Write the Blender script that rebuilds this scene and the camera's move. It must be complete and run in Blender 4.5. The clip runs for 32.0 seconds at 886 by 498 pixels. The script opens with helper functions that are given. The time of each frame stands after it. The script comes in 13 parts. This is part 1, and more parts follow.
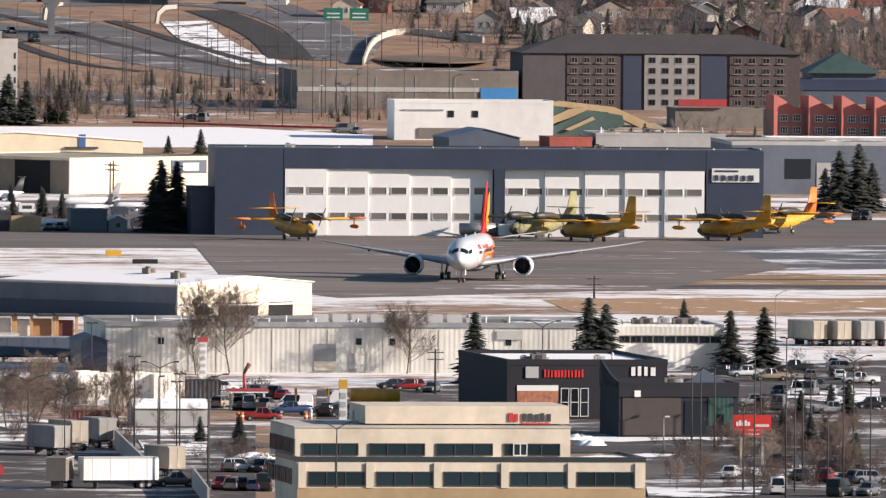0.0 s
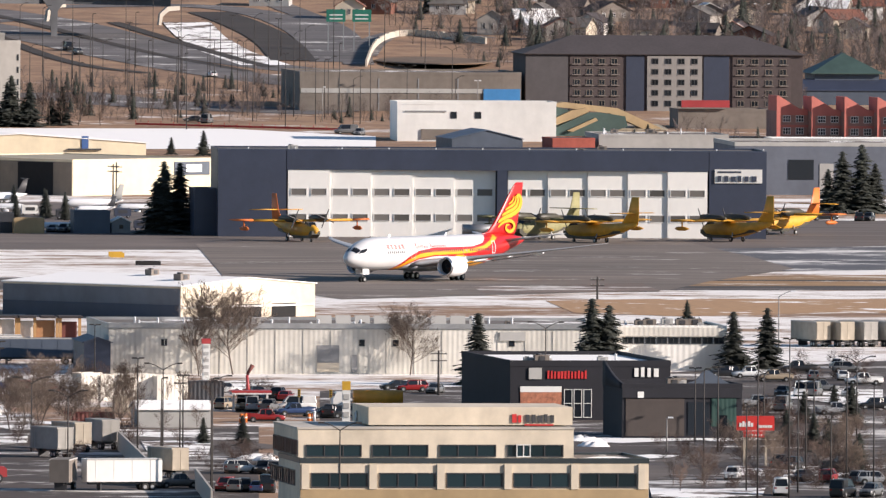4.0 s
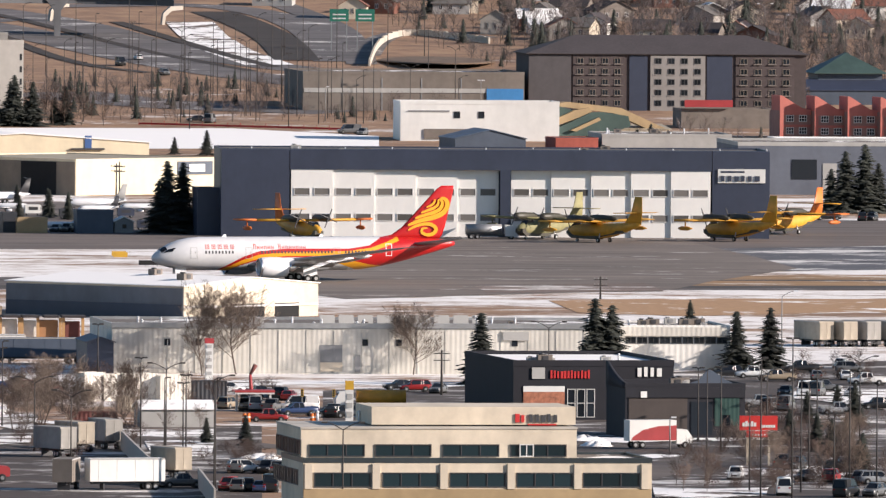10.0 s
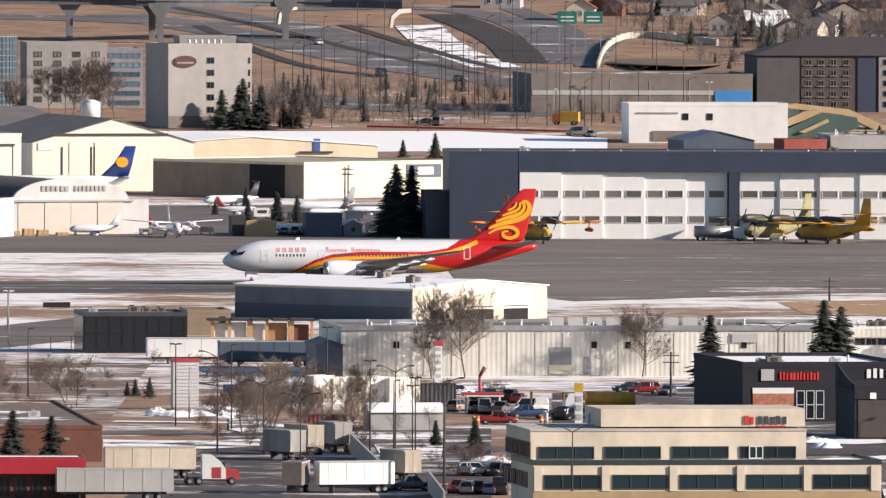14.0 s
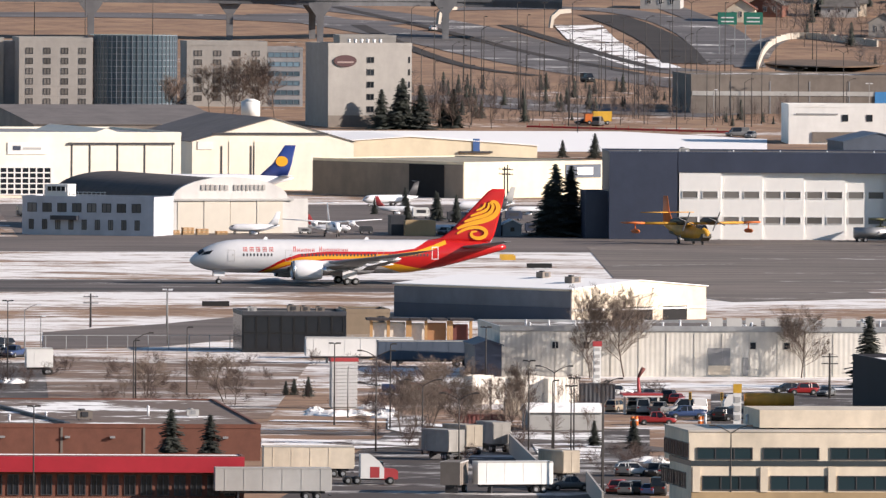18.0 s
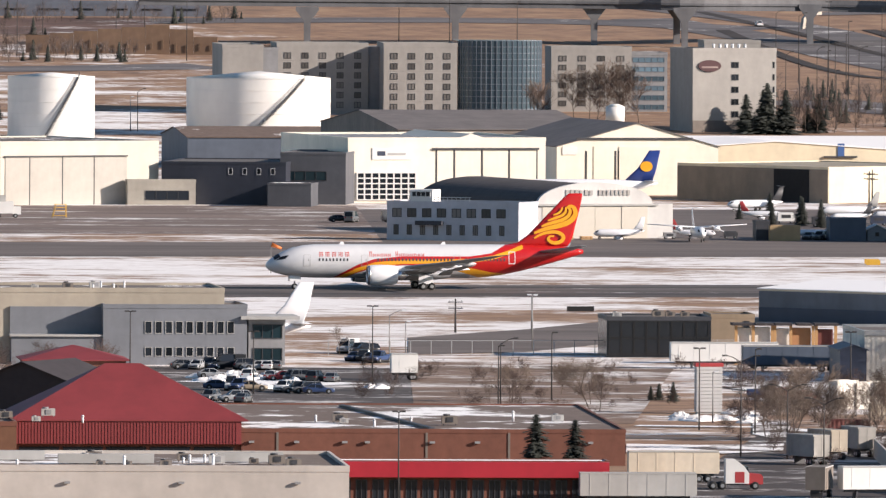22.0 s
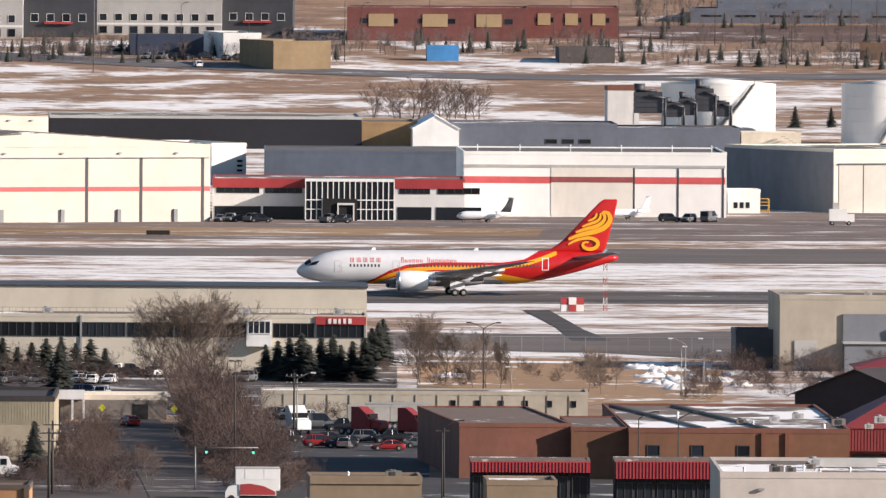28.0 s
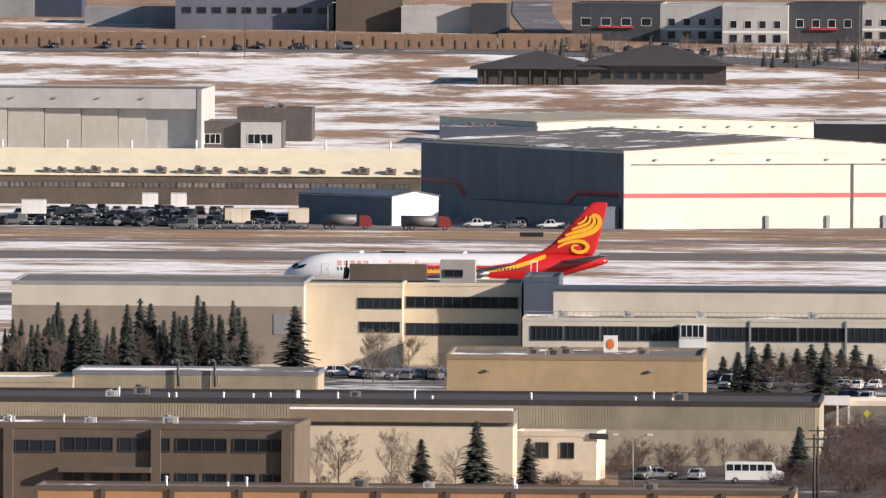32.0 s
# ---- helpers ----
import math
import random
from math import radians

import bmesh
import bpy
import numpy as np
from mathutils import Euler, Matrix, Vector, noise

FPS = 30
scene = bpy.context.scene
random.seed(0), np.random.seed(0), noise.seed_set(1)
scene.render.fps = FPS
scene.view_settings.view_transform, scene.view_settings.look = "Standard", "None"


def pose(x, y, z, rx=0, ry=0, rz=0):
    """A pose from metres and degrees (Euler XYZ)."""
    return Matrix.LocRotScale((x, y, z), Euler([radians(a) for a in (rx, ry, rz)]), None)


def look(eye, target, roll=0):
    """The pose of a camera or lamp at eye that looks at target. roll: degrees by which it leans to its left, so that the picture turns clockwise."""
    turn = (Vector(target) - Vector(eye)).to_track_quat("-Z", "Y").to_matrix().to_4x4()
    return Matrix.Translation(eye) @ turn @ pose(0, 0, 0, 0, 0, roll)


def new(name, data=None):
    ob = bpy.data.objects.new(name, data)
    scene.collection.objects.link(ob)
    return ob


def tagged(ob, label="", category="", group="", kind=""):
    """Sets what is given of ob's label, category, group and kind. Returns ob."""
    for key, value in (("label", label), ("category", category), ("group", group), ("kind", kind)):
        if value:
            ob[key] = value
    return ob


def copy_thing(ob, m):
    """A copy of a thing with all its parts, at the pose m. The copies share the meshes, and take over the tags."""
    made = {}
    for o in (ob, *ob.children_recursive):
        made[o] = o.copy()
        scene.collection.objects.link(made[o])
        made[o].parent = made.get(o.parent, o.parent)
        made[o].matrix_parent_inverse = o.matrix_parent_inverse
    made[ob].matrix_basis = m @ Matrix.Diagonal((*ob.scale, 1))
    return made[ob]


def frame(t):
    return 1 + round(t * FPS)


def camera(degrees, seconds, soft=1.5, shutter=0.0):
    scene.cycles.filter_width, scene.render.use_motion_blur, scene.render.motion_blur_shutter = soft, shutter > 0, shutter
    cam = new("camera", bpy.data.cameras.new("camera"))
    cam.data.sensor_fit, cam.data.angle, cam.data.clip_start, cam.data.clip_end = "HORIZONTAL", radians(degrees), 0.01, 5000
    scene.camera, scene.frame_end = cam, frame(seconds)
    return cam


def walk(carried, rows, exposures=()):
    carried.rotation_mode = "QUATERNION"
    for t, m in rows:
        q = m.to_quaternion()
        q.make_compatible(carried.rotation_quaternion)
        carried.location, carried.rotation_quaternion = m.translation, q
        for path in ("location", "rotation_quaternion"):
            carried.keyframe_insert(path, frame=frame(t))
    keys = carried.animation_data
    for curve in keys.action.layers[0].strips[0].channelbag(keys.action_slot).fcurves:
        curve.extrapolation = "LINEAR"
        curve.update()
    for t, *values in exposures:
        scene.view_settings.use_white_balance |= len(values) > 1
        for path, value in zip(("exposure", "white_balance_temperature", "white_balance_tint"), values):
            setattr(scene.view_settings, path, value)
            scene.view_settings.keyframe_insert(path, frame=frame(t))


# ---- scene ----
cam = camera(2.8, 32.0, soft=1.35)
EYE = (0.0, 0.0, 92.0)
TURNS = [(0, -3.7253, -1.5413, -0.442), (0.5, -3.7257, -1.5432, -0.395), (1, -3.7253, -1.5434, -0.408), (1.5, -3.7234, -1.5417, -0.389), (2, -3.7227, -1.5380, -0.372), (2.5, -3.7236, -1.5402, -0.373), (3, -3.7210, -1.5393, -0.385), (3.5, -3.7178, -1.5373, -0.374), (5.5, -3.7152, -1.5378, -0.403), (6, -3.7174, -1.5378, -0.395), (6.5, -3.7167, -1.5377, -0.380), (7, -3.7159, -1.5386, -0.387), (7.5, -3.7156, -1.5391, -0.381), (8, -3.7136, -1.5378, -0.414), (8.5, -3.7128, -1.5380, -0.387), (9, -3.7112, -1.5391, -0.387), (9.5, -3.7097, -1.5391, -0.358), (10, -3.7071, -1.5384, -0.391), (10.5, -3.7044, -1.5387, -0.442), (11, -3.7032, -1.5383, -0.367), (11.5, -3.7056, -1.5417, -0.402), (12, -3.7047, -1.5399, -0.493), (12.5, -3.7018, -1.5415, -0.389), (13, -3.7006, -1.5389, -0.390), (13.4, -3.6909, -1.5363, -0.335), (13.5, -3.6835, -1.5356, -0.321), (13.6, -3.6168, -1.5350, -0.296), (13.7, -3.4703, -1.5349, -0.271), (13.8, -3.2774, -1.5349, -0.245), (13.9, -3.1077, -1.5349, -0.220), (14, -2.9889, -1.5346, -0.195), (14.1, -2.9202, -1.5349, -0.224), (14.25, -2.8255, -1.5352, -0.268), (14.5, -2.7585, -1.5354, -0.341), (15, -2.7251, -1.5352, -0.318), (15.5, -2.6641, -1.5354, -0.364), (17.5, -2.4811, -1.5365, -0.389), (18, -2.4801, -1.5370, -0.394), (18.5, -2.4751, -1.5363, -0.354), (18.9, -2.3933, -1.5347, -0.206), (19, -2.3234, -1.5345, -0.169), (19.3, -2.0664, -1.5342, -0.164), (19.4, -1.9878, -1.5341, -0.163), (19.5, -1.9124, -1.5339, -0.161), (19.7, -1.7735, -1.5341, -0.235), (20, -1.6743, -1.5337, -0.345), (20.5, -1.6640, -1.5323, -0.347), (21, -1.6463, -1.5294, -0.315), (21.5, -1.4890, -1.5270, -0.270), (22, -1.3293, -1.5277, -0.300), (22.5, -1.1515, -1.5260, -0.278), (23, -0.9824, -1.5257, -0.274), (23.5, -0.8007, -1.5246, -0.290), (24, -0.6007, -1.5216, -0.276), (24.5, -0.3837, -1.5219, -0.345), (25, -0.1578, -1.5209, -0.324), (25.5, 0.0867, -1.5189, -0.324), (27.5, 1.0705, -1.5186, -0.384), (28, 1.3073, -1.5189, -0.366), (28.5, 1.5244, -1.5180, -0.405), (29, 1.7658, -1.5168, -0.400), (29.5, 2.0752, -1.5150, -0.359), (30, 2.3728, -1.5161, -0.331), (30.5, 2.7564, -1.5170, -0.344), (31, 3.1119, -1.5149, -0.371), (31.5, 3.4195, -1.5134, -0.285), (32, 3.7259, -1.5150, -0.335)]
walk(cam, [(t, pose(*EYE, 90 + tilt, lean, turn)) for t, turn, tilt, lean in TURNS])

# ---- light ----
SUN_TURN, SUN_UP = 72.0, 20.0   # degrees right of the way back to the eye; height
world = bpy.data.worlds.new("world")
scene.world = world
world.use_nodes = True
sky = world.node_tree.nodes.new("ShaderNodeTexSky")
sky.sky_type, sky.sun_disc = "NISHITA", False
sky.sun_elevation, sky.sun_rotation = radians(SUN_UP), radians(180 - SUN_TURN)
sky.air_density, sky.dust_density, sky.ozone_density = 1.0, 0.2, 3.2
bg = world.node_tree.nodes["Background"]
bg.inputs["Strength"].default_value = 0.068
world.node_tree.links.new(sky.outputs["Color"], bg.inputs["Color"])
sun_data = bpy.data.lights.new("sun", "SUN")
sun_data.energy, sun_data.angle, sun_data.color = 5.0, radians(0.6), (1.0, 0.872, 0.785)
sun = new("sun", sun_data)
SX, SY, SZ = (math.sin(radians(SUN_TURN)) * math.cos(radians(SUN_UP)), -math.cos(radians(SUN_TURN)) * math.cos(radians(SUN_UP)), math.sin(radians(SUN_UP)))
sun.matrix_world = look((SX * 400, SY * 400 + 3000, SZ * 400), (0, 3000, 0))
scene.view_settings.exposure = 0.745


# ---- materials ----
def nodes(name):
    m = bpy.data.materials.new(name)
    m.use_nodes = True
    t = m.node_tree
    return m, t, t.nodes["Principled BSDF"]


def link(t, a, b):
    t.links.new(a, b)


def tex(t, scale, detail=4.0, rough=0.6, space="Object", stretch=None):
    co = t.nodes.new("ShaderNodeTexCoord")
    n = t.nodes.new("ShaderNodeTexNoise")
    n.inputs["Scale"].default_value, n.inputs["Detail"].default_value, n.inputs["Roughness"].default_value = scale, detail, rough
    src = t.nodes.new("ShaderNodeNewGeometry").outputs["Position"] if space == "World" else co.outputs[space]
    if stretch:
        mp = t.nodes.new("ShaderNodeMapping")
        mp.inputs["Scale"].default_value = stretch
        link(t, src, mp.inputs["Vector"])
        src = mp.outputs["Vector"]
    link(t, src, n.inputs["Vector"])
    return n.outputs["Fac"]


def ramp(t, fac, stops):
    r = t.nodes.new("ShaderNodeValToRGB")
    e = r.color_ramp.elements
    while len(e) < len(stops):
        e.new(0.5)
    for el, (p, c) in zip(e, stops):
        el.position = p
        el.color = (*c, 1) if isinstance(c, tuple) else (c, c, c, 1)
    link(t, fac, r.inputs["Fac"])
    return r.outputs["Color"]


def mixc(t, fac, a, b, kind="MIX"):
    n = t.nodes.new("ShaderNodeMix")
    n.data_type, n.blend_type = "RGBA", kind
    for socket, v in ((n.inputs["Factor"], fac), (n.inputs["A"], a), (n.inputs["B"], b)):
        if isinstance(v, bpy.types.NodeSocket):
            link(t, v, socket)
        elif isinstance(v, tuple):
            socket.default_value = (*v, 1)
        else:
            socket.default_value = v
    return n.outputs["Result"]


def calc(t, kind, a, b):
    n = t.nodes.new("ShaderNodeMath")
    n.operation = kind
    for socket, v in zip(n.inputs, (a, b)):
        if isinstance(v, bpy.types.NodeSocket):
            link(t, v, socket)
        else:
            socket.default_value = v
    return n.outputs["Value"]


def bumped(t, bsdf, height, strength=0.4, distance=0.05):
    b = t.nodes.new("ShaderNodeBump")
    b.inputs["Strength"].default_value, b.inputs["Distance"].default_value = strength, distance
    link(t, height, b.inputs["Height"])
    link(t, b.outputs["Normal"], bsdf.inputs["Normal"])


def surf(name, c, rough=0.7, metal=0.0, var=0.18, scale=0.5, ribs=0.0, dirt=0.25, axis="X", each=0.0):
    """A painted or raw surface: colour with two scales of stains, optional ribs (their spacing in metres)."""
    m, t, b = nodes(name)
    lo = tuple(v * (1 - var) for v in c)
    hi = tuple(min(1, v * (1 + var)) for v in c)
    col = ramp(t, tex(t, scale, 5.0, 0.65), [(0.3, lo), (0.7, hi)])
    grime = ramp(t, tex(t, 0.16, 3.0, 0.6, "Object", (1, 1, 0.35)), [(0.35, 1.0 - dirt), (0.6, 1.0)])
    col = mixc(t, 1.0, col, grime, "MULTIPLY")
    if each:
        info = t.nodes.new("ShaderNodeObjectInfo")
        col = mixc(t, 1.0, col, ramp(t, info.outputs["Random"], [(0.0, 1.0 - each), (1.0, 1.0 + each)]), "MULTIPLY")
    link(t, col, b.inputs["Base Color"])
    b.inputs["Roughness"].default_value, b.inputs["Metallic"].default_value = rough, metal
    if ribs:
        co = t.nodes.new("ShaderNodeTexCoord")
        w = t.nodes.new("ShaderNodeTexWave")
        w.bands_direction = axis
        w.inputs["Scale"].default_value = 0.314 / ribs
        link(t, co.outputs["Object"], w.inputs["Vector"])
        bumped(t, b, w.outputs["Fac"], 0.3, ribs * 0.10)
    else:
        bumped(t, b, tex(t, 3.0, 6.0), 0.15, 0.03)
    return m


def glass(name, c=(0.02, 0.03, 0.035), rough=0.12):
    m, t, b = nodes(name)
    info = t.nodes.new("ShaderNodeObjectInfo")
    col = ramp(t, info.outputs["Random"], [(0.0, tuple(v * 0.6 for v in c)), (1.0, tuple(v * 1.7 for v in c))])
    link(t, col, b.inputs["Base Color"])
    b.inputs["Roughness"].default_value = rough
    b.inputs["IOR"].default_value = 1.38
    bumped(t, b, tex(t, 0.7, 2.0), 0.08, 0.03)
    return m


def snowy(name, c, cover=0.5, rough=0.85, size=0.12, ribs=0.0):
    """A roof or yard surface with old snow lying in patches."""
    m, t, b = nodes(name)
    base = ramp(t, tex(t, 0.6, 5.0, 0.7), [(0.3, tuple(v * 0.75 for v in c)), (0.7, tuple(v * 1.25 for v in c))])
    n = calc(t, "ADD", calc(t, "MULTIPLY", tex(t, size, 6.0, 0.62), 0.8), calc(t, "MULTIPLY", tex(t, size * 7, 3.0), 0.2))
    edge = 0.5 + (0.5 - cover) * 0.42
    mask = ramp(t, n, [(edge - 0.02, 0.0), (edge + 0.02, 1.0)])
    link(t, mixc(t, mask, base, (0.92, 0.90, 0.87)), b.inputs["Base Color"])
    b.inputs["Roughness"].default_value = rough
    bumped(t, b, n, 0.4, 0.3)
    return m


def ground_material():
    """Dead grass, bare earth and wind-packed snow; the cover changes with the distance from the runway."""
    m, t, b = nodes("dead_grass_and_snow")
    geo = t.nodes.new("ShaderNodeNewGeometry")
    sep = t.nodes.new("ShaderNodeSeparateXYZ")
    link(t, geo.outputs["Position"], sep.inputs["Vector"])
    rel = calc(t, "SUBTRACT", sep.outputs["Y"], calc(t, "MULTIPLY", sep.outputs["X"], 0.1378))
    far = calc(t, "DIVIDE", calc(t, "SUBTRACT", rel, 2000.0), 3000.0)
    east = calc(t, "MINIMUM", calc(t, "MAXIMUM", calc(t, "DIVIDE", calc(t, "SUBTRACT", sep.outputs["X"], 30.0), 90.0), 0.0), 1.0)
    slope = calc(t, "MINIMUM", calc(t, "MAXIMUM", calc(t, "DIVIDE", calc(t, "SUBTRACT", rel, 3760.0), 80.0), 0.0), 1.0)
    near = calc(t, "MINIMUM", calc(t, "MAXIMUM", calc(t, "DIVIDE", calc(t, "SUBTRACT", 2850.0, rel), 100.0), 0.0), 1.0)
    cover = calc(t, "SUBTRACT", ramp(t, far, GROUND_COVER), calc(t, "MULTIPLY", calc(t, "MULTIPLY", east, calc(t, "SUBTRACT", slope, calc(t, "MULTIPLY", near, 0.45))), 0.26))
    big = tex(t, 0.02, 3.0, 0.5, "World", (0.7, 0.7, 1))
    mid = tex(t, 0.075, 7.0, 0.72, "World", (0.38, 0.62, 1))
    fine = tex(t, 0.45, 4.0, 0.7, "World", (0.45, 0.5, 1))
    n = calc(t, "ADD", calc(t, "MULTIPLY", mid, 0.58), calc(t, "ADD", calc(t, "MULTIPLY", fine, 0.20), calc(t, "MULTIPLY", big, 0.22)))
    s = calc(t, "ADD", n, calc(t, "MULTIPLY", calc(t, "SUBTRACT", cover, 0.5), 0.36))
    # broad drifts with grass between them on the open field to the west
    west = calc(t, "MINIMUM", calc(t, "MAXIMUM", calc(t, "DIVIDE", calc(t, "SUBTRACT", -5.0, sep.outputs["X"]), 60.0), 0.0), 1.0)
    field = calc(t, "MULTIPLY", west, calc(t, "MINIMUM", calc(t, "MAXIMUM", calc(t, "DIVIDE", calc(t, "SUBTRACT", rel, 4330.0), 60.0), 0.0), 1.0))
    field = calc(t, "MULTIPLY", field, calc(t, "MINIMUM", calc(t, "MAXIMUM", calc(t, "DIVIDE", calc(t, "SUBTRACT", 4830.0, rel), 25.0), 0.0), 1.0))
    drift = calc(t, "ADD", calc(t, "MULTIPLY", tex(t, 0.055, 6.0, 0.64, "World", (0.5, 0.42, 1)), 0.78), calc(t, "MULTIPLY", fine, 0.22))
    drift = calc(t, "ADD", drift, calc(t, "MULTIPLY", calc(t, "SUBTRACT", -270.0, sep.outputs["X"]), 0.00008))
    s = calc(t, "ADD", calc(t, "MULTIPLY", s, calc(t, "SUBTRACT", 1.0, field)), calc(t, "MULTIPLY", calc(t, "SUBTRACT", drift, 0.009), field))
    mask = ramp(t, s, [(0.462, 0.0), (0.498, 0.5), (0.540, 1.0)])
    grass = ramp(t, tex(t, 0.09, 6.0, 0.7, "World"), [(0.25, (0.12, 0.073, 0.050)), (0.5, (0.265, 0.156, 0.092)), (0.72, (0.38, 0.245, 0.14))])
    snow = ramp(t, fine, [(0.3, (0.72, 0.68, 0.64)), (0.7, (0.93, 0.90, 0.87))])
    link(t, mixc(t, mask, grass, snow), b.inputs["Base Color"])
    b.inputs["Roughness"].default_value = 0.95
    bumped(t, b, s, 0.5, 1.2)
    return m


GROUND_COVER = [(0.0, 0.22), (0.19, 0.28), (0.235, 0.46), (0.28, 0.52), (0.32, 0.54), (0.338, 0.38), (0.350, 0.58), (0.38, 0.56), (0.40, 0.57), (0.455, 0.57), (0.47, 0.52), (0.50, 0.44), (0.54, 0.46), (0.62, 0.58), (0.70, 0.51), (0.80, 0.50), (0.88, 0.43), (1.0, 0.26)]
GROUND = ground_material()


def paved(name, c, snow=0.0, streak=0.3):
    """Paving with long scuffs along the runway's course, patches, and drifted snow."""
    m, t, b = nodes(name)
    a = tex(t, 0.05, 5.0, 0.62, "World", (0.45, 0.8, 1))
    col = ramp(t, a, [(0.3, tuple(v * 0.74 for v in c)), (0.7, tuple(v * 1.28 for v in c))])
    scuff = ramp(t, tex(t, 0.3, 5.0, 0.7, "World", (0.05, 0.55, 1)), [(0.36, 1.0 - streak), (0.56, 1.0 + streak * 0.35)])
    col = mixc(t, 1.0, col, scuff, "MULTIPLY")
    grit = ramp(t, tex(t, 1.1, 4.0, 0.7, "World"), [(0.3, 0.86), (0.7, 1.1)])
    col = mixc(t, 1.0, col, grit, "MULTIPLY")
    if snow:
        n = calc(t, "ADD", calc(t, "MULTIPLY", tex(t, 0.07, 6.0, 0.66, "World", (0.42, 0.8, 1)), 0.7), calc(t, "MULTIPLY", tex(t, 0.5, 4.0, 0.7, "World", (0.5, 0.8, 1)), 0.3))
        e = 0.62 - snow * 0.25
        col = mixc(t, ramp(t, n, [(e - 0.03, 0.0), (e + 0.05, 0.9)]), col, (0.80, 0.77, 0.73))
    link(t, col, b.inputs["Base Color"])
    b.inputs["Roughness"].default_value = 0.88
    bumped(t, b, tex(t, 2.0, 4.0, 0.6, "World"), 0.2, 0.02)
    return m


ASPHALT = paved("worn_asphalt", (0.132, 0.106, 0.092), 0.0, 0.35)
RUNWAY = paved("scuffed_runway_asphalt", (0.105, 0.086, 0.078), 0.07, 0.6)
ASPHALT_WARM = paved("warm_grey_asphalt", (0.165, 0.134, 0.112), 0.02, 0.4)
ASPHALT_DARK = paved("dark_asphalt", (0.058, 0.048, 0.044), 0.0, 0.5)
CONCRETE_PAVING = paved("concrete_paving", (0.18, 0.132, 0.107), 0.19, 0.4)
LOT = paved("parking_asphalt", (0.072, 0.058, 0.052), 0.24)
STREET = paved("street_asphalt", (0.07, 0.054, 0.045), 0.06)
HIGHWAY = paved("worn_highway_asphalt", (0.118, 0.107, 0.105), 0.08)
YARD_SLUSH = paved("slushy_yard", (0.062, 0.048, 0.042), 0.26)
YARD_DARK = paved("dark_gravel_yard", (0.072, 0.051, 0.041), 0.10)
# Near-black asphalt: the shade of nearby buildings is put into the colour.
YARD_SHADED = paved("wet_black_yard", (0.038, 0.034, 0.034), 0.08)
DIRT = paved("bare_brown_dirt", (0.19, 0.122, 0.082), 0.29, 0.4)
EARTH = paved("ploughed_brown_earth", (0.115, 0.064, 0.046), 0.10)
SHADED_VERGE = paved("dark_brush_verge", (0.034, 0.025, 0.020), 0.0)
STUB = paved("old_asphalt", (0.085, 0.085, 0.095), 0.34)
GRASS_STRIP = paved("yellow_brown_grass", (0.30, 0.18, 0.085), 0.20, 0.5)
YARD = paved("brown_gravel_yard", (0.058, 0.043, 0.036), 0.26)
ROAD = paved("road_asphalt", (0.115, 0.093, 0.080), 0.05)
GOLD_GRASS = snowy("gold_winter_grass", (0.38, 0.225, 0.115), 0.30, 0.95, 0.05)
DRY_GRASS = snowy("dry_grass_thin_snow", (0.33, 0.20, 0.105), 0.30, 0.95, 0.05)
SNOW = snowy("packed_snow", (0.55, 0.52, 0.5), 0.96)

WHITE = surf("white_painted_metal", (0.74, 0.73, 0.70), 0.55, 0, 0.05, 0.4, 0, 0.10)
DOOR_WHITE = surf("bright_white_paint", (0.85, 0.83, 0.79), 0.5, 0, 0.03, 0.4, 0, 0.06)
WHITE_RIB = surf("white_ribbed_metal", (0.73, 0.71, 0.67), 0.55, 0, 0.05, 0.4, 0.9, 0.10)
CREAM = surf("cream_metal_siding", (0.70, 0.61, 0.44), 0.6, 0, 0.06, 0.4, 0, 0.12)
BEIGE_RIB = surf("beige_ribbed_siding", (0.62, 0.59, 0.53), 0.6, 0, 0.10, 0.4, 0.75, 0.22)
OCHRE_RIB = surf("khaki_ribbed_siding", (0.40, 0.345, 0.24), 0.65, 0, 0.08, 0.5, 0, 0.2)
STONE = surf("cream_stone_panels", (0.67, 0.58, 0.455), 0.8, 0, 0.08, 0.7, 0, 0.2)
TAN = surf("tan_stucco", (0.39, 0.28, 0.155), 0.85, 0, 0.08, 0.6, 0, 0.16)
ORANGE = surf("orange_tan_panels", (0.40, 0.21, 0.10), 0.8, 0, 0.08, 0.6, 0, 0.15)
DARK_RED = surf("dull_dark_red_wall", (0.17, 0.058, 0.05), 0.85, 0, 0.12, 0.6, 0, 0.2)
CREAM_PALE = surf("pale_cream_siding", (0.80, 0.74, 0.62), 0.6, 0, 0.05, 0.4, 0, 0.10)
OCHRE = surf("ochre_wall", (0.36, 0.23, 0.11), 0.8, 0, 0.1, 0.6, 0, 0.2)
GREY = surf("light_grey_cladding", (0.42, 0.41, 0.39), 0.7, 0, 0.07, 0.5, 0, 0.15)
# Used for painted shade on side walls and for a roof trim.
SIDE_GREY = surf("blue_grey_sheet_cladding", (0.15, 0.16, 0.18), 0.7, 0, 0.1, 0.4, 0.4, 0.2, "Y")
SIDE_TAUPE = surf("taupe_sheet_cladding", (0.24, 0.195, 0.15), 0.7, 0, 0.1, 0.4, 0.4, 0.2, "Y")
GREY_MID = surf("mid_grey_cladding", (0.26, 0.26, 0.265), 0.7, 0, 0.1, 0.5, 0, 0.2)
GREY_BROWN = surf("grey_brown_wall", (0.20, 0.17, 0.145), 0.8, 0, 0.12, 0.5, 0, 0.2)
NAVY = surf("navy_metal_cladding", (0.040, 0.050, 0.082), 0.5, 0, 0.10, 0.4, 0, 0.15)
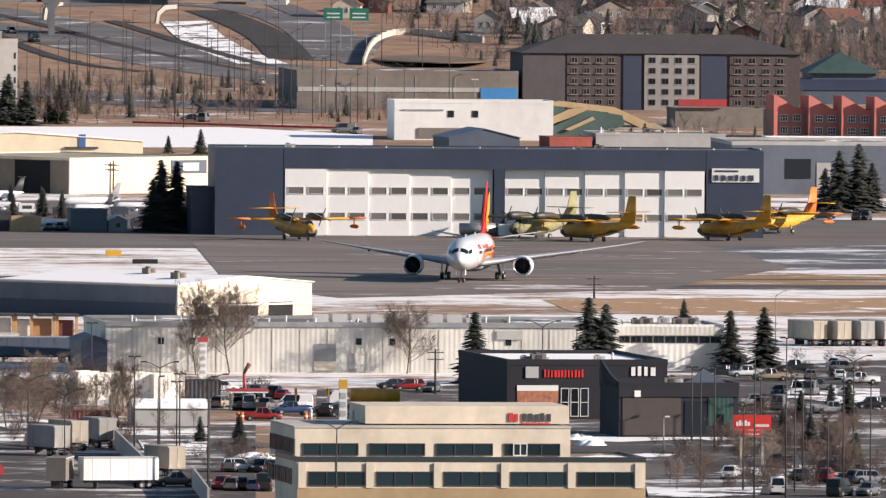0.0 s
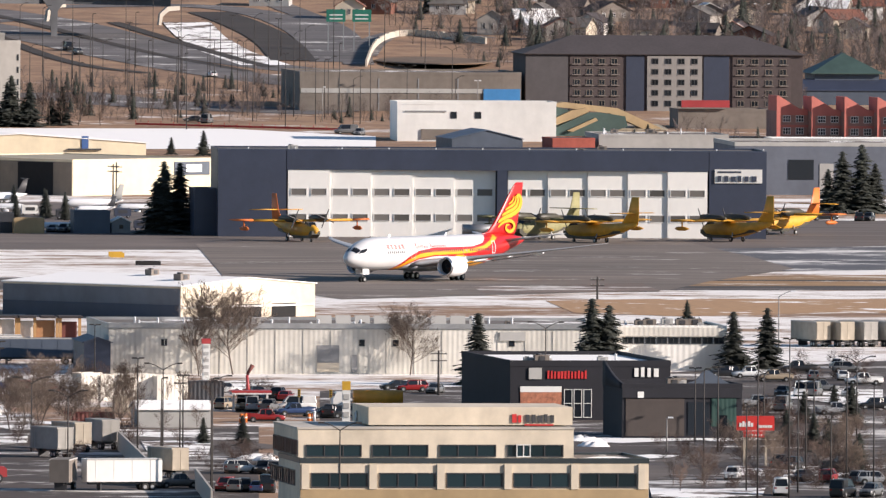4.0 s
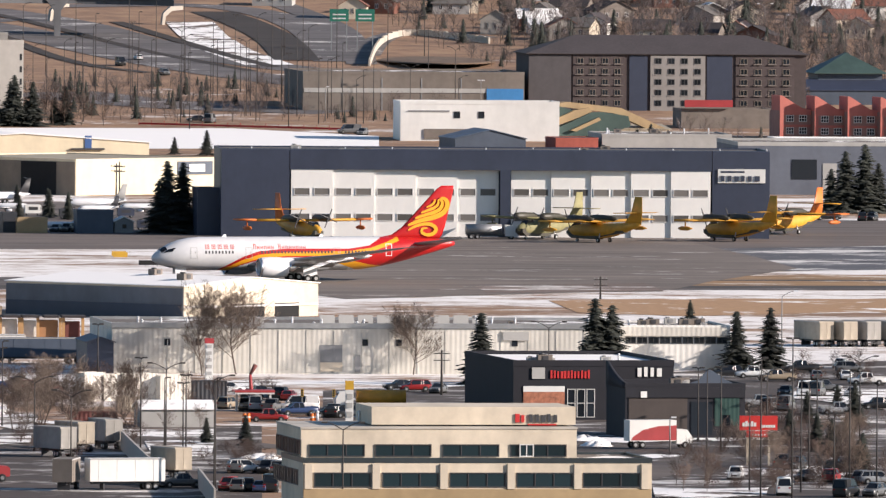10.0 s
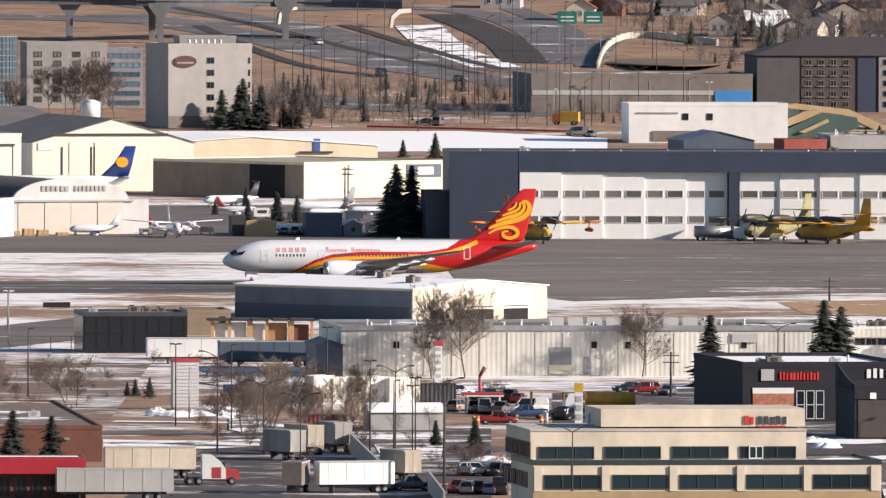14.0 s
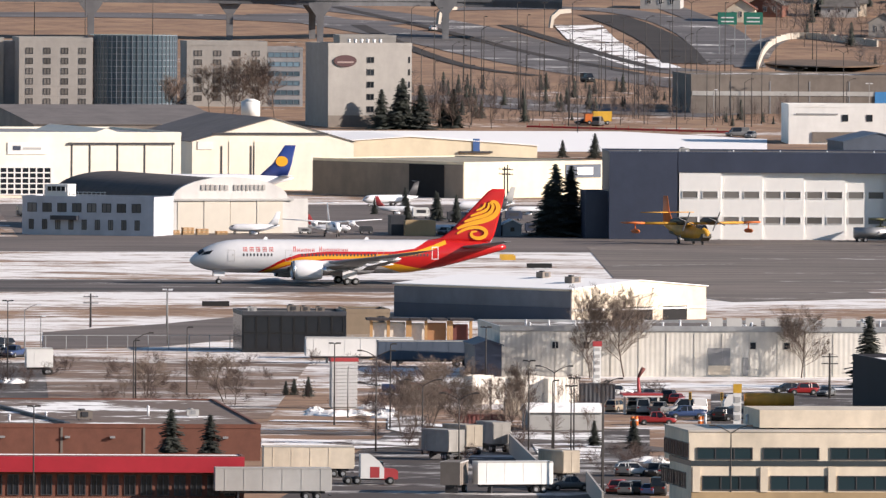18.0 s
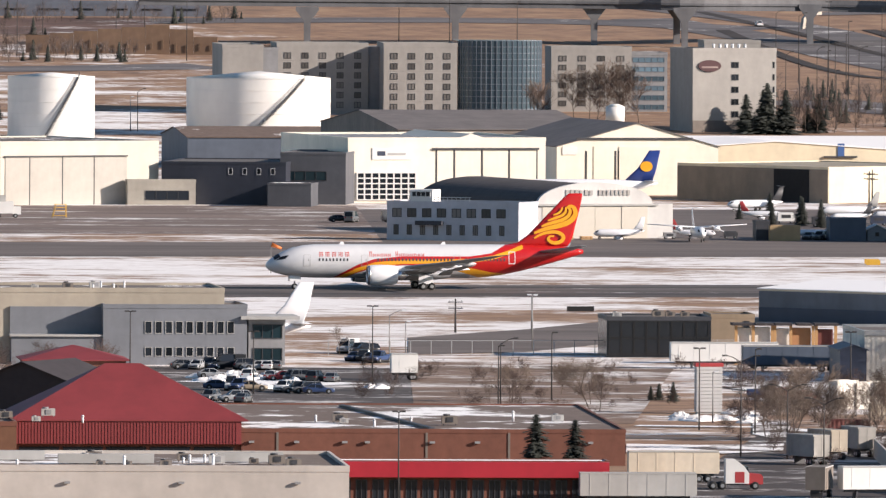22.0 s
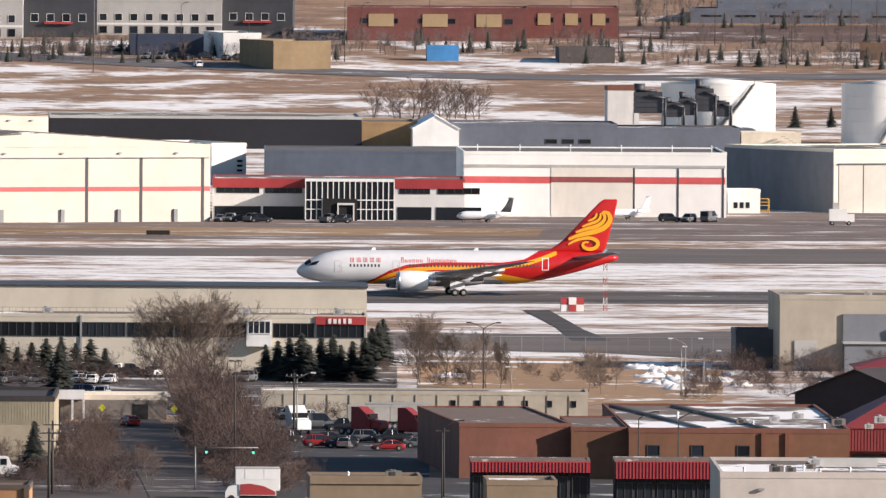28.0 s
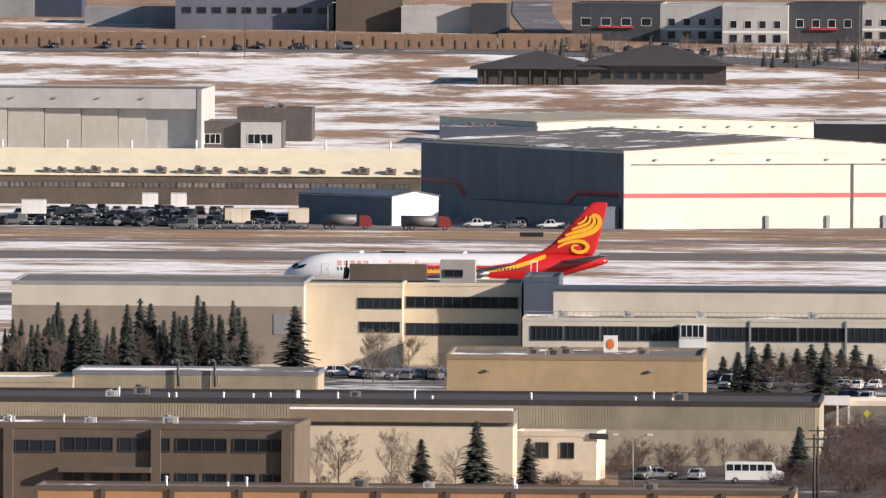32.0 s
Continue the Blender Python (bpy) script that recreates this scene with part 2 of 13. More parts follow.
DARK = surf("charcoal_cladding", (0.045, 0.047, 0.055), 0.55, 0, 0.15, 0.5, 0, 0.2)
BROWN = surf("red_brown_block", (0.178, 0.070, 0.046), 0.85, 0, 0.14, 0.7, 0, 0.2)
BRICK_RED = surf("red_brick_face", (0.36, 0.09, 0.065), 0.85, 0, 0.12, 0.9, 0, 0.2)
RED = surf("red_painted_metal", (0.38, 0.045, 0.048), 0.5, 0, 0.10, 0.5, 0, 0.15)
AWNING_RED = surf("bright_red_awning", (0.40, 0.018, 0.032), 0.5, 0, 0.08, 0.5, 0, 0.12)
SNOW_RAGGED = snowy("ragged_old_snow", (0.13, 0.092, 0.07), 0.56, 0.9, 0.11)
RED_RIB = surf("red_ribbed_roof", (0.225, 0.036, 0.038), 0.6, 0, 0.08, 0.4, 0, 0.15)
STRIPE = surf("faded_red_stripe", (0.60, 0.10, 0.10), 0.6, 0, 0.08, 0.5, 0, 0.1)
BLUE = surf("blue_panel", (0.05, 0.12, 0.32), 0.5, 0, 0.1, 0.5)
BLUE_BRIGHT = surf("bright_blue_panel", (0.06, 0.25, 0.55), 0.5, 0, 0.1, 0.5)
GREEN_ROOF = surf("green_metal_roof", (0.022, 0.06, 0.05), 0.5, 0, 0.12, 0.5, 0.6)
TAN_ROOF = surf("tan_metal_roof", (0.42, 0.36, 0.26), 0.6, 0, 0.1, 0.5, 0.6)
SHINGLE = surf("brown_shingles", (0.042, 0.035, 0.036), 0.9, 0, 0.2, 1.5, 0, 0.2)
TAR = surf("tar_and_gravel_roof", (0.13, 0.12, 0.11), 0.9, 0, 0.25, 0.8, 0, 0.3)
TAR_SNOW = snowy("tar_roof_with_snow", (0.14, 0.12, 0.105), 0.34, 0.9, 0.09)
BROWN_ROOF = snowy("brown_roof_with_thin_snow", (0.15, 0.105, 0.08), 0.16, 0.9, 0.08)
SNOW_ROOF = snowy("snow_covered_roof", (0.35, 0.33, 0.3), 0.86, 0.9, 0.07)
STEEL = surf("galvanised_steel", (0.42, 0.42, 0.42), 0.45, 0.6, 0.1, 0.8)
POLE = surf("weathered_pole", (0.045, 0.040, 0.038), 0.8, 0, 0.15, 1.0)
POLE_GREY = surf("grey_lamp_pole", (0.28, 0.27, 0.26), 0.5, 0.3, 0.1, 1.0)
CONC = surf("weathered_concrete", (0.38, 0.35, 0.31), 0.85, 0, 0.12, 0.5, 0, 0.3)
BARK = surf("grey_brown_bark", (0.125, 0.093, 0.075), 0.95, 0, 0.25, 2.0, 0, 0.2, "X", 0.25)
TWIGS_DARK = surf("red_brown_thicket_twigs", (0.095, 0.064, 0.054), 0.95, 0, 0.25, 0.6, 0, 0.1, "X", 0.3)
TWIGS_PALE = surf("pale_grey_twigs", (0.165, 0.125, 0.10), 0.95, 0, 0.2, 0.6, 0, 0.1, "X", 0.2)
TWIGS_FAR = surf("grey_brown_far_twigs", (0.155, 0.125, 0.118), 0.95, 0, 0.3, 0.02, 0, 0.2)
TWIGS = surf("bare_twigs", (0.135, 0.094, 0.076), 0.95, 0, 0.2, 0.6, 0, 0.1, "X", 0.3)
NEEDLES = surf("spruce_needles", (0.040, 0.045, 0.036), 0.9, 0, 0.45, 1.2, 0, 0.2, "X", 0.3)
RUBBER = surf("black_rubber", (0.02, 0.02, 0.02), 0.8, 0, 0.2, 3.0)
BLACK = surf("black_opening", (0.012, 0.012, 0.013), 0.9, 0, 0.2, 1.0)
GLASS = glass("dark_window_glass", (0.012, 0.015, 0.02), 0.2)
GLASS_TEAL = glass("teal_window_glass", (0.010, 0.022, 0.028), 0.18)
GLASS_BLUE = glass("blue_curtain_glass", (0.10, 0.15, 0.185), 0.15)
FRAME_W = surf("white_frames", (0.72, 0.71, 0.69), 0.5, 0, 0.04, 1.0)
FRAME_D = surf("dark_frames", (0.05, 0.05, 0.055), 0.5, 0, 0.1, 1.0)
YELLOW = surf("yellow_paint", (0.62, 0.36, 0.035), 0.5, 0, 0.1, 0.8)
ORANGE_P = surf("orange_paint", (0.66, 0.17, 0.03), 0.5, 0, 0.1, 0.8)
LAMP_HEAD = surf("white_lamp_head", (0.75, 0.76, 0.78), 0.3, 0, 0.05, 1.0)
TITLE_RED = surf("red_lettering_paint", (0.55, 0.03, 0.03), 0.5, 0, 0.05, 1.0)


# ---- mesh tools ----
def box(bm, x0, y0, z0, x1, y1, z1, mi=0):
    v = [bm.verts.new(p) for p in ((x0, y0, z0), (x1, y0, z0), (x1, y1, z0), (x0, y1, z0), (x0, y0, z1), (x1, y0, z1), (x1, y1, z1), (x0, y1, z1))]
    for q in ((3, 2, 1, 0), (4, 5, 6, 7), (0, 1, 5, 4), (1, 2, 6, 5), (2, 3, 7, 6), (3, 0, 4, 7)):
        bm.faces.new([v[i] for i in q]).material_index = mi
    return v


def prism(bm, outline, y0, y1, mi=0):
    """Extrudes an outline of (x, z) from y0 to y1."""
    a = [bm.verts.new((x, y0, z)) for x, z in outline]
    b = [bm.verts.new((x, y1, z)) for x, z in outline]
    k = len(a)
    for f in [a, b[::-1]] + [[a[i], b[i], b[(i + 1) % k], a[(i + 1) % k]] for i in range(k)]:
        bm.faces.new(f).material_index = mi


def tube(bm, p0, p1, r0, r1=None, n=8, caps=True, mi=0):
    p0, p1 = Vector(p0), Vector(p1)
    r1 = r0 if r1 is None else r1
    d = (p1 - p0).normalized()
    u = d.orthogonal().normalized()
    w = d.cross(u)
    ring = lambda p, r: [bm.verts.new(p + (u * math.cos(2 * math.pi * i / n) + w * math.sin(2 * math.pi * i / n)) * r) for i in range(n)]
    a, b = ring(p0, r0), ring(p1, r1)
    for i in range(n):
        f = bm.faces.new((a[i], a[(i + 1) % n], b[(i + 1) % n], b[i]))
        f.smooth, f.material_index = n > 5, mi
    if caps:
        bm.faces.new(a[::-1]).material_index = mi
        bm.faces.new(b).material_index = mi


def loft(bm, rings, close=True, mi=0):
    rows = [[bm.verts.new(p) for p in ring] for ring in rings]
    n = len(rows[0])
    for a, b in zip(rows, rows[1:]):
        for i in range(n):
            f = bm.faces.new((a[i], a[(i + 1) % n], b[(i + 1) % n], b[i]))
            f.smooth, f.material_index = True, mi
    if close:
        bm.faces.new(rows[0][::-1]).material_index = mi
        bm.faces.new(rows[-1]).material_index = mi


def mesh_of(bm, mats, normals=True):
    if normals:
        bmesh.ops.recalc_face_normals(bm, faces=bm.faces)
    me = bpy.data.meshes.new("mesh")
    bm.to_mesh(me)
    bm.free()
    for m in mats if isinstance(mats, (list, tuple)) else [mats]:
        me.materials.append(m)
    return me


def part(name, bm, material, parent, label="", at=None):
    ob = new(name, bm if isinstance(bm, bpy.types.Mesh) else mesh_of(bm, material))
    ob.parent = parent
    if at is not None:
        ob.matrix_basis = at if isinstance(at, Matrix) else pose(*at)
    if label:
        ob["label"] = label
    return ob


def thing(name, label, category, at, turn=0, group="", kind=""):
    ob = new(name)
    ob.empty_display_size = 0.5
    ob.matrix_basis = pose(*at, 0, 0, turn)
    return tagged(ob, label, category, group, kind)


CACHE = {}


def block(w, d, h, material):
    """A shared box mesh of that size with its origin at the middle of its base."""
    key = ("block", round(w, 2), round(d, 2), round(h, 2), material.name)
    if key not in CACHE:
        bm = bmesh.new()
        box(bm, -w / 2, -d / 2, 0, w / 2, d / 2, h)
        CACHE[key] = mesh_of(bm, material)
    return CACHE[key]


def window_mesh(w, h, pane, frame_mat, bars=1, rails=0):
    key = ("win", round(w, 2), round(h, 2), pane.name, frame_mat.name, bars, rails)
    if key not in CACHE:
        bm = bmesh.new()
        e = min(0.12, w * 0.08, h * 0.12)
        cuts = []
        for lo, span, n in ((-w / 2, w, bars), (0.0, h, rails + 1)):
            line = [lo, lo + e]
            for i in range(1, n):
                c = lo + span * i / n
                line += [c - e / 2, c + e / 2]
            cuts.append(line + [lo + span - e, lo + span])
        xs, zs = cuts
        seen = {}

        def v(i, j, y):
            if (i, j, y) not in seen:
                seen[i, j, y] = bm.verts.new((xs[i], y, zs[j]))
            return seen[i, j, y]

        front, deep, rear = -0.10, -0.03, 0.05
        for i in range(len(xs) - 1):
            for j in range(len(zs) - 1):
                ring = ((i, j), (i + 1, j), (i + 1, j + 1), (i, j + 1))
                hole = i % 2 == 1 and j % 2 == 1
                bm.faces.new([v(*p, deep if hole else front) for p in ring]).material_index = 1 if hole else 0
                for p, q in zip(ring, ring[1:] + ring[:1]):
                    rim = (p[0] == q[0] and p[0] in (0, len(xs) - 1)) or (p[1] == q[1] and p[1] in (0, len(zs) - 1))
                    if hole or rim:
                        y = deep if hole else rear
                        bm.faces.new((v(*p, front), v(*q, front), v(*q, y), v(*p, y)))
        CACHE[key] = mesh_of(bm, [frame_mat, pane])
    return CACHE[key]


def window(parent, u, z, w, h, pane=None, frame_mat=None, bars=1, rails=0, back=0.0, name="window"):
    return part(name, window_mesh(w, h, pane or GLASS, frame_mat or FRAME_D, bars, rails), None, parent, "", (u, back, z))


def windows(parent, u0, z0, u1, z1, nx, nz, fw=0.6, fh=0.5, pane=None, frame_mat=None, bars=1, rails=0, back=0.0):
    """A field of nx by nz windows on a front."""
    du, dz = (u1 - u0) / nx, (z1 - z0) / nz
    for j in range(nz):
        for i in range(nx):
            window(parent, u0 + du * (i + 0.5), z0 + dz * (j + 0.5 - fh / 2), du * fw, dz * fh, pane, frame_mat, bars, rails, back)


def plate(parent, name, u0, z0, u1, z1, material, proud=0.06, label="", back=0.0):
    """A flat panel standing proud of a front."""
    return part(name, block(abs(u1 - u0), proud + 0.05, abs(z1 - z0), material), None, parent, label, ((u0 + u1) / 2, back - proud / 2 + 0.02, min(z0, z1)))


def unit(parent, x, y, z, s=1.0, name="rooftop_unit", dark=False):
    """An air handler on a roof: casing, fan hood and feet."""
    key = "unit_dark" if dark else "unit"
    if key not in CACHE:
        bm = bmesh.new()
        box(bm, -1.1, -0.8, 0.25, 1.1, 0.8, 1.35)
        box(bm, -0.4, -0.9, 0.5, 0.5, -0.8, 1.2, 1)
        tube(bm, (-0.4, 0, 1.35), (-0.4, 0, 1.6), 0.5, 0.5, 10, True, 1)
        for sx in (-0.9, 0.8):
            box(bm, sx, -0.7, 0, sx + 0.1, 0.7, 0.25, 1)
        CACHE[key] = mesh_of(bm, [GREY_BROWN, FRAME_D] if dark else [GREY, GREY_MID])
    ob = part(name, CACHE[key], None, parent, "", pose(x, y, z) @ Matrix.Diagonal((s, s, s, 1)))
    return ob


def pipe(parent, x, y, z, h=1.6, r=0.16, name="vent_pipe"):
    key = ("pipe", round(h, 1), round(r, 2))
    if key not in CACHE:
        bm = bmesh.new()
        tube(bm, (0, 0, 0), (0, 0, h), r, r, 8)
        tube(bm, (0, 0, h), (0, 0, h + 0.25), r * 1.6, r * 0.5, 8)
        CACHE[key] = mesh_of(bm, LAMP_HEAD)
    return part(name, CACHE[key], None, parent, "", (x, y, z))


def hall(name, at, w, d, h, turn, wall, roof, label, category="building", shape="flat", rise=1.0, parapet=0.5, trim=None, over=0.3, plinth=None):
    """A hall or house: its origin is the front left corner, x along the front, y back. shape: flat, gable (ridge along the front), front (ridge going back), hip."""
    g = thing(name, label, category, at, turn)
    bm = bmesh.new()
    if shape == "front":
        prism(bm, [(0, -1), (w, -1), (w, h), (w / 2, h + rise), (0, h)], 0, d)
    elif shape == "gable":
        a = [bm.verts.new(p) for p in ((0, 0, -1), (0, 0, h), (0, d / 2, h + rise), (0, d, h), (0, d, -1))]
        b = [bm.verts.new(p) for p in ((w, 0, -1), (w, 0, h), (w, d / 2, h + rise), (w, d, h), (w, d, -1))]
        for f in (a, b[::-1], (a[0], b[0], b[1], a[1]), (a[1], b[1], b[2], a[2]), (a[2], b[2], b[3], a[3]), (a[3], b[3], b[4], a[4])):
            bm.faces.new(f)
    else:
        box(bm, 0, 0, -1, w, d, h)
    part("wall", bm, wall, g)
    bm = bmesh.new()
    o, k = over, 0.18
    if shape == "front":
        s = rise / (w / 2)
        prism(bm, [(-o, h - o * s + 0.02), (w / 2, h + rise + 0.02), (w + o, h - o * s + 0.02), (w + o, h - o * s + k), (w / 2, h + rise + k), (-o, h - o * s + k)], -o, d + o)
    elif shape == "gable":
        s = rise / (d / 2)
        prof = [(-o, h - o * s + 0.02), (d / 2, h + rise + 0.02), (d + o, h - o * s + 0.02), (d + o, h - o * s + k), (d / 2, h + rise + k), (-o, h - o * s + k)]
        a = [bm.verts.new((-o, y, z)) for y, z in prof]
        b = [bm.verts.new((w + o, y, z)) for y, z in prof]
        for f in [a, b[::-1]] + [[a[i], b[i], b[(i + 1) % 6], a[(i + 1) % 6]] for i in range(6)]:
            bm.faces.new(f)
    elif shape == "hip":
        e = min(w, d) / 2
        lo = [bm.verts.new(p) for p in ((-o, -o, h), (w + o, -o, h), (w + o, d + o, h), (-o, d + o, h))]
        up = [bm.verts.new((p.co.x, p.co.y, h + k)) for p in lo]
        if w >= d:
            r0, r1 = bm.verts.new((e, d / 2, h + rise)), bm.verts.new((w - e + 0.01, d / 2, h + rise))
            faces = [(up[0], up[1], r1, r0), (up[1], up[2], r1), (up[2], up[3], r0, r1), (up[3], up[0], r0)]
        else:
            r0, r1 = bm.verts.new((w / 2, e, h + rise)), bm.verts.new((w / 2, d - e, h + rise))
            faces = [(up[0], up[1], r0), (up[1], up[2], r1, r0), (up[2], up[3], r1), (up[3], up[0], r0, r1)]
        for f in faces + [lo[::-1]] + [(lo[i], lo[(i + 1) % 4], up[(i + 1) % 4], up[i]) for i in range(4)]:
            bm.faces.new(f)
    else:
        box(bm, 0.3, 0.3, h + 0.005, w - 0.3, d - 0.3, h + 0.09)
    part("roof", bm, roof, g)
    if shape == "flat" and parapet > 0:
        bm = bmesh.new()
        p, e = 0.32, 0.06
        loops = [[bm.verts.new((x, y, z)) for x, y in ((a0, b0), (a1, b0), (a1, b1), (a0, b1))] for a0, b0, a1, b1, z in ((-e, -e, w + e, d + e, h - 0.25), (-e, -e, w + e, d + e, h + parapet), (p, p, w - p, d - p, h + parapet), (p, p, w - p, d - p, h - 0.25))]
        for lo, up in zip(loops, loops[1:] + loops[:1]):
            for i in range(4):
                bm.faces.new((lo[i], lo[(i + 1) % 4], up[(i + 1) % 4], up[i]))
        part("parapet", bm, trim or wall, g)
    if plinth:
        plate(g, "plinth", 0.02, -0.4, w - 0.02, 1.0, plinth, 0.05)
    return g


def seams(g, us, z0, z1, material=None, wide=0.25, name="seam"):
    for u in us:
        plate(g, name, u - wide / 2, z0, u + wide / 2, z1, material or FRAME_D, 0.08)



# ---- ground ----
def lift(y):
    """The land is flat as far as the hangars and then climbs slowly."""
    return 2.45e-5 * max(0.0, y - 3900.0) ** 2


def strip(name, left, right, material, label, up=0.03, kind="structure"):
    """A paved band between two polylines of (x, y) in the plan."""
    bm = bmesh.new()
    a = [bm.verts.new((x, y, lift(y) + up)) for x, y in left]
    b = [bm.verts.new((x, y, lift(y) + up)) for x, y in right]
    for i in range(len(a) - 1):
        bm.faces.new((a[i], a[i + 1], b[i + 1], b[i]))
    return tagged(new(name, mesh_of(bm, material)), label, "paving", "", kind)


def fine(points, step=25.0):
    out = []
    for (x0, y0), (x1, y1) in zip(points, points[1:]):
        n = max(1, int(math.hypot(x1 - x0, y1 - y0) / step))
        out += [(x0 + (x1 - x0) * i / n, y0 + (y1 - y0) * i / n) for i in range(n)]
    return out + [points[-1]]


def smooth(points, rounds=3):
    for _ in range(rounds):
        out = [points[0]]
        for a, b in zip(points, points[1:]):
            out += [(a[0] * 0.75 + b[0] * 0.25, a[1] * 0.75 + b[1] * 0.25), (a[0] * 0.25 + b[0] * 0.75, a[1] * 0.25 + b[1] * 0.75)]
        points = out + [points[-1]]
    return points


def ribbon(name, path, wide, material, label, up=0.03, kind="structure"):
    """A road of constant width along a path in the plan."""
    path = fine(path)
    left, right = [], []
    for i, (x, y) in enumerate(path):
        a, b = path[max(0, i - 1)], path[min(len(path) - 1, i + 1)]
        d = math.hypot(b[0] - a[0], b[1] - a[1]) or 1.0
        nx, ny = -(b[1] - a[1]) / d * wide / 2, (b[0] - a[0]) / d * wide / 2
        left.append((x + nx, y + ny))
        right.append((x - nx, y - ny))
    return strip(name, left, right, material, label, up, kind)


def make_ground():
    bm = bmesh.new()
    ys = [-300, 800, 1800, 2600, 3400, 3900] + [3900 + 22 * i for i in range(1, 51)] + [5400, 9000]
    xs = [-4000, -1500, -800, -400, 0, 400, 800, 1500, 4000]
    grid = [[bm.verts.new((x, y, lift(min(y, 5000.0)))) for x in xs] for y in ys]
    for a, b in zip(grid, grid[1:]):
        for i in range(len(xs) - 1):
            bm.faces.new((a[i], a[i + 1], b[i + 1], b[i])).smooth = True
    tagged(new("ground", mesh_of(bm, GROUND)), "dead brown grass with patches of old snow", "ground", "", "structure")


make_ground()


def line_y(x, off):
    return 3174.1 + 0.1378 * x + off


def band(name, x0, x1, o0, o1, material, label, up=0.03):
    strip(name, [(x0, line_y(x0, o1)), (x1, line_y(x1, o1))], [(x0, line_y(x0, o0)), (x1, line_y(x1, o0))], material, label, up)

band("runway", -700, 700, -49, 26, RUNWAY, "worn asphalt runway with rubber streaks", 0.03)
band("rubber_track", -700, 700, -37, -24, ASPHALT_DARK, "dark rubber streak along the runway", 0.05)
band("rubber_track", -700, 700, 6, 13, ASPHALT_DARK, "dark rubber streak along the runway", 0.05)
band("taxiway", -75, 420, 208, 312, ASPHALT, "grey asphalt taxiway beyond the runway")
band("taxiway", -700, -75, 250, 306, ASPHALT, "grey asphalt taxiway beyond the runway", 0.035)
band("apron", -700, 70, 372, 600, CONCRETE_PAVING, "brownish concrete apron before the hangars", 0.025)
band("apron", 70, 420, 312, 430, ASPHALT, "asphalt apron before the navy hangar", 0.028)
band("apron", 70, 190, 430, 570, ASPHALT, "asphalt apron beside the cream hangar", 0.03)
band("grass_strip", -700, -62, 398, 462, GRASS_STRIP, "strip of orange-brown winter grass before the apron", 0.05)
strip("taxiway_junction", [(177.2, 3445.4), (207.7, 3488.4), (272.3, 3502.9), (277.8, 3370), (279, 3296)],
      [(169.9, 3185.8), (184.4, 3095.9), (215.7, 3127.9), (245.7, 3160.3), (256.9, 3213.5)], ASPHALT_WARM, "wide grey asphalt where the taxiway meets the runway", 0.06)
strip("taxiway_stub", [(266.8, 3425.5), (337.5, 3472.7)], [(265.9, 3275.2), (321.6, 3308.4)], STUB, "old asphalt stub with snow drifts", 0.05)
strip("grass_strip", [(255.8, 3244.7), (318, 3271.6)], [(246.8, 3173.9), (310.4, 3193.3)], GRASS_STRIP, "strip of yellow-brown winter grass", 0.045)
strip("grass_strip", [(219.1, 3092.9), (243.8, 3110.5), (273, 3109.7), (304.5, 3132)], [(219.2, 3027), (235.8, 3008.7), (266.3, 3032.6), (294.5, 3028.6)], GOLD_GRASS, "yellow-brown winter grass with thin snow", 0.05)
strip("concrete_patch", [(211.9, 3173.8), (243.8, 3200.6)], [(211.4, 3137), (243.4, 3149.8)], CONCRETE_PAVING, "pale concrete slab in the asphalt", 0.09)
strip("service_road", [(62.4, 2912.1), (82.8, 2958.4), (98.1, 3005.5)], [(60.6, 2828.3), (79.6, 2844.3), (94.3, 2887.7)], ASPHALT, "grey service road inside the fence", 0.05)
strip("service_road", [(-85.2, 2949), (-39.3, 2951.5), (-11.8, 2980.5)], [(-83.1, 2874.2), (-38, 2854.3), (-11.1, 2810)], ASPHALT, "grey service road inside the fence", 0.05)
strip("access_ramp", [(-56.1, 3078.2), (-49.1, 2988.7), (-45.2, 2915.3)], [(-51.6, 3079), (-44.2, 2974.5), (-38.8, 2916.5)], ASPHALT_DARK, "short dark access ramp", 0.07)
# yards and streets on this side
strip("dry_verge", [(-68, 2833.2), (-43.2, 2826.5), (-20.1, 2803.5)], [(-62.6, 2607.6), (-40, 2620.5), (-18.9, 2638)], DRY_GRASS, "brown dry grass with thin snow", 0.04)
strip("parking_lot", [(154.4, 2644.6), (275, 2827.4)], [(120.9, 2068.3), (202.2, 2077.1)], YARD_SLUSH, "parking yards with grey slush and snow", 0.02)
strip("parking_lot", [(13, 2770), (66.5, 2763.8)], [(11.8, 2510.5), (60.5, 2516)], LOT, "car park with grey slush and snow", 0.02)
strip("parking_lot", [(-90.1, 2559.4), (-59.9, 2565.5)], [(-80.3, 2281.9), (-53.3, 2286.8)], YARD_SHADED, "black truck yard with building shade in its colour", 0.02)
strip("parking_lot", [(-240.8, 2746), (-70, 2783.2)], [(-223.1, 2544), (-64.7, 2576.4)], LOT, "car park behind the long office", 0.024)
strip("truck_yard", [(102.3, 2498.3), (137.7, 2503.3)], [(59.1, 2072.8), (114.5, 2078.9)], YARD, "brown gravel truck yard", 0.035)
# Added dark strip, laid over the ground here to make it darker.
strip("gravel_yard", [(-139.7, 2531.7), (-76.9, 2544.3)], [(-114.8, 2080.8), (-63, 2089.5)], YARD_DARK, "dark strip added over the yards and verges beside a street", 0.015)
ribbon("street", [(-107.1, 2672.9), (-99.6, 2520), (-92.2, 2404), (-85.4, 2290), (-77.5, 2148.6)], 7.2, STREET, "narrow street running between warehouses", 0.06)
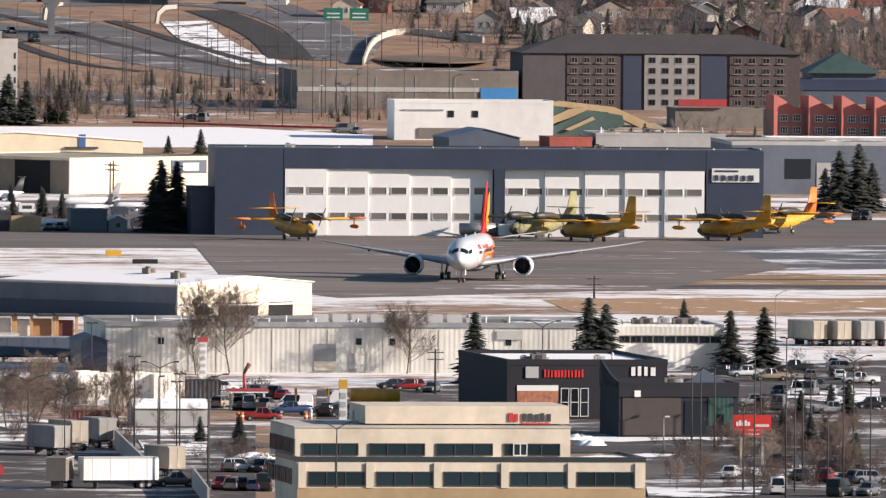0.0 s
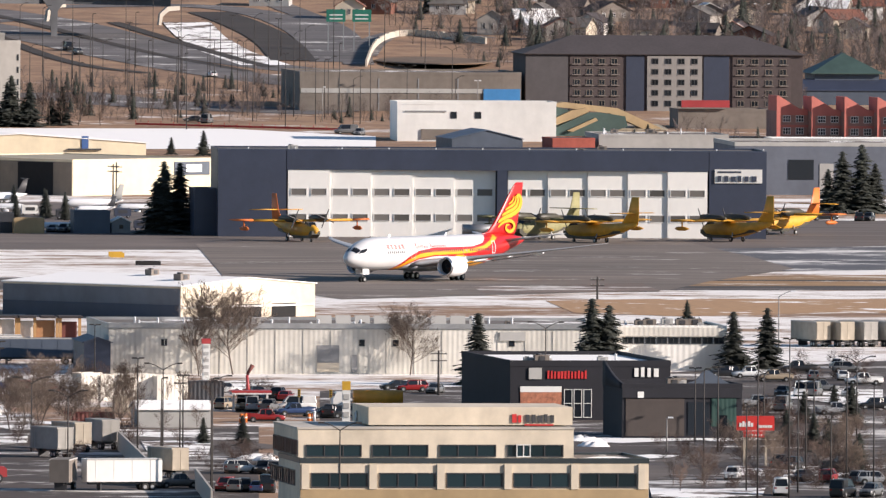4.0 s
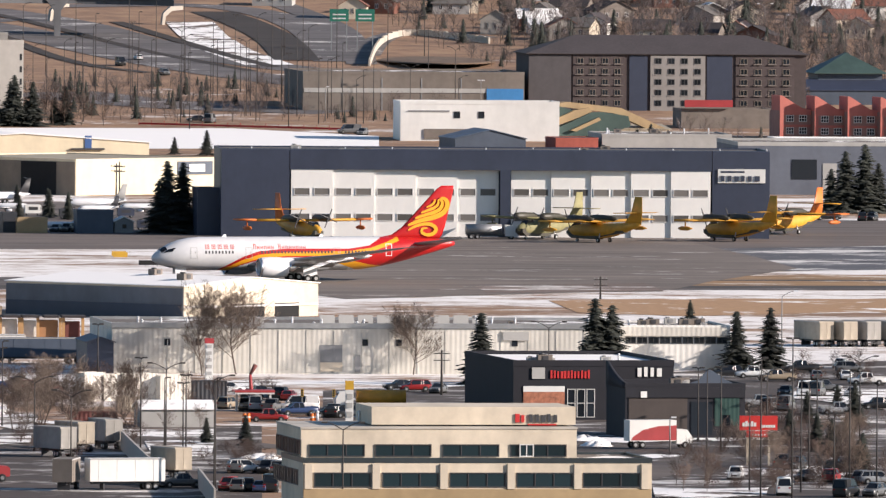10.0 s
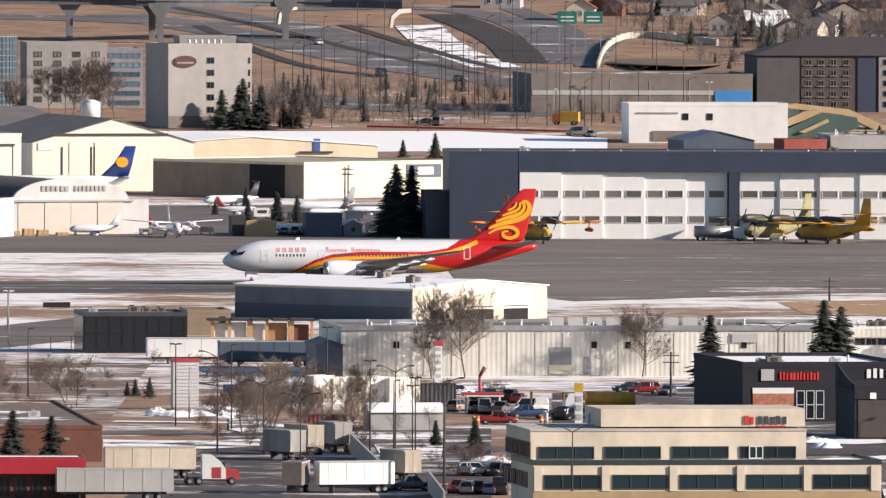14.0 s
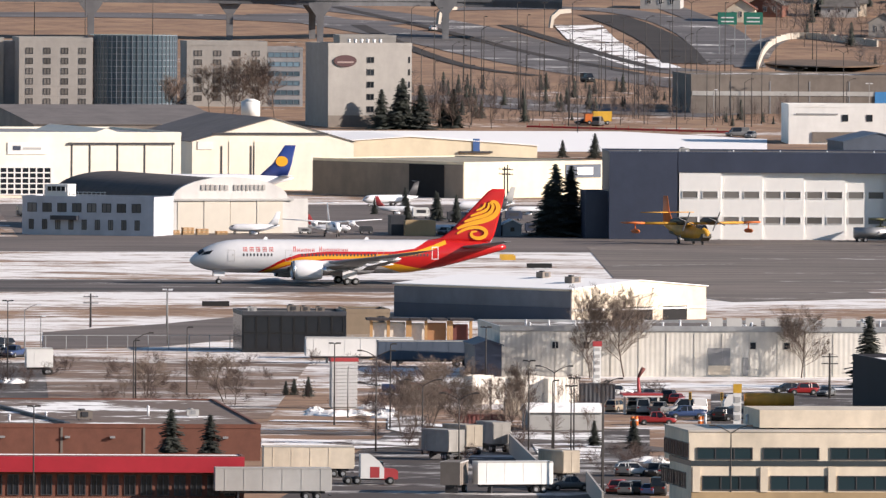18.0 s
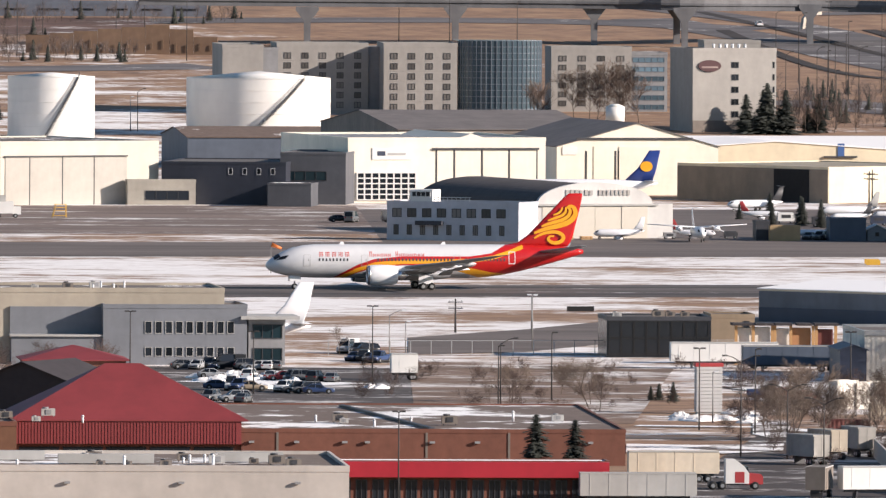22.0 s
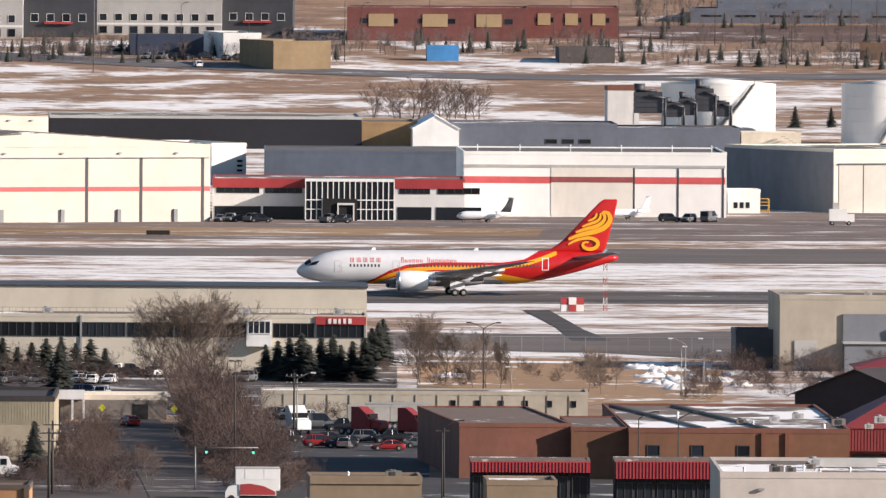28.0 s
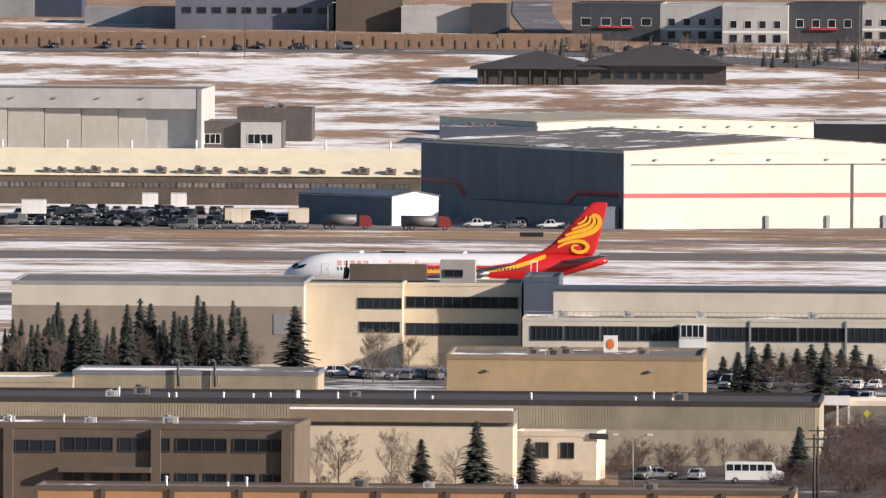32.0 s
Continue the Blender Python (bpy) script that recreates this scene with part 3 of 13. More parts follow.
strip("dirt_lot", [(60, 2796), (82, 2790), (100, 2768)], [(56, 2565), (70, 2520), (86, 2535)], DIRT, "bare brown dirt with scraps of snow", 0.047)
# Asphalt darkened to hold the shade between the shop rows.
strip("service_yard", [(-55, 2350), (-12, 2350)], [(-53, 2235), (-12, 2235)], YARD_SHADED, "dark asphalt before the stores, shade in its colour", 0.03)
ribbon("street", [(164.6, 2280.3), (192.4, 2404), (227.7, 2418.5)], 9.0, ROAD, "street with slush at its edges", 0.06)
ribbon("street", [(70.7, 2483.4), (97, 2480.8), (116.6, 2469), (137, 2421.4)], 9.0, ROAD, "street with slush at its edges", 0.06)
ribbon("snow_bank", [(178.8, 2451.3), (187.2, 2460.4), (196.9, 2465.6), (202.4, 2458.1)], 14.0, SNOW, "snow lying before a restaurant", 0.05)
ribbon("snow_bank", [(190.4, 2347.8), (198.3, 2344.9), (205.1, 2338.3)], 11.0, SNOW, "snow lying on a street verge", 0.05)
ribbon("snow_bank", [(179, 2392), (187.5, 2404.6)], 7.0, SNOW, "snow lying on a street verge", 0.05)
ribbon("snow_bank", [(86.2, 2528), (103.4, 2524), (114.9, 2500.1)], 5.0, SNOW, "strip of packed snow beside a street", 0.05)
ribbon("snow_bank", [(144.6, 2672.3), (161, 2679.3), (175.1, 2664.4)], 12.0, SNOW, "snow lying along a yard", 0.05)
ribbon("snow_bank", [(-76.1, 2807.8), (-62.2, 2810.9), (-43.7, 2809.6)], 9.0, SNOW, "snow lying along the fence", 0.05)
ribbon("snow_bank", [(28.1, 2705.5), (37.3, 2696.9), (48.1, 2688.5)], 16.0, SNOW, "ploughed snow between rows of parked cars", 0.09)
ribbon("street", [(-282.5, 4806), (-290, 4870), (-296, 4925), (-299, 4978)], 11, HIGHWAY, "side street climbing between factories", 0.15)
strip("earth_field", [(-72.4, 4866.0), (-41.6, 4872.0), (-14.8, 4876.0), (15, 4880), (34, 4882)], [(-74.2, 4826.5), (-40.9, 4806.5), (-14.6, 4804.0), (15, 4808), (36, 4832)], EARTH, "ploughed dark brown earth beyond the yards", 0.14)
SNOW_PATCHES = [
    ([(109.9, 2713.9), (115.0, 2720.4), (121.7, 2707.2)], [(106.5, 2627.8), (111.6, 2612.0), (117.7, 2618.3)], "snow lying in a yard"),
    ([(103.4, 2552.3), (105.5, 2547.3), (108.3, 2542.5)], [(101.1, 2495.9), (103.1, 2481.3), (105.9, 2486.6)], "snow lying in a yard"),
    ([(117.6, 2488.0), (123.8, 2491.7), (130.3, 2488.5)], [(117.0, 2463.4), (122.2, 2459.1), (129.0, 2462.8)], "snow along a road"),
    ([(118.5, 2442.4), (123.1, 2446.7), (128.0, 2443.5)], [(117.7, 2411.2), (120.2, 2388.4), (125.0, 2393.5)], "snow before a store"),
    ([(142.5, 2683.3), (146.8, 2689.6), (150.9, 2687.9)], [(140.8, 2652.4), (144.6, 2648.4), (149.0, 2653.4)], "snow behind the fuel station"),
]
SNOW_PATCHES += [
    ([(222.4, 2656.8), (230.8, 2660.2), (238.3, 2658.9)], [(219.6, 2623.6), (225.9, 2602.9), (230.7, 2574.0)], "snow beside a car park"),
    ([(191.8, 2366.1), (197.7, 2361.5), (204.8, 2367.5)], [(189.8, 2337.1), (195.0, 2329.1), (202.7, 2342.8)], "snow on a street verge"),
    ([(175.9, 2293.4), (183.0, 2290.0), (190.8, 2294.9)], [(173.9, 2263.7), (180.7, 2261.1), (188.4, 2270.0)], "snow on a street corner"),
    ([(104.6, 2723.0), (112.6, 2716.5), (119.9, 2672.8)], [(103.7, 2685.4), (110.1, 2657.1), (118.0, 2629.5)], "snow in an open lot"),
    ([(82.4, 2457.1), (92.4, 2453.3), (103.9, 2459.6)], [(81.3, 2425.2), (91.1, 2417.9), (102.8, 2435.0)], "snow beside a yard"),
]
for k, (far_edge, near_edge, words) in enumerate(SNOW_PATCHES):
    strip("snow_patch", far_edge, near_edge, SNOW_RAGGED, words, 0.10 + 0.006 * k)
strip("snow_field", [(148.8, 4311.4), (229.9, 4317.4), (262.5, 4276)], [(144.3, 4178.5), (223.3, 4192.5), (257.3, 4191.1)], SNOW, "bright snow field behind the hangars", 0.1)
# highways on the slope behind
HIGHWAYS = [
    ([(167.8, 4887.9), (203.2, 4787), (222.6, 4690.7), (247, 4598.7), (274.6, 4531.5)], 19),
    ([(169.6, 4941.1), (212.1, 4855.4), (231, 4743.8), (252.8, 4653.9), (278.8, 4602.2)], 16),
    ([(214.6, 4911.7), (250.5, 4924.8), (270.3, 4892.8), (278.7, 4799.6), (275.6, 4669.7)], 12),
    ([(274.2, 4936.6), (285.4, 4837.8), (285.4, 4749.3), (281.4, 4656.9)], 8),
    ([(284.5, 4697.2), (292.2, 4775.6), (303.7, 4814.6), (322.7, 4783.7)], 8),
    ([(-440.9, 4753.6), (-351.8, 4759), (-277.2, 4757.6), (-162, 4669.9), (-88.3, 4624.9), (9.9, 4647.5), (47.8, 4664.2)], 26),
    ([(-49.9, 4832.4), (25.5, 4867.8), (101.6, 4878.3), (153.3, 4875.1), (197.6, 4842.5)], 22),
    ([(192.5, 4508.6), (222.8, 4438.4), (263, 4413.1)], 30),
]
for path, wide in HIGHWAYS:
    ribbon("highway", smooth(path, 2), wide, HIGHWAY, "grey highway lanes with dirty shoulders", 0.12)
ribbon("snow_slope", [(246.5, 4846.4), (247, 4781.2), (250.2, 4714.6), (257.1, 4651.6)], 13, SNOW_RAGGED, "snow on the inner slope of a ramp", 0.15)
# Flat dark strips paint shaded walls and brush; the widest, a shaded hollow.
for path, wide in (([(184.2, 4918.5), (207.9, 4827.7), (226.8, 4717.4), (251.1, 4621.2)], 3.5), ([(187.3, 4840.6), (199.9, 4709.3), (210.1, 4641.2), (224.5, 4610)], 4), ([(226.8, 4844.5), (238.2, 4770.2), (249.1, 4693.4), (257.9, 4640.9)], 4),
                   ([(254.9, 4891.3), (261.5, 4842.9), (266.4, 4767.9), (265.6, 4674)], 12)):
    ribbon("verge", smooth(path, 2), wide, SHADED_VERGE, "flat dark strip painting shaded walls and brush between the lanes", 0.17)



# ---- hangars and buildings beyond the runway ----
def text_bars(parent, u0, z0, u1, z1, n, material, back=0.0, name="lettering", seed=1):
    """Lettering as plain strokes of its size and colour."""
    rnd = random.Random(seed)
    du = (u1 - u0) / n
    for i in range(n):
        w, h = du * rnd.uniform(0.5, 0.75), (z1 - z0) * rnd.uniform(0.85, 1.0)
        bm = bmesh.new()
        x = u0 + du * i
        box(bm, x, -0.16, z0, x + w, -0.02, z0 + h)
        part(name, bm, material, parent, "", (0, back, 0))


def wall_lamp(parent, u, z, y=0.0):
    if "wall_lamp" not in CACHE:
        bm = bmesh.new()
        box(bm, -0.08, -0.4, 0, 0.08, 0.02, 0.1)
        box(bm, -0.35, -0.42, -0.2, 0.35, -0.1, 0.08)
        CACHE["wall_lamp"] = mesh_of(bm, GREY_MID)
    part("flood_lamp", CACHE["wall_lamp"], None, parent, "", (u, y, z))


def roof_clutter(g, w, d, h, n, seed, pipes=0):
    rnd = random.Random(seed)
    for _ in range(n):
        unit(g, rnd.uniform(0.1, 0.9) * w, rnd.uniform(0.08, 0.7) * d, h + 0.09, rnd.uniform(0.45, 0.95), "rooftop_unit", rnd.random() < 0.6)
    for _ in range(pipes):
        pipe(g, rnd.uniform(0.05, 0.95) * w, rnd.uniform(0.02, 0.6) * d, h + 0.09, rnd.choice((0.5, 0.8, 1.2)))


def navy_hangar():
    g = hall("hangar", (184.5, 3505, 0), 106.5, 25, 16.6, 0, NAVY, TAR, "long navy hangar with white sliding doors", "hangar", "flat", 0, 0.4)
    for u0, u1, n in ((13.56, 53.94, 5), (56.35, 95.03, 5)):
        for i in range(n):
            w = (u1 - u0) / n
            a = u0 + w * i
            back = 1.9 - 0.36 * (i if u0 < 45 else n - 1 - i)
            door = part("sliding_door", block(w - 0.02, 0.3, 13.1, DOOR_WHITE), None, g, "", (a + w / 2, -back, 0.05))
            for z in (3.03, 7.96):
                for s in (-1, 1):
                    window(door, s * w * 0.24, z, 3.1, 1.45, GLASS_GREY, FRAME_W, 1, 0, -0.16)
    for u in (21.4, 29.62, 38.4, 46.41, 63.65, 71.89, 79.8, 87.6):
        plate(g, "door_track", u - 0.1, 0, u + 0.1, 0.15, FRAME_D, 2.2)
    plate(g, "front_wall", 0.02, 0, 13.23, 16.9, NAVY, 2.1)
    plate(g, "front_wall", 95.36, 0, 106.5, 16.9, NAVY, 2.1)
    plate(g, "door_header", 13.34, 13, 95.25, 16.9, NAVY, 2.15, "navy header over the sliding doors")
    sign = plate(g, "sign_board", 96.42, 10.81, 105.64, 13.49, WHITE, 0.2, "white sign board with dark lettering", -2.12)
    text_bars(g, 96.97, 11.14, 104.88, 12.28, 6, NAVY, -2.32, "lettering", 3)
    plate(g, "sign_rule", 96.95, 12.78, 101.57, 13.14, NAVY, 0.24, "", -2.12)
    plate(g, "pillar", 54.16, 0, 56.13, 15.5, NAVY, 2.1)
    for x in range(12):
        pipe(g, 6 + x * 9.1, 0.8, 16.2, 0.9, 0.12)
    roof_clutter(g, 100, 40, 16.1, 5, 4)
    hall("shed", (180.2, 3508.3, 0), 4.3, 12, 8.7, 2, NAVY, TAR, "small navy shed against the hangar", "shed")


def cream_hangar():
    g = hall("hangar", (170.6, 3823.3, 0), 41.1, 47.5, 7.4, 40, CREAM, TAN_ROOF, "cream metal hangar with a shaded side", "hangar", "flat", 0, 0.3)
    # Taupe sheet over the cream wall puts this side's shade into the colour.
    part("side_cladding", block(0.14, 47.4, 7.1, SIDE_TAUPE), None, g, "taupe sheet painting shade onto the side wall", (-0.09, 23.8, 0.0))
    plate(g, "sign_board", 29.27, 4.11, 39.41, 6.89, NAVY_GREY, 0.15, "grey-blue sign board with a pale aircraft mark")
    plate(g, "sign_stripe", 32.54, 4.68, 37.11, 6.31, WHITE, 0.22)
    b = hall("warehouse", (142.7, 4121.6, 1.2), 59.3, 50, 3.5, 10, CREAM, SNOW_ROOF, "long cream warehouse with a snowy roof", "warehouse", "front", 2.0)
    plate(b, "sign_board", 44.25, 2.27, 45.82, 5.11, BLUE, 0.2, "small blue sign")
    plate(b, "canopy", 41.08, 1.88, 48.74, 2.28, FRAME_D, 0.6)
    hall("container", (145.7, 3518.1, 0), 5.9, 3, 3, 4, TAN, TAN, "tan storage container beside the apron", "container", "flat", 0, 0.0)
    sh = hall("shed", (157.4, 3520.4, 0), 7.1, 6, 4.3, 4, NAVY_GREY, SNOW_ROOF, "blue-grey shed with snow on its roof", "shed", "flat", 0, 0.2)
    sh2 = hall("shed", (164.8, 3521.9, 0), 3.7, 5, 2.2, 4, GREY_MID, SNOW_ROOF, "small grey gabled shed", "shed", "front", 0.9)
    window(sh2, 1.9, 0.9, 0.8, 0.8, GLASS, FRAME_D)
    hall("shed", (143.1, 3521.8, 0), 2.7, 6, 3.7, 4, DARK, TAR, "dark shed at the edge of the apron", "shed", "flat", 0, 0.2)
    side = part("hangar_door", block(11, 0.3, 7.0, BLACK), None, g, "dark open hangar door", pose(-0.1, 11.4, 0, 0, 0, 90))


def old_hangars():
    g = hall("hangar", (68.8, 3806.3, 0), 43.1, 55, 13.3, 14, CREAM_PALE, GREY_MID, "cream hangar with a low gable and tall doors", "hangar", "flat", 0, 0.5)
    bm = bmesh.new()
    prism(bm, [(19, 11.5), (35.66, 11.5), (31.95, 13.0), (26.77, 14.6), (22.08, 13.0)], -0.15, 45)
    part("gable", bm, CREAM_PALE, g)
    for u0, u1 in ((19.41, 22.86), (23.35, 28.9), (29.4, 34.83), (35.32, 41.01)):
        plate(g, "sliding_door", u0, 0, u1, 11.14, CREAM_PALE, 0.12)
    seams(g, (19.29, 23.11, 29.15, 35.08, 41.13), 0, 11.14, FRAME_D, 0.4)
    plate(g, "lintel", 18.4, 11.14, 41.6, 11.6, FRAME_D, 0.4)
    plate(g, "sign_board", 5.24, 9.14, 13.72, 11.62, WHITE, 0.2, "white sign board")
    plate(g, "sign_mark", 6.34, 9.97, 8.06, 10.92, NAVY, 0.26)
    plate(g, "sign_rule", 8.56, 10.08, 12.49, 10.56, GREY, 0.26)
    gl = plate(g, "glazed_wall", 1.96, 0.71, 14.73, 6.39, GLASS, 0.15, "glazed wall with a white grid")
    u0, z0, u1, z1 = 1.96, 0.71, 14.73, 6.39
    for i in range(9):
        plate(g, "mullion", u0 + (u1 - u0) * i / 8 - 0.15, z0, u0 + (u1 - u0) * i / 8 + 0.15, z1, FRAME_W, 0.3)
    for i in range(6):
        plate(g, "transom", u0, z0 + (z1 - z0) * i / 5 - 0.13, u1, z0 + (z1 - z0) * i / 5 + 0.13, FRAME_W, 0.28)
    h2 = hall("hangar", (115, 3884.6, 0), 35.7, 60, 10.4, 12, CREAM_PALE, ROOF_DUN, "cream hangar with a wide low gable", "hangar", "front", 5.0)
    plate(h2, "sliding_door", 8.11, -0.01, 12.42, 10.42, CREAM_PALE, 0.15)
    plate(h2, "sliding_door", 13.73, -0.01, 28.67, 10.42, CREAM_PALE, 0.2)
    plate(h2, "sign_board", 1.2, 8.73, 4.44, 10.42, WHITE, 0.2)
    seams(h2, (6.46, 12.95, 13.7), 0, 9.5, FRAME_D, 0.4)
    plate(h2, "lintel", 4.3, 11.88, 29.91, 12.36, FRAME_D, 0.3)
    roof = hall("hangar", (82.8, 3967.6, 0.1), 44.2, 90, 12.1, 10, GREY_BROWN, ROOF_DUN, "hangar with a broad grey-brown roof", "hangar", "gable", 3.4)
    bm = bmesh.new()
    tube(bm, (0, 0, 0), (0, 0, 3.6), 2.1, 2.1, 20)
    tube(bm, (0, 0, 3.6), (0, 0, 4.2), 2.1, 0.6, 20)
    part("roof_tank", bm, WHITE, roof, "white round tank on the roof", (52.6, 20, 13.3))


OFFICE_DUSK_ROOF = surf("dark_brown_barrel_sheet", (0.075, 0.062, 0.058), 0.85, 0, 0.15, 0.4, 0, 0.2)
FRONT_PALE = surf("pale_painted_hangar_front", (0.60, 0.585, 0.56), 0.7, 0, 0.06, 0.4, 0, 0.15)
ROOF_DUN = surf("grey_brown_sheet_roof", (0.165, 0.145, 0.135), 0.85, 0, 0.12, 0.4, 0, 0.2)
OFFICE_PALE = surf("pale_blue_grey_siding", (0.50, 0.51, 0.55), 0.7, 0, 0.08, 0.5, 0, 0.2)


def quonset():
    p, w, d, h, turn = (97.6, 3525.7, 0), 31.3, 44, 6.9, 18
    g = thing("arched_hangar", "white arch-roofed hangar with a dark barrel roof", "hangar", p, turn)
    u0, u1 = 3.24, 27.12
    zs, zt = 6.77, 10.96
    mid, half = (u0 + u1) / 2, (u1 - u0) / 2
    arc = [(mid + half * math.cos(math.pi * i / 24), zs + (zt - zs) * math.sin(math.pi * i / 24)) for i in range(25)]
    bm = bmesh.new()
    box(bm, 0, 0, -0.5, w, 1.0, zs)
    prism(bm, [(u0, zs), (u1, zs)] + arc[1:-1], 0, 1.0)
    part("front_wall", bm, FRONT_PALE, g, "white front wall with an arched top")
    bm = bmesh.new()
    inner = [(x, z - 0.4) for x, z in arc]
    prism(bm, [(u0 + 0.3, 0)] + [(u1 - 0.3, 0)] + inner, 1.0, 70)
    part("barrel_roof", bm, OFFICE_DUSK_ROOF, g, "dark barrel roof")
    plate(g, "lintel", u0 - 1.5, zs - 0.4, u1 + 1, zs, GREY, 0.5)
    for i in range(4):
        a = u0 + 1 + (u1 - u0 - 2) * i / 4
        plate(g, "sliding_door", a, 0, a + (u1 - u0 - 2) / 4 - 0.15, zs - 0.5, HANGAR_CREAM, 0.1 + 0.1 * (i % 2))
    text_bars(g, 9.07, 8.44, 14.91, 9.52, 6, LETTER_GREY, -0.02, "lettering", 5)
    text_bars(g, 15.85, 8.42, 22.64, 9.5, 8, LETTER_GREY, -0.02, "lettering", 6)
    o = hall("office", (71.1, 3512.8, 0), 26.9, 12, 7.2, -20, OFFICE_PALE, TAR, "white two-storey office with small windows", "office building", "flat", 0, 0.4)
    windows(o, 0.53, 3.95, 24.86, 6.78, 8, 1, 0.62, 0.62, GLASS_GREY, FRAME_D, 2)
    windows(o, 0.55, 0.44, 24.87, 3.72, 9, 1, 0.38, 0.6, GLASS_GREY, FRAME_D, 2)
    plate(o, "awning", 6.19, 3.01, 11.6, 3.82, DARK, 1.4)
    bm = bmesh.new()
    box(bm, 0, 2, 0, 4.6, 7, 2.6)
    part("control_cab", bm, WHITE, o, "small white rooftop cab", (4, 0, 7.2))
    window(o, 6.3, 8.4, 3.8, 1.1, GLASS, FRAME_W, 4, 0, 1.95)
    for i in range(9):
        part("rail_post", block(0.08, 0.08, 1.1, FRAME_W), None, o, "", (9 + i * 0.9, 2, 7.2))
    part("rail", block(7.6, 0.08, 0.1, FRAME_W), None, o, "", (12.6, 2, 8.3))
    part("rail", block(7.6, 0.08, 0.1, FRAME_W), None, o, "", (12.6, 2, 7.8))


def fuel_tank(p, w, h, stair=1):
    g = thing("fuel_tank", "large white cylindrical fuel tank with a spiral stair", "tank", p, 0, "fuel tanks")
    r = w / 2
    bm = bmesh.new()
    tube(bm, (0, r, -1), (0, r, h), r, r, 64, False)
    part("shell", bm, TANK_WHITE, g)
    bm = bmesh.new()
    tube(bm, (0, r, h), (0, r, h + w * 0.045), r, 0.4, 64)
    part("roof", bm, TANK_WHITE, g)
    for k in range(5):
        bm = bmesh.new()
        z = h * (k + 1) / 5 - 0.06
        tube(bm, (0, r, z), (0, r, z + 0.12), r + 0.06, r + 0.06, 64)
        part("weld_ring", bm, TANK_WHITE, g)
    bm = bmesh.new()
    for i in range(46):
        a = radians(-98 + 46 * i / 45)
        z = h * i / 45
        x, y = math.cos(a) * (r + 0.5), r + math.sin(a) * (r + 0.5)
        box(bm, x - 0.3, y - 0.35, z - 0.06, x + 0.3, y + 0.35, z + 0.06)
        box(bm, x - 0.06, y - 0.5, z + 0.15, x + 0.06, y - 0.42, z + 1.1)
    part("spiral_stair", bm, FRAME_D, g, "dark steel spiral stair")


TANK_WHITE = surf("tank_white_paint", (0.76, 0.74, 0.70), 0.5, 0, 0.03, 0.2, 0, 0.08)


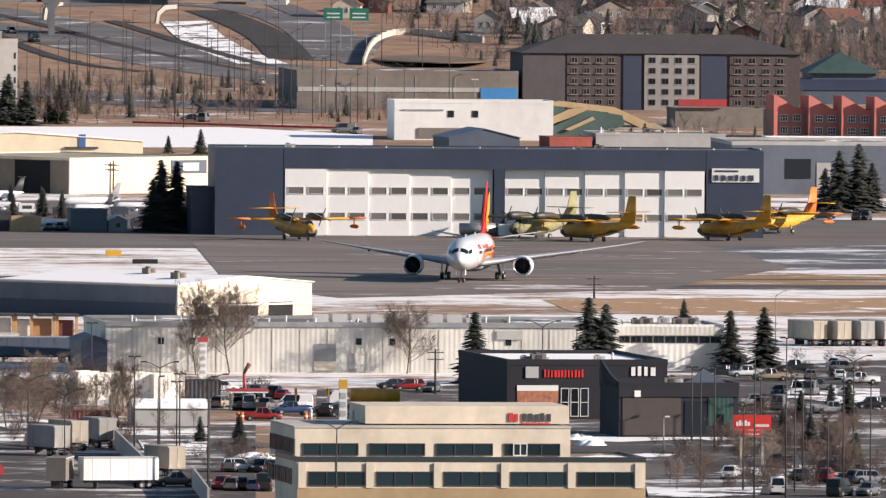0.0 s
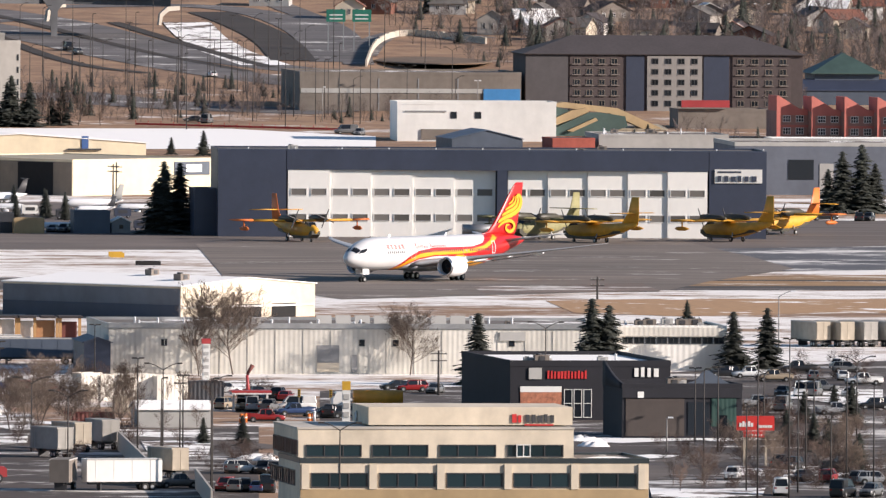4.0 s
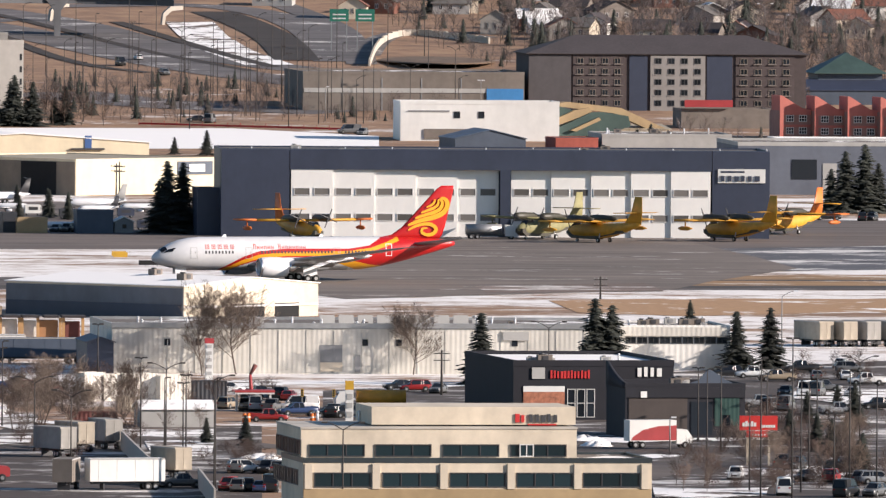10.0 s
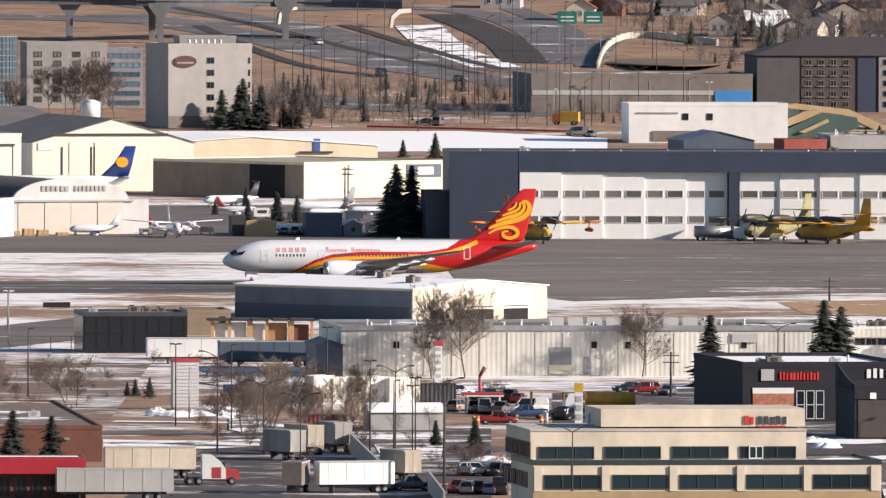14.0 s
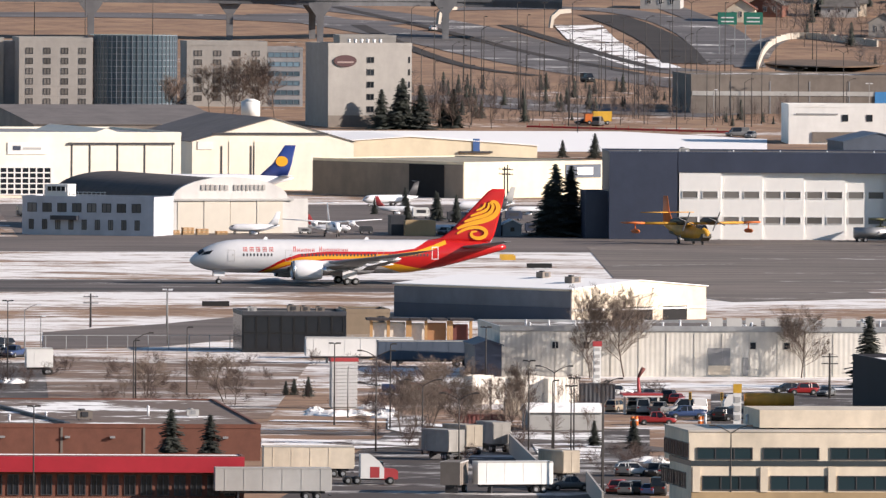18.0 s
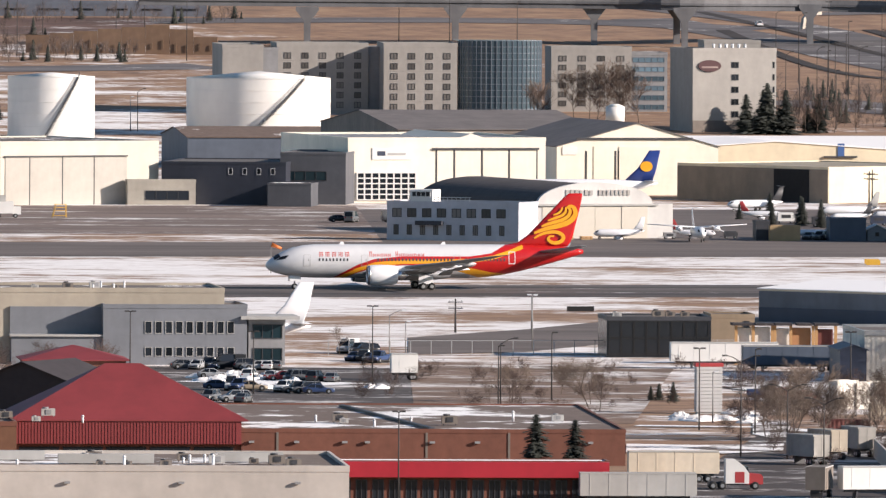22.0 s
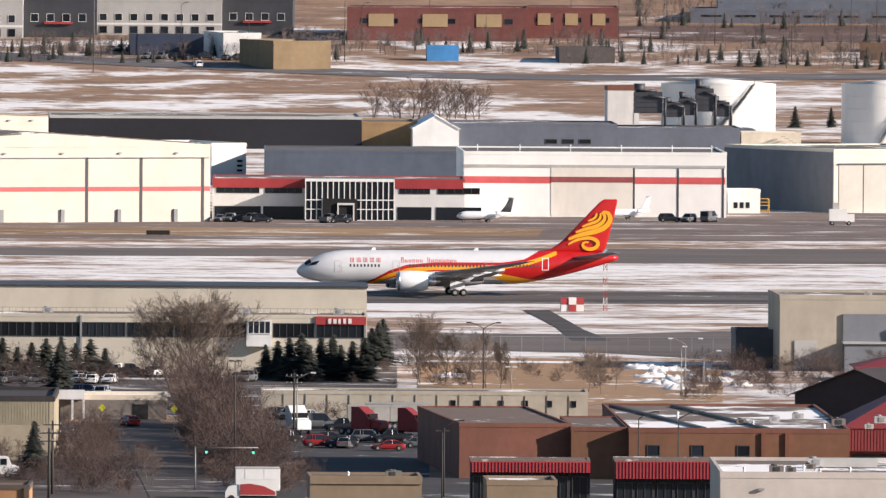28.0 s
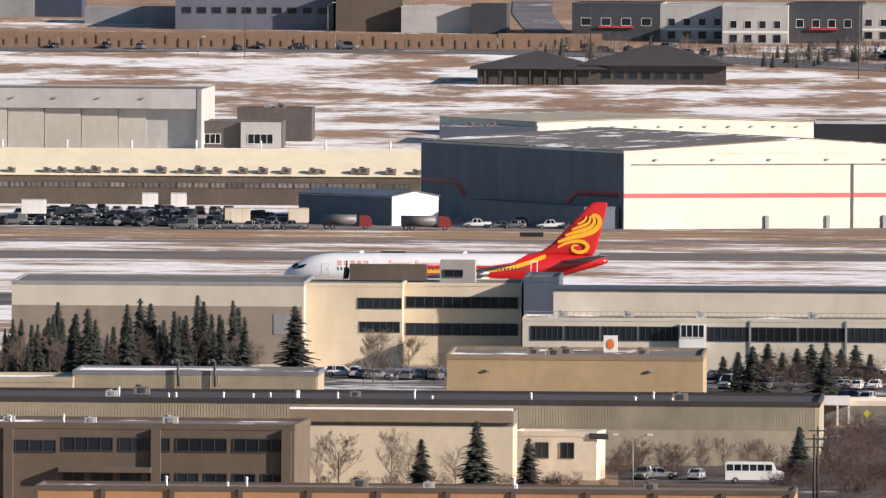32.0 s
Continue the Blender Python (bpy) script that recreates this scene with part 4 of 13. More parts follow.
def middle_hangars():
    fuel_tank((56.5, 4290.3, 3.7), 34.25, 13.9)
    fuel_tank((7.2, 4274.6, 3.4), 20.56, 14.7)
    fuel_tank((-32.4, 4301.6, 4), 27.24, 13.4)
    g = hall("hangar", (-4.2, 3773.8, 0), 37.5, 49, 12.9, 28, HANGAR_CREAM, TAR_SNOW, "white hangar with tall grey sliding doors and a dark side", "hangar", "flat", 0, 0.4)
    for u0, u1 in ((1.16, 6.76), (7.03, 14.5), (14.77, 21.99), (22.26, 29.9)):
        plate(g, "sliding_door", u0, 0, u1, 9.91, GREY_DOOR, 0.14)
    seams(g, (6.89, 14.64, 22.13), 0, 9.91, FRAME_D, 0.35)
    plate(g, "lintel", 0.88, 10, 30.02, 10.29, FRAME_D, 0.4)
    # Blue-grey sheet paints shade over the hangar's own side wall.
    part("side_cladding", block(0.14, 48.9, 12.6, SIDE_GREY), None, g, "blue-grey sheet painting shade onto the side wall", (-0.09, 24.5, 0.0))
    a = hall("annex", (22.4, 3783, 0), 14.3, 4, 5.0, 6, DEPOT_WALL, TAR, "low beige annex beside the hangar", "annex", "flat", 0, 0.3)
    window(a, 8.3, 1.0, 9.25, 2.0, GLASS, FRAME_D, 4)
    s = hall("hangar", (-80.2, 3723.8, 0), 54.1, 50, 13, 3, DOOR_WHITE, TAR, "white hangar with a red stripe along its front", "hangar", "flat", 0, 0.4)
    plate(s, "stripe", -0.04, 6.85, 53.83, 8.25, STRIPE, 0.05)
    plate(s, "stained_panel", 18, 0.23, 34.77, 10.22, SCUFFED, 0.10, "scuffed grey-brown door panel")
    plate(s, "stripe", 17.96, 7.09, 34.79, 8.24, STRIPE_DARK, 0.14)
    seams(s, (35.04, 44.1, 53.39), 0, 10.36, FRAME_D, 0.35)
    plate(s, "lintel", -0.06, 10.11, 53.82, 10.69, GREY, 0.12)
    for u in (2.82, 11.53, 21.98, 32.43, 42.88, 51.01):
        pipe(s, u, 0.8, 13.3, 1.3, 0.13)
    lo = hall("garage", (-26.1, 3763.1, 0), 6.7, 12, 4.5, 4, WHITE, TAR_SNOW, "low white garage with a stair", "garage")
    windows(lo, 0.93, 0.94, 4.69, 2.49, 3, 1, 0.8, 0.9, GLASS, FRAME_W)
    t = hall("terminal", (-130.5, 3686.2, 0), 51.3, 35, 8, 1.5, WHITE, TAR_SNOW, "white flight terminal with a red band", "terminal", "flat", 0, 0.3, RED)
    plate(t, "red_band", -0.04, 6.44, 51.01, 8.38, RED, 0.2)
    for x0, x1 in ((0.43, 9.86), (10.32, 18.6), (37.69, 44.59), (45.51, 54.71)):
        window(t, (x0 + x1) / 2, 5.34, x1 - x0 - 0.6, 1.3, GLASS, FRAME_D, 5)
        plate(t, "ground_floor_glass", x0, 0.1, x1, 2.69, GLASS, 0.1)
    u0, z0, u1, z1 = 18.98, 0.12, 36.98, 8.52
    bm = bmesh.new()
    box(bm, u0, -6, 0, u1, 1, z1)
    atrium = part("atrium", bm, GLASS, t, "glazed entrance hall with a white grid")
    for i in range(17):
        part("mullion", block(0.2, 0.2, z1, DOOR_WHITE), None, t, "", (u0 + (u1 - u0) * i / 16, -6.1, 0))
    for k, tall in ((0.0, 0.16), (0.26, 0.18), (0.48, 0.22), (0.93, 0.6)):
        part("transom", block(u1 - u0, 0.18, tall, DOOR_WHITE), None, t, "", ((u0 + u1) / 2, -6.08, z1 * k))
    part("doorway", block(7, 1.0, 4.5, BLACK), None, t, "", (u0 + 7, -6.3, 0))
    for s in (-1.6, 1.6):
        part("gate_post", block(0.3, 0.5, 3.2, FRAME_W), None, t, "", (u0 + 8.2 + s, -7.0, 0))
    part("gate_beam", block(3.5, 0.5, 0.4, FRAME_W), None, t, "", (u0 + 8.2, -7.0, 3.2))
    n = hall("hangar", (-129.2, 3972.3, 0.1), 43.9, 50, 7.7, 2, NAVY_DULL, TAR, "low blue-grey hangar behind the terminal", "hangar", "flat", 0, 0.3)
    b = hall("hangar", (-199.6, 3631.5, 0), 77.2, 107.4, 15.4, 26, HANGAR_CREAM, TAR_SNOW, "huge white hangar with a red stripe and a shaded side", "hangar", "flat", 0, 0.3)
    W, Dp = 77.2, 107.4
    zt = 15.4
    bm = bmesh.new()
    prism(bm, [(0, zt - 0.2), (W, zt - 0.2), (W, zt + 0.2), (W * 0.52, zt + 2.6), (0, zt + 0.2)], -0.08, Dp)
    part("gable_roof", bm, HANGAR_CREAM, b)
    bm = bmesh.new()
    prism(bm, [(-0.3, zt + 0.24), (W * 0.52, zt + 2.64), (W + 0.3, zt + 0.24), (W + 0.3, zt + 0.4), (W * 0.52, zt + 2.85), (-0.3, zt + 0.4)], 0.4, Dp)
    part("roof_sheet", bm, TAR_SNOW, b)
    plate(b, "stripe", -0.04, 6.24, 77.13, 7.14, STRIPE, 0.06)
    seams(b, (49.93, 61.89, 75.5), 0, 13.12, FRAME_D, 0.6)
    plate(b, "lintel", 1.76, 12.93, 76.83, 13.08, GREY_MID, 0.3)
    for u in (6.8, 19.39, 31.76, 44.41, 57.1, 69.58):
        wall_lamp(b, u, 13.99)
    for u in (31.11, 44.5, 56.95, 69.42):
        plate(b, "door_buffer", u - 0.4, 0, u + 0.4, 2.6, GREY_MID, 0.5)
    # Pale side wall overlaid in slate blue: its shade is painted on.
    part("side_cladding", block(0.14, Dp, 15.2, SLATE_SIDE), None, b, "blue-grey sheet painting shade onto the side wall", (-0.07, Dp / 2 + 0.05, 0))
    # Side stripe in a darker red than the front's, for the same shade.
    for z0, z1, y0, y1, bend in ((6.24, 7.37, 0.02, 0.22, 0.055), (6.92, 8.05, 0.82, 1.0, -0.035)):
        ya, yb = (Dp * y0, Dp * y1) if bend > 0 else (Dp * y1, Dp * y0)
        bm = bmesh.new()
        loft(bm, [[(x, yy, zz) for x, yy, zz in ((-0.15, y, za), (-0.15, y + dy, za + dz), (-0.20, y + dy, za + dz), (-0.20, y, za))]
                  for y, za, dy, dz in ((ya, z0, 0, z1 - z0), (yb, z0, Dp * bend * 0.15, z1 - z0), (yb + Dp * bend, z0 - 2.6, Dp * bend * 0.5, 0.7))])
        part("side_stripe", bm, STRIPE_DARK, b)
    e = hall("annex", (-142.2, 4009.5, 0.3), 8.4, 30, 8, 26, HANGAR_WHITE, TAR_SNOW, "white stair annex behind the hangar", "annex")
    windows(e, 6.01, 1.86, 7.63, 4.99, 1, 3, 0.8, 0.5, GLASS, FRAME_D)
    l = hall("lean_to", (-207.4, 3629.1, 0), 7.6, 62.6, 4.3, 26, NAVY_GREY, TAR, "low lean-to along the hangar's shaded side", "lean-to", "flat", 0, 0.2)
    k = hall("warehouse", (-188, 4233.5, 2.7), 72.9, 45, 7.3, 3, BLACK_CLAD, TAR_SNOW, "long black warehouse with white roof edge", "warehouse", "flat", 0, 0.4, GREY)
    o2 = hall("warehouse", (-115.3, 4243.3, 2.9), 13, 40, 5.8, 3, OCHRE, TAR, "ochre end block of the warehouse", "warehouse")
    g2 = hall("plant_building", (-93.8, 4229.6, 2.7), 38.5, 35, 6.3, 3, PLANT_BLUE, TAR_SNOW, "grey plant building with rooftop machines", "plant", "flat", 0, 0.3)
    windows(g2, 21.11, 1.71, 32.98, 3.09, 3, 1, 0.7, 0.8, GLASS, FRAME_D)
    g2a = hall("plant_building", (-103, 4227.9, 2.6), 10.8, 35, 5.3, 3, WHITE, SNOW_ROOF, "pale gabled plant shed", "plant", "front", 3.0)
    g3 = hall("plant_building", (-55.4, 4236.6, 2.8), 28.8, 30, 5.3, 3, PLANT_BLUE, TAR_SNOW, "long grey plant building", "plant", "flat", 0, 0.3)
    g4 = hall("boiler_house", (-59.5, 4369.8, 5.4), 7.6, 9.8, 9.5, 5, FRONT_PALE, BROWN_ROOF, "tall white boiler house with a brown cap", "plant", "flat", 0, 0.9, BROWN)
    for i, (x, y0, y1, w) in enumerate(((1146, 228, 168, 40), (1190, 230, 190, 26), (1215, 230, 182, 22), (1246, 226, 160, 26), (1275, 228, 186, 24))):
        cool = thing("cooling_tower", "dark steel cooling tower on the plant roof", "cooling tower", COOL[i], 0, "cooling towers")
        ww, hh = w * 0.17, (y0 - y1) * 0.137
        bm = bmesh.new()
        for sx in (-1, 1):
            for sy in (-1, 1):
                box(bm, sx * ww / 2 - 0.15, sy * ww / 3 - 0.15, 0, sx * ww / 2 + 0.15, sy * ww / 3 + 0.15, hh * 0.4)
        part("stand", bm, STEEL, cool)
        for k2 in range(4):
            part("louvre", block(ww, ww * 0.7, hh * 0.12, DARK), None, cool, "", (0, 0, hh * (0.38 + 0.15 * k2)))
        bm = bmesh.new()
        box(bm, -ww / 2 + 0.2, -ww / 3, hh * 0.36, ww / 2 - 0.2, ww / 3, hh * 0.96)
        tube(bm, (0, 0, hh * 0.96), (0, 0, hh * 1.02), ww * 0.3, ww * 0.34, 12)
        part("casing", bm, DARK, cool)
        bm = bmesh.new()
        tube(bm, (ww * 0.6, -ww * 0.4, 0), (ww * 0.6, -ww * 0.4, hh * 0.8), 0.28, 0.28, 8)
        tube(bm, (ww * 0.6, -ww * 0.4, hh * 0.8), (0, -ww * 0.4, hh * 0.86), 0.28, 0.28, 8)
        part("riser_pipe", bm, FRAME_D, cool)
        bm = bmesh.new()
        tube(bm, (-ww * 0.3, 0.2, hh * 0.9), (-ww * 0.3, 0.2, hh * 1.2), ww * 0.16, ww * 0.2, 10)
        part("fan_stack", bm, DARK, cool)
    w2 = hall("tank_house", (-26.4, 4242, 2.9), 14, 14, 4.2, 3, STONE, SNOW_ROOF, "low cream pump house", "plant", "flat", 0, 0.3)
    for i in range(7):
        part("stair_step", block(1.0, 1.2, 0.2, CONC), None, w2, "", (9.7 + i * 0.9, -1.2, 3.4 - i * 0.5))
    d1 = hall("workshop", (37.7, 4090.3, 0.9), 36.9, 40, 6.9, 8, NAVY_DULL, BROWN_ROOF, "blue-grey workshop with a brown roof", "workshop", "gable", 2.0)
    d2 = hall("workshop", (29.5, 3789.5, 0), 26.2, 35, 8.7, -8, NAVY_BLACK, TAR, "dark blue workshop with small windows", "workshop", "flat", 0, 0.3)
    windows(d2, 13.08, 6.24, 24.97, 7.75, 4, 1, 0.3, 0.9, GLASS, FRAME_W)
    d3 = hall("workshop", (54.4, 3794, 0), 13.8, 30, 10.6, -8, SLATE_WALL, TAR, "slate workshop with a flat roof", "workshop", "flat", 0, 0.3)
    window(d3, 5.3, 5, 9, 2, GLASS_TEAL, FRAME_D, 4)
    d4 = hall("shed", (51.5, 3774.1, 0), 9.1, 12, 4.7, -8, SLATE_WALL, TAR_SNOW, "low slate shed beside the apron", "shed", "flat", 0, 0.2)


COOL = [(-48.5, 4258.9, 8.4), (-42.7, 4259.9, 8.5), (-39.4, 4260.5, 8.5), (-35.3, 4261.2, 8.5), (-31.4, 4261.9, 8.5)]
GREY_DOOR = surf("grey_beige_door", (0.46, 0.43, 0.38), 0.65, 0, 0.06, 0.5, 0, 0.15)
DEPOT_WALL = surf("grey_beige_annex_wall", (0.36, 0.33, 0.28), 0.8, 0, 0.1, 0.5, 0, 0.2)
NAVY_BLACK = surf("blue_black_sheet_cladding", (0.024, 0.028, 0.042), 0.6, 0, 0.12, 0.4, 0, 0.15)
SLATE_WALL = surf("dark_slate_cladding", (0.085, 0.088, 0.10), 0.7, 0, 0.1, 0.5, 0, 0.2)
BLACK_CLAD = surf("black_cladding", (0.013, 0.014, 0.019), 0.9, 0, 0.15, 0.5, 0, 0.05)
PLANT_BLUE = surf("slate_blue_cladding", (0.125, 0.14, 0.175), 0.7, 0, 0.08, 0.5, 0, 0.15)
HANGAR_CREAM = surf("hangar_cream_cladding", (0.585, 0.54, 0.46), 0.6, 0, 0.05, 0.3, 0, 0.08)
HANGAR_WHITE = surf("hangar_white_cladding", (0.78, 0.75, 0.69), 0.55, 0, 0.03, 0.3, 0, 0.06)
NAVY_DULL = surf("dull_blue_cladding", (0.085, 0.105, 0.14), 0.6, 0, 0.1, 0.4, 0, 0.15)
LETTER_GREY = surf("weathered_lettering", (0.36, 0.34, 0.32), 0.7, 0, 0.1, 1.0)
GLASS_GREY = glass("grey_filmed_glass", (0.13, 0.12, 0.11), 0.3)
SCUFFED = surf("scuffed_door_paint", (0.75, 0.70, 0.62), 0.7, 0, 0.06, 0.3, 0, 0.12)
STRIPE_DARK = surf("scuffed_red_stripe", (0.30, 0.07, 0.07), 0.7, 0, 0.15, 0.5)
NAVY_GREY = surf("blue_grey_cladding", (0.07, 0.09, 0.125), 0.6, 0, 0.1, 0.4, 0, 0.15)


def west_hangars():
    # Brown wall colour is darkened to hold the shade below the eave.
    y = hall("warehouse", (-348.1, 3806.8, 0), 95.8, 26, 6.2, 2, DULL_BROWN, CREAM_ROOF, "long low warehouse with a cream sloping roof", "warehouse", "gable", 5.2)
    L = 95.8
    windows(y, 2, 3.4, L - 2, 4.9, 26, 1, 0.94, 0.8, GLASS_GREY, DULL_BROWN, 3)
    rnd = random.Random(8)
    for i in range(22):
        unit(y, L * (i + rnd.uniform(0.1, 0.9)) / 22, 0.9, 6.5, rnd.uniform(0.7, 1.1), "rooftop_unit", True)
    for i in range(7):
        pipe(y, L * (i + 0.5) / 7, 13, 11.5, 1.6, 0.22)
    g = hall("hangar", (-387.1, 4232.2, 2.7), 55.3, 50, 13.7, 1, GREY, TAR, "grey hangar with stepped sliding doors", "hangar", "flat", 0, 0.4)
    for i, (u0, u1) in enumerate(((0.64, 9.93), (9.93, 18.56), (18.56, 27.18), (27.18, 35.81), (35.81, 42.44))):
        plate(g, "sliding_door", u0, 0, u1 - 0.2, 9.46, GREY_DOOR, 2.0 - 0.4 * i)
    plate(g, "lintel", 0.22, 9.54, 54.06, 14.14, GREY, 2.4)
    plate(g, "end_pier", 54.27, 0.37, 55.26, 14.15, GREY_MID, 2.4)
    for u in (11.22, 21.18, 31.39, 41.74):
        wall_lamp(g, u, 12.07, -2.4)
    a = hall("office", (-332.6, 4242.8, 2.9), 19, 20, 6.1, 2, OFFICE_DUSK, TAR, "dark grey office wing with dark windows", "office building", "flat", 0, 0.3)
    windows(a, -0.67, 0.79, 4.63, 3.48, 1, 1, 0.95, 0.9, GLASS, FRAME_W, 4)
    plate(a, "bay", 9.29, 0.06, 18.69, 6.09, GREY, 1.5)
    window(a, 13.9, 1, 6.0, 2.4, GLASS, FRAME_W, 4, 0, -1.55)
    a2 = hall("office", (-327.5, 4285.8, 3.6), 17.7, 20, 7.5, 2, OFFICE_DUSK, TAR, "brown-grey block behind the office wing", "office building")
    roof_clutter(a2, 12, 12, 7.5, 3, 5)
    w = hall("hangar", (-256.7, 4291.9, 3.8), 71.1, 66.6, 4.7, 24, HANGAR_CREAM, TAN_ROOF, "low white hangar with a shallow gable", "hangar", "front", 1.0)
    for u in (13.6, 19.34, 25.23, 31.13, 36.89, 42.79, 48.85, 54.63, 60.41, 66.19):
        wall_lamp(w, u, 3.71)
    n = hall("warehouse", (-279.1, 4280.9, 3.6), 23, 30, 3.7, 2, NAVY_GREY, TAR_SNOW, "blue-grey warehouse with rooftop ducts", "warehouse", "flat", 0, 0.3)
    roof_clutter(n, 20, 25, 3.7, 5, 7)
    c = hall("maintenance_shed", (-247.1, 3644.6, 0), 11.3, 33.6, 5.9, 38, WHITE, BLUE_SLATE, "white gabled maintenance shed", "shed", "front", 1.0)
    # Navy-grey sheet puts the white shed's side shade into a colour.
    part("side_cladding", block(0.14, 33.4, 5.7, NAVY_GREY), None, c, "blue-grey sheet painting shade onto the side wall", (-0.08, 16.9, 0))
    pav = hall("clubhouse", (-290.3, 4599.5, 12), 30.9, 30, 4, 3, DARK_WOOD, SHINGLE, "dark clubhouse with a broad hipped roof", "clubhouse", "hip", 4.4, 0.3, None, 2.0)
    pav2 = hall("clubhouse", (-262.4, 4603.3, 12.1), 35.2, 30, 4.9, 3, DARK_WOOD, SHINGLE, "dark clubhouse with a broad hipped roof", "clubhouse", "hip", 5.0, 0.3, None, 2.0)
    windows(pav2, 3, 1, 30, 4, 8, 1, 0.7, 0.7, GLASS, FRAME_D)
    for i in range(8):
        part("post", block(0.4, 0.4, 4.5, DARK_WOOD), None, pav, "", (2 + i * 3.8, -1.4, 0))


BLUE_SLATE = surf("slate_blue_roof", (0.09, 0.115, 0.15), 0.6, 0, 0.1, 0.5)
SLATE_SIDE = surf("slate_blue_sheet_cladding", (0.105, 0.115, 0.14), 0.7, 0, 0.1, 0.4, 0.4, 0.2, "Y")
OFFICE_DUSK = surf("dark_brown_grey_block_wall", (0.085, 0.073, 0.068), 0.8, 0, 0.12, 0.5, 0, 0.2)
TAN_DIM = surf("dull_ochre_siding", (0.25, 0.175, 0.095), 0.8, 0, 0.1, 0.6, 0, 0.2)
DULL_BROWN = surf("dull_brown_siding", (0.105, 0.08, 0.06), 0.8, 0, 0.12, 0.5, 0, 0.2)
CREAM_ROOF = surf("cream_metal_roof", (0.76, 0.66, 0.47), 0.6, 0, 0.04, 0.3, 0, 0.08)
DARK_WOOD = surf("dark_timber", (0.06, 0.05, 0.045), 0.8, 0, 0.2, 0.8)

navy_hangar()
cream_hangar()
old_hangars()
quonset()
middle_hangars()
west_hangars()



# ---- hotels, houses and highways on the slope behind ----
def hotel_block(at, w, d, h, turn, cols, rows, wall, label, fw=0.42):
    g = hall("hotel", at, w, d, h, turn, wall, TAR_SNOW, label, "hotel", "flat", 0, 0.8)
    windows(g, w * 0.02, h * 0.06, w * 0.98, h * 0.93, cols, rows, fw * 0.95, 0.62, GLASS_GREY, FRAME_D, 2)
    for j in range(rows):
        plate(g, "floor_line", 0, h * 0.06 + (h * 0.87) * j / rows, w, h * 0.06 + (h * 0.87) * j / rows + 0.12, wall, 0.03)
    return g


def hotels():
    hotel_block((62.5, 4425.5, 6.8), 22.4, 18, 16.6, 4, 5, 6, HOTEL, "pale grey hotel wing with rows of windows")
    hotel_block((88.4, 4415.8, 6.5), 18, 18, 17.1, 4, 4, 6, HOTEL, "pale grey hotel wing with rows of windows")
    hall("hotel", (84.9, 4427.7, 6.8), 4.2, 16, 16, 4, GREY_MID, TAR, "recessed grey link between hotel wings", "hotel")
    hall("hotel", (49.2, 4424.2, 6.7), 10, 30.9, 16.5, 4, HOTEL, TAR, "blank grey end of the hotel", "hotel")
    hall("hotel", (58.9, 4425.2, 6.8), 3.9, 14, 15.7, 4, GREY_MID, TAR, "shaded hotel stair tower", "hotel")
    p, w, d, h, turn = (106.8, 4423.8, 6.7), 20.4, 20, 18.2, 4
    g = thing("hotel_atrium", "curved blue glass hotel atrium", "hotel", p, turn)
    bm = bmesh.new()
    arc = [(w / 2 - w / 2 * math.cos(math.pi * i / 24), -w * 0.28 * math.sin(math.pi * i / 24)) for i in range(25)]
    lo = [bm.verts.new((x, y, -1)) for x, y in arc] + [bm.verts.new((w, 16, -1)), bm.verts.new((0, 16, -1))]
    hi = [bm.verts.new((v.co.x, v.co.y, h)) for v in lo]
    k = len(lo)
    for i in range(k):
        bm.faces.new((lo[i], lo[(i + 1) % k], hi[(i + 1) % k], hi[i]))
    bm.faces.new(hi)
    part("glass_wall", bm, GLASS_BLUE, g)
    for i in range(0, 25):
        part("mullion", block(0.18, 0.25, h, GREY_LIGHT), None, g, "", (arc[i][0], arc[i][1] - 0.05, 0))
    for j in range(13):
        bm = bmesh.new()
        pts = [(x, y - 0.08) for x, y in arc]
        z = h * j / 12
        for (x0, y0), (x1, y1) in zip(pts, pts[1:]):
            v = [bm.verts.new(q) for q in ((x0, y0, z), (x1, y1, z), (x1, y1, z + 0.18), (x0, y0, z + 0.18))]
            bm.faces.new(v)
        part("transom", bm, GREY_LIGHT, g)
    hotel_block((130.1, 4444.3, 7.3), 19.8, 16, 15.2, 4, 4, 6, HOTEL, "pale grey hotel wing with rows of windows")
    b = hall("hotel", (149.9, 4446.2, 7.3), 8.8, 16, 14.1, 4, GREY_MID, TAR, "grey hotel link with ribbon windows", "hotel")
    windows(b, 0, 0, 8.29, 13.9, 1, 6, 0.95, 0.55, GLASS_BLUE, GREY_LIGHT, 5)
    t = hall("hotel_tower", (160.7, 4332.8, 4.6), 21.3, 15.8, 19.4, 18, HOTEL, TAR_SNOW, "grey hotel tower with a column of windows", "hotel", "flat", 0, 0.8)
    windows(t, 9.49, 2.84, 11.98, 17.58, 1, 5, 0.75, 0.5, GLASS, FRAME_D, 2)
    windows(t, 20.17, 2.83, 21.07, 17.59, 1, 5, 0.5, 0.5, GLASS, FRAME_D)
    bm = bmesh.new()
    u0, z0, u1, z1 = 1.34, 14.47, 7.08, 17.31
    k = 28
    prism(bm, [((u0 + u1) / 2 + (u1 - u0) / 2 * math.cos(2 * math.pi * i / k), (z0 + z1) / 2 + (z1 - z0) / 2 * math.sin(2 * math.pi * i / k)) for i in range(k)], -0.4, 0)
    part("oval_sign", bm, SIGN_DARK, t, "dark oval sign with a red band")
    plate(t, "sign_band", u0 + 0.8, (z0 + z1) / 2 - 0.1, u1 - 0.8, (z0 + z1) / 2 - 0.5, SIGN_RULE, 0.46)
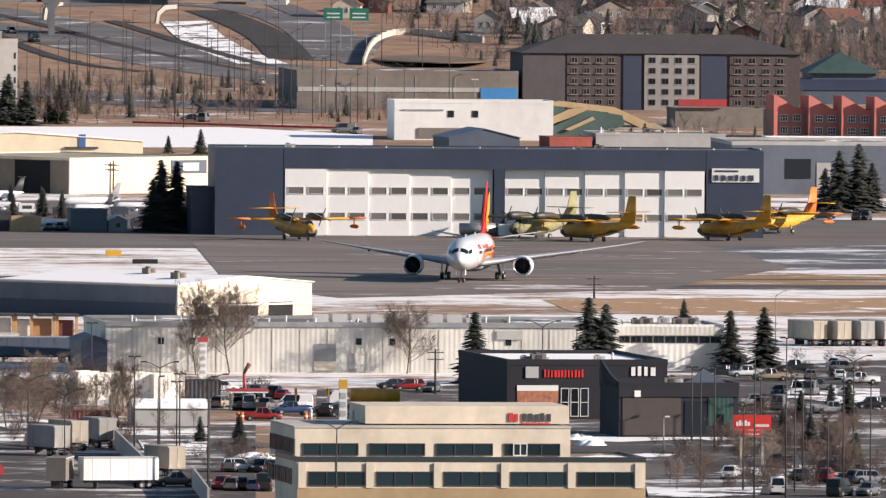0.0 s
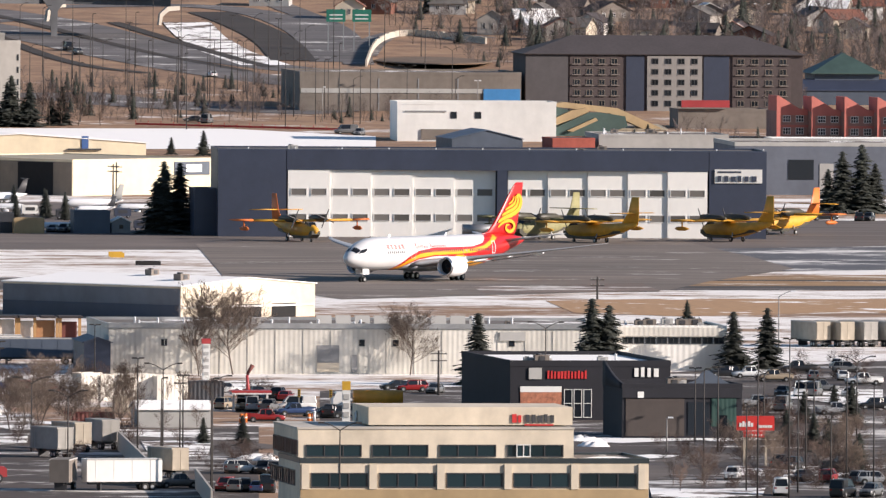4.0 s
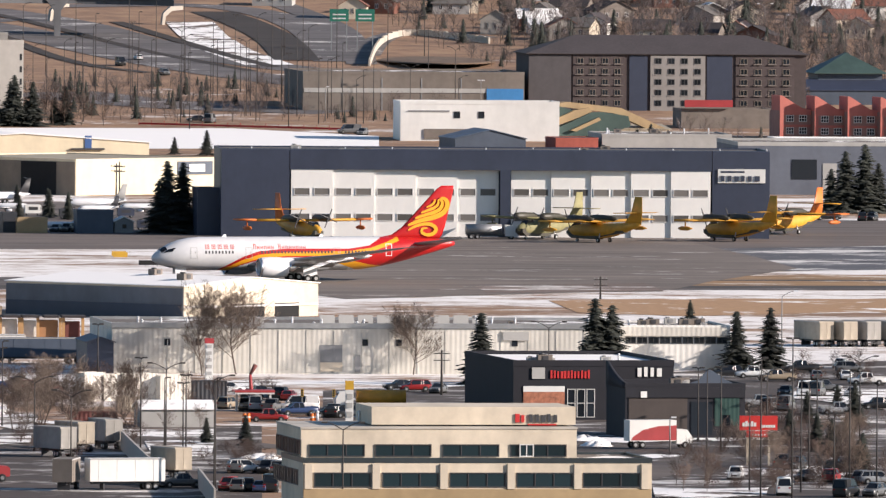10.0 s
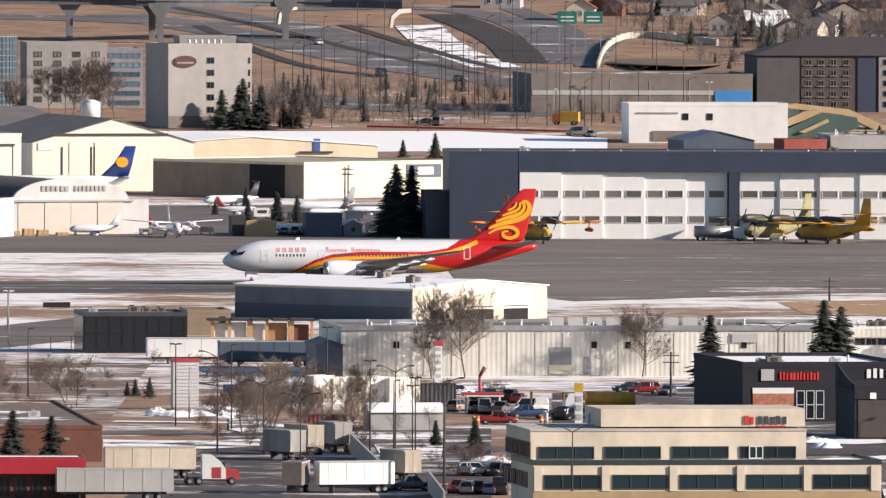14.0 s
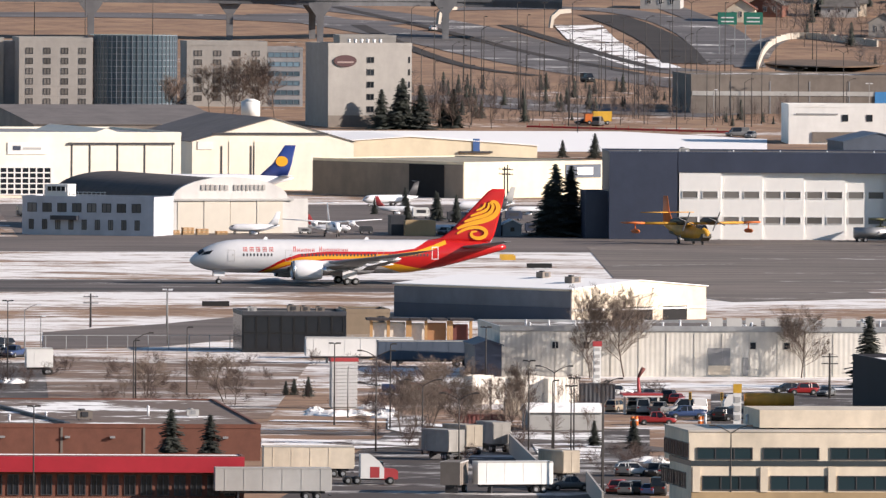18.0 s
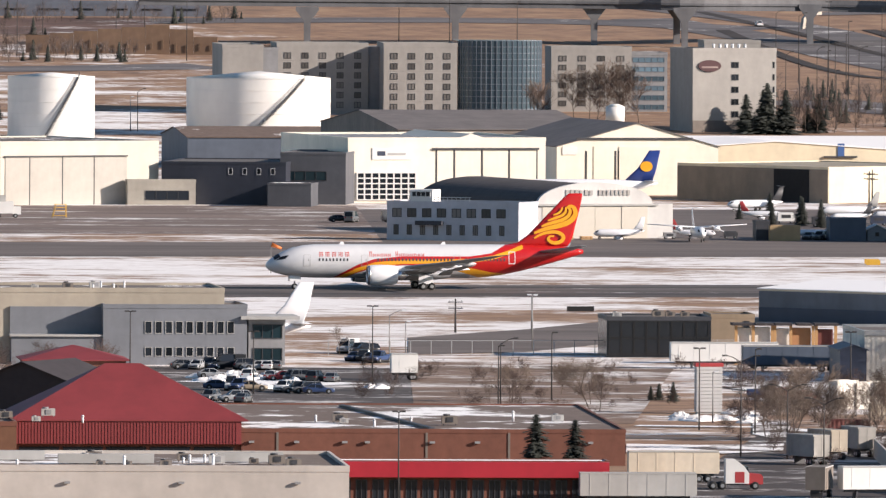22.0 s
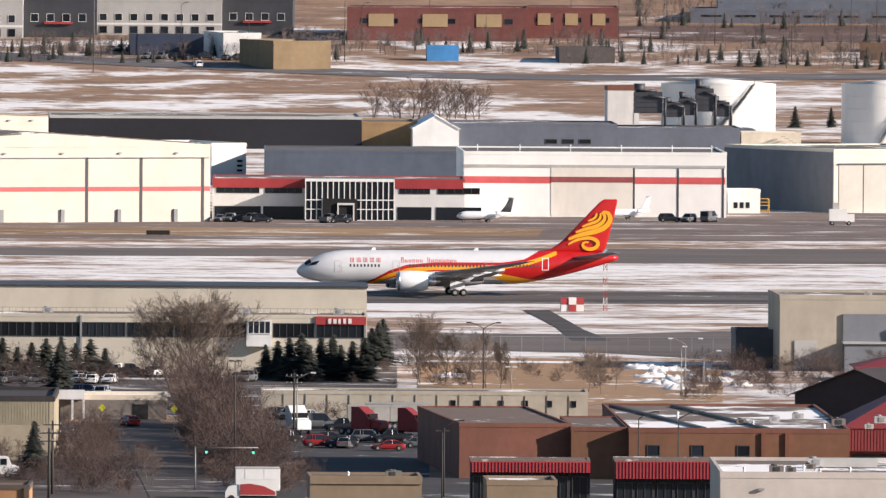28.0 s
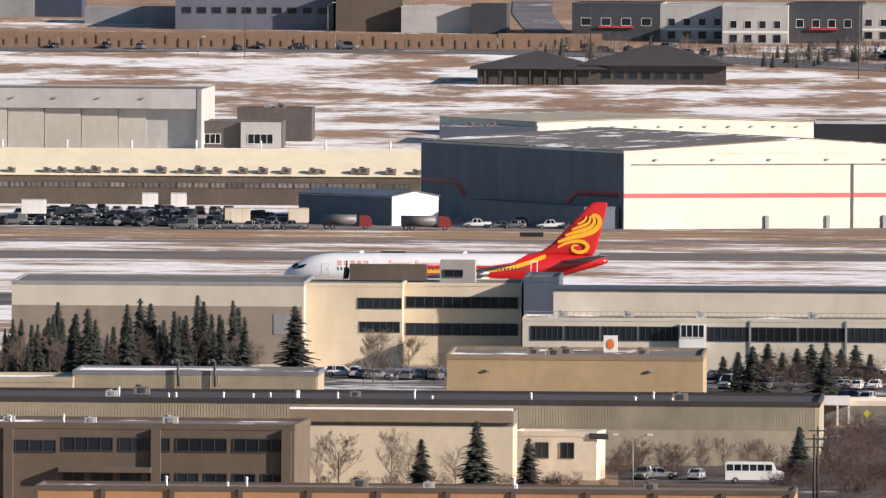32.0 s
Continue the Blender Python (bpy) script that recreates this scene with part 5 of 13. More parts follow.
    plate(t, "plinth", 0, 0, 21.32, 2.83, GREY_BROWN, 0.1)
    for i in range(6):
        pipe(t, 6 + i * 1.6, 2, 20, 0.9, 0.35)
    c = hall("hotel", (163.9, 4346.2, 4.9), 13.6, 14, 21.1, 4, HOTEL, TAR, "plain grey hotel lift tower", "hotel")


SIGN_RULE = surf("faded_sign_band", (0.30, 0.22, 0.20), 0.6, 0, 0.1, 1.0)
SIGN_DARK = surf("dark_maroon_sign", (0.065, 0.022, 0.024), 0.5, 0, 0.1, 1.0)
HOTEL = surf("hotel_grey_render", (0.325, 0.305, 0.28), 0.8, 0, 0.07, 0.5, 0, 0.12)
GREY_LIGHT = surf("pale_grey_frames", (0.17, 0.20, 0.235), 0.5, 0.2, 0.06, 1.0)


def apartments():
    p, w, d, h, turn = (308.6, 4429.5, 6.9), 68.5, 26, 13.8, 3
    g = hall("apartment_block", p, w, d, h, turn, APT_BROWN, APT_ROOF, "five-storey brown apartment block with a hipped roof", "apartment block", "hip", 4.6, 0, None, 0.8)
    for x0, x1, m2 in ((-0.04, 10.42, APT_DARK), (10.84, 23.68, APT_BROWN), (24.79, 29.26, NAVY), (29.96, 43.52, APT_STONE), (43.94, 50.23, NAVY), (51.07, 65.61, APT_BROWN)):
        plate(g, "bay", x0, 0, x1, h - 0.3, m2, 0.5 if m2 == APT_STONE else 0.25)
        n = max(1, round((x1 - x0) / 3.4))
        if m2 in (APT_BROWN, APT_STONE):
            windows(g, x0 + 0.3, 0.6, x1 - 0.3, h - 0.3, n, 5, 0.5, 0.55, GLASS, GREY_BROWN if m2 == APT_BROWN else FRAME_D, 2, 0, -0.5 if m2 == APT_STONE else -0.25)
            for j in range(1, 5):
                for i in range(n):
                    u = x0 + (x1 - x0) * (i + 0.5) / n
                    part("sill", block(2.2, 0.3, 0.2, APT_SILL if m2 == APT_BROWN else APT_STONE), None, g, "", (u, -0.45, 0.6 + (h - 0.9) * j / 5 + 0.4))
    wb = hall("office", (265.9, 4249.4, 3), 37.6, 15.1, 8.9, 3, WHITE, TAR_SNOW, "white flat-roofed office with square windows", "office building", "flat", 0, 0.5)
    for u in (13.33, 19.08):
        window(wb, u, 5.37, 1.5, 1.6, GLASS, FRAME_D)
    plate(wb, "ledge", 1.69, 6.91, 11.58, 7.22, GREY_MID, 0.2)
    plate(wb, "loading_bay", 5.61, 0.56, 18.03, 2.87, GREY_BROWN, 0.3)
    gb = hall("store", (252.8, 4422.5, 6.7), 54.5, 42.1, 9.1, 3, GREY_BROWN, TAR_SNOW, "long grey store with a banded front", "store", "flat", 0, 0.5)
    plate(gb, "band", 0.25, 4.42, 54.22, 5.51, GREY, 0.15)
    plate(gb, "blue_front", 45.19, 2.7, 54.22, 5.51, BLUE_BRIGHT, 0.3, "bright blue shop front")
    seams(gb, (9.69, 19.43, 29.16, 38.91), 0, 8, GREY_MID, 0.3)
    for i, (at, w2, d2, h2, tt, m2) in enumerate((((290.4, 4252.9, 3.1), 13.6, 20, 3.2, 8, GREY_BROWN), ((303.8, 4254.8, 3.1), 26.6, 22, 2.7, 8, STONE))):
        r_ = hall("lodge", at, w2, d2, h2, tt, m2, (TEAL_ROOF, TAN_ROOF)[i], "low lodge with green and tan sloping roofs", "lodge", ("flat", "gable")[i], 1.0, 0.2)
    for name2, m2, y0, outline in (("tan_roof", TAN, 1.0, [(22.72, 2.19), (26.26, 2.73), (14.91, 7.76), (1.97, 9.18), (-3.19, 8.24), (1.98, 7.85), (13.15, 6.55)]),
                                   ("green_slope", TEAL_ROOF, 0.2, [(-13.62, 3.42), (-8.03, 1.58), (3.62, 7.06), (-0.06, 8.11)]),
                                   ("tan_slope", TAN, -0.8, [(-8.31, 1.84), (-7.49, 1.18), (7.71, 6.67), (6.88, 7.87), (3.35, 7.19)]),
                                   ("green_slope", TEAL_ROOF, -1.8, [(-5.04, 1.18), (9.65, 1.22), (16.72, 3.5), (16.15, 5.9), (10.43, 6.81), (7.43, 6.81)]),
                                   ("tan_slope", TAN, -2.8, [(2.02, 2.53), (3.38, 2.27), (9.35, 4.95), (8.8, 5.61)])):
        bm = bmesh.new()
        prism(bm, outline, y0, y0 + 4)
        part(name2, bm, m2, r_)
    blue = hall("store", (274.7, 4186.8, 2), 16.6, 22, 2.9, 6, NAVY_GREY, BLUE_ROOF, "low store with a blue-grey gable roof", "store", "front", 2.0)
    red = hall("store", (298.3, 4190.4, 2.1), 10, 14, 2.9, 6, BRICK_RED, GREEN_ROOF, "red store with a green roof", "store", "flat", 0, 0.2)
    long = hall("store", (309.2, 4192.1, 2.1), 30.3, 30, 3.7, 2, GREY, TAR_SNOW, "long pale flat-roofed store", "store", "flat", 0, 0.3)
    roof_clutter(long, 28, 20, 3.7, 4, 11, 6)
    pub = hall("restaurant", (338.6, 4333, 4.6), 21.9, 16, 4.3, 3, GREY_BROWN, TAR, "dark restaurant with a red canopy", "restaurant")
    plate(pub, "red_canopy", 0.65, 5.15, 12.25, 6.83, RED, 1.2)
    rw = hall("office", (314.1, 3863, 0), 41.4, 40, 10.7, 2, PLANT_BLUE, TAR_SNOW, "slate-grey industrial hall with dark windows", "warehouse", "flat", 0, 0.6, GREY)
    plate(rw, "window_strip", 11.53, 3.32, 16.98, 7.57, GLASS, 0.1)
    plate(rw, "door", 18.25, 0.08, 21.25, 6.75, GREY, 0.1)
    rw2 = hall("office", (353, 4220.1, 2.5), 35.3, 26, 1.8, 2, WHITE, SNOW_ROOF, "low white roof of a hall behind", "warehouse", "flat", 0, 0.3)
    for i in range(5):
        at = ROWHOUSES[i]
        h2 = hall("row_house", at, 7.6, 11, 6.6, 8, ROW_BRICK, ROW_RED, "red brick row house with a sawtooth gable", "house", "flat", 0, 0.0)
        bm = bmesh.new()
        prism(bm, [(0.02, 5.6), (7.58, 5.6), (7.58, 6.9), (5.4, 7.2), (0.5, 10.2), (0.02, 10.2)], -0.12, 9)
        part("sawtooth_gable", bm, ROW_RED, h2)
        plate(h2, "corner_pier", 0.0, 0, 0.9, 5.6, ROW_RED, 0.15)
        h2["group"] = "red row houses"
        windows(h2, 0.9, 0.4, 7.2, 6.2, 2, 2, 0.6, 0.56, GLASS, FRAME_W, 3, 1)
        plate(h2, "band", 0, 2.7, 7.6, 3.3, ROW_RED, 0.1)
    gr = hall("church_hall", (383.5, 4473.7, 8.1), 16, 18, 7.4, 3, NAVY_GREY, TEAL_ROOF, "hall with a dark green pyramid roof", "hall", "hip", 5.2, 0, None, 1.2)
    windows(gr, 1, 3, 15, 6.5, 5, 1, 0.5, 0.7, GLASS, FRAME_D, 2)
    gr2 = hall("church_hall", (366.5, 4467.4, 7.9), 38, 12, 3.6, 3, NAVY_GREY, NAVY, "low dark annex with a sloping roof", "hall", "gable", 2.6)


ROWHOUSES = [(357.5, 4276, 3.5), (365.6, 4273.8, 3.4), (373.2, 4271.4, 3.4), (380.8, 4269.1, 3.3), (388.4, 4266.8, 3.3)]
ROW_BRICK = surf("rose_brown_brick", (0.33, 0.19, 0.16), 0.85, 0, 0.12, 0.9, 0, 0.2)
ROW_RED = surf("salmon_red_panels", (0.50, 0.155, 0.125), 0.75, 0, 0.08, 0.6, 0, 0.15)
TEAL_ROOF = surf("grey_green_metal_roof", (0.05, 0.085, 0.075), 0.55, 0, 0.12, 0.5)
APT_BROWN = surf("brown_brick_face", (0.082, 0.063, 0.062), 0.85, 0, 0.12, 0.8, 0, 0.15)
APT_SILL = surf("dull_stone_sill", (0.20, 0.17, 0.155), 0.85, 0, 0.1, 0.8)
APT_DARK = surf("taupe_render", (0.09, 0.082, 0.086), 0.85, 0, 0.1, 0.6, 0, 0.15)
APT_STONE = surf("pale_stone_bay", (0.285, 0.265, 0.25), 0.85, 0, 0.08, 0.6, 0, 0.15)
APT_ROOF = surf("dark_brown_shingle_roof", (0.058, 0.048, 0.050), 0.9, 0, 0.2, 1.5, 0, 0.15)
BLUE_ROOF = surf("blue_grey_metal_roof", (0.10, 0.14, 0.20), 0.6, 0, 0.1, 0.5, 0.6)


def far_sheds():
    """Factories and yards on the skyline side."""
    for i, (at, w, d, h, turn, m2, cols) in enumerate((
            ((-278.4, 4808.8, 20.2), 23.4, 40, 9.6, 1, DARK, 4), ((-255.1, 4811.5, 20.4), 34.6, 40, 9.3, 1, GREY, 8), ((-220.7, 4815.5, 20.5), 19.2, 40, 9.6, 1, DARK, 4),
            ((-202.9, 4816.2, 20.6), 34.6, 40, 9, 1, GREY, 8), ((-168.5, 4820.1, 20.7), 18.9, 40, 9.3, 1, DARK, 4), ((-237.8, 4797, 19.7), 17.4, 40, 9.9, 1, GREY, 4), ((-220.7, 4804.1, 20), 18.9, 40, 9.9, 1, DARK, 4))):
        g = hall("factory", at, w, d, h, turn, m2, TAR, "two-storey factory with a row of square windows" if m2 == GREY else "charcoal factory bay with doors", "factory")
        windows(g, 1, h * 0.40, w - 1, h * 0.66, cols, 1, 0.5, 0.85, GLASS, FRAME_W)
        if m2 == GREY:
            windows(g, 1, 0.3, w - 1, h * 0.28, cols, 1, 0.5, 0.85, GLASS, FRAME_D)
            plate(g, "band", 0, h * 0.3, w, h * 0.36, WHITE, 0.08)
        else:
            plate(g, "canopy", w * 0.3, h * 0.36, w * 0.7, h * 0.42, RED, 0.8)
    for i, (at, w, d, h, turn, m2, lab) in enumerate((
            ((-134.5, 4798.7, 19.8), 47.6, 40, 8.4, 1, DARK_RED, "dark red warehouse with tan panels"), ((-87.2, 4814.2, 20.5), 24.3, 40, 7.8, 1, DARK_RED, "dark red warehouse with tan panels"),
            ((-37.1, 4899, 24.4), 50.4, 30, 4.9, 1, PLANT_BLUE, "long grey factory behind trees"), ((-44.4, 4887.2, 23.9), 94.5, 30, 3.4, 1, PLANT_BLUE, "long grey factory behind trees"),
            ((-149.5, 4660.7, 14.2), 15.5, 28.1, 7.0, 20, TAN_DIM, "dull ochre yard office with a shaded side"), ((-164.2, 4712.3, 16.2), 9.9, 37.2, 6.2, 10, WHITE, "white site office in a yard"), ((-189, 4725.1, 16.7), 19.2, 10, 5, 4, NAVY, "dark blue yard shed"),
            ((-111.1, 4708.2, 16), 8.2, 6, 3.5, 4, BLUE_BRIGHT, "pale blue tarpaulin store"), ((-76.6, 4701.8, 15.8), 14.4, 20, 3.6, 4, OFFICE_DUSK, "low dark yard building"),
            ((-387.2, 4847, 22), 42.5, 40, 9.4, 1, PLANT_BLUE, "large slate-grey factory with small windows"), ((-343.7, 4841.8, 21.7), 17.9, 40, 10, 1, DULL_BROWN, "brown factory block beyond the road"), ((-325.9, 4838.8, 21.6), 18.8, 20, 6.6, 1, GREY, "low pale loading dock beside a factory"), ((-306.9, 4835.9, 21.5), 9.4, 20, 7.5, 1, DARK, "charcoal loading dock beside a factory"),
            ((-429.7, 4897.1, 24.4), 13, 20, 6.1, 1, NAVY, "dark blue yard store"), ((-447.9, 4895.1, 24.3), 18.4, 20, 6.1, 1, GREY_MID, "pale yard store with flat roof"), ((-413.4, 4869.1, 23), 24.4, 12, 4.2, 1, GREY_MID, "part snow-covered low store in a yard"))):
        g = hall("warehouse", at, w, d, h, turn, m2, TAR_SNOW, lab, "warehouse")
        if m2 == DARK_RED:
            for k in range(3):
                plate(g, "tan_panel", w * (0.12 + 0.3 * k), h * 0.45, w * (0.26 + 0.3 * k), h * 0.85, TAN, 0.2)
            windows(g, 1, h * 0.5, w - 1, h * 0.75, 6, 1, 0.3, 0.7, GLASS, FRAME_D)
        elif w > 25:
            windows(g, 1, h * 0.4, w - 1, h * 0.7, 10, 1, 0.6, 0.6, GLASS, FRAME_D)
    # noise barrier with pressed pattern
    for (x0, y0), (x1, y1) in (((-435.5, 4759.4), (-295.6, 4765.7)), ((-295.4, 4765.8), (-268, 4768)), ((1.2, 4724), (51.2, 4717.5))):
        L = math.hypot(x1 - x0, y1 - y0)
        g = thing("noise_barrier", "tan concrete noise barrier with a pressed tree pattern", "barrier", (x0, y0, lift(y0)), math.degrees(math.atan2(y1 - y0, x1 - x0)))
        n = max(2, int(L / 6))
        for i in range(n):
            x = x0 + (x1 - x0) * (i + 0.5) / n
            tall = 4.6 if x < 0 else 4.6 + 3.4 * x / 38 if x < 38 else 8.0 - 4.6 * (x - 38) / 14
            part("panel", block(L / n - 0.1, 0.4, round(tall, 1), BARRIER), None, g, "", (L * (i + 0.5) / n, 0, -0.3))
            for k in (0.25, 0.7):
                part("relief", block(0.55, 0.3, (1.4, 2.2, 1.8)[(i + int(k * 4)) % 3], BARRIER_DARK), None, g, "", (L * (i + k) / n, -0.25, 0.5 + 0.4 * (i % 3)))


BARRIER_DARK = surf("brown_relief", (0.20, 0.13, 0.085), 0.9, 0, 0.12, 0.5)
BARRIER = surf("tan_concrete_barrier", (0.245, 0.155, 0.10), 0.9, 0, 0.12, 0.5, 0, 0.2)


def overpass():
    """The raised road on forked piers."""
    def bridge(path, z0, z1, wide):
        path = fine(smooth(path, 2), 15)
        n = len(path)
        g = thing("overpass", "concrete overpass on forked piers", "bridge", (0, 0, 0), 0)
        bm = bmesh.new()
        rows = []
        for i, (x, y) in enumerate(path):
            z = z0 + (z1 - z0) * i / (n - 1)
            rows.append((x, y, z))
        for name, y0, y1, z2, z3, m2 in (("deck", -0.5, 0.5, 1.3, 1.9, CONC_DARK), ("girder", -0.46, -0.34, 0.0, 1.3, CONC_DARK), ("girder", -0.06, 0.06, 0.0, 1.3, CONC_DARK), ("girder", 0.34, 0.46, 0.0, 1.3, CONC_DARK), ("parapet", -0.5, -0.465, 1.9, 2.9, CONC_RAIL), ("parapet", 0.465, 0.5, 1.9, 2.9, CONC_RAIL)):
            bm = bmesh.new()
            loft(bm, [[(x, y + y0 * wide, z + z2), (x, y + y0 * wide, z + z3), (x, y + y1 * wide, z + z3), (x, y + y1 * wide, z + z2)] for x, y, z in rows])
            for f in bm.faces:
                f.smooth = False
            part(name, bm, m2, g)
        return g, path
    g, path = bridge([(30.9, 4757.4), (84.5, 4766.8), (159.2, 4777.7), (173.7, 4767.1), (210.5, 4791.3), (238.7, 4780.4)], 28.9, 27.2, 12)
    for at in PIERS:
        p = thing("bridge_pier", "forked concrete bridge pier", "pier", at, 0, "bridge piers")
        bm = bmesh.new()
        prism(bm, [(-0.8, -1), (0.8, -1), (0.9, 6.8), (3.0, 9.6), (3.0, 10.5), (-3.0, 10.5), (-3.0, 9.6), (-0.9, 6.8)], -1.2, 1.2)
        part("shaft", bm, CONC_RAIL, p)


CONC_RAIL = surf("bridge_parapet_concrete", (0.165, 0.165, 0.172), 0.85, 0, 0.12, 0.3, 0, 0.25)
CONC_DARK = surf("grey_bridge_concrete", (0.105, 0.108, 0.118), 0.85, 0, 0.12, 0.3, 0, 0.25)
PIERS = [(75.1, 4758.3, 18), (114.2, 4766.5, 18.4), (150.9, 4771.9, 18.6), (172.9, 4778.7, 18.9), (174.4, 4762, 18.2), (208.2, 4780.9, 19)]


def gantry():
    for x0, at in ((0, (279.3, 4722.8, 16.6)), (1, (286.1, 4723.5, 16.6))):
        g = thing("road_sign", "green highway sign board on posts", "road sign", at, 0, "highway signs")
        part("board", block(5.0, 0.25, 3.2, SIGN_GREEN), None, g, "", (0, 0, 7.6))
        for s in (-2, 2):
            part("post", block(0.25, 0.25, 7.7, STEEL), None, g, "", (s, 0.1, 0))
        for z in (8.2, 9.2):
            part("lettering", block(3.4, 0.06, 0.35, FRAME_W), None, g, "", (0, -0.15, z))


SIGN_GREEN = surf("green_sign_paint", (0.02, 0.17, 0.12), 0.5, 0, 0.05, 1.0)


def ramp_wall():
    """The curved retaining wall of the loop ramp."""
    g = thing("retaining_wall", "pale curved concrete retaining wall of a ramp", "wall", (0, 0, 0))
    path = fine(smooth([(282.8, 4649), (290.1, 4739.5), (297.4, 4786.3), (305.6, 4797.2), (321, 4758.1)], 2), 8)
    for (x0, y0), (x1, y1) in zip(path, path[1:]):
        L = math.hypot(x1 - x0, y1 - y0)
        part("wall_panel", block(round(L + 0.1, 1), 0.5, 2.0, CONC_PALE), None, g, "", pose((x0 + x1) / 2, (y0 + y1) / 2, lift((y0 + y1) / 2) - 0.3, 0, 0, math.degrees(math.atan2(y1 - y0, x1 - x0))))
    for at, turn in (((240.3, 4835.8, 21.5), 20), ((210.6, 4847.8, 22), 30)):
        a = thing("bridge_abutment", "pale concrete abutment beside a ramp", "abutment", at, turn, "ramp abutments")
        bm = bmesh.new()
        prism(bm, [(-2.2, -0.5), (-1.4, -0.5), (-0.9, 2.2), (0.8, 3.6), (4.0, 3.9), (4.0, 5.0), (0.4, 4.8), (-1.7, 3.0)], -0.6, 0.6)
        part("wall", bm, CONC_PALE, a)
    m = thing("earth_mound", "brown grass mound inside the ramp loop", "mound", (301.6, 4688.4, 15.2))
    bm = bmesh.new()
    rings = []
    for k in range(6):
        s = math.cos(k / 5 * math.pi / 2)
        rings.append([(16 * s * math.cos(a * math.pi / 12), 60 * s * math.sin(a * math.pi / 12), 0.9 * math.sin(k / 5 * math.pi / 2) - 0.5) for a in range(24)])
    loft(bm, rings)
    part("slope", bm, GRASS_BROWN, m)


CONC_PALE = surf("pale_barrier_concrete", (0.55, 0.49, 0.41), 0.85, 0, 0.08, 0.5, 0, 0.2)
GRASS_BROWN = surf("brown_winter_grass", (0.15, 0.10, 0.065), 0.95, 0, 0.3, 0.2, 0, 0.2)


def house(at, w, d, h, turn, wall, roof, side):
    g = hall("house", at, w, d, h, turn, wall, roof, "small bungalow with a pitched roof", "house", side, 2.4, 0, None, 0.5)
    g["group"] = "houses on the slope"
    windows(g, 0.8, 0.9, w - 0.8, h - 0.2, 3, 1, 0.35, 0.6, GLASS, FRAME_W, 2)
    return g


def suburb():
    rnd = random.Random(21)
    walls = [WHITE, STONE, TAN, GREY, GREY_BROWN, HOTEL, BROWN]
    roofs = [SHINGLE, APT_ROOF, SHINGLE, TAR, SNOW_ROOF, BROWN]
    for k in range(64):
        x = rnd.uniform(250, 520)
        y = rnd.uniform(4720, 4965)
        if x < 318 and y < 4850:
            continue
        house((x, y, lift(y)), rnd.uniform(7, 11), 9, rnd.uniform(2.8, 4.0), rnd.uniform(-25, 25), rnd.choice(walls), rnd.choice(roofs), rnd.choice(("front", "gable")))


hotels()
apartments()
far_sheds()
overpass()
gantry()
ramp_wall()
suburb()



# ---- buildings on this side of the runway ----
def stone_office():
    g = hall("office", (121.7, 2123.6, 0), 41.5, 17.7, 9.9, 5, STONE, TAR_SNOW, "cream stone office block with bands of teal glass", "office building", "flat", 0, 0.35, COPING_DARK)
    Z = 9.93
    W = 41.49
    for u0, u1 in ((1.29, 8.07), (9.41, 16.13), (17.4, 24.13), (25.34, 32.07), (33.28, 40.09)):
        window(g, (u0 + u1) / 2, 6.79, u1 - u0, 1.73, GLASS_TEAL, FRAME_D, 3, 0, -0.02)
    plate(g, "brick_band", 0.05, 0.34, W - 0.05, 6.59, TAN, 0.12)
    for u in (0.62, 8.67, 16.73, 24.73, 32.68, 40.7):
        plate(g, "pier", u - 0.45, 6.59, u + 0.45, Z - 0.4, STONE, 0.22)
    x1 = 33.16
    zt = 13.49
    bm = bmesh.new()
    box(bm, 0.3, 4, Z - 0.2, x1, 24, zt)
    part("upper_storey", bm, STONE, g)
    bm = bmesh.new()
    box(bm, 0.2, 3.9, zt, x1 + 0.1, 24.1, zt + 0.22)
    part("coping", bm, STONE_TRIM, g, "pale coping above the upper windows")
    for u0, u1 in ((1.25, 7.9), (9.11, 15.84), (17.12, 23.92), (25.2, 31.95)):
        window(g, (u0 + u1) / 2, Z + 0.3, u1 - u0, 1.46, GLASS_TEAL, FRAME_D, 3, 0, 3.98)
    u = 27.16
    window(g, u, Z + 0.3, 1.7, 1.5, GLASS_TEAL, FRAME_W, 2, 0, 3.85, "balcony_door")
    ph0, ph1 = 9.15, 33.49
    bm = bmesh.new()
    box(bm, ph0, 7, zt + 0.4, ph1, 20, 16.0)
    part("penthouse", bm, STONE, g, "plain cream plant penthouse")
    a0, b0, a1, b1 = 26.26, 14.18, 31.59, 15.19
    text_bars(g, a0, b0, a0 + (a1 - a0) * 0.27, b1, 2, TITLE_RED, 7, "lettering", 2)
    text_bars(g, a0 + (a1 - a0) * 0.31, b0, a1, b1, 5, FRAME_D, 7, "lettering", 3)
    plate(g, "swash", a0 + 1.5, b0 - 0.35, a1 - 0.4, b0 - 0.18, TITLE_RED, 0.1, "", 7)
    for z in (6.84, Z + 0.4):
        for k in range(4):
            part("side_window", window_mesh(4.4, 1.9, GLASS_TEAL, FRAME_D, 3), None, g, "", pose(-0.02 if z < Z else 0.28, 6 + k * 5.2, z, 0, 0, -90))
    for u in (4, 9):
        pipe(g, u, 16, zt + 0.5, 1.0)


COPING_DARK = surf("dark_teal_coping", (0.035, 0.045, 0.05), 0.4, 0, 0.1, 0.8)
STONE_TRIM = surf("stone_coping", (0.50, 0.46, 0.40), 0.8, 0, 0.08, 0.6, 0, 0.2)


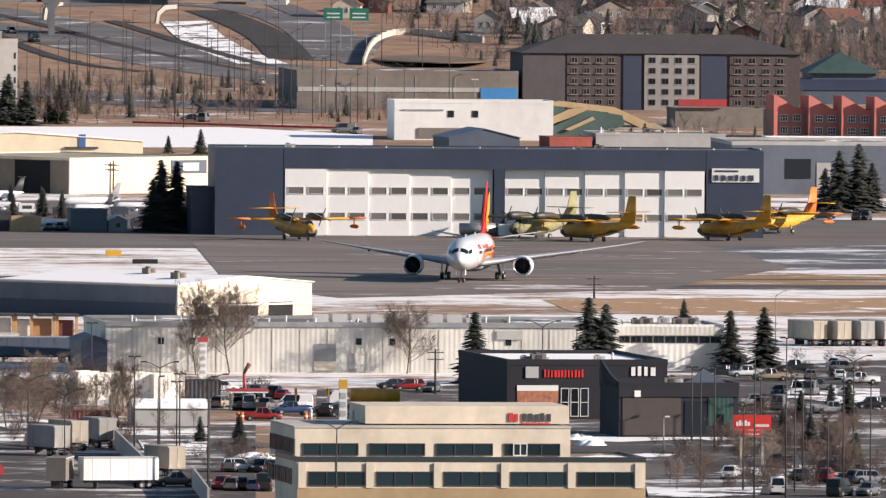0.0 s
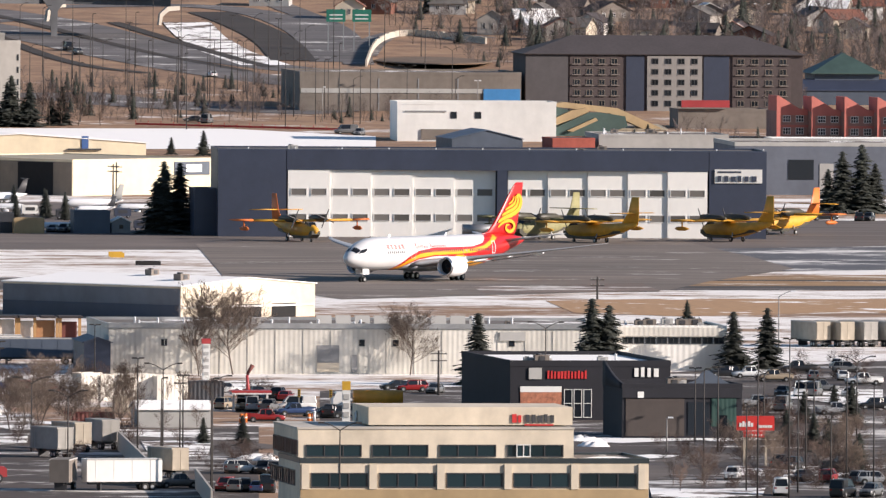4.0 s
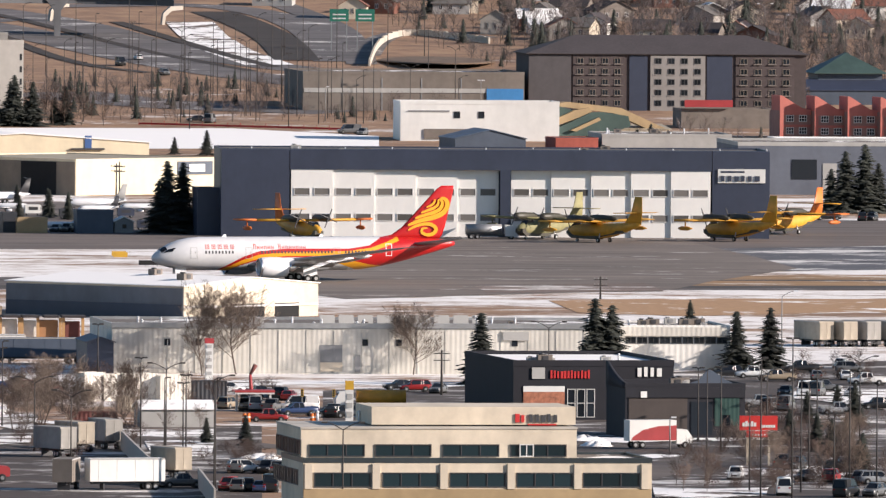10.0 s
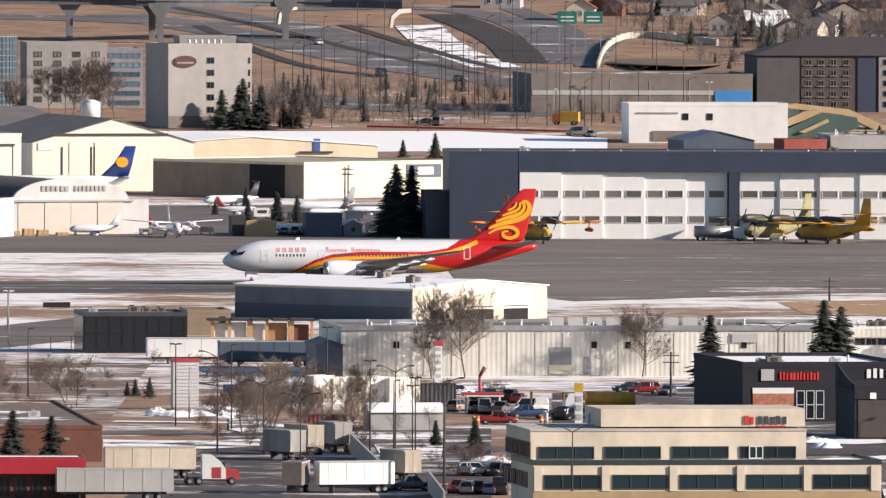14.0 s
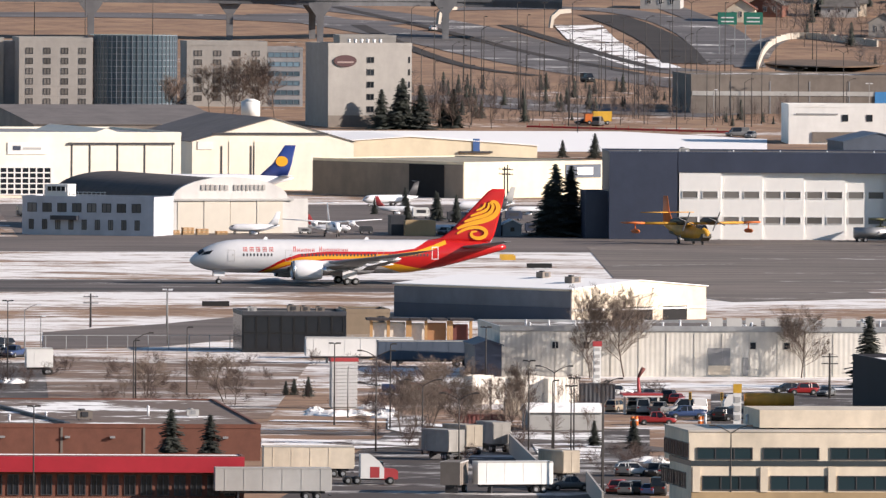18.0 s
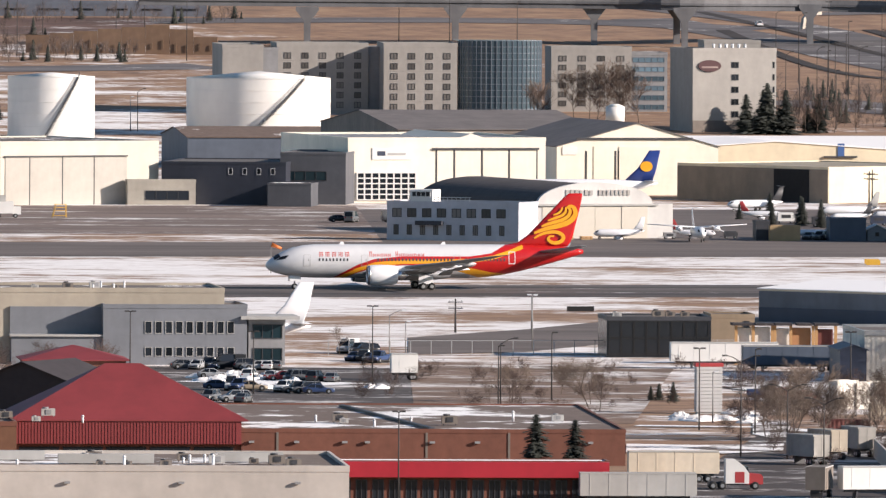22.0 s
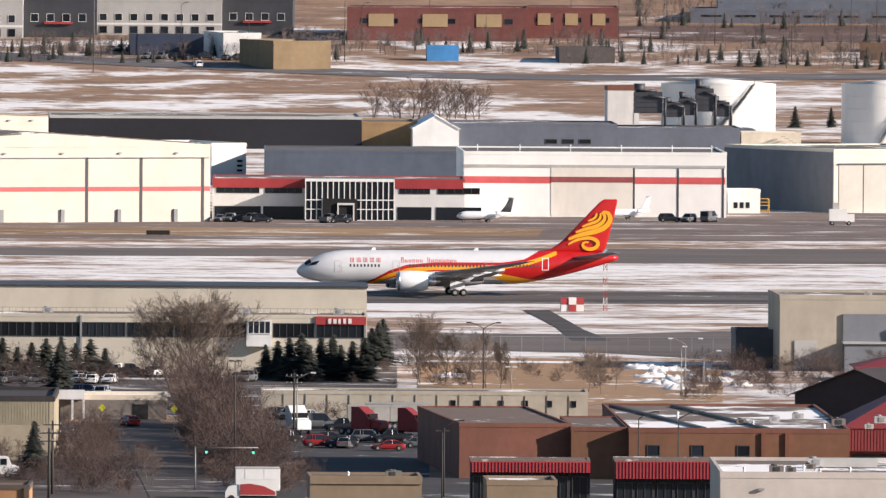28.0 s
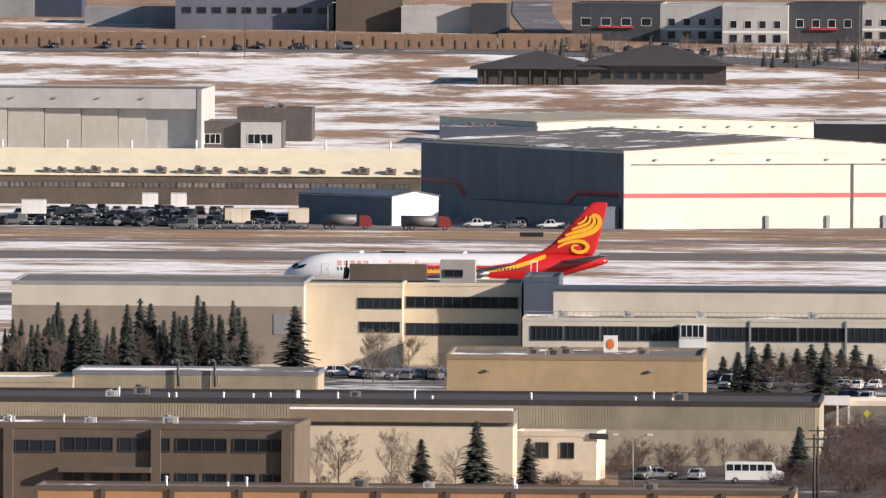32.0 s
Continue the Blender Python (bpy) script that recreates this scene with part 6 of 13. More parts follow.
def warehouses():
    g = hall("warehouse", (126.8, 2716.4, 0), 76.8, 33.9, 7, 3, BEIGE_RIB, TAR_SNOW, "long beige ribbed-metal warehouse", "warehouse", "flat", 0, 0.5, STEEL)
    d = plate(g, "loading_door", 31.48, 0.35, 34.79, 4.35, GREY_MID, 0.08, "grey roll-up loading door")
    plate(g, "door_panel", 31.48, 0.35, 34.8, 1.72, STONE, 0.12)
    for x in (8.34, 13.03, 38.22, 60.9, 43.35):
        window(g, x, 4.2, 0.9, 1.0, GLASS, FRAME_D)
    plate(g, "door", 36.69, 0.19, 37.53, 2.91, GREY_MID, 0.1)
    plate(g, "sign_board", 59.08, 5.1, 63.01, 6.39, GREY, 0.3, "weathered sign board")
    plate(g, "eave_trim", -0.04, 6.87, 76.71, 7.63, STEEL, 0.25)
    roof_clutter(g, 76.8, 20, 7, 6, 21, 22)
    for i in range(9):
        part("skylight", block(2.3, 0.3, 1.5, GREY), None, g, "", pose(33.5 + i * 2.9, 9, 7.1, -18))
    seams(g, [4.2 * k for k in range(1, 18)], 0.1, 6.5, BEIGE_RIB, 0.12)
    g2 = hall("warehouse", (205.3, 2742.3, 0), 16.7, 22, 6.4, 3, WHITE_RIB, TAR_SNOW, "white ribbed annex with ribbon windows", "warehouse", "flat", 0, 0.4)
    windows(g2, 0.66, 3.95, 16.4, 5.03, 9, 1, 0.92, 0.95, GLASS, FRAME_D, 2)
    plate(g2, "eave_band", -0.04, 5.15, 16.65, 6.49, BEIGE_RIB, 0.5)
    roof_clutter(g2, 15, 14, 6.4, 6, 22, 2)
    m = hall("warehouse", (150.9, 2979.1, 0), 33.2, 39.7, 5.4, 45, STONE, SNOW_ROOF, "cream warehouse with a snow-covered gable roof", "warehouse", "front", 1.2)
    for x0, x1 in ((4.15, 7.21), (10, 19.78), (22.45, 28.35)):
        plate(m, "loading_door", x0, 0, x1, 2.3, BLACK, 0.1, "dark open loading door")
    # Blue-grey sheet over the cream side wall carries its shade as colour.
    part("side_cladding", block(0.14, 39.6, 5.1, SIDE_GREY), None, m, "blue-grey sheet painting shade onto the side wall", (-0.09, 19.9, 0.0))
    plate(m, "rail", 0.26, 2.14, 32.99, 1.83, FRAME_W, 0.2)
    # Darker band along the lower part of the side wall.
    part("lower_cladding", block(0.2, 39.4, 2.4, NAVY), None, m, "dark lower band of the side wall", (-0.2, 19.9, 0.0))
    unit(m, 9, 8, 5.9, 1.0, "rooftop_unit", True)
    unit(m, 15, 20, 6.4, 0.9, "rooftop_unit", True)


def shops():
    g = hall("shop", (174.4, 2530.2, 0), 22.8, 40, 7.8, 6, SHOP_BLACK, SNOW_ROOF, "black flat-roofed shop block with lit signs", "shop", "flat", 0, 0.6)
    plate(g, "poster_window", 1.43, 2.22, 7.28, 4.44, POSTER, 0.1, "faded orange and white poster glazing")
    plate(g, "poster_top", 1.42, 3.96, 7.28, 4.76, WHITE, 0.14)
    windows(g, 7.55, 0.16, 11.7, 4.6, 3, 1, 0.85, 0.9, GLASS, FRAME_W, 1, 1)
    text_bars(g, 5.26, 5.86, 11.04, 6.98, 12, TITLE_RED, 0, "lettering", 8)
    plate(g, "mascot_badge", 2.61, 5.78, 4.45, 7.37, GREY, 0.2, "round grey badge")
    text_bars(g, 17.65, 6.11, 21.34, 7.47, 4, WHITE, 0, "lettering", 9)
    roof_clutter(g, 26, 10, 7.8, 5, 31, 2)
    b = hall("restaurant", (185.2, 2464.3, 0), 16.6, 14.7, 6.8, 6, SHOP_BLACK, TAR_SNOW, "low dark restaurant with angled parapets", "restaurant", "flat", 0, 0.7, SHOP_BLACK)
    plate(b, "fascia", -0.04, 5.55, 16.57, 6.88, SHOP_BLACK, 0.25)
    plate(b, "brown_panel", 0.47, 0.31, 8.58, 5.41, UMBER, 0.1, "dull brown wall panel")
    plate(b, "dark_glazing", 9.09, 0.47, 12.04, 4.95, GLASS, 0.1)
    plate(b, "green_panel", 12.38, 1.63, 15.8, 5.49, GREEN_ROOF, 0.1)
    plate(b, "door", 13.48, 0.86, 14.56, 3.17, GLASS, 0.14)
    plate(b, "round_badge", 2.07, 5.55, 2.93, 6.4, WHITE, 0.32)
    bm = bmesh.new()
    W = 16.6
    Hh, D = 6.8, 14.7
    prism(bm, [(W - 7.6, Hh + 0.2), (W, Hh + 0.2), (W - 1.6, Hh + 1.0), (W - 3.6, Hh + 2.3), (W - 4.2, Hh + 2.3), (W - 5.4, Hh + 0.9)], 5.6, 6.0)
    part("angled_parapet", bm, NAVY_GREY, b, "swept-up corner of the parapet")
    bm = bmesh.new()
    loft(bm, [[(-0.1, D * k / 6, Hh), (0.35, D * k / 6, Hh), (0.35, D * k / 6, Hh + 0.7 + 2.6 * (k / 6) ** 1.6), (-0.1, D * k / 6, Hh + 0.7 + 2.6 * (k / 6) ** 1.6)] for k in range(7)])
    part("angled_parapet", bm, SHOP_BLACK, b, "swept-up side of the parapet")
    roof_clutter(b, 14, 8, 6.8, 3, 33)
    s = thing("pylon_sign", "red two-board restaurant sign on two pale posts", "sign", (194.1, 2368.2, 0), 4)
    for x in (0.0, 2.85):
        part("post", block(0.28, 0.28, 3.8, STONE), None, s, "", (x, 0.2, 0))
    part("board", block(5.0, 0.4, 1.9, SIGN_RED), None, s, "red board with white script", (1.40, 0, 4.7))
    part("board", block(2.9, 0.35, 0.8, SIGN_RED), None, s, "small red board", (1.25, 0, 3.8))
    part("board_edge", block(2.1, 0.44, 1.8, ORANGE_P), None, s, "orange rim of the round badge", (0.15, 0.02, 4.75))
    for k in range(5):
        part("lettering", block(0.3, 0.1, 0.5 + 0.2 * (k % 2), FRAME_W), None, s, "", (-1.10 + 0.5 + k * 0.38, -0.24, 5.20))
    for k in range(6):
        part("lettering", block(0.26, 0.1, 0.35, FRAME_W), None, s, "", (-1.10 + 2.9 + k * 0.33, -0.22, 5.05))
        part("lettering", block(0.2, 0.1, 0.2, FRAME_W), None, s, "", (-0.20 + 0.4 + k * 0.4, -0.2, 4.00))
    p = thing("pylon_sign", "slim white pylon sign with a red cap", "sign", (139.6, 2681.3, 0), 2)
    part("post", block(1.09, 0.8, 5.69, WHITE), None, p)
    part("cap", block(1.34, 0.9, 0.75, RED), None, p, "", (0, 0, 5.69))
    for k in range(5):
        part("lettering", block(0.7, 0.1, 0.5, GREY), None, p, "", (0, -0.42, 1.0 + k * 1.0))
    t = thing("pylon_sign", "tall white fuel price sign with a yellow head", "sign", (145.5, 2431.3, 0), 0)
    part("board", block(1.06, 0.5, 5.76, WHITE), None, t, "", (0, 0, 3.19))
    part("head", block(1.14, 0.55, 1.21, YELLOW), None, t, "", (0, 0, 7.58))
    part("post", block(0.4, 0.4, 3.26, STEEL), None, t)
    for k in range(3):
        part("price_panel", block(0.8, 0.1, 0.7, GREY), None, t, "", (0, -0.3, 3.94 + k * 1.2))
    c = thing("fuel_canopy", "low red and white fuel station canopy", "canopy", (139.6, 2560, 0), 3)
    part("canopy", block(5.6, 4, 0.4, FRAME_W), None, c, "", (0, 0, 2.5))
    part("red_fascia", block(5.7, 4.1, 0.3, RED), None, c, "", (0, 0, 2.72))
    for sx in (-2.4, 0, 2.4):
        part("column", block(0.3, 0.3, 2.5, FRAME_W), None, c, "", (sx, 0, 0))
        part("pump", block(0.5, 0.4, 1.3, GREY), None, c, "", (sx * 0.7 + 0.6, 0, 0))
    boom = thing("crane_boom", "upright red crane boom on a dark base", "crane", (141.0, 2590, 0), 4)
    part("base", block(2.0, 1.4, 0.9, DARK), None, boom)
    bm = bmesh.new()
    tube(bm, (0, 0, 0.8), (-0.25, 0, 4.2), 0.30, 0.2, 8)
    part("boom", bm, RED, boom)
    bm = bmesh.new()
    tube(bm, (-0.25, 0, 4.2), (0.55, 0, 5.6), 0.2, 0.34, 8)
    part("boom_head", bm, DARK_RED, boom)
    for at, n in (((136.0, 2516.7, 0), 2), ((145.5, 2517.9, 0), 2), ((143.9, 2548, 0), 1)):
        for k in range(n):
            d = thing("traffic_drum", "orange traffic drum with a white band", "traffic drum", (at[0] + 0.6 * k, at[1] + k, 0), 0, "traffic drums")
            bm = bmesh.new()
            tube(bm, (0, 0, 0), (0, 0, 1.25), 0.33, 0.26, 12)
            part("drum", bm, ORANGE_P, d)
            bm = bmesh.new()
            tube(bm, (0, 0, 0.6), (0, 0, 0.8), 0.31, 0.30, 12)
            part("band", bm, WHITE, d)
    for at in ((145.7, 2546, 0), (150.1, 2545, 0)):
        sg = thing("traffic_light", "traffic light on a grey post with a yellow head", "traffic light", at, 0, "traffic lights")
        part("post", block(0.16, 0.16, 3.2, POLE_GREY_EARLY), None, sg)
        head = part("signal_head", block(0.4, 0.35, 1.1, YELLOW), None, sg, "yellow signal housing", (0, -0.1, 2.6))
        for k in range(3):
            part("lens", block(0.24, 0.06, 0.24, BLACK), None, head, "", (0, -0.19, 0.1 + 0.33 * k))


POLE_GREY_EARLY = surf("galvanised_signal_post", (0.30, 0.29, 0.28), 0.6, 0.3, 0.1, 1.0)


def grey_office():
    g = hall("office", (-11.2, 2777.3, 0), 42.7, 27.9, 11.2, 4, HALL_BEIGE, TAR_SNOW, "beige-grey office hall with stepped grey panels", "office building", "flat", 0, 0.5)
    pn = plate(g, "grey_panel", 9.71, 2.97, 24.01, 8.8, WING_GREY, 0.4)
    plate(g, "door", 2.26, 0.18, 5.79, 4.69, GREY, 0.2, "pale roll-up door")
    part("vestibule", block(14.3, 3.2, 4.3, WING_GREY), None, g, "low grey vestibule before the hall", (16.9, -1.6, 0))
    plate(g, "canopy", 9.5, 4.3, 27.78, 4.6, GREY, 3.6, "pale flat canopy")
    b = hall("office", (12.8, 2775.2, 0), 22.1, 18, 8.9, 4, WING_GREY, TAR_SNOW, "grey office wing with two rows of windows", "office building", "flat", 0, 0.4)
    windows(b, 6.14, 4.69, 20.38, 6.8, 9, 1, 0.7, 0.9, GLASS, GREY, 1)
    windows(b, 6.16, 1.22, 20.39, 2.81, 9, 1, 0.7, 0.9, GLASS, GREY, 1)
    c = hall("office", (35.1, 2778, 0), 5.6, 10, 6.8, 4, GREY_MID, TAR_SNOW, "glazed grey stair tower with a flat overhanging roof", "office building", "flat", 0, 0.2)
    for y0, y1 in ((0.6, 2.6), (4.0, 6.2)):
        window(c, 2.9, y0, 4.6, y1 - y0, GLASS_TEAL, FRAME_D, 3)
    part("roof_slab", block(9.0, 12, 0.5, GREY), None, c, "", (3.2, 4, 7))
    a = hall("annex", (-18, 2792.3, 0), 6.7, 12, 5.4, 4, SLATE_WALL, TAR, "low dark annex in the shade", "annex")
    roof_clutter(g, 34, 14, 11.2, 4, 41, 4)
    d = hall("office", (91.4, 2820.1, 0), 16.3, 16, 6, 3, GLASS_DARK, TAR, "dark glass office with black frames", "office building", "flat", 0, 0.4, DARK)
    W, Hh = 16.3, 6
    windows(d, 0.3, 0.4, W - 0.3, Hh - 0.3, 8, 2, 0.97, 0.96, GLASS_DARK, BLACK, 1)
    e = hall("office", (109.9, 2877.9, 0), 6.9, 14, 4.7, 3, TAN_DARK, TAR, "brown block beside the dark glass office", "office building", "flat", 0, 0.4)
    window(e, 5.6, 2.6, 1.0, 1.4, GLASS, FRAME_D)
    roof_clutter(d, W, 10, Hh, 6, 43)


HALL_BEIGE = surf("warm_beige_panels", (0.40, 0.35, 0.28), 0.8, 0, 0.07, 0.5, 0, 0.15)
WING_GREY = surf("blue_grey_wing_panels", (0.185, 0.195, 0.215), 0.7, 0, 0.08, 0.5, 0, 0.15)
POSTER = surf("faded_orange_poster", (0.42, 0.16, 0.09), 0.6, 0, 0.5, 1.6, 0, 0.3)
SIGN_RED = surf("bright_red_sign", (0.55, 0.025, 0.02), 0.5, 0, 0.05, 0.8)
SHOP_BLACK = surf("blue_black_panels", (0.012, 0.0125, 0.019), 0.85, 0, 0.15, 0.5, 0, 0.2)
UMBER = surf("umber_wall", (0.058, 0.045, 0.040), 0.8, 0, 0.12, 0.6, 0, 0.2)
GLASS_DARK = surf("black_glass_wall", (0.018, 0.02, 0.024), 0.25, 0, 0.2, 0.8)


def red_roofs():
    g = hall("restaurant", (-0.5, 2379.5, 0), 29.7, 25, 5.7, 3, BROWN, RED_RIB, "hall with a steep red metal pyramid roof", "hall", "hip", 7.2, 0, None, 0.9)
    W, Hh = 29.7, 5.7
    plate(g, "red_fascia", 0.0, Hh - 3.0, W, Hh - 0.05, RED_RIB, 0.7, "ribbed red fascia")
    bm = bmesh.new()
    for k in range(int(W / 0.42)):
        box(bm, k * 0.42, -0.76, Hh - 2.95, k * 0.42 + 0.16, -0.6, Hh - 0.1)
    part("fascia_ribs", bm, RED_RIB, g)
    for k in range(5):
        plate(g, "glazing", 0.5 + (W - 1) * k / 5, 0.6, (W - 1) * (k + 1) / 5, Hh - 3.4, GLASS, 0.12)
    # Near-black walls and roof carry the gable's shade in their colour.
    h2 = hall("hall", (-8.1, 2552.8, 0), 18.6, 18, 4.3, -24, SHADED_DARK, SHADED_DARK, "hall with shade put into its dark gable end", "hall", "front", 3.43, 0, None, 0.4)
    h3 = hall("hall", (0.9, 2734.2, 0), 15.2, 15, 1.9, 3, BROWN, RED_RIB, "low hall with a red ribbed hipped roof", "hall", "hip", 2.22, 0, None, 0.6)
    wr = hall("hall", (-10.1, 2513.3, 0), 11.1, 10, 1.6, 3, SHADED_DARK, TAR_SNOW, "low dark link beside the red roof", "hall", "flat", 0, 0.3)
    b = hall("store", (29.2, 2380.7, 0), 50.6, 95, 4.5, 2, BROWN, ROOF_SOME_SNOW, "long red-brown block store with a flat brown roof", "store", "flat", 0, 0.3, BROWN)
    for u in (1.32, 7.27, 13.59, 16.57, 25.13, 31.08, 39.27, 45.98):
        wall_lamp(b, u, 3.09)
    sr = hall("shop_row", (38.9, 2259.6, 0), 34.8, 7, 5.1, 2, BROWN, SNOW_ROOF, "row of shops under a red ribbed awning", "shop", "flat", 0, 0.2)
    plate(sr, "red_awning", -0.02, 3.25, 34.73, 5.18, AWNING_RED, 1.6, "long red ribbed awning over the shop fronts")
    windows(sr, 0.71, 0.14, 34.04, 3.06, 16, 1, 0.7, 0.9, GLASS, FRAME_D, 2)
    seams(b, (4.75, 24.39, 35.26), 0, 4.3, GREY_BROWN, 0.3)
    part("expansion_joint", block(0.7, 86, 0.3, DARK), None, b, "", pose(21.5, 45, 4.6, 0, 0, 5))
    roof_clutter(b, 50, 60, 4.5, 5, 51, 4)
    f = hall("store", (-15.6, 2152.2, 0), 54.9, 46, 8.2, 2, BLOCK_PALE, ROOF_HALF_SNOW, "pale warm-grey block store with rooftop units", "store", "flat", 0, 0.5)
    for u in (4.87, 21.33, 34.91, 48.76):
        wall_lamp(f, u, 6.68)
    roof_clutter(f, 54.9, 34, 8.2, 16, 52, 10)
    for u, y, L in ((26.5, 14, 11.5), (16, 24, 7.0), (44, 20, 8.0)):
        part("roof_duct", block(L, 1.6, 1.1, GREY), None, f, "pale sheet-metal roof duct", (u, y, 8.4))
    c = hall("store", (-28.9, 2346.1, 0), 28.6, 90, 6.4, 3, ORANGE_BROWN, ROOF_HALF_SNOW, "orange-brown store with a part snowy roof", "store", "flat", 0, 0.4, BROWN)
    for u in (3.2, 8.91, 14.85):
        window(c, u, 3.09, 1.7, 1.5, GLASS, FRAME_D, 1)
    for u in (17.41, 20.49):
        plate(c, "downpipe", u - 0.25, 0, u + 0.25, 6.2, BROWN, 0.3)
    d = hall("store", (-36.4, 2347.7, 0), 7.5, 40, 6.5, 3, ORANGE_BROWN, BROWN_ROOF, "orange-brown bay stepping forward", "store", "flat", 0, 0.3, BROWN)
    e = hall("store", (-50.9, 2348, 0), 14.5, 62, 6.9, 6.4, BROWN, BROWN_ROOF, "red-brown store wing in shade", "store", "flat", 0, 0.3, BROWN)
    roof_clutter(c, 40, 60, 6.4, 6, 53, 4)
    for k, u in enumerate((7.47, 15.73)):
        part("expansion_joint", block(0.7, 84, 0.3, DARK), None, c, "", pose(u - 2, 45, 6.5, 0, 0, 6))
    for x0, x1, z0, z1 in ((-47.6, -32.7, 4.2, 5.6), (-29.6, -14.5, 3.5, 5.75)):
        # Dark wall colour holds the shade below the awning.
        row = hall("shop_row", (x0, 2262, 0), x1 - x0, 9, z1, 2, SHADED_DARK, BROWN_ROOF, "dark shop front under a red ribbed awning", "shop", "flat", 0, 0.15, ROOF_HALF_SNOW)
        plate(row, "red_awning", -0.02, z0, x1 - x0 + 0.02, z1 - 0.1, AWNING_RED, 1.3, "red ribbed awning")
        for k in range(int((x1 - x0) / 0.42)):
            part("awning_rib", block(0.10, 0.10, z1 - z0 - 0.15, STRIPE_DARK), None, row, "", (0.2 + k * 0.42, -1.33, z0 + 0.02))
        for k in range(6):
            window(row, (x1 - x0) * (k + 0.5) / 6, 0.5, (x1 - x0) / 6 - 0.5, z0 - 1.0, GLASS, FRAME_D, 2)
    t = hall("shop", (-65.3, 2182.5, 0), 13.5, 14, 6.2, 3, TAN_DARK, TAR, "tan flat-roofed shop with plain walls", "shop", "flat", 0, 0.4)
    roof_clutter(t, 12, 9, 6.2, 2, 54, 1)
    plate(t, "coping", 0, 5.7, 13.5, 6.7, TAN_DARK, 0.2)
    t2 = hall("shop", (-43.7, 2170.1, 0), 8.4, 14, 6.4, 3, TAN_DARK, TAR_SNOW, "tan flat-roofed shop with plain walls", "shop", "flat", 0, 0.4)
    l = hall("depot", (-83.4, 2556.3, 0), 46.1, 12, 3.8, 2, DEPOT_TAN, TAR_SNOW, "long low tan depot with few windows", "depot", "flat", 0, 0.3)
    windows(l, 25.36, 1.59, 45.78, 3.15, 6, 1, 0.22, 0.6, GLASS, FRAME_D)
    seams(l, [3.1 * k for k in range(1, 15)], 0, 3.5, GREY_BROWN, 0.1)


BLOCK_PALE = surf("pale_warm_block_wall", (0.53, 0.485, 0.44), 0.8, 0, 0.07, 0.5, 0, 0.15)
SHADED_DARK = surf("dark_shingle", (0.040, 0.033, 0.035), 0.85, 0, 0.15, 0.8, 0, 0.1)
DEPOT_TAN = surf("grey_tan_block_wall", (0.44, 0.395, 0.32), 0.85, 0, 0.08, 0.6, 0, 0.2)
ROOF_SOME_SNOW = snowy("brown_membrane_roof_with_snow", (0.15, 0.108, 0.085), 0.40, 0.9, 0.05)
ROOF_HALF_SNOW = snowy("membrane_roof_with_snow", (0.16, 0.12, 0.095), 0.44, 0.9, 0.05)
ORANGE_BROWN = surf("orange_brown_block", (0.175, 0.080, 0.044), 0.85, 0, 0.12, 0.7, 0, 0.2)


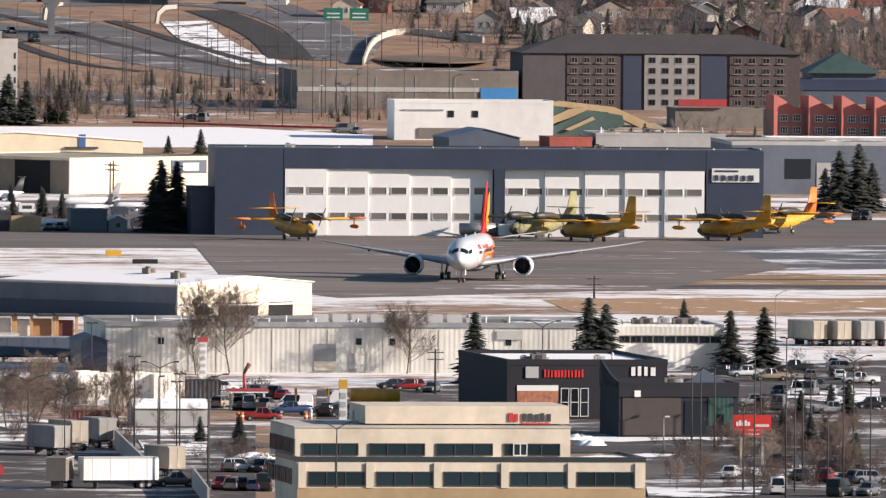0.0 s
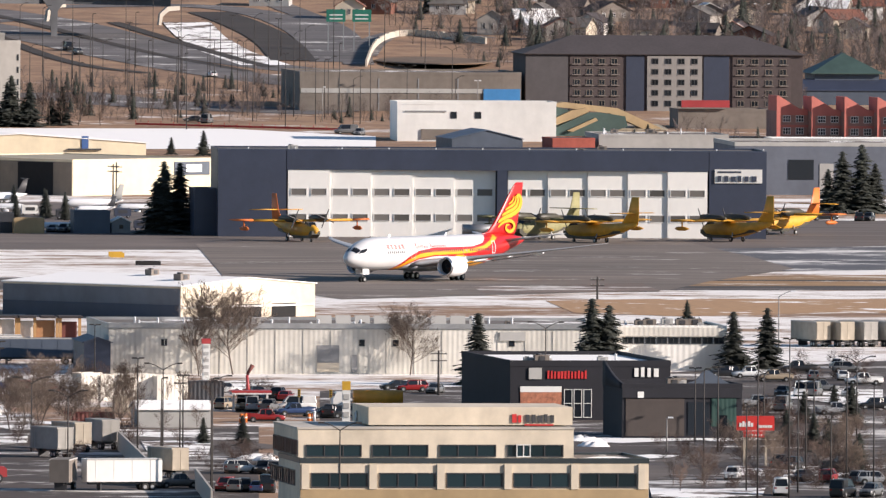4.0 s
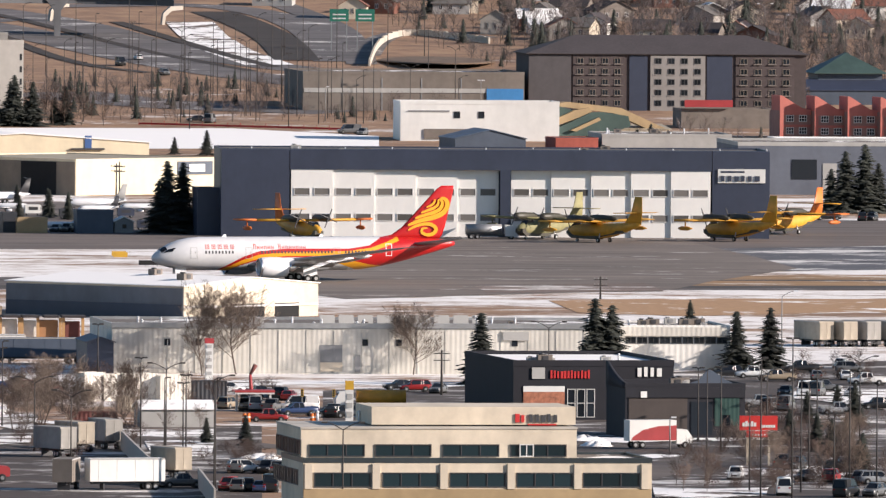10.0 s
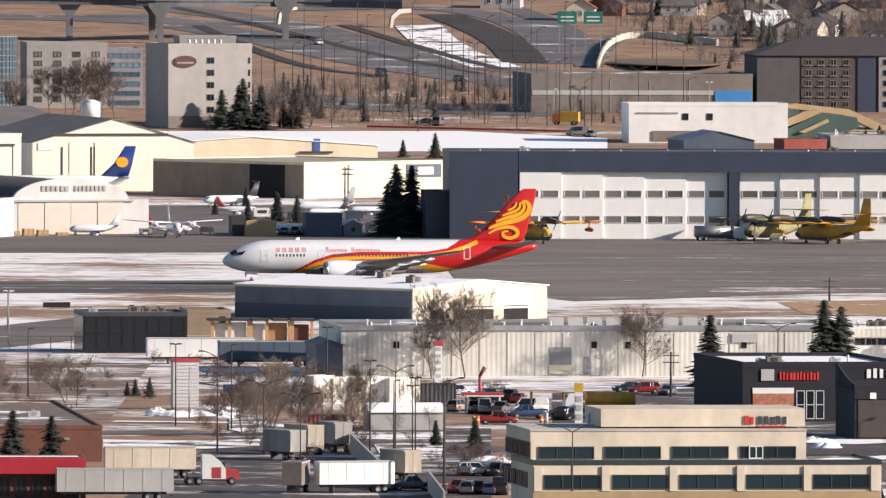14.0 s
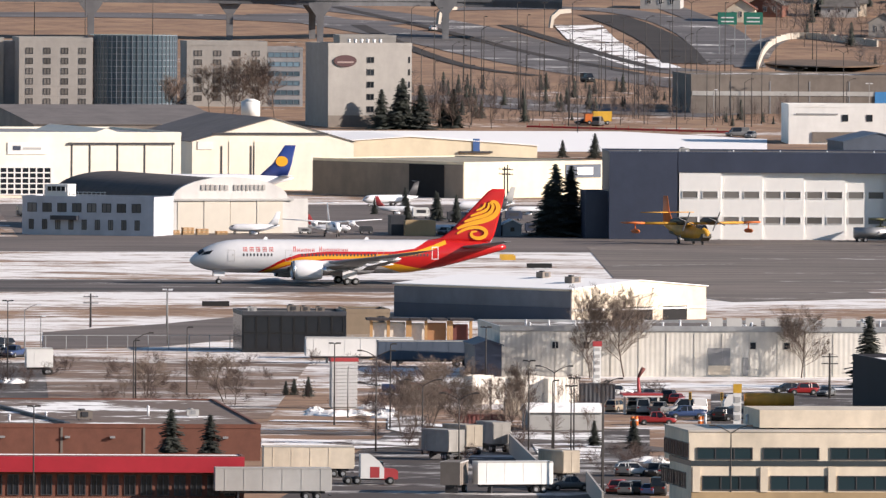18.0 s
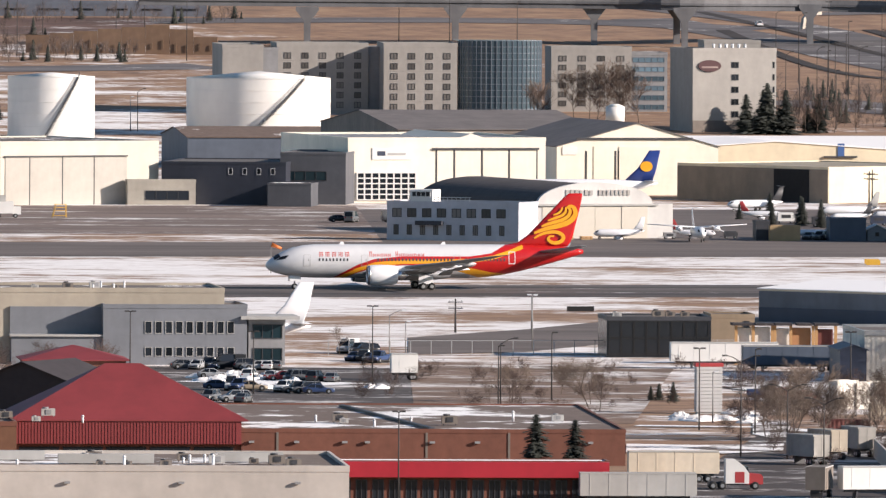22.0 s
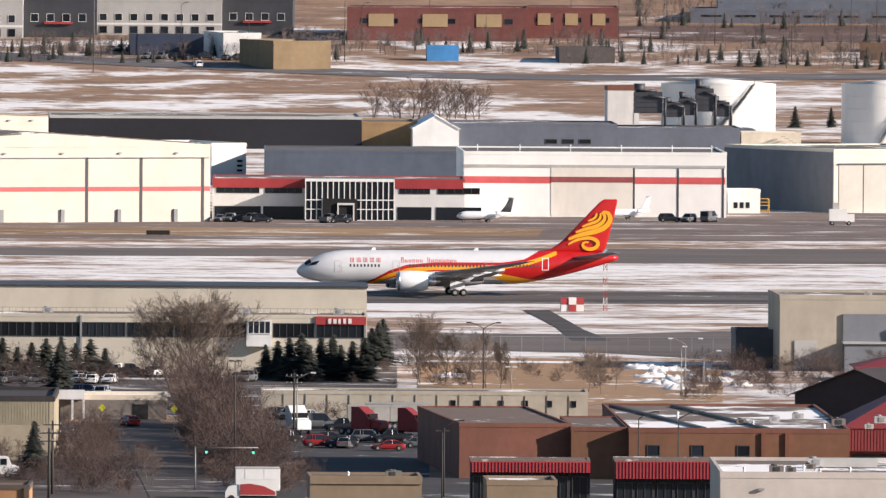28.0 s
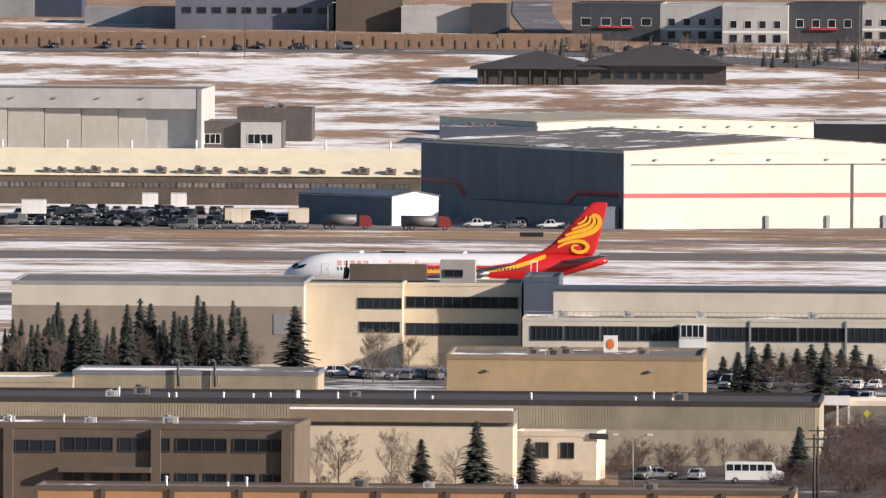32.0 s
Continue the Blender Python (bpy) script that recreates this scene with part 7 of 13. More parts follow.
def west_blocks():
    p, w, d, h, turn = (-165.8, 2738.9, 0), 92.3, 17, 8.9, 2
    g = hall("hangar_office", p, w, d, h, turn, STARS_WALL, TAR_SNOW, "long pale office with ribbon windows and a setback hangar", "office building", "flat", 0, 0.25)
    z0, z1 = 5.67, 7.89
    us = [1.08, 6.21, 11.78, 17.51, 23.75, 27.78, 34.45, 41.72, 48.99, 55.84, 63.11, 74.23, 77.91, 84.49, 92.02]
    for a, b in zip(us, us[1:]):
        window(g, (a + b) / 2, z0, b - a - 0.25, z1 - z0, GLASS, FRAME_D, 6)
    for x0, x1 in ((23.75, 27.78), (74.06, 77.91)):
        bay = part("bay_window", block(x1 - x0, 1.6, 3.94, FRAME_W), None, g, "white projecting bay window", ((x0 + x1) / 2, -0.8, 4.38))
        window(bay, 0, 1.9, x1 - x0 - 0.4, 2.0, GLASS, FRAME_W, 4, 0, -0.82)
    for x in (34.46, 49, 92.03):
        plate(g, "pilaster", x - 0.15, 0, x + 0.15, h, GREY_MID, 0.2)
    plate(g, "red_sign", 84.57, 7.7, 92.18, 8.94, RED, 0.3, "red sign with white lettering")
    text_bars(g, 86.45, 7.88, 90.21, 8.67, 5, WHITE, -0.3, "lettering", 12)
    bm = bmesh.new()
    x0, x1 = 4.24, 92.38
    zt = 12.75
    box(bm, x0, 17, 0, x1, 38, zt)
    part("setback_hangar", bm, STARS_WALL, g)
    bm = bmesh.new()
    box(bm, x0, 16.8, zt, x1 + 0.2, 38.2, zt + 0.3)
    part("roof_edge", bm, FRAME_D, g)
    for k in range(90):
        part("rail_post", block(0.08, 0.08, 0.9, GREY_MID), None, g, "", (0.6 + k * (w - 1) / 90, 1.0, h + 0.2))
    part("rail", block(w - 0.6, 0.08, 0.08, GREY_MID), None, g, "", (w / 2, 1.0, h + 1.1))
    for u in (6, 16, 27, 44, 58, 74, 88):
        unit(g, u, 4, h + 0.1, 0.7)
    a = hall("office", (-246.1, 2768.7, 0), 44.8, 40, 13, 2, STARS_WALL, TAR, "pale grey hall with a tan lower wall", "hall", "flat", 0, 0.3, GREY_MID)
    plate(a, "tan_wall", 0, 0.87, 44.53, 9.58, TAN_PALE, 0.12)
    plate(a, "door", 40.21, 5.3, 43.14, 8.44, GREY_MID, 0.2)
    b = hall("office", (-202.1, 2779.5, 0), 15.3, 26, 12.7, 2, CREAM_SMOOTH, TAR, "cream two-storey office with ribbon windows", "office building", "flat", 0, 0.3)
    window(b, 11.8, 9.04, 6.77, 1.7, GLASS, FRAME_D, 6)
    window(b, 11.8, 5.38, 6.25, 1.7, GLASS, FRAME_D, 6)
    c = hall("office", (-187.3, 2788.5, 0), 18.3, 24, 12.6, 2, CREAM_SMOOTH, TAR_SNOW, "cream office wing with ribbon windows", "office building", "flat", 0, 0.3)
    for yy, hh in ((8.95, 1.8), (4.76, 1.9)):
        window(c, 9.1, yy, 17.39, hh, GLASS, FRAME_D, 12)
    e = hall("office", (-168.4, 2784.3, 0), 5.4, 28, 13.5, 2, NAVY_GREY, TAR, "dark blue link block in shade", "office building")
    bm = bmesh.new()
    box(bm, 5.37, 10, 12.6, 10.79, 18, 16)
    part("penthouse", bm, HOTEL, c, "grey lift penthouse")
    window(c, 7.47, 13.46, 3.0, 1.2, GLASS, FRAME_D, 2, 0, 9.95)
    ah = thing("air_handler", "long brown air handler on the cream office's roof", "air handler", (-190.3, 2799, 12.95), 2)
    part("housing", block(11.9, 4.2, 2.45, DULL_BROWN), None, ah)
    for u in range(7):
        part("panel_seam", block(0.1, 0.1, 2.3, DULL_BROWN), None, ah, "", (-5.1 + u * 1.7, -2.06, 0.05))
    bm = bmesh.new()
    tube(bm, (-6.1, 0, 0.9), (-6.9, 0, 1.0), 0.75, 0.9, 14)
    tube(bm, (-6.45, 0, 1.6), (-6.5, 0, 3.0), 0.14, 0.12, 8)
    part("exhaust_fan", bm, FRAME_D, ah, "dark exhaust fan with a stack")
    t = hall("store", (-166.8, 2577.4, 0), 36.5, 36, 8.2, 2, TAN, TAR_SNOW, "tan stucco store with a flat snowy roof", "store", "flat", 0, 0.5, TAN_DARK)
    for u in (5.93, 29.13):
        wall_lamp(t, u, 6.57)
    roof_clutter(t, 34, 20, 8.2, 5, 61)
    bm = bmesh.new()
    prism(bm, [(0.55 * math.cos(2 * math.pi * i / 20), 0.75 * math.sin(2 * math.pi * i / 20)) for i in range(20)], -1.06, -0.98)
    dot = mesh_of(bm, ORANGE_P)
    cb = part("roof_cube", block(2.0, 2.0, 2.4, FRAME_W), None, t, "white roof sign cube", (22.8, 26, 8.3))
    part("orange_badge", dot, None, cb, "round orange badge", (0, 0, 1.2))
    o = hall("warehouse", (-223.3, 2393.7, 0), 117.7, 34, 8.1, 1.5, OCHRE_RIB, SHINGLE, "long khaki ribbed-metal warehouse", "warehouse", "flat", 0, 0.5, SHINGLE)
    W = 117.7
    plate(o, "block_base", 0, -0.4, W, 4.75, KHAKI_BASE, 0.2, "plain khaki block base wall")
    bm = bmesh.new()
    for k in range(int(W / 0.38)):
        box(bm, k * 0.38, -0.06, 4.82, k * 0.38 + 0.22, 0.05, 7.8)
    part("ribbed_cladding", bm, OCHRE_RIB, o)
    roof_clutter(o, W, 24, 8.1, 4, 62, 16)
    o2 = hall("warehouse", (-218.3, 2554.1, 0), 34.7, 20, 6.4, 1.5, OCHRE_RIB, ROOF_HALF_SNOW, "khaki ribbed-metal warehouse with a dark roof edge", "warehouse", "flat", 0, 0.4, SIDE_GREY)
    bm = bmesh.new()
    for k in range(91):
        box(bm, k * 0.38 + 0.05, -0.06, 0.1, k * 0.38 + 0.27, 0.05, 6.1)
    part("ribbed_cladding", bm, OCHRE_RIB, o2)
    for u in (14.94, 20.14):
        bm = bmesh.new()
        tube(bm, (u, -0.5, 4.6), (u, -0.5, 8.2), 0.2, 0.2, 10)
        tube(bm, (u, -0.5, 8.2), (u - 0.8, -0.5, 8.4), 0.2, 0.2, 10)
        tube(bm, (u - 0.8, -0.5, 8.4), (u - 0.95, -0.5, 7.7), 0.2, 0.24, 10)
        part("flue", bm, FRAME_D, o2, "dark gooseneck flue")
    o3 = hall("warehouse", (-237.8, 2549.6, 0), 19.8, 20, 5.4, 1.5, KHAKI_BASE, ROOF_HALF_SNOW, "khaki shed with a part snowy roof", "warehouse")
    f = hall("shop", (-170.8, 2326.1, 0), 28.8, 16, 7.8, 1.5, CREAM_SMOOTH, SNOW_ROOF, "cream facade with a stepped parapet", "shop", "flat", 0, 1.5, GREY_BROWN)
    plate(f, "cornice", -0.05, 8.01, 28.77, 9.6, TAN_DARK, 0.5)
    bm = bmesh.new()
    tube(bm, (0.3, 1.5, -0.4), (0.3, 1.5, 7.8), 1.9, 1.9, 24)
    part("rounded_corner", bm, CREAM_SMOOTH, f)
    part("snow_cap", block(28.77, 1.2, 0.35, SNOW), None, f, "", (14.4, 0.3, 9.49))
    f2 = hall("shop", (-143.2, 2345.5, 0), 11, 9, 5.9, -4, STONE, TAR_SNOW, "small cream entrance building", "shop", "flat", 0, 0.4)
    windows(f2, 2.16, 2.68, 8.83, 5, 2, 1, 0.55, 0.9, GLASS, FRAME_D, 2)
    plate(f2, "sign_board", 10.07, 5.32, 12.54, 6.1, FRAME_D, 0.2)
    br = hall("office", (-211.3, 2266.2, 0), 45.6, 22, 9.3, -1, OFFICE_BROWN, TAR_SNOW, "brown two-storey office with ribbon windows", "office building", "flat", 0, 0.5)
    windows(br, 15.98, 6.18, 44.69, 8.05, 4, 1, 0.9, 0.95, GLASS, FRAME_D, 4)
    windows(br, 0.7, 5.98, 15.98, 7.67, 2, 1, 0.9, 0.95, GLASS, FRAME_D, 4)
    for x in (9.58, 28.18, 44.63):
        plate(br, "pier", x - 0.6, 0, x + 0.6, 9.1, OFFICE_BROWN, 0.6)
    plate(br, "canopy", 16, 3.63, 27.62, 4.28, OFFICE_BROWN, 1.5)
    windows(br, 16.01, 1.22, 44.71, 3.73, 8, 1, 0.8, 0.9, GLASS, FRAME_D, 2)
    roof_clutter(br, 40, 14, 9.3, 6, 64, 3)
    s = hall("garage_row", (-189.6, 2166.8, 0), 91.1, 14, 5.5, 1, ORANGE, BROWN_ROOF, "row of orange garages with dark posts", "garages", "flat", 0, 0.35, DULL_BROWN)
    for x in (-0.03, 8.13, 16.42, 24.64, 32.92, 41.27, 49.55, 57.42, 66.37, 74.5, 82.63, 90.76):
        plate(s, "post", x - 0.3, 0, x + 0.3, 5.5, DULL_BROWN, 0.3)
    roof_clutter(s, 90, 9, 5.5, 3, 65, 6)


KHAKI_BASE = surf("khaki_block_wall", (0.36, 0.305, 0.22), 0.85, 0, 0.08, 0.5, 0, 0.2)
STARS_WALL = surf("pale_warm_grey_cladding", (0.54, 0.485, 0.395), 0.7, 0, 0.05, 0.4, 0, 0.12)
TAN_PALE = surf("pale_tan_wall", (0.25, 0.205, 0.16), 0.8, 0, 0.07, 0.5, 0, 0.15)
TAN_DARK = surf("dark_tan_coping", (0.24, 0.18, 0.12), 0.8, 0, 0.1, 0.6, 0, 0.15)
CREAM_SMOOTH = surf("smooth_cream_render", (0.60, 0.51, 0.37), 0.75, 0, 0.05, 0.4, 0, 0.14)
OFFICE_BROWN = surf("brown_brick_office", (0.125, 0.093, 0.068), 0.85, 0, 0.1, 0.8, 0, 0.15)


def street_end():
    """The low garage at the end of the narrow street, with signs and a signal."""
    g = hall("garage", (-112.7, 2550.4, 0), 16.1, 14, 3, 2, GREY_BROWN, SNOW_ROOF, "low dark garage with a snowy flat roof", "garage", "flat", 0, 0.5, STONE)
    plate(g, "garage_door", 11.46, 0.07, 13.52, 2.15, BLACK, 0.1, "black open garage door")
    plate(g, "white_fascia", -0.02, 2.87, 4.59, 4.17, FRAME_W, 1.6)
    for u in (0.31, 2.86, 4.45):
        part("column", block(0.3, 0.3, 3.6, FRAME_W), None, g, "", (u, -1.4, 0))
    for at in ((-104.1, 2512.6, 0), (-94, 2510.3, 0)):
        s = thing("warning_sign", "yellow diamond warning sign on a post", "road sign", at, 0, "warning signs")
        part("post", block(0.1, 0.1, 2.6, STEEL), None, s)
        bm = bmesh.new()
        prism(bm, [(-0.55, 3.0), (0, 2.45), (0.55, 3.0), (0, 3.55)], -0.06, 0.0)
        part("diamond", bm, YELLOW_LIME, s, "yellow diamond board")
    t = thing("traffic_light", "traffic light mast with green lamps", "traffic light", (-83.5, 2302.8, 0), 0)
    bm = bmesh.new()
    tube(bm, (0, 0, -0.2), (0, 0, 5.6), 0.12, 0.09, 8)
    part("mast", bm, POLE_GREY, t)
    bm = bmesh.new()
    tube(bm, (0, 0, 5.4), (8.0, -0.5, 5.5), 0.08, 0.06, 6)
    part("arm", bm, POLE_GREY, t)
    for x in (1.4, 7.4):
        head = part("signal_head", block(0.36, 0.3, 0.95, DARK), None, t, "dark signal housing", (x, -0.2, 4.7))
        for k, m in enumerate((LAMP_GREEN, BLACK, BLACK)):
            part("lens", block(0.24, 0.08, 0.24, m), None, head, "", (0, -0.18, 0.05 + k * 0.3))
    b = thing("box_truck", "white box truck with a red flash", "truck", (-74.4, 2268.8, 0), 2)
    part("box", block(4.6, 2.2, 2.0, WHITE), None, b, "", (0, 0, 0.8))
    bm = bmesh.new()
    prism(bm, [(-2.2, 0.9), (2.2, 0.9), (2.2, 1.3), (0.7, 2.0), (-1.0, 2.3), (-2.2, 2.2)], -1.15, -1.11)
    part("red_flash", bm, RED, b)
    bm = bmesh.new()
    prism(bm, [(-4.1, 0.5), (-4.1, 1.2), (-3.7, 1.9), (-3.0, 2.1), (-2.35, 2.1), (-2.35, 0.5)], -1.0, 1.0)
    part("cab", bm, WHITE, b)
    part("windscreen", block(0.3, 1.7, 0.55, GLASS), None, b, "", pose(-3.86, 0, 1.25, 0, 30, 0))
    part("chassis", block(6.2, 0.9, 0.3, FRAME_D), None, b, "", (-0.8, 0, 0.5))
    bm = bmesh.new()
    tube(bm, (0, -0.16, 0), (0, 0.16, 0), 0.42, 0.42, 16)
    tyre = mesh_of(bm, RUBBER)
    for x in (-3.3, 1.5):
        for sd in (-1, 1):
            part("wheel", tyre, None, b, "", (x, sd * 0.9, 0.42))


YELLOW_LIME = surf("fluorescent_yellow", (0.62, 0.60, 0.03), 0.5, 0, 0.05, 1.0)
LAMP_GREEN, _t, _b = nodes("green_signal_lamp")
_b.inputs["Base Color"].default_value = (0.02, 0.3, 0.1, 1)
_b.inputs["Emission Color"].default_value = (0.1, 1.0, 0.45, 1)
_b.inputs["Emission Strength"].default_value = 1.4

stone_office()
street_end()
warehouses()
shops()
grey_office()
red_roofs()
west_blocks()



# ---- the airliner ----
def curve_of(t, fac, points, lo, hi):
    """Piecewise-linear function of the position along the hull."""
    return calc(t, "MULTIPLY", ramp(t, calc(t, "DIVIDE", calc(t, "SUBTRACT", fac, lo), hi - lo), [((x - lo) / (hi - lo), z / 20.0) for x, z in points]), 20.0)


def livery():
    """White hull with a red and golden ribbon that widens into a red tail."""
    m, t, b = nodes("airliner_livery")
    co = t.nodes.new("ShaderNodeTexCoord")
    sep = t.nodes.new("ShaderNodeSeparateXYZ")
    link(t, co.outputs["Object"], sep.inputs["Vector"])
    x, z = sep.outputs["X"], sep.outputs["Z"]
    top = curve_of(t, x, [(12, 2.2), (14, 3.3), (16, 4.4), (19, 5.4), (24, 5.85), (31, 5.85), (36, 5.85), (39.7, 6.4), (42.3, 7.8), (43.7, 8.6), (46, 9.5)], 12, 46)
    gold = curve_of(t, x, [(12, 2.0), (14, 2.85), (16, 3.85), (19, 4.8), (24, 5.25), (31, 5.3), (36, 5.45), (40, 6.0), (43, 6.95), (46, 8.1)], 12, 46)
    low = curve_of(t, x, [(12, 1.5), (14, 2.1), (16, 2.95), (19, 3.8), (24, 4.3), (28, 4.3), (31, 4.0), (34, 3.2), (37, 2.3), (40, 1.2), (46, 0.0)], 12, 46)
    gold2 = curve_of(t, x, [(12, 1.0), (24, 1.0), (28, 1.0), (31, 4.5), (33, 4.4), (36, 3.8), (40, 3.0), (44, 2.6), (46, 2.3)], 12, 46)
    past = calc(t, "GREATER_THAN", x, 12.0)
    band = calc(t, "MULTIPLY", calc(t, "MULTIPLY", calc(t, "LESS_THAN", z, top), calc(t, "GREATER_THAN", z, low)), past)
    tail = calc(t, "GREATER_THAN", x, 45.9)
    red = calc(t, "MAXIMUM", band, tail)
    rim = calc(t, "SUBTRACT", top, calc(t, "MULTIPLY", calc(t, "SUBTRACT", top, gold), 0.75))
    mid_gold = calc(t, "MULTIPLY", calc(t, "LESS_THAN", z, calc(t, "SUBTRACT", gold, 0.0)), calc(t, "GREATER_THAN", z, calc(t, "SUBTRACT", gold, 0.72)))
    under = calc(t, "MULTIPLY", calc(t, "LESS_THAN", z, gold2), calc(t, "GREATER_THAN", x, 30.0))
    golden = calc(t, "MULTIPLY", calc(t, "MAXIMUM", mid_gold, under), calc(t, "MULTIPLY", band, calc(t, "LESS_THAN", x, 45.5)))
    grain = tex(t, 0.5, 4.0)
    white = ramp(t, grain, [(0.3, (0.60, 0.60, 0.61)), (0.7, (0.66, 0.66, 0.66))])
    redc = ramp(t, grain, [(0.3, (0.42, 0.010, 0.012)), (0.7, (0.50, 0.015, 0.014))])
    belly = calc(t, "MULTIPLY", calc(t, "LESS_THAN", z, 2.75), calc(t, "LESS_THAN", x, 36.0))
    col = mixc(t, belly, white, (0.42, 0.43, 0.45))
    col = mixc(t, red, col, redc)
    col = mixc(t, golden, col, (0.80, 0.36, 0.02))
    link(t, col, b.inputs["Base Color"])
    b.inputs["Roughness"].default_value = 0.28
    b.inputs["Coat Weight"].default_value = 0.3
    return m


LIVERY = livery()
COCKPIT = surf("black_cockpit_glass", (0.012, 0.014, 0.018), 0.25, 0, 0.1, 1.0)
TITLE_SOFT = surf("faded_red_titles", (0.60, 0.10, 0.08), 0.5, 0, 0.05, 1.0)
JET_RED = surf("airliner_red", (0.46, 0.013, 0.013), 0.3, 0, 0.06, 0.5, 0, 0.05)
JET_GOLD = surf("airliner_gold", (0.80, 0.37, 0.02), 0.35, 0, 0.05, 0.5, 0, 0.05)
JET_WHITE = surf("airliner_white", (0.78, 0.78, 0.79), 0.3, 0, 0.03, 0.5, 0, 0.05)
JET_GREY = surf("airliner_wing_grey", (0.36, 0.37, 0.39), 0.4, 0.1, 0.08, 0.5, 0, 0.1)
FAN = surf("dark_fan", (0.03, 0.03, 0.035), 0.4, 0.6, 0.1, 1.0)
BARE = surf("bare_metal_lip", (0.6, 0.6, 0.62), 0.25, 0.9, 0.05, 1.0)


def ellipse(x, zc, ry, rz, n=40, yc=0.0):
    return [(x, yc + ry * math.sin(2 * math.pi * i / n), zc + rz * math.cos(2 * math.pi * i / n)) for i in range(n)]


def aerofoil(x, y, z, chord, thick, n=14, flat=True):
    """A wing section at (x, y, z): x at its leading edge."""
    pts = []
    for i in range(n):
        a = 2 * math.pi * i / n
        u = 0.5 - 0.5 * math.cos(a)
        s = 1 if i <= n / 2 else -1
        h = thick * chord * (1.48 * math.sqrt(max(u, 0)) - 0.63 * u - 1.76 * u * u + 1.42 * u ** 3 - 0.51 * u ** 4) * 2.0
        pts.append((x + u * chord, y, z + s * h * 0.5) if flat else (x + u * chord, y + s * h * 0.5, z))
    return pts


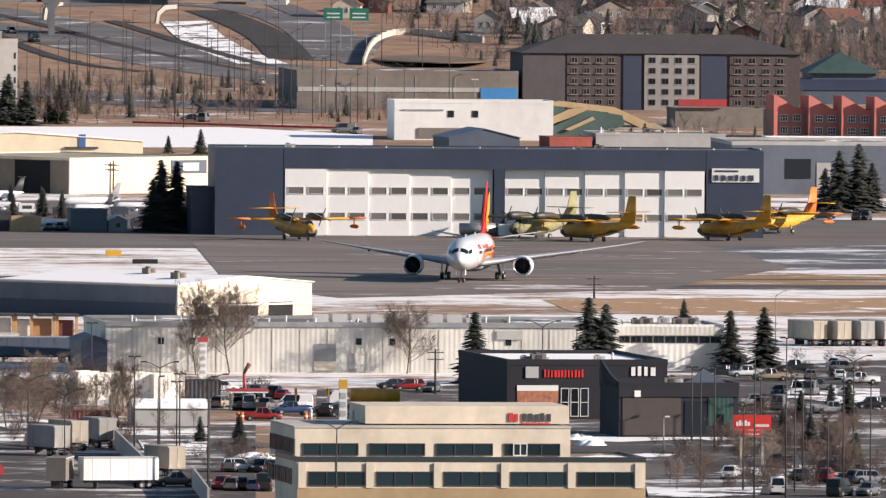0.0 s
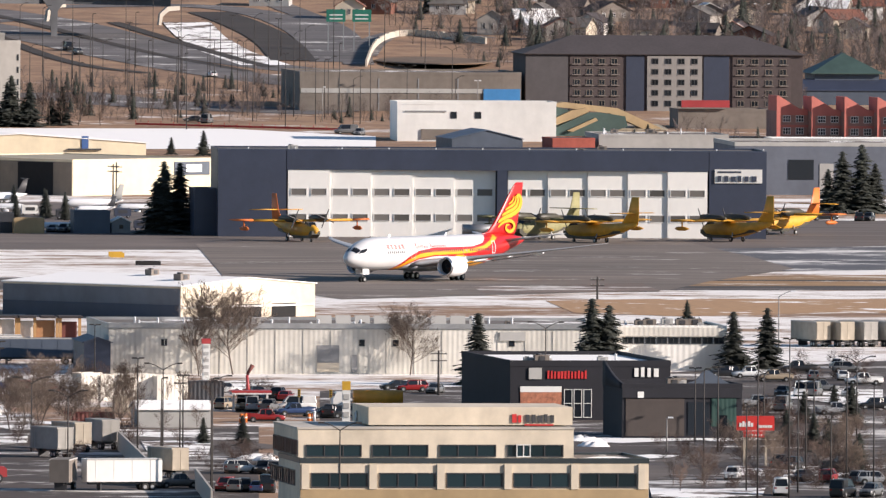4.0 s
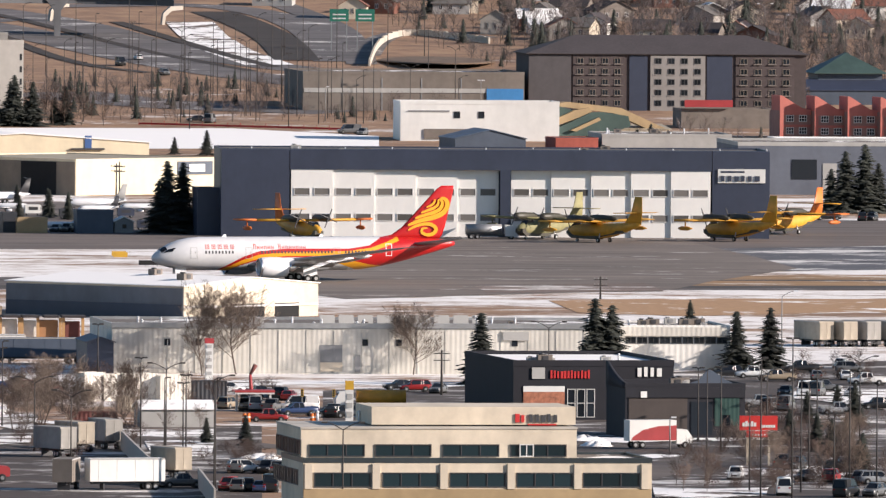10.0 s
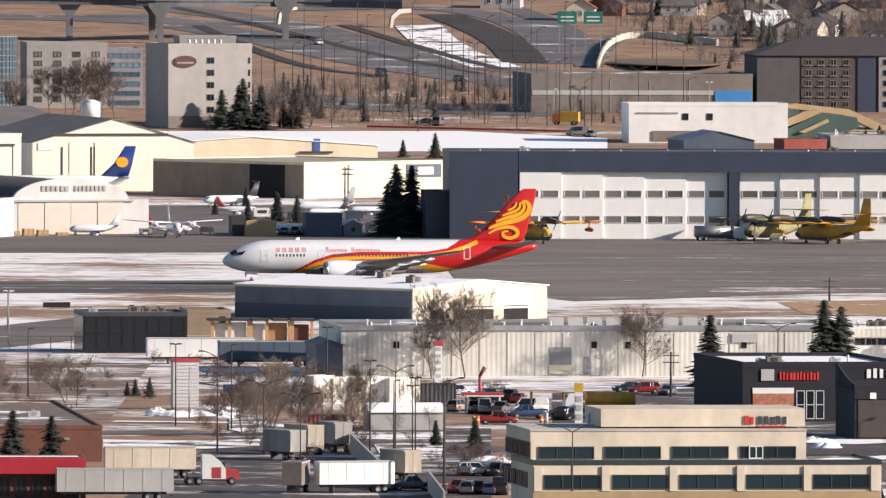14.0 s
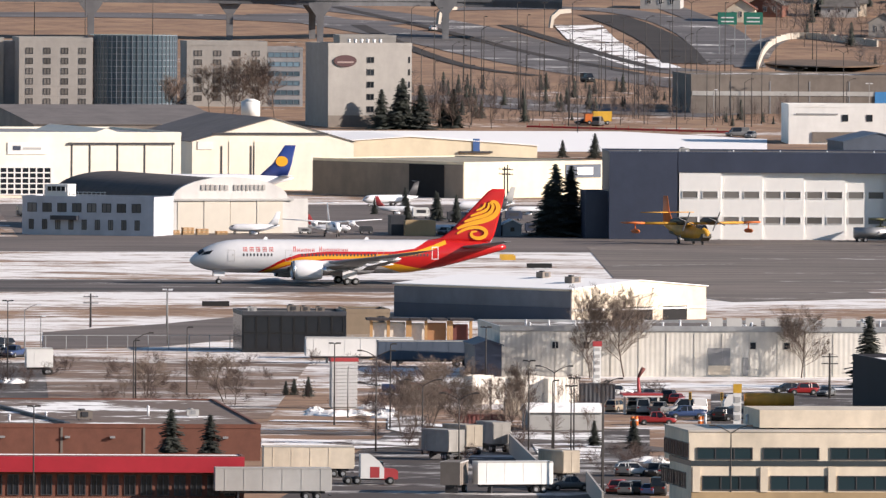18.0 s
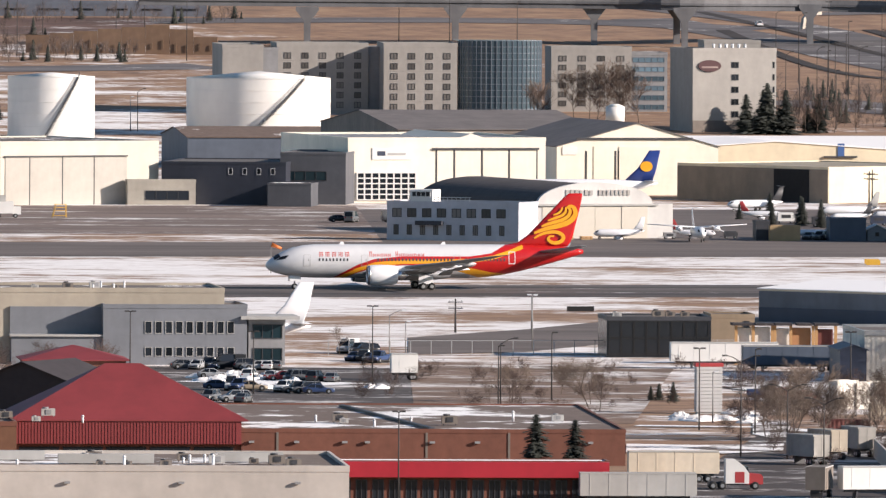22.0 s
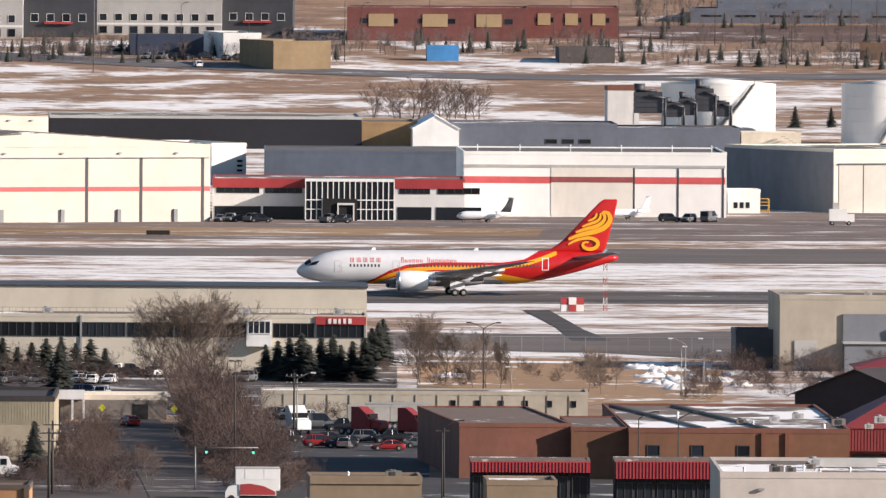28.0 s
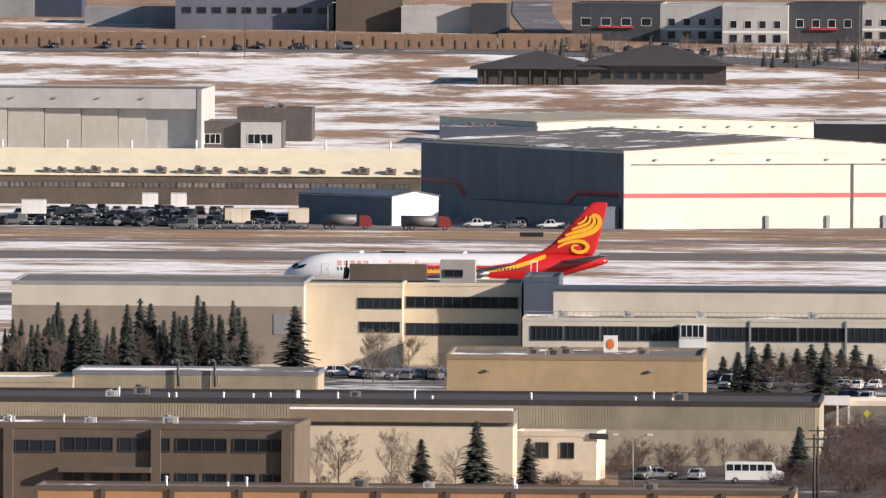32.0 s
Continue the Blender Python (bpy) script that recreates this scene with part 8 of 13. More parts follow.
def airliner():
    g = thing("airliner", "white twin-engine airliner with a red tail and golden swirls", "aeroplane", (0, 0, 0))
    bm = bmesh.new()
    hull = [(0.0, 4.15, 0.06, 0.06), (0.25, 4.18, 0.6, 0.55), (0.8, 4.25, 1.12, 1.0), (1.8, 4.40, 1.68, 1.55), (3.2, 4.60, 2.2, 2.1), (4.8, 4.78, 2.58, 2.55), (6.6, 4.90, 2.80, 2.82), (8.6, 4.95, 2.88, 2.95),
            (15, 4.95, 2.88, 2.97), (22, 4.95, 2.88, 2.97), (30, 4.95, 2.88, 2.97), (36, 4.95, 2.88, 2.97), (39, 5.02, 2.83, 2.9), (42, 5.22, 2.62, 2.68), (45, 5.52, 2.28, 2.36), (48, 5.86, 1.85, 1.98), (51, 6.2, 1.36, 1.5), (53.5, 6.45, 0.92, 1.04), (55.4, 6.6, 0.55, 0.62), (56.4, 6.65, 0.28, 0.34)]
    loft(bm, [ellipse(x, z, ry, rz) for x, z, ry, rz in hull])
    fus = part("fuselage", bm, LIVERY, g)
    bm = bmesh.new()
    loft(bm, [ellipse(x, z, ry, rz, 24) for x, z, ry, rz in ((16.5, 2.9, 0.4, 0.3), (18.5, 2.75, 2.6, 0.95), (23, 2.65, 3.1, 1.1), (29, 2.65, 3.1, 1.1), (32, 2.8, 2.4, 0.9), (34.5, 3.0, 0.4, 0.3))])
    part("belly_fairing", bm, JET_GREY, g)
    def section(x):
        k = [h for h in hull if h[0] <= x][-1]
        j = [h for h in hull if h[0] > x][0]
        u = (x - k[0]) / (j[0] - k[0])
        return [k[i] + (j[i] - k[i]) * u for i in (1, 2, 3)]

    def skin(x, z, s, off):
        """A point on the hull's side at that height, a little proud of it."""
        zc, ry, rz = section(x)
        return (x, s * (ry * math.sqrt(max(0.0, 1 - ((z - zc) / rz) ** 2)) + off), z)

    def decal(bm, x0, z0, x1, z1, s, off=0.03, n=6):
        """A patch that hugs the hull."""
        rows = [[bm.verts.new(skin(x, z0 + (z1 - z0) * i / n, s, o)) for x, o in ((x0, off - 0.06), (x0, off), (x1, off), (x1, off - 0.06))] for i in range(n + 1)]
        for r0, r1 in zip(rows, rows[1:]):
            for i in range(3):
                bm.faces.new((r0[i], r0[i + 1], r1[i + 1], r1[i]))

    for s in (-1, 1):
        for corners in (((1.25, 8), (1.45, 56), (2.45, 50), (2.25, 6)), ((1.62, 62), (2.62, 50), (3.9, 55), (3.2, 70))):
            bm = bmesh.new()
            grid = []
            for i in range(9):
                row = []
                for j in range(7):
                    u, v = i / 8, j / 6
                    x, ang = ((corners[0][k] * (1 - v) + corners[1][k] * v) * (1 - u) + (corners[3][k] * (1 - v) + corners[2][k] * v) * u for k in (0, 1))
                    zc, ry, rz = section(x)
                    row.append(bm.verts.new((x, s * (ry + 0.05) * math.sin(radians(ang)), zc + (rz + 0.05) * math.cos(radians(ang)))))
                grid.append(row)
            for r0, r1 in zip(grid, grid[1:]):
                for j in range(6):
                    bm.faces.new((r0[j], r0[j + 1], r1[j + 1], r1[j]))
            part("cockpit_window", bm, COCKPIT, g, "dark cockpit glazing")
        for x0, k in ((9.2, 9), (19.6, 22), (35.2, 12)):
            for i in range(k):
                x = x0 + i * 0.62
                bm = bmesh.new()
                decal(bm, x - 0.14, 5.02, x + 0.14, 5.50, s, 0.03, 2)
                part("cabin_window", bm, FRAME_D, g)
        for x in (7.0, 17.2, 33.6, 43.4):
            bm = bmesh.new()
            e = 0.05 if x < 40 else 0.12
            zb, zt = (4.1, 6.1) if x < 40 else (4.5, 6.7)
            for x0, z0, x1, z1 in ((x - 0.6, zb, x - 0.6 + e, zt), (x + 0.6 - e, zb, x + 0.6, zt), (x - 0.6, zb, x + 0.6, zb + e), (x - 0.6, zt - e, x + 0.6, zt)):
                decal(bm, x0, z0, x1, z1, s)
            if x < 40:
                decal(bm, x + 0.2, 5.05, x + 0.36, 5.35, s, 0.03, 2)
            part("cabin_door", bm, JET_WHITE if x > 40 else GREY, g)
        for i in range(5):
            bm = bmesh.new()
            x = 9.5 + i * 1.16
            for q in range(3):
                decal(bm, x - 0.36, 5.88 + q * 0.30, x + 0.36, 5.95 + q * 0.30, s, 0.03, 1)
            for q in (-0.30, 0.0, 0.26):
                decal(bm, x + q - 0.035, 5.80, x + q + 0.035, 6.62, s, 0.03, 4)
            part("title_mark", bm, TITLE_SOFT, g)
        for i in range(15):
            if i == 6:
                continue
            h = 0.92 if i in (0, 7) else 0.56
            x = 18.3 + i * 0.66
            bm = bmesh.new()
            decal(bm, x - 0.22, 5.78, x - 0.11, 5.78 + h, s, 0.03, 4)
            decal(bm, x + 0.10, 5.78, x + 0.21, 5.78 + h, s, 0.03, 4)
            z = 5.78 + h * (0.42 if i % 3 else 0.82)
            decal(bm, x - 0.11, z, x + 0.10, z + 0.10, s, 0.03, 1)
            part("title_mark", bm, TITLE_SOFT, g)
    for s in (-1, 1):
        bm = bmesh.new()
        loft(bm, [aerofoil(x, s * y, z, c, th) for x, y, z, c, th in ((16.6, 1.8, 3.0, 13.4, 0.13), (18.6, 3.2, 3.25, 11.6, 0.12), (22.9, 9.6, 4.1, 7.6, 0.105), (28.6, 18.0, 5.1, 4.9, 0.10), (34.0, 26.0, 6.2, 2.8, 0.09), (36.2, 28.4, 6.6, 1.7, 0.09), (38.6, 30.0, 6.9, 0.5, 0.08))])
        wing = part("wing", bm, JET_GREY, g, "grey swept wing")
        for y, x, c in ((6.5, 31.2, 3.6), (13.2, 30.2, 3.0), (19.0, 32.6, 2.4)):
            bm = bmesh.new()
            loft(bm, [ellipse(x - 2.2 + u * c * 1.6, 3.2 + y * 0.105 - 0.15, 0.28 * k + 0.02, 0.42 * k + 0.02, 10, s * y) for u, k in ((0, 0.1), (0.25, 0.8), (0.55, 1.0), (0.85, 0.6), (1.1, 0.1))])
            part("flap_fairing", bm, JET_WHITE, g)
        for x0, y0, x1, y1, z0, z1 in ((30.0, 3.4, 30.5, 9.2, 2.6, 3.6), (30.6, 10.4, 33.0, 18.0, 3.6, 4.7)):
            bm = bmesh.new()
            loft(bm, [aerofoil(x0, s * y0, z0, 2.4, 0.08), aerofoil(x1, s * y1, z1, 1.7, 0.08)])
            part("flap", bm, JET_GREY, g)
        bm = bmesh.new()
        ye = s * 9.75
        loft(bm, [ellipse(x, 2.75, r, r, 32, ye) for x, r in ((16.9, 1.42), (16.7, 1.52), (16.9, 1.64), (17.6, 1.78), (19.0, 1.84), (20.6, 1.76), (21.8, 1.55), (22.0, 1.40), (21.2, 1.35), (18.0, 1.40), (16.9, 1.42))], False)
        nac = part("nacelle", bm, JET_WHITE, g, "white engine nacelle")
        bm = bmesh.new()
        loft(bm, [ellipse(x, 2.75, r, r, 32, ye) for x, r in ((16.86, 1.43), (16.66, 1.52), (16.86, 1.66), (17.1, 1.70), (17.1, 1.6), (16.86, 1.43))], False)
        part("inlet_lip", bm, BARE, g)
        bm = bmesh.new()
        loft(bm, [ellipse(x, 2.75, r, r, 24, ye) for x, r in ((17.2, 0.05), (17.7, 0.42), (17.9, 0.45), (17.95, 1.41), (18.2, 1.41))])
        part("fan", bm, FAN, g)
        bm = bmesh.new()
        loft(bm, [ellipse(x, 2.75, r, r, 20, ye) for x, r in ((21.0, 1.1), (22.4, 0.9), (23.4, 0.62), (23.5, 0.4), (24.4, 0.08))])
        part("exhaust", bm, BARE, g)
        bm = bmesh.new()
        prism(bm, [(18.6, 4.3), (20.2, 4.55), (24.5, 4.2), (26.2, 3.7), (22.5, 3.4), (21.0, 3.9)], ye - 0.22, ye + 0.22)
        part("pylon", bm, JET_WHITE, g)
        bm = bmesh.new()
        loft(bm, [aerofoil(x, s * y, z, c, 0.09) for x, y, z, c in ((47.6, 0.8, 6.6, 6.0), (50.4, 4.5, 7.15, 4.0), (53.6, 9.2, 7.8, 2.0), (54.4, 9.8, 7.9, 1.2))])
        part("tailplane", bm, JET_GREY, g, "grey tailplane")
        bm = bmesh.new()
        tube(bm, (28.0, s * 4.9, 0.9), (27.7, s * 4.4, 3.0), 0.22, 0.24, 10)
        tube(bm, (26.9, s * 4.9, 0.75), (29.1, s * 4.9, 0.75), 0.16, 0.16, 8)
        leg = part("landing_gear", bm, STEEL, g)
        for dx in (-0.75, 0.75):
            for dy in (-0.6, 0.6):
                part("wheel", wheel_mesh(0.66, 0.46), None, leg, "", (28.0 + dx, s * 4.9 + dy, 0.66))
        bm = bmesh.new()
        box(bm, 26.4, s * 5.5 - 0.06, 1.1, 29.0, s * 5.5 + 0.06, 2.7)
        part("gear_door", bm, JET_WHITE, g)
    bm = bmesh.new()
    loft(bm, [aerofoil(x, 0, z, c, th, 14, False) for x, z, c, th in ((40.8, 7.55, 12.8, 0.03), (44.6, 8.2, 9.5, 0.08), (46.6, 9.6, 8.0, 0.085), (50.8, 14.0, 4.9, 0.085), (53.0, 16.3, 3.2, 0.08), (53.9, 16.9, 2.3, 0.05))])
    fin = part("fin", bm, JET_RED, g, "red tail fin with golden swirls")

    def swirl(name, pts, s):
        """A golden stroke on the fin: (x, z, half width) along its course."""
        bm = bmesh.new()
        edge = []
        for i, (x, z, hw) in enumerate(pts):
            a, b = pts[max(0, i - 1)], pts[min(len(pts) - 1, i + 1)]
            d = math.hypot(b[0] - a[0], b[1] - a[1]) or 1
            nx, nz = -(b[1] - a[1]) / d * hw, (b[0] - a[0]) / d * hw
            edge.append(((x + nx, z + nz), (x - nx, z - nz)))
        y = s * 0.50
        rows = [[bm.verts.new((p[0], y - s * 0.08, p[1])), bm.verts.new((p[0], y, p[1])), bm.verts.new((q[0], y, q[1])), bm.verts.new((q[0], y - s * 0.08, q[1]))] for p, q in edge]
        for r0, r1 in zip(rows, rows[1:]):
            for k in range(4):
                bm.faces.new((r0[k], r0[(k + 1) % 4], r1[(k + 1) % 4], r1[k]))
        part(name, bm, JET_GOLD, fin)

    def stroke(name, course, wide, s):
        """A tapering stroke through the points of its course."""
        pts = smooth(course, 3)
        k = len(pts) - 1
        swirl(name, [(x, z, 0.03 + wide * math.sin(math.pi * (0.06 + 0.90 * i / k)) ** 0.8) for i, (x, z) in enumerate(pts)], s)

    for s in (-1, 1):
        stroke("golden_scroll", [(47.6, 9.0), (48.8, 9.7), (50.4, 10.15), (52.0, 10.1), (53.0, 9.3), (52.5, 8.4), (51.2, 8.1), (50.1, 8.6), (50.2, 9.35), (51.2, 9.4)], 0.30, s)
        stroke("golden_feather", [(47.6, 9.9), (49.8, 10.75), (52.2, 11.2), (54.2, 12.0), (55.1, 13.4), (54.6, 14.6), (53.6, 14.7)], 0.42, s)
        stroke("golden_feather", [(48.9, 11.1), (50.6, 11.7), (52.4, 12.1), (53.8, 12.9), (54.1, 14.0), (53.4, 14.6)], 0.30, s)
        stroke("golden_feather", [(50.0, 12.1), (51.4, 12.6), (52.6, 13.0), (53.3, 13.7), (53.2, 14.5)], 0.22, s)
        stroke("golden_feather", [(51.0, 13.1), (51.9, 13.4), (52.5, 13.9), (52.6, 14.5)], 0.16, s)
    bm = bmesh.new()
    tube(bm, (5.2, 0, 0.6), (5.2, 0, 2.6), 0.14, 0.16, 10)
    leg = part("landing_gear", bm, STEEL, g)
    for dy in (-0.38, 0.38):
        part("wheel", wheel_mesh(0.5, 0.36), None, leg, "", (5.2, dy, 0.5))
    for s in (-1, 1):
        bm = bmesh.new()
        box(bm, 4.2, s * 0.75 - 0.03, 1.4, 6.2, s * 0.75 + 0.03, 2.4)
        part("gear_door", bm, JET_WHITE, g)
    for x, z in ((13, 7.95), (31, 7.95)):
        bm = bmesh.new()
        prism(bm, [(x, z - 0.1), (x + 0.9, z - 0.1), (x + 0.8, z + 0.4), (x + 0.4, z + 0.4)], -0.05, 0.05)
        part("antenna", bm, JET_WHITE, g)
    return g


def wheel_mesh(r, w):
    key = ("wheel", r, w)
    if key not in CACHE:
        bm = bmesh.new()
        k = 18
        prof = [(-w / 2, r * 0.5), (-w / 2, r * 0.88), (-w / 3, r), (w / 3, r), (w / 2, r * 0.88), (w / 2, r * 0.5)]
        rings = [[(rr * math.cos(2 * math.pi * i / k), yy, rr * math.sin(2 * math.pi * i / k)) for i in range(k)] for yy, rr in prof]
        loft(bm, rings)
        n0 = len(bm.faces)
        tube(bm, (0, -w / 2 - 0.01, 0), (0, w / 2 + 0.01, 0), r * 0.48, r * 0.48, 12, True, 1)
        CACHE[key] = mesh_of(bm, [RUBBER, STEEL])
    return CACHE[key]


AIRLINER = airliner()



# ---- trees ----
def spruce_meshes(seed):
    """A spruce 10 m high: trunk, and a crown of drooping jagged boughs."""
    rnd = random.Random(seed)
    bm = bmesh.new()
    tube(bm, (0, 0, -0.3), (0, 0, 9.6), 0.2, 0.03, 6)
    trunk = mesh_of(bm, BARK)
    bm = bmesh.new()
    levels = 36
    for k in range(levels):
        z = 0.7 + 9.0 * (k / levels) ** 0.95
        reach = (2.35 * (1 - (z / 10.2)) ** 0.85 + 0.12) * rnd.uniform(0.6, 1.12)
        n = max(6, int(17 - 9 * k / levels))
        a0 = rnd.uniform(0, 6.28)
        for i in range(n):
            a = a0 + 2 * math.pi * i / n + rnd.uniform(-0.2, 0.2)
            r = reach * rnd.uniform(0.45, 1.2)
            dz = -r * rnd.uniform(0.18, 0.42)
            c, s = math.cos(a), math.sin(a)
            px, py = -s, c
            w = 0.16 + r * 0.20
            root, tip = (0.05 * c, 0.05 * s, z + 0.15), (r * c, r * s, z + dz)
            for u, sgn in ((0.45, 1), (0.45, -1), (0.72, 1), (0.72, -1)):
                m0 = Vector(root).lerp(Vector(tip), u - 0.22)
                m1 = Vector(root).lerp(Vector(tip), u + 0.16)
                out = Vector((m1.x + sgn * px * w * (1.2 - u * 0.6), m1.y + sgn * py * w * (1.2 - u * 0.6), m1.z - 0.16 * w - 0.06))
                v = [bm.verts.new(p) for p in (m0, m1, out)]
                bm.faces.new(v)
            v = [bm.verts.new(p) for p in (root, (r * 0.6 * c + px * w * 0.6, r * 0.6 * s + py * w * 0.6, z + dz * 0.55 - 0.1), tip, (r * 0.6 * c - px * w * 0.6, r * 0.6 * s - py * w * 0.6, z + dz * 0.55 - 0.1))]
            bm.faces.new(v)
    return trunk, mesh_of(bm, NEEDLES, False)


def bare_meshes(seed, spread=0.75, counts=(13, 7, 5, 4), thick=0.13, thin=0.014, base=0.22, stems=1):
    """A leafless broadleaf tree 10 m high: a tapering trunk with ascending limbs, and a haze of fine twigs. With several stems it is a shrub."""
    rnd = random.Random(seed)
    bm, tw = bmesh.new(), bmesh.new()

    def grow(p, d, length, r, level):
        bend = Vector((rnd.gauss(0, 1), rnd.gauss(0, 1), 0.25)) * 0.10 * length
        mid, q = p + d * length * 0.5 + bend * 0.5, p + d * length + bend * 0.3 + Vector((0, 0, 0.05 * length if level else 0))
        target, sides = (bm, 6 if level == 0 else 4) if level < 2 else (tw, 3)
        r0, r1, r2 = max(r, thin), max(r * 0.72, thin * 0.9), max(r * 0.30, thin * 0.6)
        if level == len(counts):
            tube(target, p, q, r0, r2, sides, False)
        else:
            tube(target, p, mid, r0, r1, sides, False)
            tube(target, mid, q, r1, r2, sides, False)
        if level >= len(counts):
            return
        n = max(2, round(counts[level] * rnd.uniform(0.8, 1.2)))
        for i in range(n):
            lo = base if level == 0 else 0.22
            u = lo + (0.98 - lo) * (i + rnd.random()) / n
            at = p.lerp(mid, u * 2) if u < 0.5 else mid.lerp(q, u * 2 - 1)
            side = Vector((rnd.gauss(0, 1), rnd.gauss(0, 1), rnd.gauss(0, 0.25)))
            side -= d * side.dot(d)
            nd = (d * (0.55 if level == 0 else 0.8) + side.normalized() * rnd.uniform(0.55, 1.1) * spread * (1.25 - 0.5 * u) + Vector((0, 0, 0.30))).normalized()
            k = (0.20 + 0.42 * math.sin(math.pi * (0.16 + 0.74 * (u - lo) / (1 - lo)))) if level == 0 else rnd.uniform(0.42, 0.66) * (1.12 - 0.55 * u)
            grow(at, nd, length * k * rnd.uniform(0.8, 1.15), r * (0.46 if level == 0 else 0.52) * (1.2 - 0.6 * u), level + 1)

    for k in range(stems):
        lean = 0.04 if stems == 1 else 0.55
        d = Vector((rnd.uniform(-lean, lean), rnd.uniform(-lean, lean), 1)).normalized()
        grow(Vector((rnd.uniform(-1, 1) * 0.3 * (stems > 1), rnd.uniform(-1, 1) * 0.3 * (stems > 1), -0.3)), d, 8.6 * (1 if stems == 1 else rnd.uniform(0.55, 1.0)), thick, 0)
    top = max(v.co.z for v in tw.verts)
    for b in (bm, tw):
        for v in b.verts:
            v.co *= 10.0 / top
    return mesh_of(bm, BARK), mesh_of(tw, TWIGS, False)


SPRUCES = [spruce_meshes(i) for i in (1, 2, 3)]
BARES = [bare_meshes(11, 0.85), bare_meshes(12, 1.0), bare_meshes(13, 0.75), bare_meshes(14, 0.95, (12, 8, 6, 4))]
TALL = [bare_meshes(18, 0.9, (22, 9, 7, 5), 0.10, 0.011, 0.24), bare_meshes(19, 0.95, (22, 9, 7, 5), 0.10, 0.011, 0.26)]
FAR_BARES = [bare_meshes(41, 0.95, (12, 6, 5), 0.14, 0.036, 0.12), bare_meshes(42, 0.85, (12, 6, 5), 0.14, 0.036, 0.15)]
BRUSH = [bare_meshes(15, 1.0, (7, 5, 4), 0.05, 0.020, 0.1, 6), bare_meshes(16, 1.0, (7, 5, 4), 0.05, 0.020, 0.1, 6)]
for _trunk, _crown in TALL + BARES[1:3]:
    _crown.materials[0] = TWIGS_PALE
for _trunk, _crown in BRUSH:
    _bm = bmesh.new()
    _bm.from_mesh(_trunk)
    _bm.from_mesh(_crown)
    _bm.to_mesh(_crown)
    _bm.free()
    _crown.materials[0] = TWIGS_DARK


def tree(kind, at, h, seed=0, wide=1.0, group=""):
    rnd = random.Random(seed * 7 + int(at[0] * 10) + int(at[1]))
    label, meshes, group_name = {"spruce": ("dark green spruce with drooping boughs", SPRUCES, "spruces"), "bare": ("leafless broadleaf tree with fine twigs", BARES, "bare trees"), "tall": ("tall leafless tree with a fine crown", TALL, "bare trees"), "brush": ("leafless brown shrub on dry grass", BRUSH, "shrubs")}[kind]
    if kind == "bare" and at[1] > 4000:
        meshes = FAR_BARES
    a, b = meshes[rnd.randrange(len(meshes))]
    g = thing({"spruce": "spruce_tree", "bare": "bare_tree", "tall": "bare_tree", "brush": "shrub"}[kind], label, "tree" if kind != "brush" else "shrub", at, rnd.uniform(0, 360), group_name)
    s = h / 10.0
    m = Matrix.Diagonal((s * wide, s * wide, s, 1))
    if kind != "brush":
        part("trunk", a, None, g, "", m)
    part("crown", b, None, g, "", m)
    return g


GROVE_A1 = [(174.9, 3519.7, 0, 14.3), (178, 3520.3, 0, 14), (173.3, 3519.4, 0, 10.4), (208, 4154.2, 1.6, 4.1), (215.1, 4147.8, 1.5, 5.9), (179.4, 2672.2, 0, 10.8), (196.4, 2674.4, 0, 13), (199, 2674.8, 0, 12), (197.5, 2674.6, 0, 10), (222.6, 2738, 0, 9.2), (228.0, 2741, 0, 9.7), (323.6, 3707.2, 0, 12.9), (327.7, 3708.1, 0, 14.3), (320.6, 3706.6, 0, 9.2), (330.5, 3708.6, 0, 10.4), (319.7, 4222.2, 2.5, 4.2), (322.9, 4222.7, 2.6, 5.3), (177.5, 4330.9, 4.5, 10.5), (190.8, 4332.7, 4.6, 9.5), (188.3, 4332.4, 4.6, 6.8), (181.3, 4331.4, 4.6, 6.1), (235.8, 2995.5, 0, 3.2), (208, 2401.1, 0, 5.1), (221.4, 2518.8, 0, 5.9)]
GROVE_A2 = [(215.2, 2524.5, 0, 4.5), (206, 2444.4, 0, 4.8), (173.1, 4323, 4.4, 9.7), (178.2, 4323.5, 4.4, 12.4), (182.6, 4324, 4.4, 10.8), (-5.6, 4384.5, 5.8, 4.8), (-14.3, 4383.6, 5.7, 5.2), (-24.8, 4690.2, 15.3, 4.4), (-199.9, 2732.7, 0, 10.9), (-145.8, 2312.9, 0, 8.8), (-152.8, 2311.4, 0, 6.5), (-139.2, 2314.3, 0, 6.6), (-106.7, 2362.6, 0, 6.6), (-128.1, 2681.3, 0, 7), (-130.3, 2680.9, 0, 5.2), (-117.1, 2678.7, 0, 7.7), (-149, 2356, 0, 7.1), (-117, 2670.8, 0, 6.7), (-72.9, 2787.2, 0, 6.8), (-106.5, 2358, 0, 6.2), (-118.7, 2798.5, 0, 3.8), (207.5, 2418.6, 0, 5.3), (206.1, 2332.9, 0, 5.8), (223.1, 2566.9, 0, 4)]
GROVE_A3 = [(131.6, 2429.7, 0, 3.8), (126.7, 2439.1, 0, 3.5), (94.8, 2625.7, 0, 2.9), (92.9, 2630, 0, 2.5), (91.7, 2629.8, 0, 2.1), (-141.9, 4677.8, 14.8, 4.4), (-139, 4678.1, 14.8, 3.5), (132.5, 2449.8, 0, 3.5)]
for x, y, z, h in GROVE_A1 + GROVE_A2 + GROVE_A3:
    tree("spruce", (x, y, z), h * 1.03, 1, 1.85)
